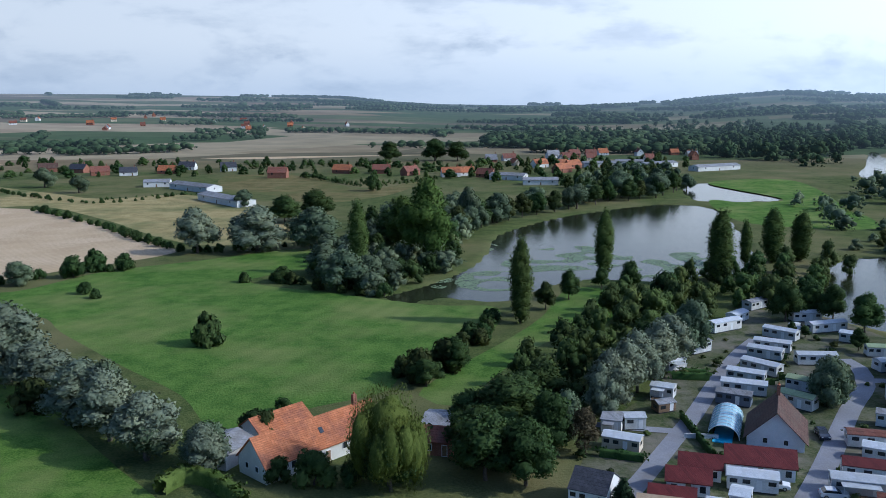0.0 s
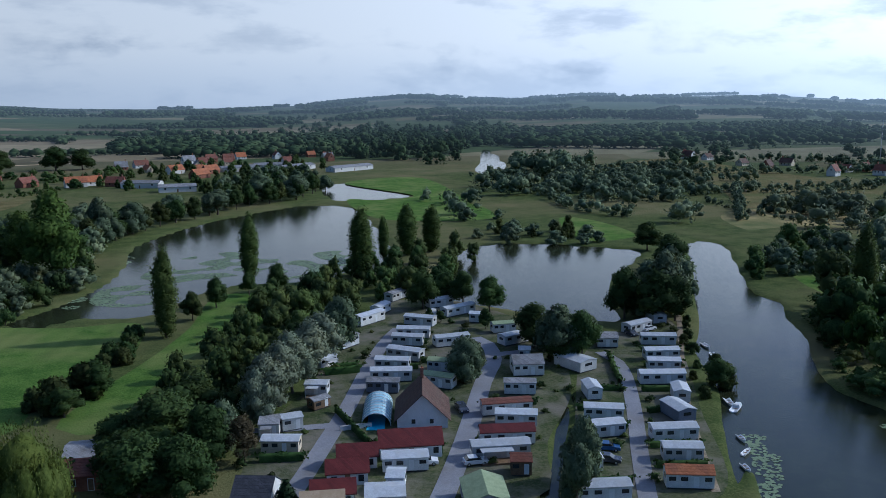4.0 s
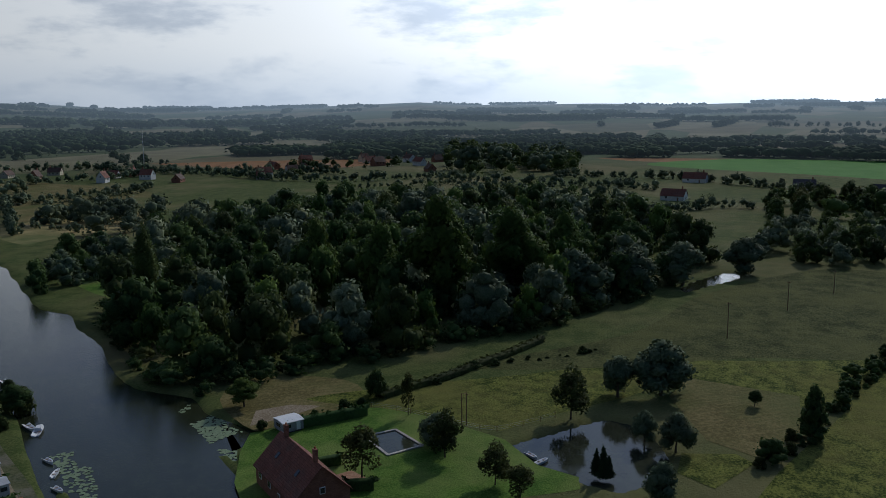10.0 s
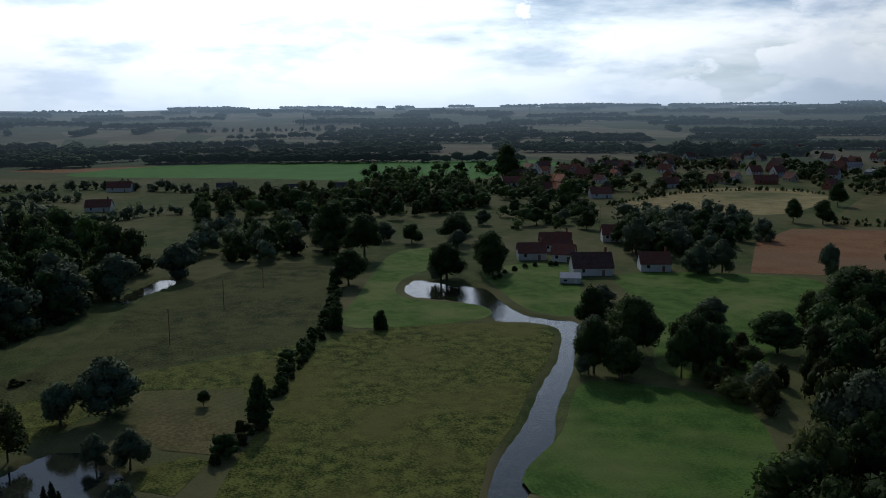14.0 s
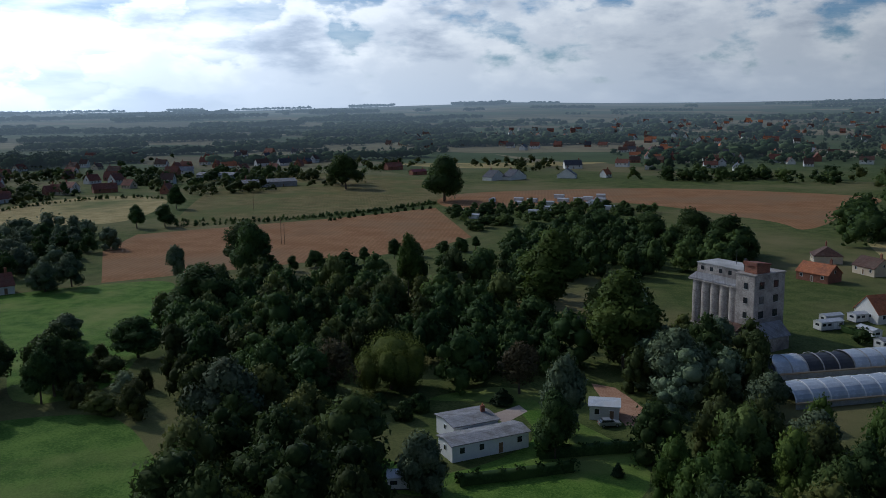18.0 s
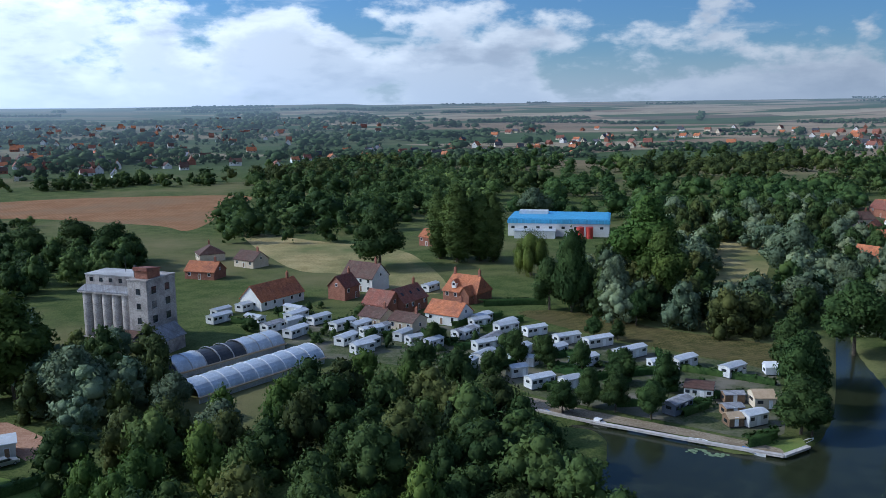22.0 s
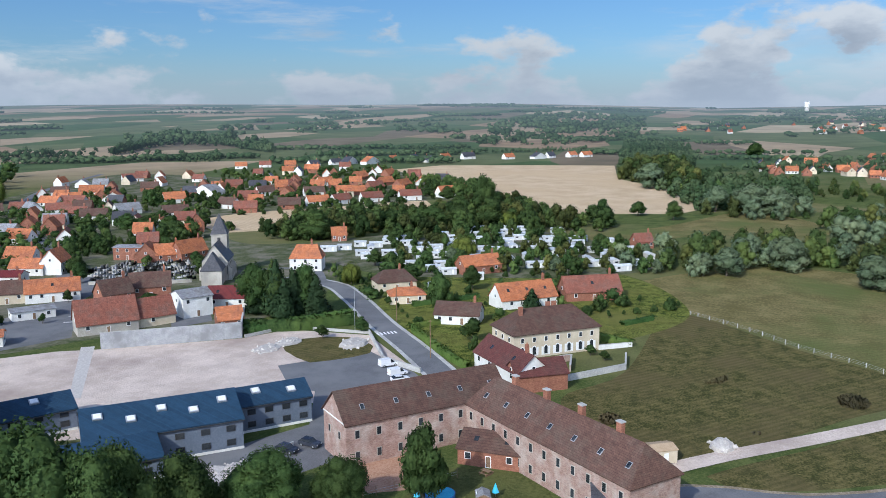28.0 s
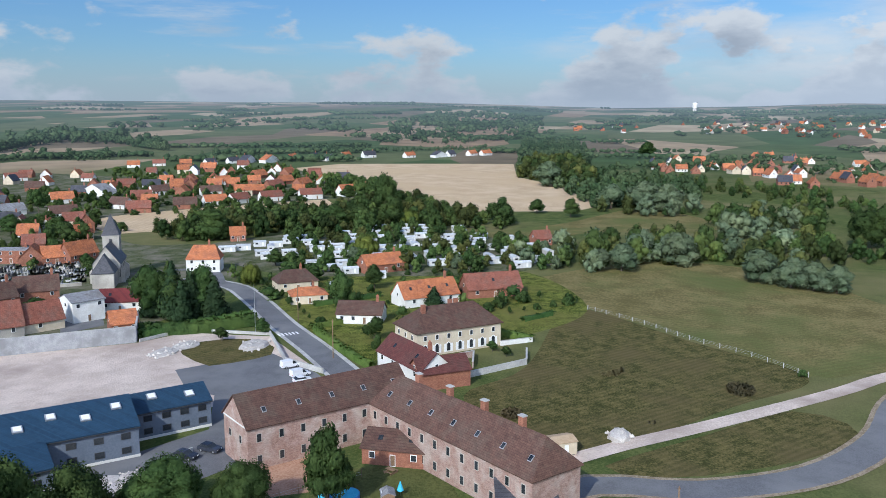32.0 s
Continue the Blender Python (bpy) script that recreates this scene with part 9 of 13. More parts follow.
hedge([(90, 116.2), (98.3, 112.8)], 0.9, 1.2, HEDGE, "clipped dark green hedge", 111)
hedge([(85.7, 108.9), (93.4, 105.6)], 0.9, 1.2, HEDGE, "clipped dark green hedge", 112)
hedge([(72.6, 108.1), (78.6, 105.6)], 0.9, 1.2, HEDGE, "clipped dark green hedge", 113)
hedge([(96.8, 146.4), (102.9, 143.5)], 0.9, 1.2, HEDGE, "clipped dark green hedge", 114)
hedge([(72.8, 196.7), (79.8, 193.1)], 0.9, 1.2, HEDGE, "clipped dark green hedge", 115)
hedge([(63.4, 178.3), (70.1, 175)], 0.9, 1.2, HEDGE, "clipped dark green hedge", 116)
hedge([(72.8, 179.5), (77.5, 175.6)], 0.9, 1.2, HEDGE, "clipped dark green hedge", 117)
hedge([(59.6, 173.6), (64.9, 170)], 0.9, 1.2, HEDGE, "clipped dark green hedge", 118)
hedge([(69.2, 189.6), (75.3, 185.9)], 0.9, 1.2, HEDGE, "clipped dark green hedge", 119)
hedge([(114.6, 164.7), (105.4, 147.1)], 0.9, 1.2, HEDGE, "clipped dark green hedge", 120)
hedge([(45.2, 155.7), (45.6, 136.2)], 0.9, 1.2, HEDGE, "clipped dark green hedge", 121)
hedge([(47.4, 132.2), (56.1, 129.2)], 1.4, 1.6, HEDGE, "clipped dark green hedge", 122)
hedge([(26.5, 138.7), (33.4, 136.3)], 1.2, 1.4, HEDGE, "clipped dark green hedge", 123)
wall_run([(43, 146.4), (48.9, 145.8)], 0.8, 0.3, RENDER, "low white wall round the pool")
grove([(22.6, 141.6), (33.6, 154.9), (47, 179.7), (59.7, 204.7), (75.3, 223.9), (73.7, 205.4), (53, 169.3), (37.6, 144.5), (27.1, 125.9), (19.6, 124.3)], ["bush", "scrub"], 5, 0.9, 2.2, 124, "", 0.5)
grove([(77.5, 207.1), (99.2, 215.3), (94.9, 192.1), (77.5, 160.7), (62, 138.9), (50.3, 117.9), (32.1, 124.1), (45.9, 150.6), (61.5, 179)], ["bush", "scrub"], 5, 0.9, 2.2, 125, "", 0.45)
grove([(98.9, 190.7), (111, 186.4), (97.4, 153.7), (82.6, 137.8), (65, 112.8), (53.2, 114.8), (73.1, 147.6)], ["bush", "scrub"], 5, 0.9, 2.2, 126, "", 0.45)
grove([(107.3, 167.3), (115.8, 164.3), (104.4, 143.7), (80.4, 107.5), (69.8, 109.1), (85.6, 136.7)], ["bush", "scrub"], 5, 0.9, 2.2, 127, "", 0.5)
grove([(131.1, 179.2), (150.3, 184), (133.5, 158), (110.8, 127.9), (92, 101.4), (80.9, 103.2), (107.6, 142.5)], ["bush", "scrub"], 5, 0.9, 2.2, 128, "", 0.45)


# ---- farmhouse and meadow edge ----
house(-22.2, 139.7, 46.1, 25, 7.6, 3.0, 3.8, TILE_O, RENDER, "long white farmhouse with an orange tile roof", windows=7, chimneys=1, gable_windows=2, skylights=1)
house(-30.4, 148.6, 47.2, 11.2, 6, 2.8, 2.0, TILE_O, RENDER, "low outbuilding with an orange roof", chimneys=0, windows=3)
house(-0.6, 142, -13.3, 5.5, 6, 2.6, 1.6, TILE_R, BRICK, "small brick outbuilding with a red roof", chimneys=0, windows=2)
house(-0.8, 148.9, -10.1, 4.8, 8, 3.0, 0.9, FIBRO, CONCRETE, "small grey flat-roofed shed", chimneys=0, windows=2)
house(-37.4, 138.2, 65, 7.5, 7, 3, 1.2, FIBRO, CONCRETE, "low grey lean-to beside the farmhouse", chimneys=0, windows=1)
hedge([(-43.9, 125.2), (-41.3, 129.7), (-36.2, 127.6), (-30.1, 120.3)], 2.2, 2.6, HEDGE_LT, "thick light green garden hedge", 129)
house(110.4, 65.1, -127.8, 16, 9, 3.2, 4.4, TILE_R, BRICK, "brick riverside house with a steep dark red roof", chimneys=2, windows=4, skylights=2)
hut(133.8, 81.2, -33.8, 4.4, 4, 2.4, WHITE, GREYWALL, "flat white-roofed garden shed", rise=0.2, name="shed", category="shed", windows=2)
boat(137.3, 35.4, -130.4, 3.2, WHITE, "small white rowing boat on the pond")
boat(135.5, 33.1, -27.7, 3.2, WHITE, "small white rowing boat by the bank")
pole(225.5, 7, 9.6)
pole(261.8, -8, 8.9)
pole(290.2, -22, 7.5)
pole(143.3, 50.2, 7.4)
pole(146.5, 50.4, 6.6)
pole(367.3, -185.3, 12.9)
grove([(197.8, 182.5), (160.2, 142.8), (144.5, 118.5), (144, 108), (154.5, 103.3), (167, 94.4), (190.4, 76), (216.6, 55.5), (266.3, 32.2), (278, 33.8), (228.5, 58.6), (200.9, 80.2), (176.1, 99.5), (163.1, 109), (152.7, 114.5), (154.2, 125.5), (168.6, 146.3), (200.3, 177.8)], ["bush", "scrub", "bush"], 5, 2.5, 5.5, 130, "", 1.0)


# ---- silo mill, greenhouses and white house ----
silo_mill(52.0, -231.4, 152)
greenhouse(17, -191.8, -136.2, 35.6, 9, 2.9, False)
greenhouse(26.8, -206.4, -136.8, 35.2, 9, 2.9, True)
house(70.6, -127.4, -122.6, 15.2, 5.5, 3.0, 0.5, FIBRO, WHITE, "low white bungalow with a flat grey roof", chimneys=0, windows=4)
house(76.8, -132.2, -122.6, 9, 7.5, 3.4, 0.4, FIBRO, WHITE, "low white bungalow wing with a flat grey roof", chimneys=1, windows=2)
house(58.3, -154, -159.9, 5.6, 5, 2.8, 0.3, ROOFLT, RENDER, "small white flat-roofed annexe", chimneys=0, windows=2)
car(55.5, -149.3, -142.8, CARSILVER, "silver car parked on a drive")
hut(75, -107.6, -146.4, 4.3, 3.5, 2.4, ROOFLT, PALE, "white caravan under the trees", name="caravan", category="caravan", windows=2)
house(16.6, -267.9, -132, 18.5, 9, 3, 4.2, TILE_O, RENDER, "white house with an orange roof and long wing", windows=5, gable_windows=2)
house(-13.2, -285.7, 138, 13, 9, 4.8, 4.2, TILE_B, RENDER, "white gabled house with a brown roof", floors=2, windows=4)
house(-5.6, -272.6, -132, 7.2, 7, 4.2, 3.4, TILE_R, BRICK, "brick house with a red roof", windows=2)
dormer_house(-44.2, -263.5, 138)
house(-23.4, -252.7, -132, 12, 8, 3.6, 3.6, TILE_R, BRICK, "brick house with a dark red roof and white dormers", windows=4, skylights=3)
house(-16.4, -249.2, 138, 9, 8, 3.4, 3.6, TILE_R, BRICK, "gabled brick wing with a dark red roof", windows=2, chimneys=0)
house(-34.3, -235.6, 138, 11, 8, 3, 3, TILE_O, RENDER, "white house with an orange roof", windows=3)
house(-22.0, -230.0, 138, 8, 7, 2.8, 1.8, TILE_B, CREAM, "cream bungalow with a brown roof", windows=3)
house(-14.0, -236.6, 138, 7.5, 7, 2.8, 2, TILE_B, CREAM, "low house with a brown roof", windows=2)
house(43.1, -315.9, 154.8, 12, 8, 3, 3, TILE_O, BRICK, "house with an orange roof among trees", windows=3)
house(46.1, -354.4, -71.8, 9, 10.1, 3, 3, TILE_B, CREAM, "house with a brown hipped roof", hip=0.6)
house(28.4, -336.4, 138, 10.5, 8, 3, 3, TILE_B, CREAM, "house with a brown roof among trees")
house(-47.2, -374.3, 138, 8, 9, 4, 3, TILE_O, BRICK, "small brick house with an orange roof")


# ---- second mobile home camp on the quay ----
hut(-11.7, -223.7, -155.1, 6.6, 3.0, 2.9, ROOFLT, PALE, "white mobile home with a pale roof on a hedged pitch", group="mobile homes on the quay", windows=4)
hut(-8.4, -208.4, -147.5, 6, 3.0, 2.9, ROOFLT, PALE, "white mobile home with a pale roof on a hedged pitch", group="mobile homes on the quay", windows=3)
hut(-39.5, -205.5, -156.2, 8.4, 3.0, 2.9, ROOFLT, PALE, "white mobile home with a pale roof on a hedged pitch", group="mobile homes on the quay", windows=4)
hut(-41.6, -228.3, -153.9, 6, 3.0, 2.9, ROOFLT, PALE, "white mobile home with a pale roof on a hedged pitch", group="mobile homes on the quay", windows=4)
hut(-47.6, -221.3, -150.9, 7.2, 3.0, 2.9, ROOFLT, PALE, "white mobile home with a pale roof on a hedged pitch", group="mobile homes on the quay", windows=4)
hut(-54.4, -216.9, -158.1, 6.7, 3.0, 2.9, ROOFLT, PALE, "white mobile home with a pale roof on a hedged pitch", group="mobile homes on the quay", windows=4)
hut(-60.5, -207.6, -161.1, 7.2, 3.0, 2.9, ROOFLT, PALE, "white mobile home with a pale roof on a hedged pitch", group="mobile homes on the quay", windows=4)
hut(-67.4, -203.6, -159.2, 8.1, 3.0, 2.9, ROOFLT, PALE, "white mobile home with a pale roof on a hedged pitch", group="mobile homes on the quay", windows=4)
hut(-71.8, -192.7, -154.3, 9.5, 3.0, 2.9, ROOFLT, PALE, "white mobile home with a pale roof on a hedged pitch", group="mobile homes on the quay", windows=4)
hut(-58.9, -187.8, -155.3, 7.4, 3.0, 2.9, ROOFLT, PALE, "white mobile home with a pale roof on a hedged pitch", group="mobile homes on the quay", windows=4)
hut(-45.1, -175.1, -157.3, 6.7, 3.0, 2.9, ROOFLT, PALE, "white mobile home with a pale roof on a hedged pitch", group="mobile homes on the quay", windows=4)
hut(-41.9, -183, -164.5, 4.4, 3.0, 2.9, ROOFLT, PALE, "white mobile home with a pale roof on a hedged pitch", group="mobile homes on the quay", windows=2)
hut(-51.3, -172.9, -155.9, 4.8, 3.0, 2.9, ROOFLT, PALE, "white mobile home with a pale roof on a hedged pitch", group="mobile homes on the quay", windows=3)
hut(-81.3, -183.2, -151.8, 7.1, 3.0, 2.9, ROOFLT, PALE, "white mobile home with a pale roof on a hedged pitch", group="mobile homes on the quay", windows=4)
hut(-89.5, -175.5, -152.2, 6.5, 3.0, 2.9, ROOFLT, PALE, "white mobile home with a pale roof on a hedged pitch", group="mobile homes on the quay", windows=4)
hut(-55.2, -197.8, -148.7, 5.2, 3.0, 2.9, ROOFLT, PALE, "white mobile home with a pale roof on a hedged pitch", group="mobile homes on the quay", windows=3)
hut(-26, -209.1, -135.9, 6.1, 3.0, 2.9, ROOFLT, PALE, "white mobile home with a pale roof on a hedged pitch", group="mobile homes on the quay", windows=4)
hut(-21.9, -213, -153.6, 4.4, 3.0, 2.9, ROOFLT, PALE, "white mobile home with a pale roof on a hedged pitch", group="mobile homes on the quay", windows=2)
hut(-74, -181.9, 6, 3.1, 3.0, 2.9, ROOFLT, PALE, "white mobile home with a pale roof on a hedged pitch", group="mobile homes on the quay", windows=2)
hut(-35.5, -217.4, -145.9, 7.2, 3.0, 2.9, FIBRO, PALE, "mobile home with a dark grey roof", group="mobile homes on the quay", windows=4)
hut(-76.4, -163.6, 150, 6.1, 6, 2.9, TILE_B, PALE, "white chalet with a brown roof", rise=0.8, group="mobile homes on the quay", windows=4)
hut(-85.8, -155.5, 170, 4.4, 5, 2.9, TAN, CREAM, "cream chalet with a tan roof", rise=1.1, group="mobile homes on the quay", windows=2)
hut(-79.3, -146.5, -162.7, 5.1, 3.0, 2.9, ROOFLT, PALE, "white mobile home with a pale roof on a hedged pitch", group="mobile homes on the quay", windows=3)
hut(-68, -155.2, -145.6, 6.7, 3.0, 2.9, FIBRO, BLUEGREY, "blue-grey mobile home by the quay", group="mobile homes on the quay", windows=4)
hut(30.5, -246.5, -132, 7.6, 3.2, 2.8, ROOFLT, PALE, "white mobile home with a pale roof on a hedged pitch", group="mobile homes on the quay", windows=4)
hut(8.8, -245.8, -128, 8.0, 3.2, 2.8, ROOFLT, PALE, "white mobile home with a pale roof on a hedged pitch", group="mobile homes on the quay", windows=4)
hut(2.3, -240.1, -136, 7.2, 3.2, 2.8, ROOFLT, PALE, "white mobile home with a pale roof on a hedged pitch", group="mobile homes on the quay", windows=4)
hut(14.9, -233.7, -132, 6.8, 3.2, 2.8, FIBRO, PALE, "white mobile home with a pale roof on a hedged pitch", group="mobile homes on the quay", windows=4)
hut(8.4, -227.2, -128, 7.6, 3.2, 2.8, ROOFLT, PALE, "white mobile home with a pale roof on a hedged pitch", group="mobile homes on the quay", windows=4)
hut(-4.1, -232.5, -136, 8.0, 3.2, 2.8, ROOFLT, PALE, "white mobile home with a pale roof on a hedged pitch", group="mobile homes on the quay", windows=4)
hut(-8.8, -230.0, -132, 7.2, 3.2, 2.8, ROOFLT, PALE, "white mobile home with a pale roof on a hedged pitch", group="mobile homes on the quay", windows=4)
hut(-4.7, -217.1, -128, 6.8, 3.2, 2.8, ROOFLT, PALE, "white mobile home with a pale roof on a hedged pitch", group="mobile homes on the quay", windows=4)
hut(-13.4, -225.0, -136, 7.6, 3.2, 2.8, FIBRO, PALE, "white mobile home with a pale roof on a hedged pitch", group="mobile homes on the quay", windows=4)
hut(-9.6, -211.4, -132, 8.0, 3.2, 2.8, ROOFLT, PALE, "white mobile home with a pale roof on a hedged pitch", group="mobile homes on the quay", windows=4)
hut(24.0, -260.4, -128, 7.2, 3.2, 2.8, ROOFLT, PALE, "white mobile home with a pale roof on a hedged pitch", group="mobile homes on the quay", windows=4)
hut(-43.2, -233.0, -136, 6.8, 3.2, 2.8, ROOFLT, PALE, "white mobile home with a pale roof on a hedged pitch", group="mobile homes on the quay", windows=4)
hut(-36.5, -218.0, -132, 7.6, 3.2, 2.8, ROOFLT, PALE, "white mobile home with a pale roof on a hedged pitch", group="mobile homes on the quay", windows=4)
hut(-41.4, -209.6, -128, 8.0, 3.2, 2.8, FIBRO, PALE, "white mobile home with a pale roof on a hedged pitch", group="mobile homes on the quay", windows=4)
hut(-48.3, -224.4, -136, 7.2, 3.2, 2.8, ROOFLT, PALE, "white mobile home with a pale roof on a hedged pitch", group="mobile homes on the quay", windows=4)
hut(-34.2, -277.8, -132, 6.8, 3.2, 2.8, ROOFLT, PALE, "white mobile home with a pale roof on a hedged pitch", group="mobile homes on the quay", windows=4)
boat(-50.9, -153.5, 124.9, 4.9, WHITE, "white motor boat moored at the quay", cabin=True)
boat(-73.2, -134.6, 122.4, 4.8, WHITE, "white motor boat with a blue cover", cover=TARP)
boat(-66, -141.1, 145.4, 3.5, WHITE, "flat white punt by the quay")
boat(-42.2, -161.2, 129.8, 3.6, TARP, "small blue boat by the quay")
boat(-85.4, -137.6, -153.9, 3.2, WHITE, "small white boat by the quay")
hedge([(-43.1, -235.4), (-49.8, -238.5)], 1.2, 1.6, HEDGE, "clipped dark green hedge", 131)
hedge([(-45.8, -227.1), (-54.5, -232.2)], 1.2, 1.6, HEDGE, "clipped dark green hedge", 132)
hedge([(-53.1, -199.2), (-63, -190.8)], 1.2, 1.6, HEDGE, "clipped dark green hedge", 133)
hedge([(-51.1, -185.1), (-56.7, -180)], 1.2, 1.6, HEDGE, "clipped dark green hedge", 134)
hedge([(-63, -183.1), (-72.9, -179.8)], 1.2, 1.6, HEDGE, "clipped dark green hedge", 135)
hedge([(-75.9, -161.8), (-84, -161.5)], 1.2, 1.6, HEDGE, "clipped dark green hedge", 136)
hedge([(-67.4, -166.6), (-73.2, -167.7)], 1.2, 1.6, HEDGE, "clipped dark green hedge", 137)
hedge([(-80, -139.7), (-73.3, -136.6), (-77.6, -137.6)], 1.5, 2, HEDGE, "clipped dark green hedge", 138)
wall_run([(-37.9, -163.1), (-49.8, -152.1), (-65.4, -139.8), (-77, -131.2), (-83.4, -134.2)], 0.35, 0.8, RUBBLE, "low rubble quay edge", cap=RUBBLE, name="quay_wall")
hut(-77.7, -151.9, -178.8, 4, 3, 2.3, FIBRO, WOOD, "orange-brown timber garden shed", name="shed", category="shed", windows=1)
hut(-81.4, -158.9, 174.8, 4.4, 2.6, 2.3, FIBRO, WOOD, "small grey weathered timber shed", name="shed", category="shed", windows=1)
grove([(10.2, -233.2), (-39.3, -231), (-78.3, -192.9), (-96.6, -173.9), (-79.1, -140.2), (-64, -152.5), (-42.1, -172.8), (-11.9, -198.7)], ["bush", "garden"], 8, 1.2, 2.8, 139, "", 0.4)
camp_rows([(34.5, -252.6), (23.9, -266.1), (-0.6, -251.1), (-15.4, -230.9), (-29.4, -227.5), (-42.6, -224.3), (-61.6, -212.6), (-55.7, -190.7), (-43, -177.8), (-33.8, -186.9), (-20, -200.9), (-4.8, -212.6), (14.1, -225.9)], 9, 51, 48, "pale mobile home on a hedged pitch", 7)
grove([(34.5, -252.6), (24.6, -274.5), (-0.6, -258.3), (-15.8, -237), (-43.6, -229.9), (-62.9, -217.6), (-55.7, -190.7), (-43, -177.8), (-33.8, -186.9), (-20, -200.9), (-4.8, -212.6), (14.1, -225.9)], ["garden", "bush"], 8, 2.5, 5, 140, "", 0.6)
hedge([(-199.3, -130.7), (-205.2, -117.2), (-216.4, -106.2)], 3, 3, HEDGE, "clipped dark green hedge", 141)
hedge([(-41.9, -223), (-46, -224.5)], 1.3, 1.6, HEDGE, "clipped dark green hedge", 142)
hedge([(-52.4, -187.3), (-57.3, -183)], 1.3, 1.6, HEDGE, "clipped dark green hedge", 143)
hedge([(-45.4, -171.8), (-51.7, -176.6)], 1.3, 1.6, HEDGE, "clipped dark green hedge", 144)
hedge([(-67.8, -152.6), (-74.8, -156.5)], 1.3, 1.6, HEDGE, "clipped dark green hedge", 145)
hedge([(-79.4, -194), (-76.7, -178.1)], 1.3, 1.6, HEDGE, "clipped dark green hedge", 146)
hedge([(-15.4, -220), (-20.8, -222.9)], 1.3, 1.6, HEDGE, "clipped dark green hedge", 147)
hedge([(-31.5, -206.4), (-37.7, -208.1)], 1.3, 1.6, HEDGE, "clipped dark green hedge", 148)
hedge([(-58.9, -171.5), (-65.7, -175.7)], 1.3, 1.6, HEDGE, "clipped dark green hedge", 149)
hedge([(-41.2, -206), (-47.6, -209)], 1.3, 1.6, HEDGE, "clipped dark green hedge", 150)
hut(-75.3, -146.6, -178.6, 3.1, 3, 2.2, TAN, WOOD, "small orange-brown timber garden shed", rise=0.8, name="shed", category="shed", windows=1)
hut(-98.4, -175, 167.3, 3.1, 3, 2.2, WHITE, WHITE, "small white garden marquee by the canal", rise=1.0, name="marquee", category="tent", windows=1)


# ---- old brick works and its yard ----
brick_range(-140.6, -56.3, 139.6, 32.7, 10, 7.6, 4.4, "old pale red brick works wing with a brown tile roof", 8, 0, 5)
brick_range(-133.6, -28, 51.4, 42.4, 10, 7.4, 4.6, "long pale red brick range with chimneys and roof lights", 12, 4, 7, 0.5)
house(-137.3, -40.4, 90.1, 11, 9, 2.9, 2.0, TILE_B, BRICK, "low brick lean-to with a brown roof", chimneys=0, windows=3, skylights=2)
house(-122.6, -16.5, 103.7, 8.7, 9, 3, 2.0, SLATE, BRICK, "low outbuilding with a dark roof", chimneys=0, windows=2)
house(-182.3, -50.3, 44.9, 20.2, 8, 4.2, 3.6, TILE_D, RENDER, "white-fronted house with a dark red roof", windows=4, skylights=2)
house(-177.9, -43.2, 126.7, 11.8, 7, 3.8, 2.6, TILE_D, BRICK, "brick wing with a dark red roof", windows=0, doors=0, chimneys=0)
manor(-208.6, -48.4, 132.7, 24.2, 12, 6.3)
wall_run([(-192.1, -47.7), (-200.3, -40), (-191.1, -38.4)], 1.6, 0.35, MASONRY, "grey brick garden wall")
wall_run([(-184.2, -37.6), (-197.2, -26.6), (-206.8, -27.9)], 1.4, 0.35, CONCRETE, "pale garden wall")
wall_run([(-211.9, -35.4), (-217.6, -27.9)], 1.2, 0.35, RENDER, "white garden wall")
works_hall(-140.8, -87.4, 138.5, 13.6, 9, 5.2, 2.3, 2, 4, "small blue-roofed workshop hall with grey cladding")
works_hall(-122.4, -99.1, 135.7, 26.5, 15, 5.6, 3.4, 5, 6, "large blue-roofed workshop hall with grey cladding and roof lights")
works_hall(-109.9, -100.3, 138.6, 15.8, 13, 3.6, 2.2, 0, 3, "lower front part of the blue-roofed workshop")
works_hall(-121.4, -127.8, 146.9, 13.5, 10, 4.2, 2.2, 1, 3, "small blue-roofed side hall")
wall_run([(-171, -155.6), (-192.6, -127.7)], 4.3, 0.4, GREYWALL, "tall grey block wall along the gravel lot")
wall_run([(-192.6, -127.7), (-206.8, -136)], 4.3, 0.4, GREYWALL, "tall grey block wall")
wall_run([(-193, -127), (-206.1, -121.2), (-207.3, -97)], 0.7, 0.3, CONCRETE, "low concrete wall at the lot's edge")
wall_run([(-207.3, -97), (-184.9, -82.7), (-179, -70.9)], 1.2, 0.3, CONCRETE, "pale concrete wall beside the street")
hedge([(-195.8, -128.3), (-208.1, -120.4), (-222, -110.3)], 2.2, 2.6, HEDGE, "clipped dark green hedge", 101)
hedge([(-213.6, -86.5), (-192.9, -69.3), (-184.9, -61)], 1.8, 1.8, HEDGE_LT, "light green clipped hedge", 102)
hedge([(-216, -88.3), (-228, -80.5), (-232.8, -78.9)], 1.5, 1.5, HEDGE_LT, "light green clipped hedge", 103)
hedge([(-242, -98.2), (-260.1, -82.9)], 1.5, 1.5, HEDGE, "clipped dark green hedge", 104)
hedge([(-221.4, -35.9), (-217.6, -28.2)], 1.8, 1.8, HEDGE_LT, "light green clipped hedge", 105)
hedge([(-238.5, -33.3), (-248.1, -26.3)], 1.5, 1.3, HEDGE, "clipped dark green hedge", 106)
wall_run([(-130.5, -76.6), (-125.1, -77.9), (-117.7, -79.6)], 0.8, 0.3, RENDER, "low white yard wall")
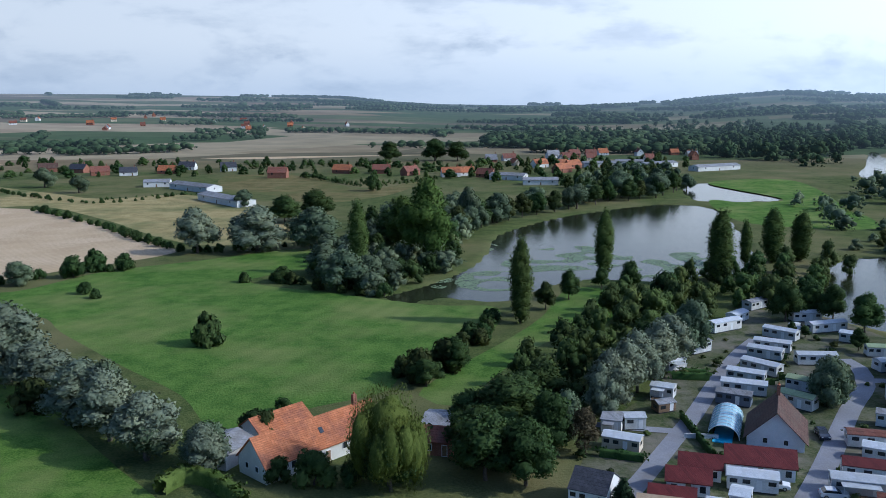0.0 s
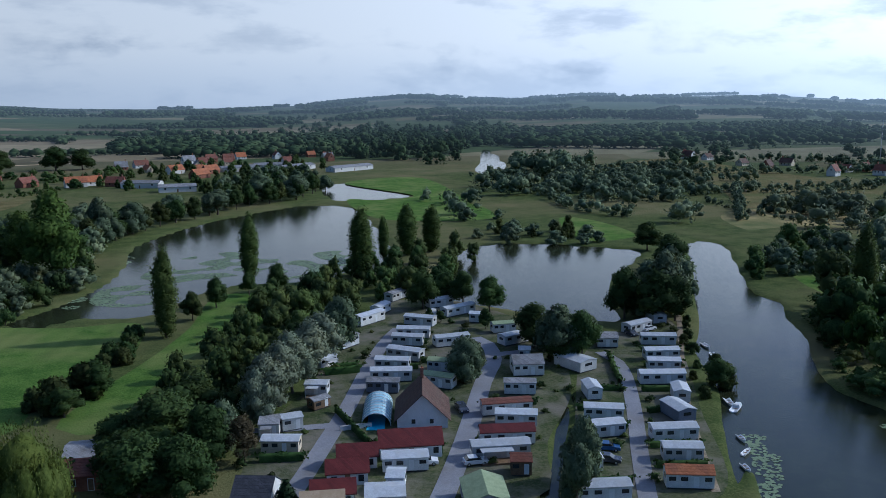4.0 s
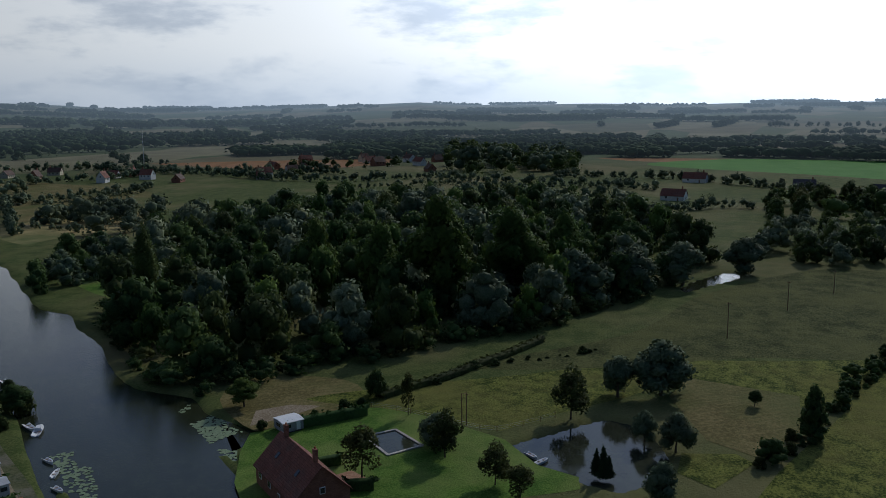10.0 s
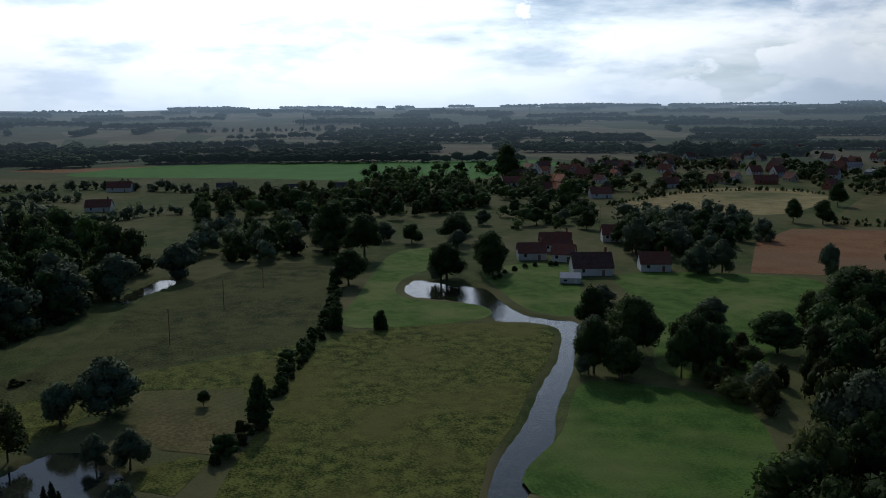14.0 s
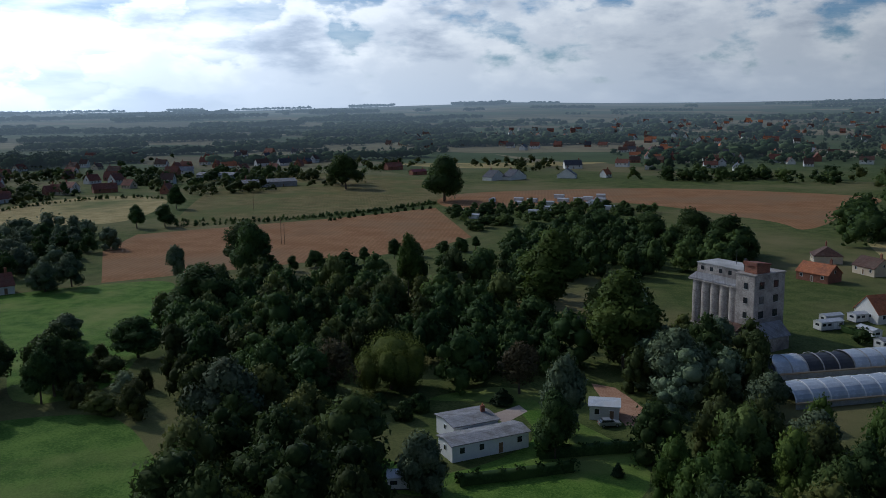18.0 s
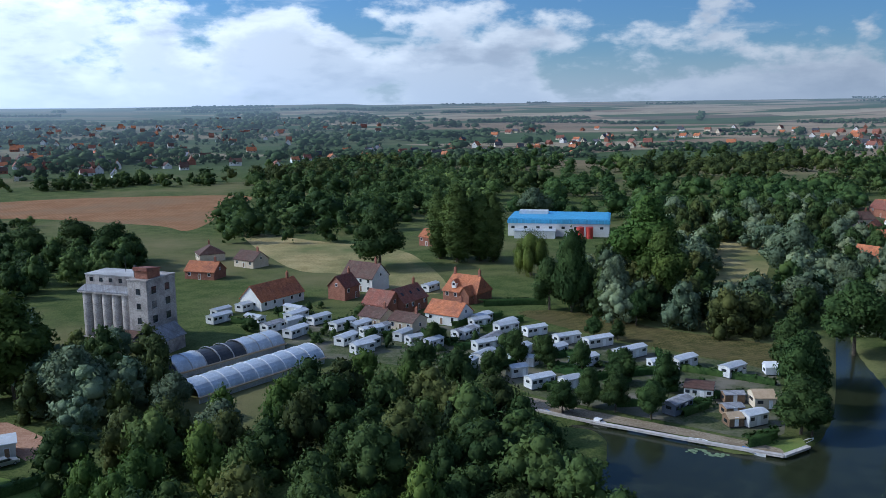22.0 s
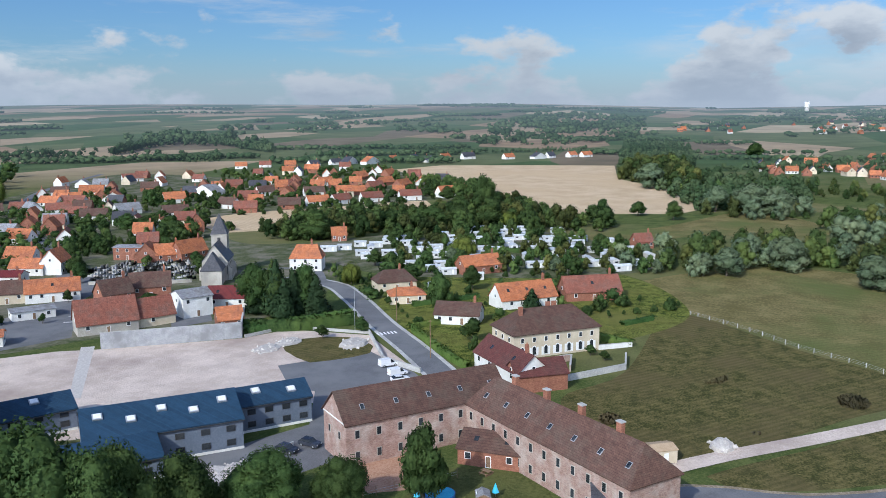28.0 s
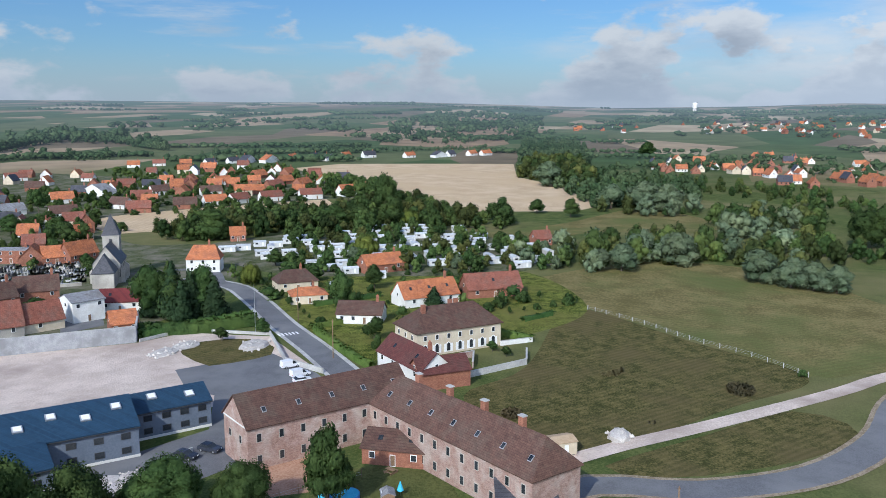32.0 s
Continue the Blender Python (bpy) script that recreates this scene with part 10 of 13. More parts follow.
car(-181.6, -80.1, 138.8, CARWHITE, "white van parked at the lot's edge", van=True)
car(-175.7, -75.2, 142.1, CARWHITE, "white van parked at the lot's edge", van=True)
car(-171.7, -72.9, 133.7, CARWHITE, "white car parked in the yard")
car(-168.2, -71, 131.8, CARSILVER, "silver car parked in the yard")
car(-127.6, -76.2, 80.2, CARDARK, "dark hatchback parked in the yard")
car(-131.4, -73.7, 81.7, CARDARK, "black car parked in the yard")
hut(-145.6, -13.2, 123.3, 4.4, 4, 3.0, TAN, CREAM, "small cream box shelter by the track", rise=0.5, name="shelter", category="shelter", windows=1)
paddling_pool(-119.5, -44.2, 2.4)
rubble_heap(-155.2, -3.4, 3.6, 1.6, 60, 107)
rubble_heap(-196.8, -96.6, 6, 1.0, 120, 108)
rubble_heap(-114.2, -83, 5, 0.7, 90, 109)
rubble_heap(-117.5, -80.5, 4, 0.7, 90, 110)
rubble_heap(-118.5, -76, 3, 0.7, 90, 111)
rubble_heap(-192.7, -113.4, 5, 0.7, 90, 112)
rubble_heap(-185.3, -115.3, 5, 0.7, 90, 113)
fence([(-258.1, -16.5), (-243, 0.3), (-229.2, 12), (-216.5, 26.2), (-202.4, 36.9)], 4.2, 1.3, "post and wire fence between pastures", r=0.09, material=CONCRETE)
road_mark(-209.3, -92.7, 130.5, 6)
pole(-208.1, -101.6, 13.5, name="street_lamp", label="slim grey street lamp post", arm=0, material=STEEL, r=0.08)
pole(-190.8, -72.9, 9.8, arm=0.8)
pole(-222.9, -95.5, 10.7, arm=0.8)
pole(-128.2, 6.3, 3.6, arm=0.6)


# ---- church, churchyard and old village ----
church(-264.6, -184.2, 26.5)
graves([(-260.8, -240.6), (-277.1, -234.8), (-289.8, -213.1), (-256, -189.8), (-245.6, -203), (-238.8, -219.1)], 360, 7)
wall_run([(-236.5, -218.5), (-242.1, -200.1), (-252.4, -187.1)], 1.2, 0.35, STONE, "low stone churchyard wall")
sheet("churchyard", [(-270.8, -251.4), (-303.8, -218.8), (-252.9, -186.2), (-234.8, -216.9)], GRAVEL, 0.02, "pale gravel churchyard", "churchyard")
house(-202, -288.2, 112.4, 16.2, 9, 3.2, 4.42, TILE_O, CREAM, "cream house with an orange roof in the village", chimneys=1, detail=2, both=False, windows=3)
house(-209.4, -279.1, 132.6, 11, 8, 3, 3.90, TILE_O, BRICK, "brick house with an orange roof in the village", chimneys=1, detail=2, both=False, windows=3)
house(-242, -372.6, 120.1, 11.5, 8, 3, 3.90, TILE_O, CREAM, "cream house with an orange roof in the village", chimneys=1, detail=2, both=False, windows=3)
house(-266.7, -395.9, 161.8, 12.3, 8, 3, 3.38, TILE_B, CREAM, "cream house with a brown roof in the village", chimneys=1, detail=2, both=False, hip=0.6, windows=3)
house(-272.7, -373.8, 176.6, 12, 8, 3.4, 3.90, TILE_O, RENDER, "white house with an orange roof in the village", chimneys=1, detail=2, both=False, windows=3)
house(-295.4, -417.1, 90.4, 19.5, 7, 4.5, 3.90, TILE_R, BRICK, "brick house with a dull red roof in the village", chimneys=1, detail=2, both=False, windows=3)
house(-320.1, -405.5, 119.8, 19.3, 8, 3.2, 4.42, SLATE, RENDER, "white house with a dark slate roof in the village", chimneys=1, detail=2, both=False, windows=3)
house(-289.7, -357.6, 177.7, 9, 15.3, 3, 3.90, FIBRO, RENDER, "white house with a grey sheet roof in the village", chimneys=1, detail=2, both=False, windows=3)
house(-241.8, -295.1, 151.3, 13.8, 8, 5.4, 3.38, FIBRO, RENDER, "white house with a grey sheet roof in the village", chimneys=1, detail=2, both=False, floors=2, windows=3)
house(-274.2, -310.2, 120.1, 13.7, 8, 3, 3.64, TILE_O, RENDER, "white house with an orange roof in the village", chimneys=1, detail=2, both=False, windows=3)
house(-223.5, -266.7, 134.4, 19.8, 8, 3.2, 4.16, TILE_R, RENDER, "white house with a dull red roof in the village", chimneys=1, detail=2, both=False, windows=3)
house(-209.7, -255.7, 130.9, 11.9, 7, 2.8, 1.6, MAROON, RENDER, "white house with a dark red roof in the village", chimneys=1, detail=2, both=False, windows=3)
house(-229.1, -250.2, 111.8, 15.6, 8, 3, 1.6, MAROON, RENDER, "white house with a dark red roof in the village", chimneys=1, detail=2, both=False, windows=3)
house(-200.5, -230.9, 120.6, 10.1, 8, 3.4, 3.64, TILE_B, CREAM, "cream house with a brown roof in the village", chimneys=1, detail=2, both=False, windows=3)
house(-206.1, -223.1, 130.9, 10.5, 8, 3.4, 3.64, TILE_B, CREAM, "cream house with a brown roof in the village", chimneys=1, detail=2, both=False, windows=3)
house(-213.6, -212.1, 134, 16.2, 8, 3.4, 3.64, TILE_O, RENDER, "white house with an orange roof in the village", chimneys=1, detail=2, both=False, windows=5, skylights=1)
house(-315.7, -346.1, 108.2, 21.4, 12, 3.6, 3.12, FIBRO, CREAM, "cream house with a grey sheet roof in the village", chimneys=1, detail=2, both=False, windows=3)
house(-384.3, -425.6, 145.2, 15, 8, 3, 3.90, TILE_B, CREAM, "cream house with a brown roof in the village", chimneys=1, detail=2, both=False, windows=3)
house(-304.8, -319.3, 100.7, 12, 8, 3, 3.90, TILE_O, RENDER, "white house with an orange roof in the village", chimneys=1, detail=2, both=False, windows=3)
house(-260.9, -273.2, 106, 11.9, 8, 3.2, 4.16, TILE_O, RENDER, "white house with an orange roof in the village", chimneys=1, detail=2, both=False, windows=3)
house(-246, -254.4, 108.7, 12.8, 7, 3, 3.12, TILE_O, RENDER, "white house with an orange roof in the village", chimneys=1, detail=2, both=False, windows=3)
house(-251.3, -247, 201, 10, 7.9, 5, 4.42, TILE_O, RENDER, "white house with an orange roof in the village", chimneys=1, detail=2, both=False, floors=2, windows=3)
house(-174.8, -221.4, 191.9, 9, 9.6, 3, 3.90, TILE_O, BRICK, "brick house with an orange roof in the village", chimneys=1, detail=2, both=False, windows=3)
house(-171.8, -208.7, 97.6, 7.5, 6, 2.6, 1.2, FIBRO, CREAM, "cream house with a grey sheet roof in the village", chimneys=1, detail=2, both=False, windows=3)
house(-179.3, -231.6, 107.7, 7.4, 6, 2.6, 1.0, FIBRO, RENDER, "white house with a grey sheet roof in the village", chimneys=1, detail=2, both=False, windows=3)
house(-187.6, -168.4, 140.8, 15.9, 9, 3.2, 5.98, TILE_R, STONE, "stone house with a dull red roof in the village", chimneys=0, detail=2, both=False, windows=3)
house(-197.2, -161.6, 149.8, 13.2, 7, 3.0, 4.68, TILE_R, CREAM, "cream house with a dull red roof in the village", chimneys=0, detail=2, both=False, windows=1, doors=0)
house(-211.5, -157.2, 150.2, 9.3, 9, 6, 1.8, FIBRO, RENDER, "white house with a grey sheet roof in the village", chimneys=0, detail=2, both=False, windows=3)
house(-225, -153.1, 112.8, 12.1, 8, 3.2, 3.12, MAROON, RENDER, "white house with a dark red roof in the village", chimneys=1, detail=2, both=False, skylights=2, windows=3)
house(-202, -137.9, 131.9, 6.8, 9, 3, 2.90, TILE_O, BRICK, "brick house with an orange roof in the village", chimneys=0, detail=2, both=False, windows=3)
house(-214.9, -189, 153.9, 9.6, 8, 4, 4.16, TILE_B, BRICK, "brick house with a brown roof in the village", chimneys=1, detail=2, both=False, windows=3)
house(-228.3, -185.5, 129.1, 12.6, 8, 4, 4.16, TILE_B, BRICK, "brick house with a brown roof in the village", chimneys=1, detail=2, both=False, windows=3)
house(-192.7, -199.9, 144.9, 11.8, 7, 2.6, 0.6, FIBRO, RENDER, "white house with a grey sheet roof in the village", chimneys=0, detail=2, both=False, windows=3)
house(-164.2, -186, 130.3, 7.7, 6, 2.8, 1.2, TILE_O, RENDER, "white house with an orange roof in the village", chimneys=0, detail=2, both=False, windows=3)
house(-286.4, -241.3, 105.6, 11.9, 8, 5.2, 0.5, FIBRO, BRICK, "brick house with a grey sheet roof in the village", chimneys=1, detail=2, both=False, floors=2, windows=3)
house(-284.7, -231.8, 210.3, 10, 9.1, 3.2, 4.42, TILE_O, BRICK, "brick house with an orange roof in the village", chimneys=1, detail=2, both=False, windows=3)
house(-288.4, -224.9, 137.3, 9.9, 7, 3, 3.90, TILE_O, BRICK, "brick house with an orange roof in the village", chimneys=1, detail=2, both=False, windows=3)
house(-294.6, -218.7, 163.3, 13, 7, 3.4, 4.68, TILE_O, BRICK, "brick house with an orange roof in the village", chimneys=1, detail=2, both=False, windows=3)
house(-345.8, -254.6, 149.1, 8.2, 7, 3, 3.90, TILE_O, CREAM, "cream house with an orange roof in the village", chimneys=1, detail=2, both=False, windows=3)
house(-432.6, -425.7, 94.8, 13.9, 8, 3, 3.90, TILE_O, RENDER, "white house with an orange roof in the estate", detail=1, both=False, windows=2, gable_windows=0)
house(-500.3, -453, 119, 17, 9, 3, 4.68, TILE_O, RENDER, "white house with an orange roof in the estate", detail=1, both=False, windows=2, gable_windows=0)
house(-439.6, -413.5, 103.2, 16.5, 8, 3, 3.90, TILE_R, RENDER, "white house with a dull red roof in the estate", detail=1, both=False, windows=2, gable_windows=0)
house(-461.7, -399.8, 209.2, 10, 14.3, 3.4, 4.42, TILE_O, RENDER, "white house with an orange roof in the estate", detail=1, both=False, windows=2, gable_windows=0)
house(-395.8, -404.4, 254.4, 9, 9.2, 3, 4.42, FIBRO, RENDER, "white house with a grey sheet roof in the estate", detail=1, both=False, windows=2, gable_windows=0)
house(-403.8, -391.4, 138.4, 14.4, 8, 3, 3.64, TILE_R, RENDER, "white house with a dull red roof in the estate", detail=1, both=False, windows=2, gable_windows=0)
house(-361.7, -353.5, 119.7, 12, 8, 3, 3.38, FIBRO, RENDER, "white house with a grey sheet roof in the estate", detail=1, both=False, windows=2, gable_windows=0)
house(-384.9, -348.4, 127.6, 14.5, 8, 3, 3.64, TILE_B, RENDER, "white house with a brown roof in the estate", detail=1, both=False, windows=2, gable_windows=0)
house(-375.3, -319.1, 119.7, 11.9, 8, 3.4, 3.64, SLATE, RENDER, "white house with a dark slate roof in the estate", detail=1, both=False, windows=2, gable_windows=0)
house(-415.1, -351, 155, 14.9, 8, 3, 3.64, FIBRO, RENDER, "white house with a grey sheet roof in the estate", detail=1, both=False, windows=2, gable_windows=0)
house(-412.3, -314.4, 136.6, 14.3, 8, 3, 3.90, TILE_B, RENDER, "white house with a brown roof in the estate", detail=1, both=False, windows=2, gable_windows=0)
house(-524.8, -370.2, 163.8, 11, 25, 3, 5.2, FIBRO, RENDER, "white house with a grey sheet roof in the estate", detail=1, both=False, windows=2, gable_windows=0)
house(-476.1, -363.5, 143.2, 14.1, 8, 3, 4.42, TILE_O, RENDER, "white house with an orange roof in the estate", detail=1, both=False, windows=2, gable_windows=0)
house(-542.8, -436, 118.9, 12.8, 8, 3, 4.16, TILE_B, BRICK, "brick house with a brown roof in the estate", detail=1, both=False, windows=2, gable_windows=0)
house(-552.9, -509.4, 208.7, 9, 10.7, 3, 3.90, FIBRO, RENDER, "white house with a grey sheet roof in the estate", detail=1, both=False, windows=2, gable_windows=0)
house(-558.8, -496.5, 118.7, 11.7, 7, 3, 3.90, FIBRO, RENDER, "white house with a grey sheet roof in the estate", detail=1, both=False, windows=2, gable_windows=0)
house(-614.6, -511.9, 142.8, 17, 8, 3, 3.90, TILE_R, RENDER, "white house with a dull red roof in the estate", detail=1, both=False, windows=2, gable_windows=0)
house(-444.5, -288.1, 119.5, 13.6, 8, 3, 3.90, TILE_R, BRICK, "brick house with a dull red roof in the estate", detail=1, both=False, windows=2, gable_windows=0)
house(-503.2, -323.7, 119.2, 13.1, 8, 3, 3.90, TILE_R, BRICK, "brick house with a dull red roof in the estate", detail=1, both=False, windows=2, gable_windows=0)
house(-460.1, -310.2, 76.2, 14.2, 8, 3, 3.90, TILE_B, RENDER, "white house with a brown roof in the estate", detail=1, both=False, windows=2, gable_windows=0)
house(-468, -271.7, 119.5, 13.5, 8, 3, 4.16, TILE_B, BRICK, "brick house with a brown roof in the estate", detail=1, both=False, windows=2, gable_windows=0)
house(-490.7, -264.3, 139.3, 14.3, 8, 3, 3.64, TILE_O, RENDER, "white house with an orange roof in the estate", detail=1, both=False, windows=2, gable_windows=0)
house(-547.7, -297.7, 130.8, 14.6, 8, 3, 3.64, TILE_B, RENDER, "white house with a brown roof in the estate", detail=1, both=False, windows=2, gable_windows=0)
house(-505.1, -255.1, 156.5, 13.6, 8, 3, 3.64, TILE_R, RENDER, "white house with a dull red roof in the estate", detail=1, both=False, windows=2, gable_windows=0)
house(-562.3, -271.4, 135, 13, 8, 3, 3.64, TILE_O, BRICK, "brick house with an orange roof in the estate", detail=1, both=False, windows=2, gable_windows=0)
house(-523.5, -241.5, 139.1, 14.8, 8, 3, 3.64, TILE_R, RENDER, "white house with a dull red roof in the estate", detail=1, both=False, windows=2, gable_windows=0)
house(-541.4, -221, 128.9, 14.9, 8, 3.4, 3.64, TILE_R, RENDER, "white house with a dull red roof in the estate", detail=1, both=False, windows=2, gable_windows=0)
house(-568.7, -203.1, 143.9, 16.6, 9, 3.2, 4.68, TILE_O, RENDER, "white house with an orange roof in the estate", detail=1, both=False, windows=2, gable_windows=0)
house(-690.5, -329.2, 169.8, 17, 8, 3, 4.42, TILE_O, BRICK, "brick house with an orange roof in the estate", detail=1, both=False, windows=2, gable_windows=0)
house(-726.1, -317.1, 178.3, 17, 8, 3, 4.42, TILE_O, BRICK, "brick house with an orange roof in the estate", detail=1, both=False, windows=2, gable_windows=0)
house(-626, -261.7, 169.5, 16, 8, 3, 3.90, TILE_O, BRICK, "brick house with an orange roof in the estate", detail=1, both=False, windows=2, gable_windows=0)
house(-654.8, -256.2, 208.8, 10, 10.7, 3, 4.16, TILE_O, RENDER, "white house with an orange roof in the estate", detail=1, both=False, windows=2, gable_windows=0)
house(-596.3, -348.2, 153.2, 13.9, 8, 3, 3.90, TILE_R, RENDER, "white house with a dull red roof in the estate", detail=1, both=False, windows=2, gable_windows=0)
house(-627.5, -330.8, 141.5, 12.6, 8, 3, 3.90, TILE_O, RENDER, "white house with an orange roof in the estate", detail=1, both=False, windows=2, gable_windows=0)
house(-581.8, -386.7, 118.8, 13.1, 8, 3, 3.90, TILE_R, BRICK, "brick house with a dull red roof in the estate", detail=1, both=False, windows=2, gable_windows=0)
house(-581.8, -365.2, 118.9, 13, 8, 3, 3.90, SLATE, RENDER, "white house with a dark slate roof in the estate", detail=1, both=False, windows=2, gable_windows=0)
house(-539.6, -333.2, 152.3, 13.2, 8, 3, 3.90, TILE_B, RENDER, "white house with a brown roof in the estate", detail=1, both=False, windows=2, gable_windows=0)
house(-602.9, -275.1, 152.1, 13.6, 8, 3, 3.90, TILE_R, BRICK, "brick house with a dull red roof in the estate", detail=1, both=False, windows=2, gable_windows=0)
house(-643.5, -283.9, 156.7, 13.6, 8, 3, 3.90, TILE_O, BRICK, "brick house with an orange roof in the estate", detail=1, both=False, windows=2, gable_windows=0)
house(-786.1, -512.7, 117.8, 12.1, 8, 3, 3.90, TILE_O, RENDER, "white house with an orange roof along the far lane", detail=1, gable_windows=0, both=False, windows=2)
house(-814.2, -500.7, 117.7, 12.5, 8, 3, 3.90, TILE_R, RENDER, "white house with a dull red roof along the far lane", detail=1, gable_windows=0, both=False, windows=2)
house(-826.7, -477, 117.7, 12.1, 8, 3, 3.90, TILE_O, BRICK, "brick house with an orange roof along the far lane", detail=1, gable_windows=0, both=False, windows=2)
house(-841.8, -457, 156.4, 13.1, 8, 3, 3.90, SLATE, RENDER, "white house with a dark slate roof along the far lane", detail=1, gable_windows=0, both=False, windows=2)
house(-871, -445.1, 151.5, 13.9, 8, 3, 3.90, SLATE, RENDER, "white house with a dark slate roof along the far lane", detail=1, gable_windows=0, both=False, windows=2)
house(-881.9, -433.2, 267.6, 9, 24, 3.4, 5.2, SLATE, RENDER, "white house with a dark slate roof along the far lane", detail=1, gable_windows=0, both=False, windows=2)
house(-893.4, -412.4, 259.5, 9, 26.3, 3.4, 5.2, TILE_O, RENDER, "white house with an orange roof along the far lane", detail=1, gable_windows=0, both=False, windows=2)
house(-944.4, -406.6, 174.1, 16.5, 8, 3, 3.90, TILE_O, BRICK, "brick house with an orange roof along the far lane", detail=1, gable_windows=0, both=False, windows=2)
house(-955.6, -384.5, 178, 16.1, 8, 3, 4.68, SLATE, RENDER, "white house with a dark slate roof along the far lane", detail=1, gable_windows=0, both=False, windows=2)
house(-939.5, -359.3, 247.5, 9, 16.6, 3, 4.68, SLATE, RENDER, "white house with a dark slate roof along the far lane", detail=1, gable_windows=0, both=False, windows=2)
house(-990.1, -357.6, 155.5, 14, 8, 3, 4.16, TILE_O, CREAM, "cream house with an orange roof along the far lane", detail=1, gable_windows=0, both=False, windows=2)
house(-1004, -332.8, 141.7, 16.8, 9, 3.4, 4.68, SLATE, RENDER, "white house with a dark slate roof along the far lane", detail=1, gable_windows=0, both=False, windows=2)
house(-1015.3, -284.7, 147.9, 15.1, 8, 3, 3.90, TILE_O, RENDER, "white house with an orange roof along the far lane", detail=1, gable_windows=0, both=False, windows=2)
house(-1032.5, -252, 241, 9, 20.3, 3, 4.42, SLATE, RENDER, "white house with a dark slate roof along the far lane", detail=1, gable_windows=0, both=False, windows=2)
house(-1050.1, -241.3, 158.1, 13.7, 8, 3, 4.42, SLATE, RENDER, "white house with a dark slate roof along the far lane", detail=1, gable_windows=0, both=False, windows=2)
house(-1074.6, -219.4, 152.9, 14.4, 8, 3, 3.90, TILE_O, RENDER, "white house with an orange roof along the far lane", detail=1, gable_windows=0, both=False, windows=2)
house(-1083.5, -203, 145.6, 15.8, 8, 3, 3.90, TILE_O, RENDER, "white house with an orange roof along the far lane", detail=1, gable_windows=0, both=False, windows=2)
house(-288, -160.1, 109, 12.1, 9, 5.2, 4.42, TILE_O, RENDER, "white house with an orange roof among gardens", hip=0.5, floors=2, windows=3)
house(-359.5, -182.8, 120.1, 6.8, 7, 3, 3.38, TILE_O, BRICK, "brick house with an orange roof among gardens", windows=3)
house(-302.8, -96.1, 136.1, 15.7, 8, 3.4, 3.38, TILE_O, BRICK, "brick house with an orange roof among gardens", windows=3)
house(-266.3, -114.9, 128.3, 13.5, 9, 3, 3.38, TILE_B, CREAM, "cream house with a brown roof among gardens", hip=0.7, windows=3)
house(-248.3, -102.9, 120.7, 11.2, 8, 2.8, 1.8, TILE_O, CREAM, "cream house with an orange roof among gardens", hip=0.7, windows=3)
house(-228.9, -78.5, 97.8, 12.8, 9, 2.8, 2.90, TILE_B, RENDER, "white house with a brown roof among gardens", windows=4)
house(-255.6, -66.6, 133.5, 19.3, 9, 3, 4.42, TILE_O, RENDER, "white house with an orange roof among gardens", skylights=3, windows=3)
house(-272.1, -48.9, 120.7, 18.5, 9, 3, 4.42, TILE_R, BRICK, "brick house with a dull red roof among gardens", skylights=1, windows=3)
house(-382.2, -46.1, 120.3, 7.7, 8, 3, 3.38, TILE_R, BRICK, "brick house with a dull red roof among gardens", windows=3)
hamlet([(-553.6, -543.2), (-650.6, -531.7), (-706.6, -465.6), (-806, -407.9), (-716.9, -241.7), (-587.1, -193.7), (-538.3, -255.6), (-473.1, -308.5), (-429.1, -373.5), (-445.4, -452.6)], 44, 31, [TILE_O, TILE_O, TILE_R, TILE_O, SLATE], 20, "in the estate", 8, 12, 1, 13.0)
hamlet([(-236.8, -366.8), (-336.6, -465.7), (-403.2, -439.9), (-515.8, -497), (-512.5, -437.2), (-334.4, -298.3), (-269.3, -258.2), (-224.8, -271.4), (-210.1, -298.8)], 26, 32, [TILE_O, TILE_O, TILE_R, TILE_B], 35, "in the old village", 8, 12, 1, 12.0)
hamlet([(-360.6, -306.6), (-389.1, -286.5), (-328.8, -235.8), (-290.6, -243.5)], 6, 33, [TILE_O, TILE_R], 35, "near the church", 8, 11, 1, 12.0)
camp_rows([(-327.0, -176.5), (-368.8, -160.3), (-408.4, -135.0), (-426.4, -98.5), (-389.1, -60.5), (-356.0, -35.0), (-314.6, -46.7), (-317.5, -73.4), (-281.1, -89.2), (-264.6, -99.6), (-308.6, -134.5), (-307.4, -152.8)], 84, 11, 118, "pale mobile home on a tree-shaded pitch", 7.4)
hedge([(-295.5, -127), (-315.3, -116.7)], 1.4, 1.8, HEDGE, "clipped dark green hedge", 114)
hedge([(-294.6, -106.7), (-310.2, -90.8)], 1.4, 1.8, HEDGE, "clipped dark green hedge", 115)
hedge([(-351.1, -107.9), (-351.3, -80.3)], 1.4, 1.8, HEDGE, "clipped dark green hedge", 116)
hedge([(-332.3, -75.8), (-337, -56.4)], 1.4, 1.8, HEDGE, "clipped dark green hedge", 117)
hedge([(-355.8, -129.3), (-380.7, -112)], 1.4, 1.8, HEDGE, "clipped dark green hedge", 118)
row_of(["garden", "garden", "oak", "willow"], [(-295.5, -127), (-316.4, -114.8), (-315.8, -92.5), (-315.1, -71.7), (-311.4, -48.2), (-324.5, -35.6)], 13, 4, 7, 119, "", 1.0)
row_of(["garden", "oak"], [(-358.4, -157.1), (-379.4, -138), (-392.4, -115.5), (-382.8, -83), (-375.5, -52.3)], 14, 4, 7, 120, "", 1.0)
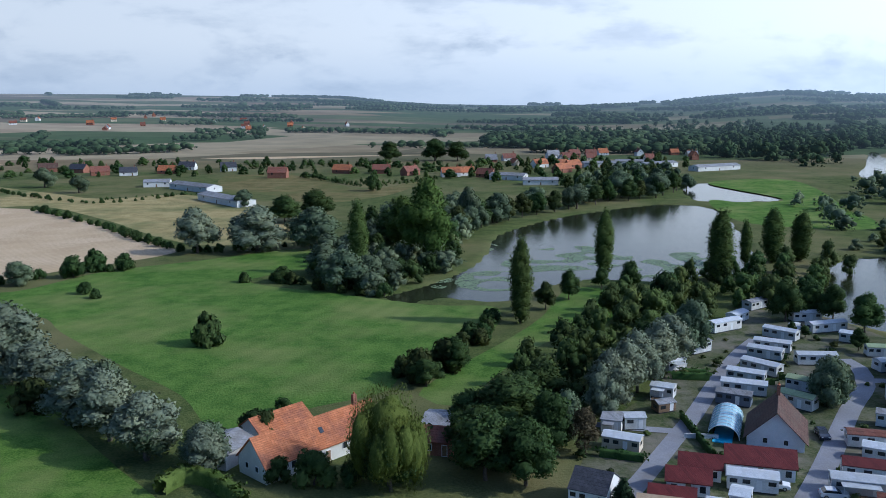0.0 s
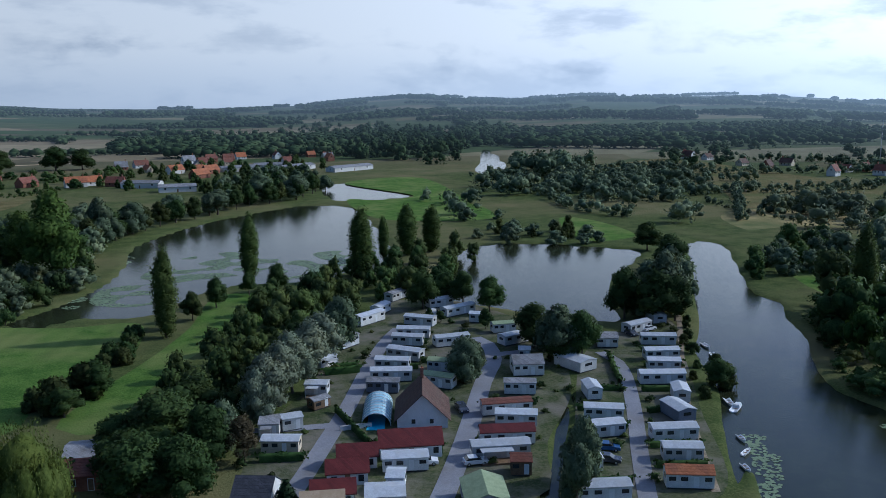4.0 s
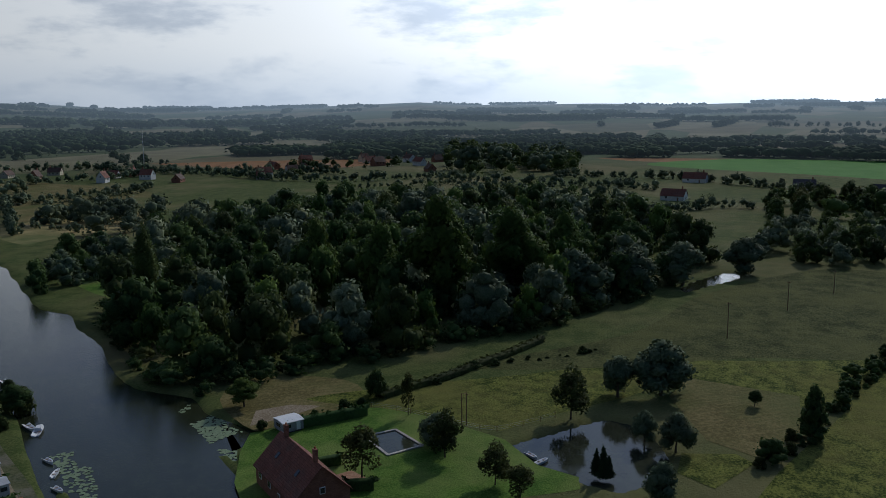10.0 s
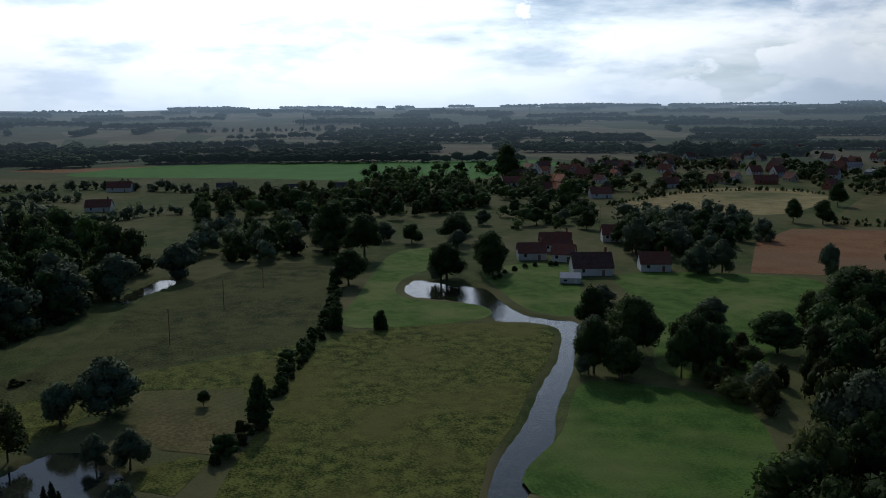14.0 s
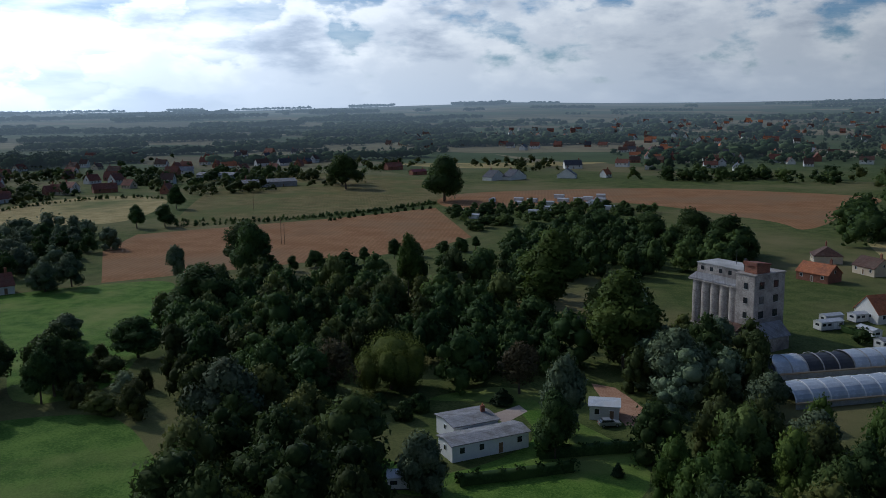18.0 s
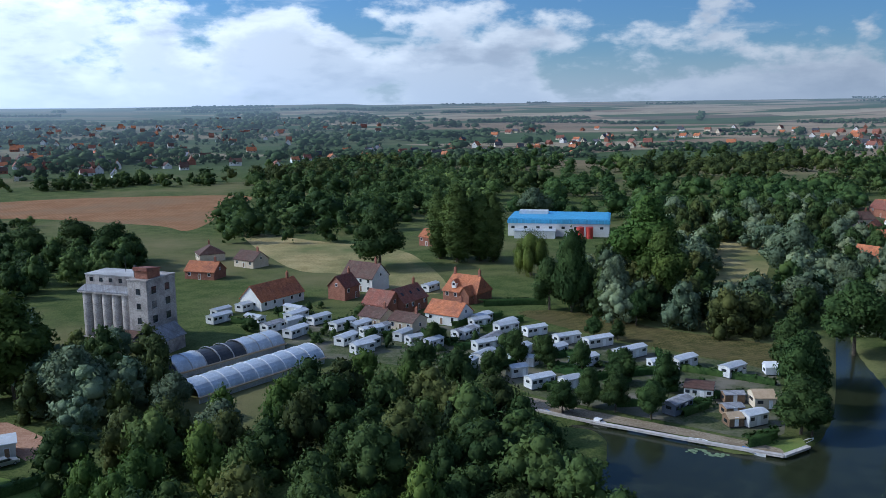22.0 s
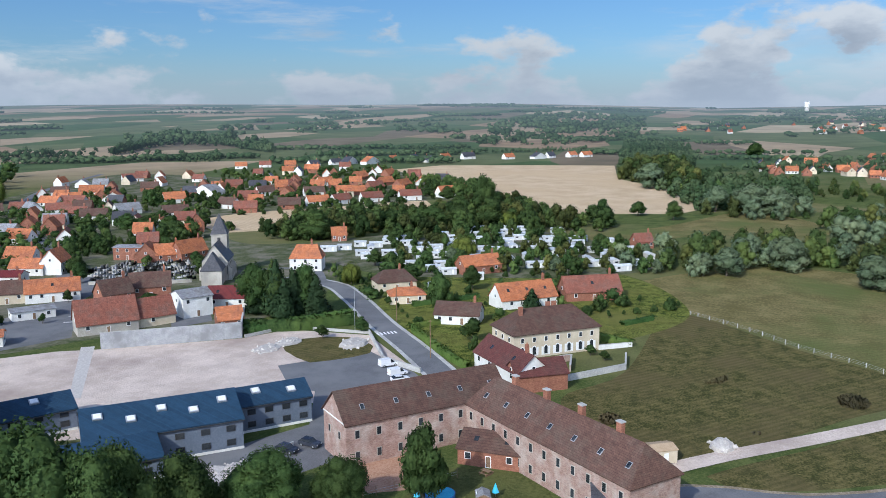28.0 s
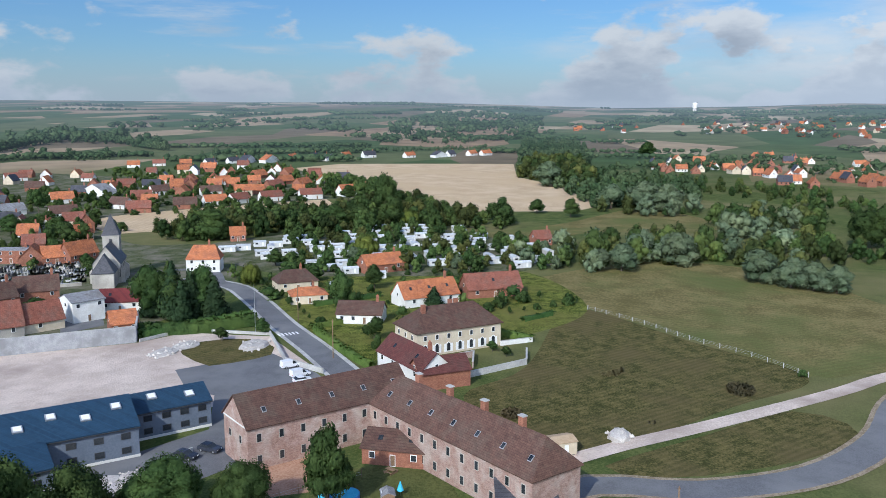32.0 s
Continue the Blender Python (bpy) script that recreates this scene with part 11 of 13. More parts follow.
row_of(["garden", "bush"], [(-245.8, -50.7), (-254.8, -41.8), (-268.7, -31.8)], 6, 2, 4, 121, "", 1.0)
row_of(["garden", "bush"], [(-270.9, -192.5), (-309.2, -241.8), (-312.5, -271.5), (-281.2, -257.6)], 9, 3, 6, 122, "", 1.0)
row_of(["garden", "bush"], [(-247.3, -232.7), (-289.7, -275.5), (-337.9, -308.9), (-378.1, -311.4), (-394, -283.5), (-370.5, -252.1)], 9, 3, 7, 123, "", 1.0)
row_of(["garden", "bush"], [(-211, -270.9), (-216.2, -239.9), (-207.9, -196.1), (-187.1, -190.7), (-179, -211.9)], 11, 2.5, 5, 124, "", 1.0)
row_of(["garden", "bush"], [(-449.3, -453.2), (-469.4, -417.3), (-477.1, -362.2), (-469.4, -301.4), (-488.6, -253.6), (-518.7, -227.9)], 14, 3, 6, 125, "", 1.0)
row_of(["garden", "bush"], [(-584.1, -467.5), (-631.7, -405.5), (-681.2, -353.9), (-676.9, -297.7)], 15, 3, 6, 126, "", 1.0)
grove([(-192.8, -325.7), (-230.6, -344.7), (-254.1, -336.8), (-184.8, -235.1), (-141.8, -195.3), (-135.6, -205.8), (-144.6, -240.6)], ["oak", "willow"], 11, 8, 13, 127, "", 1.0)
grove([(-374.6, -164.2), (-427.3, -131.7), (-408, -88.6), (-360.3, -39.9), (-319.2, -34.9), (-299.6, -68.1), (-294.6, -106.7), (-294.4, -128.8)], ["garden", "garden", "oak", "olive"], 7.5, 4.5, 7.5, 128, "", 0.9)
grove([(-271.7, -424.3), (-332.4, -418.5), (-359, -371.9), (-301.6, -290.4), (-238.3, -248.1), (-197.6, -250.9), (-185.2, -271.9)], ["garden", "bush", "oak"], 11, 3, 7.5, 129, "", 0.75)
grove([(-465.2, -469.1), (-583.9, -408.1), (-626.7, -275.5), (-591, -199.3), (-497.3, -218.4), (-416, -282.9), (-352.6, -330.5)], ["garden", "bush", "oak"], 11, 3.2, 7, 130, "", 0.75)
grove([(-724.5, -506.1), (-845.3, -372), (-690.5, -272.6), (-575.1, -369.2)], ["garden", "bush", "oak"], 12, 3.2, 7, 131, "", 0.7)
grove([(-281.6, -150.7), (-303.2, -137.4), (-294.7, -86.1), (-289.6, -41.2), (-243.2, -36.9), (-253.6, -57.2), (-218.8, -66.4), (-235.1, -88.3), (-245.8, -115.2)], ["garden", "bush", "garden"], 9, 2.5, 6, 132, "", 0.6)
grove([(138, -115.1), (102.7, -134.5), (90.3, -120.9), (87.2, -130.7), (95.1, -151.7), (83.2, -160), (71.6, -177.1), (93.8, -200.5), (132.7, -213.4), (154.9, -205.6), (216.3, -184.2)], ["oak", "oak", "olive"], 9.5, 9, 14, 133, "", 1.0)


# ---- blue-roofed hall and hamlets ----
blue_factory(-112.8, -400.8, 160.8, 46.9, 30)
house(-282.6, 712.4, 27.5, 14.5, 9, 3.4, 4.0, TILE_R, BRICK, "brick house with a dull red roof across the fields", windows=2, detail=1, gable_windows=0, both=False)
house(-257.6, 708, 14.7, 13.4, 8, 3, 4.0, SLATE, RENDER, "white house with a dark slate roof across the fields", windows=2, detail=1, gable_windows=0, both=False)
house(-342.4, 750.2, 26.3, 15.4, 9, 3.4, 4.0, TILE_B, BRICK, "brick house with a brown roof across the fields", windows=2, detail=1, gable_windows=0, both=False)
house(-311.3, 739.8, -17, 16, 9, 3.4, 4.0, SLATE, BRICK, "brick house with a dark slate roof across the fields", windows=2, detail=1, gable_windows=0, both=False)
house(-231.3, 725.4, -4, 13.9, 8, 3, 4.0, TILE_O, BRICK, "brick house with an orange roof across the fields", windows=2, detail=1, gable_windows=0, both=False)
house(-225.7, 766, -4.2, 14.5, 8, 3, 4.0, SLATE, RENDER, "white house with a dark slate roof across the fields", windows=2, detail=1, gable_windows=0, both=False)
house(-185.3, 747.7, 17.4, 13.2, 8, 3.6, 4.0, SLATE, RENDER, "white house with a dark slate roof across the fields", windows=2, detail=1, gable_windows=0, both=False)
house(-129.1, 677.3, -3.7, 14.8, 9, 4.6, 4.0, TILE_R, BRICK, "brick house with a dull red roof across the fields", windows=2, detail=1, gable_windows=0, both=False)
house(-83, 718.2, -17.6, 15.4, 9, 3.2, 4.0, TILE_O, BRICK, "brick house with an orange roof across the fields", windows=2, detail=1, gable_windows=0, both=False)
house(-50.4, 713.3, -4, 14, 9, 3.6, 4.0, TILE_R, BRICK, "brick house with a dull red roof across the fields", windows=2, detail=1, gable_windows=0, both=False)
house(-26.1, 696.4, 46.4, 14.5, 8, 3.4, 4.0, TILE_R, BRICK, "brick house with a dull red roof across the fields", windows=2, detail=1, gable_windows=0, both=False)
house(6.3, 680.1, 10.1, 14.6, 8, 3.6, 4.0, TILE_O, RENDER, "white house with an orange roof across the fields", windows=2, detail=1, gable_windows=0, both=False)
house(18.5, 689.3, 17.3, 12.7, 8, 3, 4.0, TILE_O, RENDER, "white house with an orange roof across the fields", windows=2, detail=1, gable_windows=0, both=False)
house(33.5, 673.3, -22.9, 12.9, 8, 3, 4.0, TILE_R, BRICK, "brick house with a dull red roof across the fields", windows=2, detail=1, gable_windows=0, both=False)
house(86.2, 767.2, 33.6, 14.6, 8, 3.6, 4.0, TILE_O, RENDER, "white house with an orange roof across the fields", windows=2, detail=1, gable_windows=0, both=False)
house(98.6, 712.3, 42.6, 17, 8, 3.6, 4.0, TILE_O, BRICK, "brick house with an orange roof across the fields", windows=2, detail=1, gable_windows=0, both=False)
house(113.4, 752.5, 34.2, 14.3, 8, 3.6, 4.0, TILE_O, BRICK, "brick house with an orange roof across the fields", windows=2, detail=1, gable_windows=0, both=False)
house(-203.4, 614.8, 9.6, 17.7, 12, 3.6, 1.6, FIBRO, RENDER, "long low farm shed with a grey roof", chimneys=0, windows=3, detail=1, name="farm_shed", category="shed", both=False)
house(-168.7, 587.2, -42.3, 46.4, 12, 3.6, 1.6, FIBRO, RENDER, "long low farm shed with a grey roof", chimneys=0, windows=3, detail=1, name="farm_shed", category="shed", both=False)
house(-129.1, 511.3, -50.4, 53.1, 12, 3.6, 1.6, FIBRO, RENDER, "long low farm shed with a grey roof", chimneys=0, windows=3, detail=1, name="farm_shed", category="shed", both=False)
house(69.5, 612.8, -3.4, 24.6, 12, 3.6, 1.6, FIBRO, RENDER, "long low farm shed with a grey roof", chimneys=0, windows=3, detail=1, name="farm_shed", category="shed", both=False)
house(138.9, 769.1, 8, 30, 12, 3.6, 1.6, FIBRO, RENDER, "long low farm shed with a grey roof", chimneys=0, windows=3, detail=1, name="farm_shed", category="shed", both=False)
house(171.1, 789.8, -4.5, 26.3, 12, 3.6, 1.6, FIBRO, RENDER, "long low farm shed with a grey roof", chimneys=0, windows=3, detail=1, name="farm_shed", category="shed", both=False)
house(189.6, 761, 35.2, 39.8, 12, 3.6, 1.6, FIBRO, RENDER, "long low farm shed with a grey roof", chimneys=0, windows=3, detail=1, name="farm_shed", category="shed", both=False)
house(229.4, 728.1, 26.1, 46.2, 12, 3.6, 1.6, FIBRO, RENDER, "long low farm shed with a grey roof", chimneys=0, windows=3, detail=1, name="farm_shed", category="shed", both=False)
house(50.1, 652.7, -23.6, 26.9, 12, 3.6, 1.6, FIBRO, RENDER, "long low farm shed with a grey roof", chimneys=0, windows=3, detail=1, name="farm_shed", category="shed", both=False)
house(670.9, 48.9, -101.1, 17, 9, 3.2, 4.16, TILE_R, RENDER, "white house with a dull red roof by the stream", windows=2, detail=1, gable_windows=0, both=False)
house(545.1, 52, -100.3, 14.4, 9, 3, 3.90, TILE_R, RENDER, "white house with a dull red roof by the stream", windows=2, detail=1, gable_windows=0, both=False)
house(635.3, -25.4, -87.3, 13.9, 8, 3, 3.90, SLATE, RENDER, "white house with a dark slate roof by the stream", windows=2, detail=1, gable_windows=0, both=False)
house(603.3, -71.3, -100.8, 13.9, 8, 3.2, 4.16, SLATE, RENDER, "white house with a dark slate roof by the stream", windows=2, detail=1, gable_windows=0, both=False)
house(597.7, -103.1, -100.8, 14.4, 9, 3.6, 4.16, SLATE, RENDER, "white house with a dark slate roof by the stream", windows=2, detail=1, gable_windows=0, both=False)
house(521.5, -106.5, -127.5, 12.4, 8, 3.6, 3.64, SLATE, RENDER, "white house with a dark slate roof by the stream", windows=2, detail=1, gable_windows=0, both=False)
house(515, -118.6, -113.9, 12.3, 8, 3, 3.90, SLATE, RENDER, "white house with a dark slate roof by the stream", windows=2, detail=1, gable_windows=0, both=False)
house(606.4, -233.4, -101.1, 16.2, 9, 3.2, 4.42, TILE_R, RENDER, "white house with a dull red roof by the stream", windows=2, detail=1, gable_windows=0, both=False)
house(549.5, -254.2, -100.7, 14.4, 9, 3.4, 4.16, TILE_R, RENDER, "white house with a dull red roof by the stream", windows=2, detail=1, gable_windows=0, both=False)
house(510.7, -257.2, -100.5, 13.8, 9, 3.2, 3.90, TILE_R, RENDER, "white house with a dull red roof by the stream", windows=2, detail=1, gable_windows=0, both=False)
house(727.2, -390.4, -102.1, 17, 9, 3.6, 3.12, SLATE, RENDER, "white house with a dark slate roof by the stream", windows=2, detail=1, gable_windows=0, both=False)
house(313.6, -128.5, -105.3, 10.9, 8, 3, 3.38, TILE_R, RENDER, "white house with a dull red roof by the stream", windows=2, detail=1, gable_windows=0, both=False)
house(328.5, -145.3, -109.1, 13, 9, 3.2, 4.42, TILE_R, RENDER, "white house with a dull red roof by the stream", windows=2, detail=1, gable_windows=0, both=False)
house(278.3, -137.2, -104.5, 14.2, 10, 3, 4.68, TILE_B, RENDER, "white house with a brown roof by the stream", windows=2, detail=1, gable_windows=0, both=False)
house(305.8, -139, -122.1, 8.8, 8, 3, 3.38, TILE_R, RENDER, "white house with a dull red roof by the stream", windows=2, detail=1, gable_windows=0, both=False)
house(277.3, -162.2, -109.1, 10.9, 8, 3, 3.64, TILE_R, RENDER, "white house with a dull red roof by the stream", windows=2, detail=1, gable_windows=0, both=False)
house(344.2, -179.3, -109.4, 8.4, 8, 3.4, 3.90, TILE_R, RENDER, "white house with a dull red roof by the stream", windows=2, detail=1, gable_windows=0, both=False)
house(555.9, -236.4, -80.6, 14.9, 8, 3.2, 3.90, TILE_R, RENDER, "white house with a dull red roof by the stream", windows=2, detail=1, gable_windows=0, both=False)
house(556.9, -332.7, -79.2, 14.8, 8, 3, 3.90, TILE_R, RENDER, "white house with a dull red roof by the stream", windows=2, detail=1, gable_windows=0, both=False)
hut(265.5, -123.2, -112.4, 7.4, 6, 2.4, ROOFLT, PALE, "grey garden marquee beside the house", rise=1.4, name="marquee", category="tent", windows=2)
house(649, -580.9, -137.3, 13.2, 8, 3.2, 3.64, FIBRO, RENDER, "white house with a grey sheet roof beyond the pasture", windows=2, detail=1, gable_windows=0, both=False)
house(663, -650.1, -108.3, 17, 9, 3.2, 3.90, TILE_O, RENDER, "white house with an orange roof beyond the pasture", windows=2, detail=1, gable_windows=0, both=False)
house(492.2, -705.1, -113.6, 17, 9, 3.2, 3.90, TILE_R, BRICK, "brick house with a dull red roof beyond the pasture", windows=2, detail=1, gable_windows=0, both=False)
house(433.9, -660.3, -118, 14.4, 8, 3, 2, MAROON, BRICK, "brick house with a dark red roof beyond the pasture", windows=2, detail=1, gable_windows=0, both=False)
house(342.1, -637, -12.4, 10, 18.2, 3, 5.2, SLATE, RENDER, "white house with a dark slate roof beyond the pasture", windows=2, detail=1, gable_windows=0, both=False)
house(329.8, -649.3, -15.3, 10, 19.7, 3, 5.2, SLATE, RENDER, "white house with a dark slate roof beyond the pasture", windows=2, detail=1, gable_windows=0, both=False)
house(660.2, -696.7, -109.7, 14.6, 8, 3.2, 4.42, TILE_B, RENDER, "white house with a brown roof beyond the pasture", windows=2, detail=1, gable_windows=0, both=False)
house(642.1, -712.9, -110, 14.6, 8, 3.2, 4.42, SLATE, RENDER, "white house with a dark slate roof beyond the pasture", windows=2, detail=1, gable_windows=0, both=False)
house(577, -389.8, -103.3, 14.2, 8, 3, 3.90, TILE_R, BRICK, "brick house with a dull red roof beyond the pasture", windows=2, detail=1, gable_windows=0, both=False)
house(556.4, -417.9, -116.6, 17, 8, 3, 3.90, TILE_R, BRICK, "brick house with a dull red roof beyond the pasture", windows=2, detail=1, gable_windows=0, both=False)
house(565, -340.4, -104.1, 13.7, 8, 3, 3.90, TILE_R, RENDER, "white house with a dull red roof beyond the pasture", windows=2, detail=1, gable_windows=0, both=False)
house(476.6, -508.2, -122, 44.3, 14, 4, 2, FIBRO, GREYWALL, "low farm shed with a grey roof", chimneys=0, windows=2, detail=1, name="farm_shed", category="shed", both=False)
house(571.2, -546.4, -159.5, 34, 14, 4, 2, FIBRO, GREYWALL, "low farm shed with a grey roof", chimneys=0, windows=2, detail=1, name="farm_shed", category="shed", both=False)
house(336.7, -789, -142.8, 17, 10, 3.6, 4.68, SLATE, RENDER, "white house with a dark slate roof at the village edge", detail=1, gable_windows=0, both=False, windows=3)
house(295.4, -680.6, -75.6, 9, 15.6, 3, 5.2, SLATE, RENDER, "white house with a dark slate roof at the village edge", detail=1, gable_windows=0, both=False, windows=3)
house(268.3, -700.2, -107.5, 7.1, 7, 3, 3.90, TILE_O, RENDER, "white house with an orange roof at the village edge", detail=1, gable_windows=0, both=False, windows=3)
camp_rows([(277.8, -454.9), (264.7, -484.8), (244.3, -526.6), (199.1, -547.2), (174.5, -479.5), (189.8, -438.5), (212.4, -413.7), (232.5, -400.2)], 20, 15, 10, "pale mobile home at the field's edge", 9)
far_houses([(321.8, -885), (407.3, -1244.9), (306.9, -1260.4), (161.9, -1025.1), (122.1, -842.8), (193.4, -795.3), (259.9, -794.6)], 34, 21, [TILE_O, TILE_R, TILE_B, SLATE], 20, "in the hillside village")
far_houses([(785.3, -1077.1), (778.6, -1187.6), (530.3, -1348.6), (450.1, -1238.3), (493.2, -1065.9), (635.9, -982.4)], 22, 22, [TILE_R, TILE_B, SLATE], 15, "along the ridge street")
far_houses([(747, -695.7), (851.6, -886.5), (749.4, -907), (609.7, -728), (548.4, -568.7), (584.5, -531.4)], 12, 23, [TILE_R, TILE_B, SLATE], 15, "beside the pasture")
far_houses([(99.8, -979.5), (-15.1, -1144.6), (-281.6, -1303.4), (-463.4, -1199.6), (-417.7, -1002.8), (-223.3, -974.1), (-11.5, -925.6), (74.8, -815)], 30, 24, [TILE_O, TILE_R, SLATE], 15, "among trees")
far_houses([(-692.5, -1071.8), (-911, -1150.6), (-794.5, -990.2), (-587.5, -909.2)], 12, 25, [TILE_O, TILE_R, TILE_B], 15, "among trees")
far_houses([(-880, -49.1), (-897.8, 17.1), (-923.1, 111.4), (-802.8, 196.7), (-646.8, 159.4), (-724, 109.2), (-822.9, 26)], 20, 26, [TILE_O, TILE_O, SLATE], 15, "across the valley")
far_houses([(-879.7, 1730.6), (-639.6, 2042.3), (-170.6, 1840.7), (-138.1, 1487.9), (-482.3, 1537.2), (-709.6, 1393.7)], 22, 27, [TILE_O, TILE_R], 15, "beyond the fields", gap=30)
far_houses([(600.3, 771.2), (606.4, 639.9), (608.1, 492.4), (622.8, 388.5), (568.3, 354.1), (541.7, 472.5), (564.2, 678.1)], 12, 28, [TILE_R, TILE_B], 15, "behind hedges", gap=20)


# ---- distant woods and hills ----
# LEAF_WILLOW below: grey willow leaf whose pale colour also stands in for haze
woodland("woodland", spots_in([(254.1, 1061.9), (371.1, 1101.3), (538.4, 1169.1), (394, 823.5), (318.3, 740.2), (292, 832.1), (250.7, 921.2)], 187, 11, 18, 134, 1.15), 135, "dark woods beyond the lakes", LEAF_WILLOW, 80)
woodland("woodland", spots_in([(-18.9, 1270.1), (216.5, 1533.9), (485.6, 1444.1), (770, 1449.3), (595, 1117.6), (254.1, 1061.9), (86.4, 1133.1)], 273, 11, 16, 136, 1.15), 137, "long belt of distant woodland", LEAF_OLD, 60)
woodland("woodland", spots_in([(-369.3, 1409.7), (-307.4, 1512.1), (-256.1, 1299.5), (-321.1, 1239.8)], 28, 10, 14, 138, 1.15), 139, "copse in the fields", LEAF_WILLOW, 80)
woodland("woodland", spots_in([(267.5, 545.9), (332.1, 519.1), (373.5, 443.7), (334.3, 396.5), (283.8, 431.1), (268.4, 469.1), (246.8, 495.2)], 64, 8, 13, 140, 1.15), 141, "dark trees beyond the lake", LEAF_WILLOW, 110)
woodland("woodland", spots_in([(197.5, 497.8), (233.6, 476.5), (196.2, 399.7), (181.7, 417.3)], 21, 7, 11, 142, 1.15), 143, "dark trees beyond the lake", LEAF_WILLOW, 110)
woodland("woodland", spots_in([(359.8, 668.6), (457.9, 698), (375.8, 572.2), (322.3, 589.7)], 64, 12, 18, 144, 1.15), 145, "tall dark trees by the far river", LEAF_WILLOW, 100)
woodland("woodland", spots_in([(348.8, 603.4), (422.5, 507.7), (369.2, 443.6), (318.2, 462.9), (308.7, 518.8)], 43, 8, 12, 146, 1.15), 147, "dark hedgerow trees", LEAF_WILLOW, 110)
woodland("woodland", spots_in([(1146.5, 1211.1), (1208.3, 945.7), (1377.7, 953.8), (1178.4, 815.3), (905.4, 956.1)], 129, 12, 16, 148, 1.15), 149, "dark shelter belt", LEAF_WILLOW, 60)
woodland("woodland", spots_in([(842.7, 302.7), (891.8, 184.5), (723.9, 144.8), (711, 245.1)], 50, 14, 22, 150, 1.15), 151, "tall dark trees in the fields", LEAF_WILLOW, 110)
woodland("woodland", spots_in([(1001.1, 368.5), (962.6, 198.5), (684.6, 142.2), (659.7, 244.6)], 93, 12, 18, 152, 1.15), 153, "tall dark trees in the fields", LEAF, 110)
woodland("woodland", spots_in([(889.6, -542), (920.2, -643.1), (792.3, -554.5), (770.5, -470)], 36, 14, 18, 154, 1.15), 155, "dark copse", LEAF, 80)
woodland("woodland", spots_in([(963.7, -584.4), (946.1, -651.8), (814.7, -561.1), (854.6, -525.5)], 36, 14, 18, 156, 1.15), 157, "dark copse on the plain", LEAF, 80)
woodland("woodland", spots_in([(50.1, -404.8), (51.6, -675), (-3.5, -689.8), (-62.2, -640.7), (-45.2, -454.3), (-3.3, -388), (22.9, -371.8)], 122, 10, 15, 158, 1.15), 159, "rounded green trees at the field's edge", LEAF, 130)
woodland("woodland", spots_in([(81.5, -719.6), (31, -864.3), (-92.7, -976.1), (-64.1, -661.5), (4, -664.4)], 129, 9, 14, 160, 1.15), 161, "dense trees below the village", LEAF_OLD, 100)
woodland("woodland", spots_in([(262.7, -722.2), (186.7, -768.2), (96.1, -764), (86.8, -690.9), (166.7, -686.1), (232.5, -652.3)], 64, 8, 12, 162, 1.15), 163, "tree line below the village", LEAF, 100)
woodland("woodland", spots_in([(-406, -675.9), (-617.5, -910.8), (-728.6, -817.7), (-641.6, -661.8), (-431.2, -485.7), (-357.4, -500.1)], 129, 11, 17, 164, 1.15), 165, "dense trees beside the village", LEAF, 110)
woodland("woodland", spots_in([(-1209.6, -1017.8), (-1405.4, -927.5), (-1154.1, -761.7), (-1038.8, -863.1)], 79, 14, 20, 166, 1.15), 167, "poplar belt on the plain", LEAF, 60)
woodland("woodland", spots_in([(-1229.4, -805.7), (-1314.4, -795.6), (-1081.3, -654.6), (-1061, -695.4)], 21, 14, 18, 168, 1.15), 169, "dark copse", LEAF, 80)
woodland("woodland", spots_in([(-878.6, -54.6), (-1011.3, 92), (-955.8, 233.3), (-802.8, 196.7), (-836.4, 76.7)], 64, 8, 12, 170, 1.15), 171, "hedgerow trees across the valley", LEAF_OLD, 80)
woodland("hedgerow", spots_along([(399.2, 619.9), (461.5, 623.9), (474.8, 545.4)], 9, 5, 10, 172, 0.9), 173, "hedgerow of trees and bushes", LEAF_WILLOW, 110)
woodland("hedgerow", spots_along([(384, 452.6), (428.2, 415.9), (488.2, 407.2)], 8, 4, 8, 174, 0.9), 175, "hedgerow of trees and bushes", LEAF_WILLOW, 110)
woodland("hedgerow", spots_along([(343.1, 400.3), (328.9, 320.4), (379.5, 325.5)], 8, 2.5, 5, 176, 0.9), 177, "hedgerow of trees and bushes", LEAF_WILLOW, 110)
woodland("hedgerow", spots_along([(568.4, 651.7), (649.5, 613.5), (634, 501.1), (614.7, 390)], 9, 5, 11, 178, 0.9), 179, "hedgerow of trees and bushes", LEAF_WILLOW, 110)
woodland("hedgerow", spots_along([(605.1, 383.9), (603.9, 309.5), (669.4, 240.2)], 8, 5, 10, 180, 0.9), 181, "hedgerow of trees and bushes", LEAF_WILLOW, 110)
woodland("hedgerow", spots_along([(557.9, 276.8), (604.7, 216.8), (591.9, 155.4), (652.8, 91.5)], 8, 3, 7, 182, 0.9), 183, "hedgerow of trees and bushes", LEAF_WILLOW, 110)
woodland("hedgerow", spots_along([(534.3, 191.5), (536.1, 133.6), (537.5, 74.7)], 9, 6, 11, 184, 0.9), 185, "hedgerow of trees and bushes", LEAF_WILLOW, 110)
woodland("hedgerow", spots_along([(411.5, 451.4), (306, 329)], 9, 4, 8, 186, 0.9), 187, "hedgerow of trees and bushes", LEAF_WILLOW, 110)
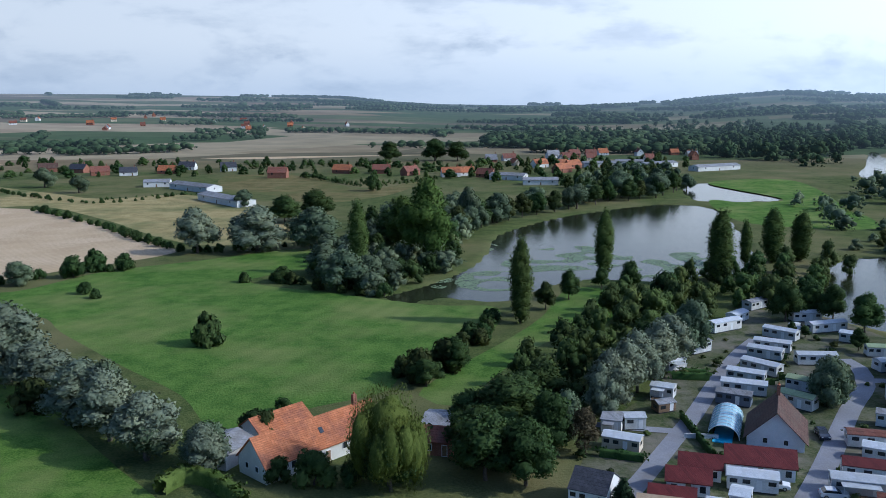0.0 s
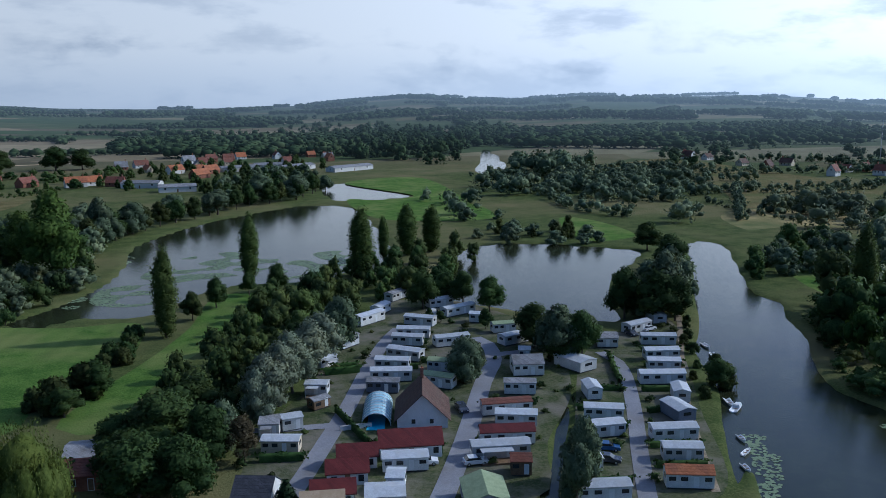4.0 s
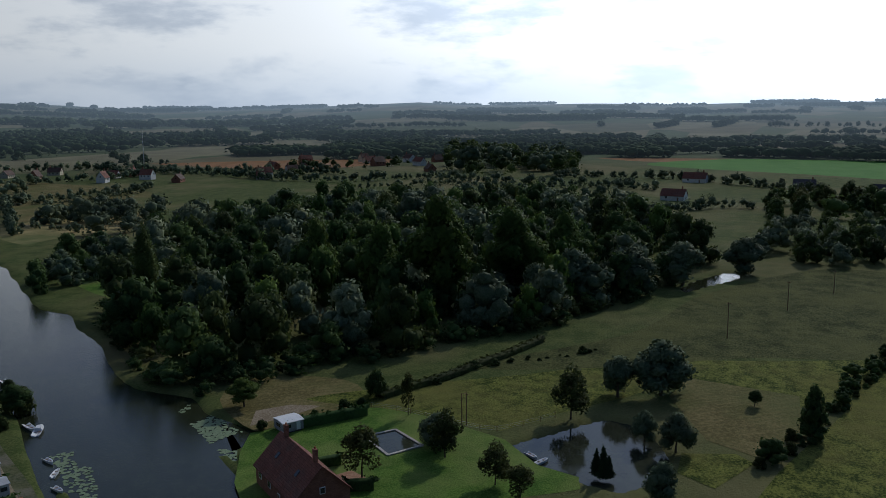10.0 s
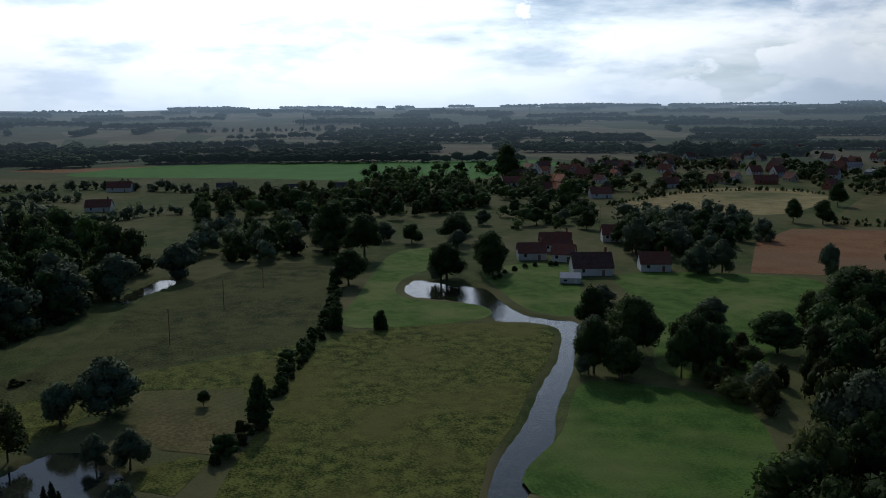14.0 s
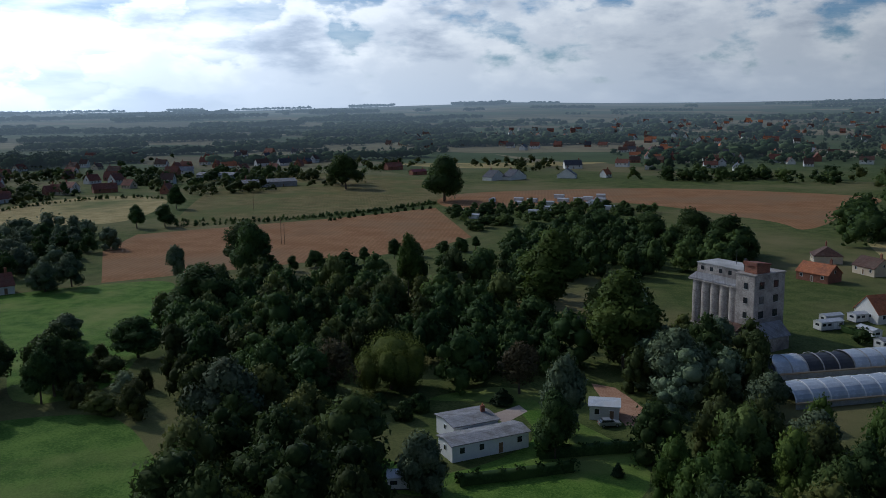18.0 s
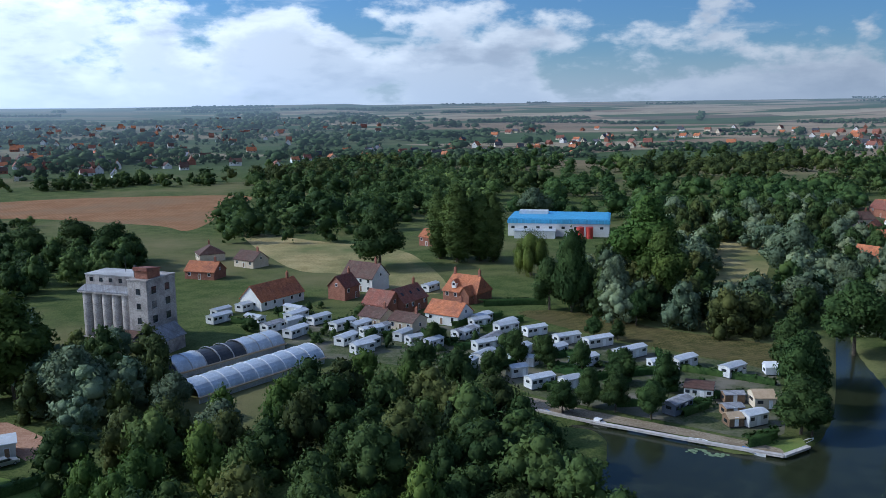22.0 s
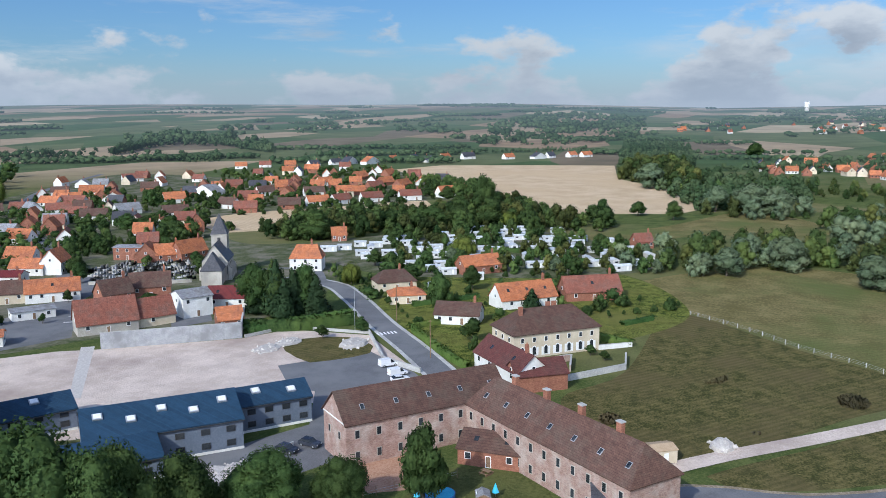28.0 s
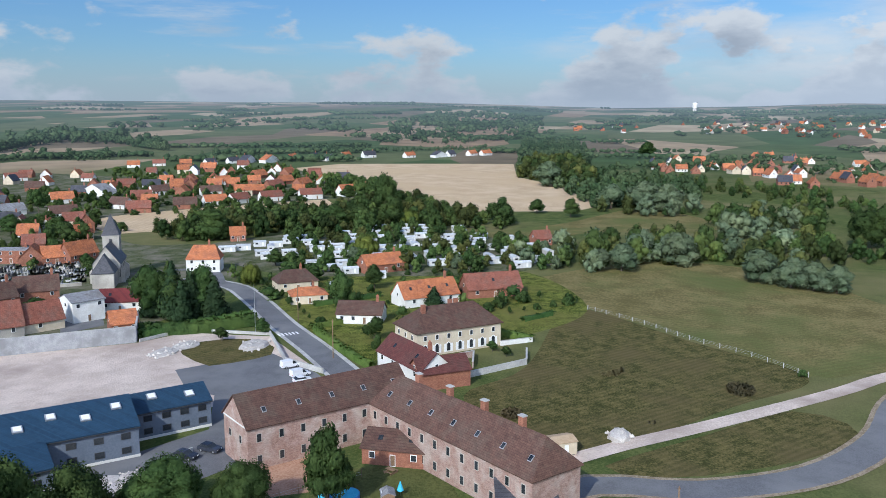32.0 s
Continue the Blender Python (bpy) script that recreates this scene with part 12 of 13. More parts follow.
woodland("hedgerow", spots_along([(331.9, 525.9), (409.4, 518.9), (461.7, 486.9)], 9, 5, 10, 188, 0.9), 189, "hedgerow of trees and bushes", LEAF_WILLOW, 110)
woodland("hedgerow", spots_along([(357.9, 430), (439.9, 435), (512, 419.3)], 9, 4, 9, 190, 0.9), 191, "hedgerow of trees and bushes", LEAF_WILLOW, 110)
woodland("hedgerow", spots_along([(326.4, 352.9), (369.9, 351.8), (420.3, 356.9)], 8, 3, 6, 192, 0.9), 193, "hedgerow of trees and bushes", LEAF_WILLOW, 110)
woodland("hedgerow", spots_along([(478.3, 606.3), (509.7, 537.7), (604.5, 495.6)], 9, 5, 10, 194, 0.9), 195, "hedgerow of trees and bushes", LEAF_WILLOW, 110)
woodland("hedgerow", spots_along([(626.9, 568.1), (647.7, 457.7), (670.5, 347.3)], 10, 6, 12, 196, 0.9), 197, "hedgerow of trees and bushes", LEAF_WILLOW, 110)
woodland("hedgerow", spots_along([(322.5, 592.9), (283.8, 491.5), (257.7, 408.7), (264.1, 363.5)], 9, 5, 9, 198, 0.9), 199, "hedgerow of trees and bushes", LEAF_WILLOW, 110)
woodland("woodland", spots_in([(257.5, 274.4), (329.1, 282.6), (362.5, 287.6), (454.6, 360), (393.8, 373.5), (303.4, 334.2), (263.9, 294.8)], 43, 7, 12, 200, 1.15), 201, "dark trees by the river bend", LEAF_WILLOW, 130)
woodland("woodland", spots_in([(430.3, 667.4), (411.2, 495.8), (295.6, 349.9), (277.3, 386.6), (292.6, 456.8)], 64, 7, 12, 202, 1.15), 203, "dark trees beyond the lake", LEAF_WILLOW, 130)
woodland("woodland", spots_in([(785.5, -686.6), (820.8, -1006.1), (594.8, -1542.1), (450.1, -1238.3), (635.2, -881.7), (578, -560.8)], 108, 6, 11, 204, 1.15), 205, "garden trees of the far hamlet", LEAF, 70)
woodland("woodland", spots_in([(425.9, -1171.7), (201.9, -1758), (-146.5, -1567.9), (-85, -891.6), (92.3, -812.4), (131.7, -908.2), (281.5, -774.1)], 216, 7, 12, 206, 1.15), 207, "trees of the hillside village", LEAF, 70)
woodland("woodland", spots_in([(6.1, -794.9), (-397.6, -1219.1), (-875.3, -1180.7), (-916.7, -850.9), (-729.9, -676.8), (-608.8, -942.2), (-292.9, -900), (5.9, -639.4)], 302, 7, 12, 208, 1.15), 209, "trees of the far village", LEAF, 70)
woodland("woodland", spots_in([(-1016, -1045.7), (-991.8, -834.9), (-1025.3, -620.7), (-1041.5, -458.7), (-970.5, -427.3), (-855.8, -597.6), (-803.2, -807.4)], 64, 5, 10, 210, 1.15), 211, "trees behind the estate", LEAF, 70)
woodland("woodland", spots_in([(654.8, -330.6), (666.9, -465.5), (627.9, -573.4), (538.6, -721.9), (479.4, -643), (542.6, -495.5), (554.1, -386.5), (548.9, -285.4)], 93, 6, 10, 212, 1.15), 213, "garden trees beyond the pasture", LEAF, 90)
woodland("woodland", spots_in([(697.9, -133.1), (692.2, -235), (594.2, -299.7), (489.2, -246.3), (516.7, -174.4), (546.7, -103.2)], 93, 7, 12, 214, 1.15), 215, "dark trees round the hamlet", LEAF, 110)
woodland("hedgerow", spots_along([(355.3, -307.8), (327.6, -341), (306, -386.1), (289.4, -460)], 5, 2, 3.5, 216, 0.9), 217, "dark field hedge", LEAF, 110)
woodland("hedgerow", spots_along([(369.2, -319.2), (328.4, -354), (301.1, -404.5), (293, -463.1)], 5, 2, 3.5, 218, 0.9), 219, "dark field hedge", LEAF, 110)
woodland("hedgerow", spots_along([(465, -241.4), (514.7, -320.3), (512.5, -388.2), (472.4, -403.9)], 6, 2, 4, 220, 0.9), 221, "dark field hedge", LEAF, 110)
woodland("hedgerow", spots_along([(688.1, 159.8), (696.9, 79.7), (649, 8.2), (563.4, -59.1)], 9, 5, 10, 222, 0.9), 223, "hedgerow of trees and bushes", LEAF_WILLOW, 110)
woodland("hedgerow", spots_along([(637.8, 236.7), (622.6, 156.4), (606.2, 69.7)], 9, 5, 10, 224, 0.9), 225, "hedgerow of trees and bushes", LEAF_WILLOW, 110)
woodland("hedgerow", spots_along([(1805.9, -3.3), (1832.5, -364), (1718.1, -695.9)], 22, 8, 14, 226, 0.9), 227, "hedgerow of trees and bushes", LEAF, 50)
woodland("hedgerow", spots_along([(478.8, 46.5), (509.4, 26.5), (510.9, 3.5)], 8, 5, 9, 228, 0.9), 229, "hedgerow of trees and bushes", LEAF_WILLOW, 110)
woodland("hedgerow", spots_along([(-110.3, 680.7), (-56.7, 618.7), (-3.1, 658.2)], 8, 3, 6, 230, 0.9), 231, "hedgerow of trees and bushes", LEAF, 110)
woodland("hedgerow", spots_along([(-111.9, 702.3), (-57.1, 606.3), (-18.1, 637.7)], 7, 2, 4, 232, 0.9), 233, "hedgerow of trees and bushes", LEAF, 110)
woodland("hedgerow", spots_along([(-192, 765.7), (-73.9, 789.3), (37.7, 748.8)], 14, 5, 9, 234, 0.9), 235, "hedgerow of trees and bushes", LEAF, 110)
woodland("hedgerow", spots_along([(-209.7, 527.9), (-166.2, 557.4), (-127.5, 532.8)], 7, 1.5, 3, 236, 0.9), 237, "hedgerow of trees and bushes", LEAF, 110)
woodland("hedgerow", spots_along([(102.7, 1347), (217.9, 1207.8), (308.7, 1136.3)], 10, 8, 12, 238, 0.9), 239, "hedgerow of trees and bushes", LEAF, 110)
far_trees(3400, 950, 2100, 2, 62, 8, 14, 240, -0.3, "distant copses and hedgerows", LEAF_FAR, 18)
far_trees(2600, 2000, 3200, 2, 62, 9, 17, 241, -0.3, "far woods and hedgerows with painted haze", LEAF_FAR, 12)
far_trees(2600, 3100, 4550, 2, 62, 10, 20, 242, -0.3, "farthest woods on the skyline with painted haze", LEAF_FAR, 9)
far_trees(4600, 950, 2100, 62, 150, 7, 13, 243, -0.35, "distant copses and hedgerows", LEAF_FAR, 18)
far_trees(3600, 2000, 3200, 62, 150, 9, 16, 244, -0.35, "far woods and hedgerows with painted haze", LEAF_FAR, 12)
far_trees(3600, 3100, 4550, 62, 150, 9, 18, 245, -0.35, "farthest woods on the skyline with painted haze", LEAF_FAR, 9)
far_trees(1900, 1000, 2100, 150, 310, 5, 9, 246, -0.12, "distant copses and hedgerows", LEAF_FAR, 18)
far_trees(1900, 2000, 3200, 150, 310, 5, 11, 247, -0.12, "far woods and hedgerows with painted haze", LEAF_FAR, 12)
far_trees(1900, 3100, 4550, 150, 310, 6, 13, 248, -0.12, "farthest woods on the skyline with painted haze", LEAF_FAR, 9)
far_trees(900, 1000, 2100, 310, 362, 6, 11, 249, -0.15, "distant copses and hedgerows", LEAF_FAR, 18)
far_trees(900, 2000, 3200, 310, 362, 6, 13, 250, -0.15, "far woods and hedgerows with painted haze", LEAF_FAR, 12)
far_trees(900, 3100, 4550, 310, 362, 7, 15, 251, -0.15, "farthest woods on the skyline with painted haze", LEAF_FAR, 9)
far_trees(700, 2600, 4500, 333, 358, 10, 16, 252, -1, "dark wood on the long hill with painted haze", LEAF_FAR, 9)
far_trees(500, 3000, 4550, 17, 48, 9, 14, 253, -0.6, "wooded hills with painted haze", LEAF_FAR, 9)
pole(687, 567.1, 38.9, arm=0, r=0.4, material=STEEL, name="radio_mast", label="tall slim radio mast on the plain")
pole(1107.7, -142.5, 50.4, arm=0, r=0.4, material=STEEL, name="radio_mast", label="tall slim radio mast on the plain")
pole(1353.1, -549.5, 56.1, arm=0, r=0.4, material=STEEL, name="radio_mast", label="tall slim radio mast on the plain")
pole(264.7, -289.7, 11.1)
pole(371.3, -383.1, 11.4)
pole(262.4, -289.3, 9.5)
water_tower(-3296.5, 151.8, 38)
garden_bits([(-118.8, -48.6), (-129.6, -44.8), (-132.3, -33.8), (-120.7, -24.6), (-114.8, -25.9), (-110.1, -45.2)], 254)
fence([(-115.1, -55.5), (-121.7, -49.7), (-127.4, -44.1)], 2.2, 1.6, "dark timber garden fence", rails=2)
lilies([(-0.1, 273.6), (5.7, 298.3), (14.7, 327.3), (22.9, 356.8), (19, 365.5), (6.7, 330.3), (-5.1, 283.9)], 1800, 255, "raft of green lily leaves")
lilies([(5, 275.9), (21.8, 269.8), (32.1, 298.7), (50.6, 302.6), (64.3, 308.9), (75, 337.2), (59.4, 353.3), (37.4, 344.4), (19.8, 313.9), (7.5, 297.6)], 11000, 256, "broad raft of pale lily leaves")
lilies([(64, 289), (91.8, 298.7), (102.7, 334), (85.7, 333.2), (68.2, 307.4)], 5200, 257, "broad raft of pale lily leaves")
lilies([(135, 107.2), (138.1, 105.2), (134.8, 97.1), (130.4, 88.7), (125, 83.9), (121.3, 85.1), (128, 96.3)], 500, 258, "scattered lily leaves by the bank")
lilies([(114.3, 121.4), (115.8, 115.5), (106.1, 102.1), (94.3, 91.2), (93, 93.6), (103.7, 106.5)], 350, 259, "scattered lily leaves by the bank")
lilies([(-56.1, -144.8), (-62.9, -139.3), (-69.5, -133.9), (-67.1, -133.7), (-58.6, -139.9)], 120, 260, "lily leaves along the quay")
grove([(-349.4, -216.3), (-434.7, -235.1), (-472.3, -180.4), (-555.5, -163.3), (-460.7, -96.9), (-479.1, -72.3), (-430.2, -61.9), (-394, -110.1), (-377.1, -161.5), (-345.9, -199.1)], ["oak", "oak", "olive"], 9.5, 7, 12, 261, "", 0.9)
grove([(-885.5, -132.1), (-1388.2, -199.2), (-1297.7, -93.3), (-793.6, -51.3), (-706.1, 40.8), (-618.1, 36.2), (-536.4, 19.8), (-530.3, -36.7), (-722, -82.2)], ["olive", "oak", "willow"], 12, 7, 13, 262, "", 1.0)
grove([(-335.5, -61.2), (-370.4, -34.2), (-407, -3.1), (-397.4, 37.7), (-367, 48.7), (-337.3, 64.9), (-316.2, 61.1), (-332.6, 44.5), (-350.6, 29.9), (-338.5, -6.1), (-313.8, -30.6)], ["oak", "olive", "willow"], 9.5, 6, 11, 263, "", 1.0)
grove([(-688.3, -294.1), (-612.7, -184.5), (-538.3, -158.2), (-526.3, -173.6)], ["oak"], 10, 8, 12, 264, "", 1.0)
grove([(-340.9, 8.1), (-390.7, 37.5), (-399.7, 73.6), (-382.9, 96.3), (-355.5, 115.4), (-331.6, 108), (-348.7, 88.1), (-361.5, 64.8), (-347.3, 33.7)], ["oak", "olive"], 11, 6, 11, 265, "", 1.0)
grove([(-678.7, -63.7), (-769.6, 24.5), (-683.4, 103.3), (-589.3, 145.6), (-513, 127.4), (-584.7, 88.9), (-652.9, 21.2), (-613, -49.4)], ["oak", "garden", "olive"], 13, 5, 9, 266, "", 0.8)
grove([(-194.2, -309.8), (-283, -391.4), (-390.7, -426.1), (-499.4, -447), (-423.5, -360.7), (-305.4, -272.2), (-258.8, -248.1), (-208.5, -251.6), (-187.1, -266)], ["garden", "oak", "bush"], 9, 3, 7, 267, "", 0.7)
grove([(-292.7, -260.7), (-324.2, -259.1), (-315.7, -226.2), (-288.8, -211.7), (-263.7, -228.8)], ["garden", "bush", "oak"], 9, 3, 6, 268, "", 0.7)
hedge([(-36.8, -188.4), (-49.4, -194.6), (-62.2, -196.9)], 1.4, 1.6, HEDGE, "clipped dark green hedge", 269)
hedge([(-49.1, -175.9), (-59.8, -178), (-72.5, -179.6)], 1.4, 1.6, HEDGE, "clipped dark green hedge", 270)
hedge([(-57.2, -160.4), (-66.6, -159.5), (-76.4, -158.3)], 1.2, 1.5, HEDGE, "clipped dark green hedge", 271)
hedge([(-47.6, -252.9), (-60.2, -252.7), (-66.6, -251.8)], 1.6, 2.0, HEDGE, "clipped dark green hedge", 272)
hedge([(-76.8, -183), (-85.3, -176.4), (-95.3, -167.2)], 1.2, 1.5, HEDGE, "clipped dark green hedge", 273)
woodland("woodland", spots_in([(1036, -2737.5), (543.7, -2426.9), (206, -3135.5), (-270, -2270.1), (-493.8, -1810.4), (-346, -1264.1), (-64.8, -1080.9), (62.9, -966), (223.8, -840.7), (416.5, -1140.8)], 684, 8, 14, 274, 1.9), 275, "dense trees of the hillside village", LEAF_OLD, 30)
woodland("woodland", spots_in([(1569.2, -1956.3), (998.2, -2070.1), (742.3, -2037.5), (464.5, -1273), (655.4, -1170), (854.1, -1061.2)], 302, 7, 12, 276, 1.9), 277, "trees round the ridge village", LEAF_OLD, 30)
woodland("woodland", spots_in([(92.1, -833.1), (-61.4, -1023), (-314.7, -1148.2), (-187.7, -678.6), (-81.3, -668.7), (42.6, -657.1)], 172, 8, 13, 278, 1.1), 279, "rounded green trees below the village", LEAF, 90)
far_houses([(851.8, -2249.6), (458.3, -2045.1), (263.2, -2018.9), (108.4, -832.1), (219.6, -825.1), (354.4, -1009.9)], 26, 41, [TILE_O, TILE_R, TILE_R, SLATE], 20, "in the hillside village", 15)
far_houses([(-863.8, -1416), (-1134.6, -1411.4), (-802.1, -984.4), (-615.8, -980.8)], 18, 42, [TILE_O, TILE_R, TILE_R], 20, "among trees", 15)
far_houses([(154.7, 984.3), (291.7, 1047), (273, 817.1), (136.1, 739.4), (33.8, 660.5), (37.2, 828.4)], 20, 43, [TILE_O, TILE_R, FIBRO], 15, "beyond the lake", 15)
far_houses([(769.5, -302.1), (721.1, -366), (552.8, -313.8), (509.6, -255.9), (569.9, -224.3)], 9, 44, [TILE_O, TILE_R, SLATE], 15, "by the stream", 15)
woodland("woodland", spots_in([(-1469.6, -542.4), (-1665.9, -495.3), (-1973.3, -239), (-1635.2, -171.3), (-1330, -213.2), (-1282.2, -381.3)], 237, 6, 10, 280, 1.5), 281, "dark trees at the foot of the hill", LEAF_DEEP, 40)
woodland("woodland", spots_in([(-2385.8, -258.3), (-3139.4, 91.6), (-2988.4, 719.5), (-2741.6, 854.5), (-1703.2, 532.9), (-1657.2, 99.6), (-1639.8, -155.9)], 446, 7, 11, 282, 1.8), 283, "trees of the distant town", LEAF_OLD, 30)
far_houses([(-1988.5, -189.4), (-2312.7, 68.2), (-2420, 583.5), (-1882, 454.8), (-1812.1, 108.6), (-1642.8, -145.6)], 26, 45, [TILE_O, TILE_R, SLATE], 15, "in the distant town", 18)
woodland("woodland", spots_in([(746.3, -291.6), (768.2, -402.2), (709.6, -541), (571, -755.1), (411.7, -903.1), (283.3, -800.6), (379, -663), (438.3, -506.9), (492.6, -294.3), (459.9, -177.6)], 187, 5, 10, 284, 1.2), 285, "garden trees of the hamlet", LEAF_OLD, 80)
woodland("woodland", spots_in([(-1838.1, -1280.1), (-2360.6, -1188.5), (-2023.1, -687.7), (-1646.6, -559.9), (-1570.3, -815.7), (-1398.8, -975.2)], 187, 7, 11, 286, 1.8), 287, "shelter belts on the plain", LEAF_DEEP, 30)
woodland("hedgerow", spots_along([(-1149.9, -458.4), (-1120.5, -333.3), (-1214.8, -227.2)], 9, 5, 9, 288, 0.9), 289, "hedgerow of trees and bushes", LEAF_DEEP, 110)
woodland("hedgerow", spots_along([(-922.1, -797), (-1215.7, -897.9), (-1040.8, -630.1)], 8, 10, 16, 290, 0.9), 291, "hedgerow of trees and bushes", LEAF_DEEP, 110)
grove([(256.9, -418.3), (250.3, -461.9), (185.4, -504.6), (147, -474.6), (180.2, -421.4), (207, -364.5)], ["garden", "oak", "bush"], 9, 3.5, 7.5, 292, "", 0.85)
row_of(["bush"], [(297.7, -364.7), (290.3, -402.5), (278.8, -439.8)], 5, 1.5, 2.2, 293, "", 1.0)
woodland("woodland", spots_in([(302, 637.2), (335.3, 622.9), (313.9, 582.9), (282.6, 596.1)], 18, 6, 10, 294, 1.15), 295, "trees by the far river", LEAF_WILLOW, 90)

# ---- far villages and their garden trees ----
far_houses([(336.6, -842.2), (204.5, -736.5), (96.5, -838.0), (60.2, -1216.8), (110.7, -1772.7), (459.3, -2142.8), (723.4, -1906.2)], 95, 43, [TILE_O, TILE_R, TILE_R, TILE_B, SLATE], 11, "in the hillside village", 17)
woodland("woodland", spots_in([(336.6, -842.2), (204.5, -736.5), (96.5, -838.0), (60.2, -1216.8), (110.7, -1772.7), (459.3, -2142.8), (723.4, -1906.2)], 209, 5, 10, 343, 1.2), 443, "garden trees in the hillside village", LEAF, 70)
far_houses([(824.1, -1212.9), (498.2, -1285.6), (635.7, -1643.2), (1069.8, -1577.7)], 34, 44, [TILE_R, TILE_B, SLATE], 28, "along the ridge street", 15)
woodland("woodland", spots_in([(824.1, -1212.9), (498.2, -1285.6), (635.7, -1643.2), (1069.8, -1577.7)], 74, 5, 10, 344, 1.2), 444, "garden trees along the ridge street", LEAF_OLD, 70)
far_houses([(-192.1, -1091.8), (-537.3, -1087.2), (-829.6, -1006.5), (-1170.2, -1438.8), (-723.6, -1737.6), (-250.7, -1663.5)], 60, 45, [TILE_O, TILE_O, TILE_R, SLATE], 45, "across the wooded valley", 17)
woodland("woodland", spots_in([(-192.1, -1091.8), (-537.3, -1087.2), (-829.6, -1006.5), (-1170.2, -1438.8), (-723.6, -1737.6), (-250.7, -1663.5)], 132, 5, 10, 345, 1.2), 445, "garden trees across the wooded valley", LEAF, 70)
far_houses([(213.9, -1388.4), (20.3, -1311.4), (-129.2, -1483.2), (-181.3, -2392.1), (310.8, -2596.0), (334.0, -2195.1)], 40, 46, [TILE_O, TILE_R, TILE_B], 2, "west of the wood", 17)
woodland("woodland", spots_in([(213.9, -1388.4), (20.3, -1311.4), (-129.2, -1483.2), (-181.3, -2392.1), (310.8, -2596.0), (334.0, -2195.1)], 88, 5, 10, 346, 1.2), 446, "garden trees west of the wood", LEAF_OLD, 70)
far_houses([(611.7, -348.9), (483.7, -441.6), (500.6, -576.3), (658.9, -758.1), (975.5, -760.1), (873.2, -499.0)], 34, 47, [TILE_R, TILE_R, TILE_B], 19, "beyond the stream", 15)
woodland("woodland", spots_in([(611.7, -348.9), (483.7, -441.6), (500.6, -576.3), (658.9, -758.1), (975.5, -760.1), (873.2, -499.0)], 74, 5, 10, 347, 1.2), 447, "garden trees beyond the stream", LEAF, 70)
far_houses([(612.8, -228.0), (532.4, -326.0), (845.4, -515.1), (844.6, -331.3)], 20, 48, [TILE_R, TILE_R, TILE_B], 36, "by the plain", 14)
woodland("woodland", spots_in([(612.8, -228.0), (532.4, -326.0), (845.4, -515.1), (844.6, -331.3)], 44, 5, 10, 348, 1.2), 448, "garden trees by the plain", LEAF_OLD, 70)
far_houses([(612.2, 402.9), (636.0, 239.7), (866.1, 326.6), (778.2, 511.4)], 12, 49, [TILE_R, TILE_B], 53, "behind the long wood", 18)
woodland("woodland", spots_in([(612.2, 402.9), (636.0, 239.7), (866.1, 326.6), (778.2, 511.4)], 26, 5, 10, 349, 1.2), 449, "garden trees behind the long wood", LEAF, 70)
far_houses([(-897.4, -12.2), (-784.9, 90.6), (-642.0, 174.0), (-944.5, 253.9), (-1108.6, 126.6), (-1037.8, -7.9)], 26, 50, [TILE_O, TILE_O, TILE_R, SLATE], 10, "across the valley", 16)
woodland("woodland", spots_in([(-897.4, -12.2), (-784.9, 90.6), (-642.0, 174.0), (-944.5, 253.9), (-1108.6, 126.6), (-1037.8, -7.9)], 57, 5, 10, 350, 1.2), 450, "garden trees across the valley", LEAF_OLD, 70)
far_houses([(-1712.5, 90.9), (-1512.4, 403.3), (-2035.0, 540.1), (-1995.4, 105.3)], 30, 51, [TILE_O, TILE_O, TILE_R], 27, "under the far ridge", 22)
woodland("woodland", spots_in([(-1712.5, 90.9), (-1512.4, 403.3), (-2035.0, 540.1), (-1995.4, 105.3)], 66, 5, 10, 351, 1.2), 451, "garden trees under the far ridge", LEAF, 70)
woodland("woodland", spots_in([(55.2, -486.2), (-39.4, -494.9), (-182.8, -586.0), (-263.3, -884.4), (6.3, -899.1), (76.0, -724.0)], 90, 9, 15, 370, 1.15), 470, "ragged belt of dark trees", LEAF, 110)
woodland("woodland", spots_in([(-236.1, -613.9), (-377.0, -445.1), (-738.3, -877.6), (-340.4, -1091.6)], 110, 9, 15, 371, 1.15), 471, "ragged belt of dark trees", LEAF, 110)
woodland("woodland", spots_in([(594.2, -112.6), (674.1, -251.2), (589.3, -336.0), (832.0, -475.3), (776.6, -148.7)], 50, 6, 11, 372, 1.15), 472, "ragged belt of dark trees", LEAF, 110)
woodland("woodland", spots_in([(164.4, 402.6), (267.0, 320.7), (353.2, 372.1), (454.6, 546.3), (308.4, 603.8)], 70, 7, 12, 373, 1.15), 473, "ragged belt of dark trees", LEAF_WILLOW, 110)
woodland("woodland", spots_in([(462.3, 618.7), (617.9, 482.1), (951.5, 744.1), (662.7, 886.6)], 60, 7, 12, 374, 1.15), 474, "ragged belt of dark trees", LEAF_WILLOW, 110)
woodland("woodland", spots_in([(236.0, 1595.2), (305.9, 756.0), (387.0, 780.7), (891.4, 1791.0), (400.9, 2678.9)], 130, 9, 15, 375, 1.15), 475, "ragged belt of dark trees", LEAF_OLD, 110)

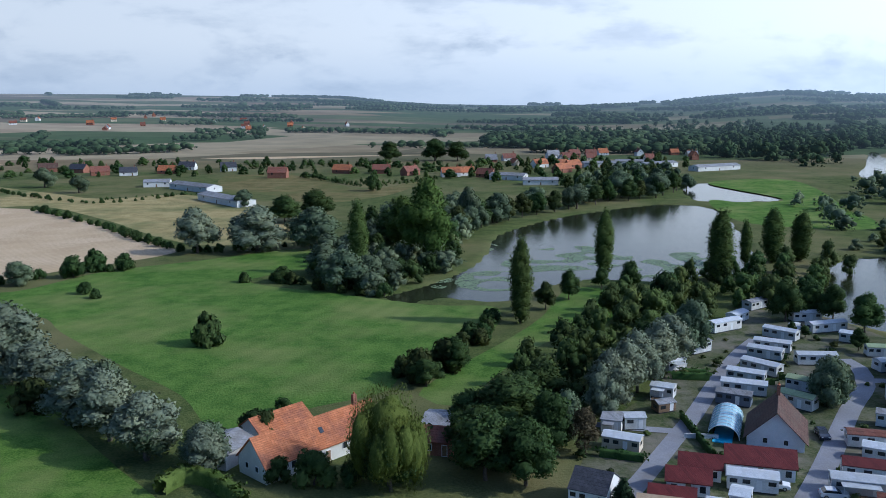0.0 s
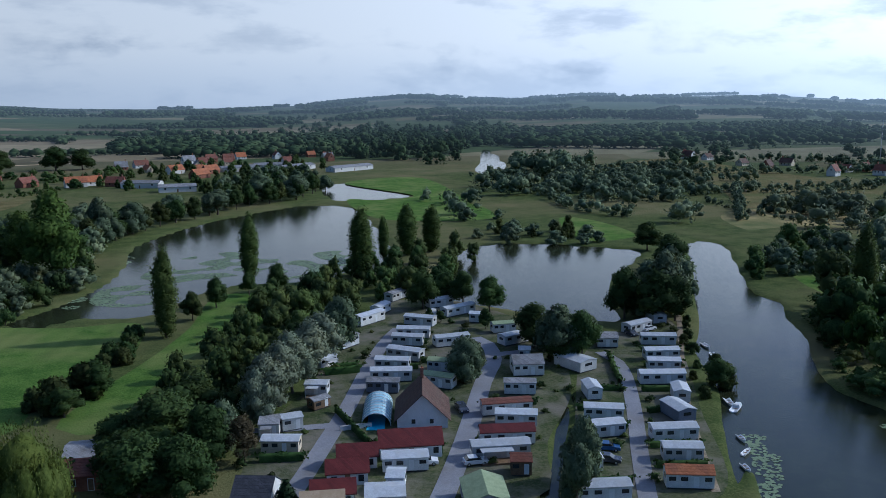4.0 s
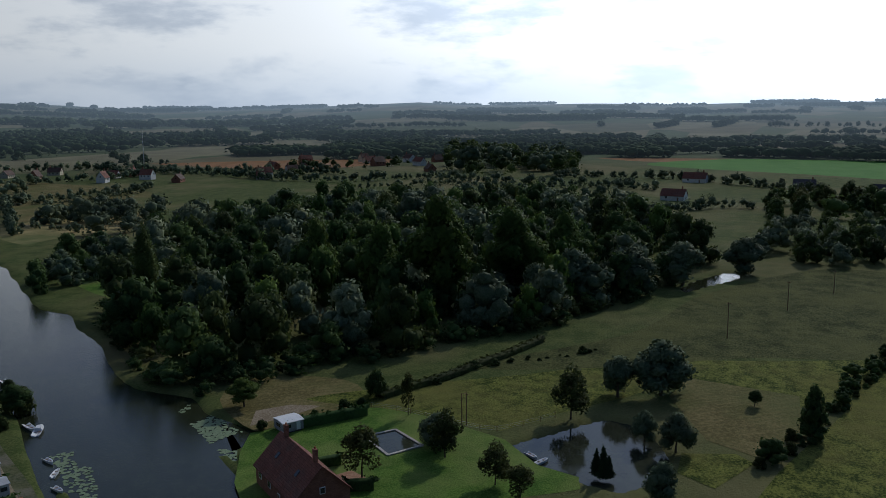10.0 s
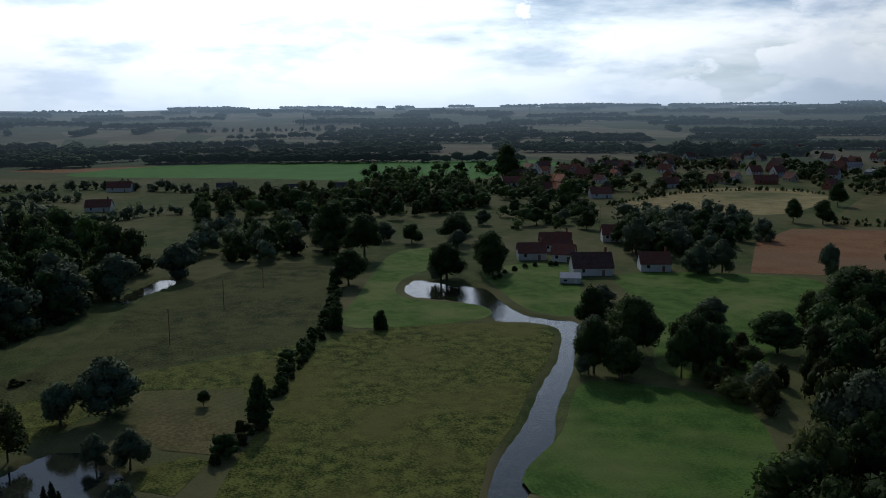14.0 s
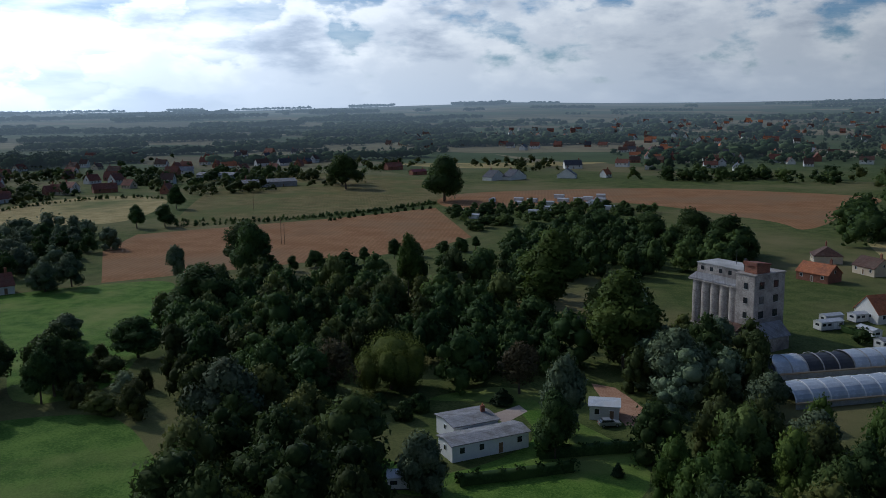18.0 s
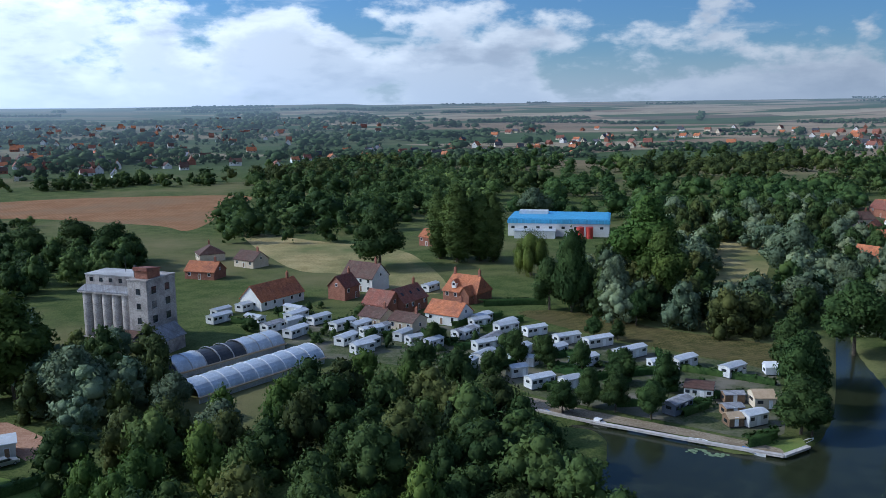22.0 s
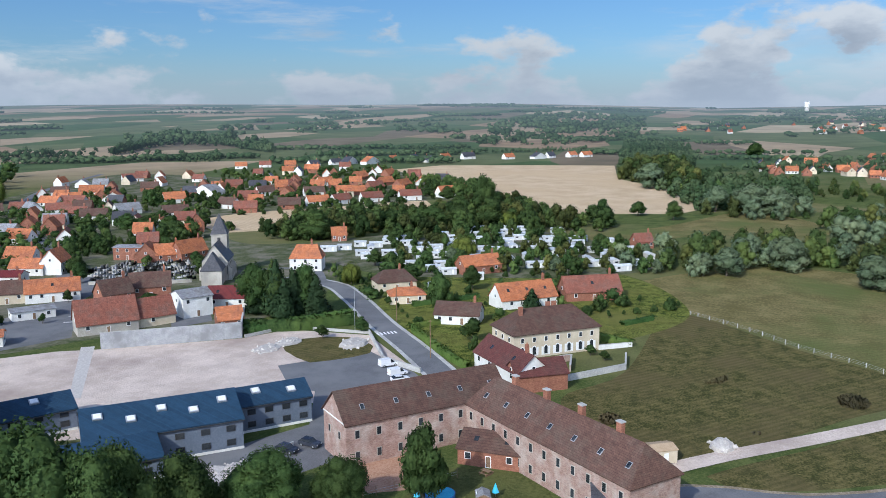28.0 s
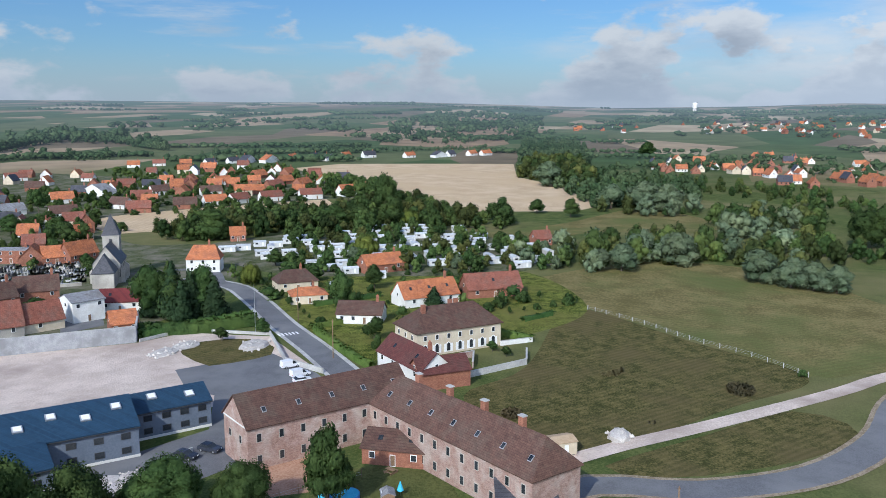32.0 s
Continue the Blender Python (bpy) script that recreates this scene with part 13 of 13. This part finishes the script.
# ---- hedges between the pitches near the mill ----
hedge([(13.7, -249.5), (5.7, -239.0)], 1.2, 1.7, HEDGE, "clipped dark green hedge", 331)
hedge([(20.5, -237.0), (12.9, -234.7)], 1.2, 1.7, HEDGE, "clipped dark green hedge", 332)
hedge([(0.2, -235.7), (-7.1, -240.1)], 1.2, 1.7, HEDGE, "clipped dark green hedge", 333)
hedge([(-9.8, -236.6), (-15.3, -240.0)], 1.2, 1.7, HEDGE, "clipped dark green hedge", 334)
hedge([(-14.7, -221.5), (-19.4, -223.5)], 1.2, 1.7, HEDGE, "clipped dark green hedge", 335)
hedge([(26.9, -245.1), (20.9, -242.4)], 1.2, 1.7, HEDGE, "clipped dark green hedge", 336)
hedge([(-25.2, -222.4), (-31.1, -210.7)], 1.2, 1.7, HEDGE, "clipped dark green hedge", 337)
hedge([(-34.3, -228.1), (-42.4, -235.7)], 1.2, 1.7, HEDGE, "clipped dark green hedge", 338)
hedge([(-43.3, -224.0), (-50.6, -229.5)], 1.2, 1.7, HEDGE, "clipped dark green hedge", 339)
hedge([(-33.6, -206.7), (-39.8, -207.3)], 1.2, 1.7, HEDGE, "clipped dark green hedge", 340)

# ---- garden behind the farmhouse ----
wall_run([(134.9, 66.2), (139.9, 62.1), (134.5, 54.5), (128.6, 58.6), (134.9, 66.2)], 0.16, 0.4, RUBBLE, "dark stone edging round the garden pond", name="pond_edging", cap=RUBBLE)
hedge([(133.8, 81.0), (139.5, 76.0), (145.6, 70.9)], 1.8, 2.0, HEDGE, "tall clipped hedge behind the garden", 501)
hedge([(120.2, 68.2), (122.9, 64.8)], 1.6, 1.7, HEDGE, "short clipped hedge beside the terrace", 502)
hedge([(114.0, 59.5), (116.0, 55.4)], 1.6, 1.8, HEDGE, "short clipped hedge beside the terrace", 503)
sheet("terrace", [(117.6, 64.2), (121.0, 61.8), (119.2, 58.2), (115.9, 60.6)], SOIL, 0.05, "small reddish paved terrace beside the farmhouse", "terrace", smooth=False)
fence([(149.4, 71.5), (149.2, 66), (147.6, 59), (145.6, 51), (145.2, 44), (149.5, 40.2), (156, 35.6)], 3.4, 1.2, "post and wire fence along the garden lawn", r=0.06)
hedge([(155.1, 71.9), (164.5, 67.6), (171.5, 63.8), (182.7, 60.1), (192.0, 56.2), (207.6, 51.5)], 2.4, 1.3, LEAF_OLD, "low ragged bushes along the pasture ditch", 504)
lilies([(135.5, 107.5), (140.5, 108.3), (134.7, 100.5), (129.4, 91.1), (128.1, 84.0), (123.5, 82.6), (115.3, 79.4), (121.8, 88.5), (129.3, 99.0)], 520, 505, "scattered lily leaves along the river bank")
sheet("yard", [(-158.6, -179.9), (-177.9, -171.5), (-203.8, -193.7), (-227.1, -208.2), (-247.3, -211.8), (-259.8, -231.1), (-245.0, -229.2), (-278.7, -272.5), (-401.3, -407.0), (-413.7, -431.8), (-299.9, -307.2), (-236.8, -231.0), (-216.4, -208.5), (-198.4, -208.5), (-175.3, -203.3)], ASPHALT, 0.058, "grey tarred street and parking place in the village", "yard", smooth=False)
sheet("yard", [(-194.4, -151.7), (-206.2, -146.4), (-219.8, -157.0), (-228.5, -171.8), (-229.1, -178.7)], ASPHALT, 0.058, "grey tarred yard behind the barns", "yard", smooth=False)
sheet("lot_seam", [(-172.8, -159.1), (-170.8, -161.8), (-137.2, -134.4), (-139.0, -132.7)], RUBBLE, 0.03, "dark broken strip across the gravel lot", "lot", smooth=False)
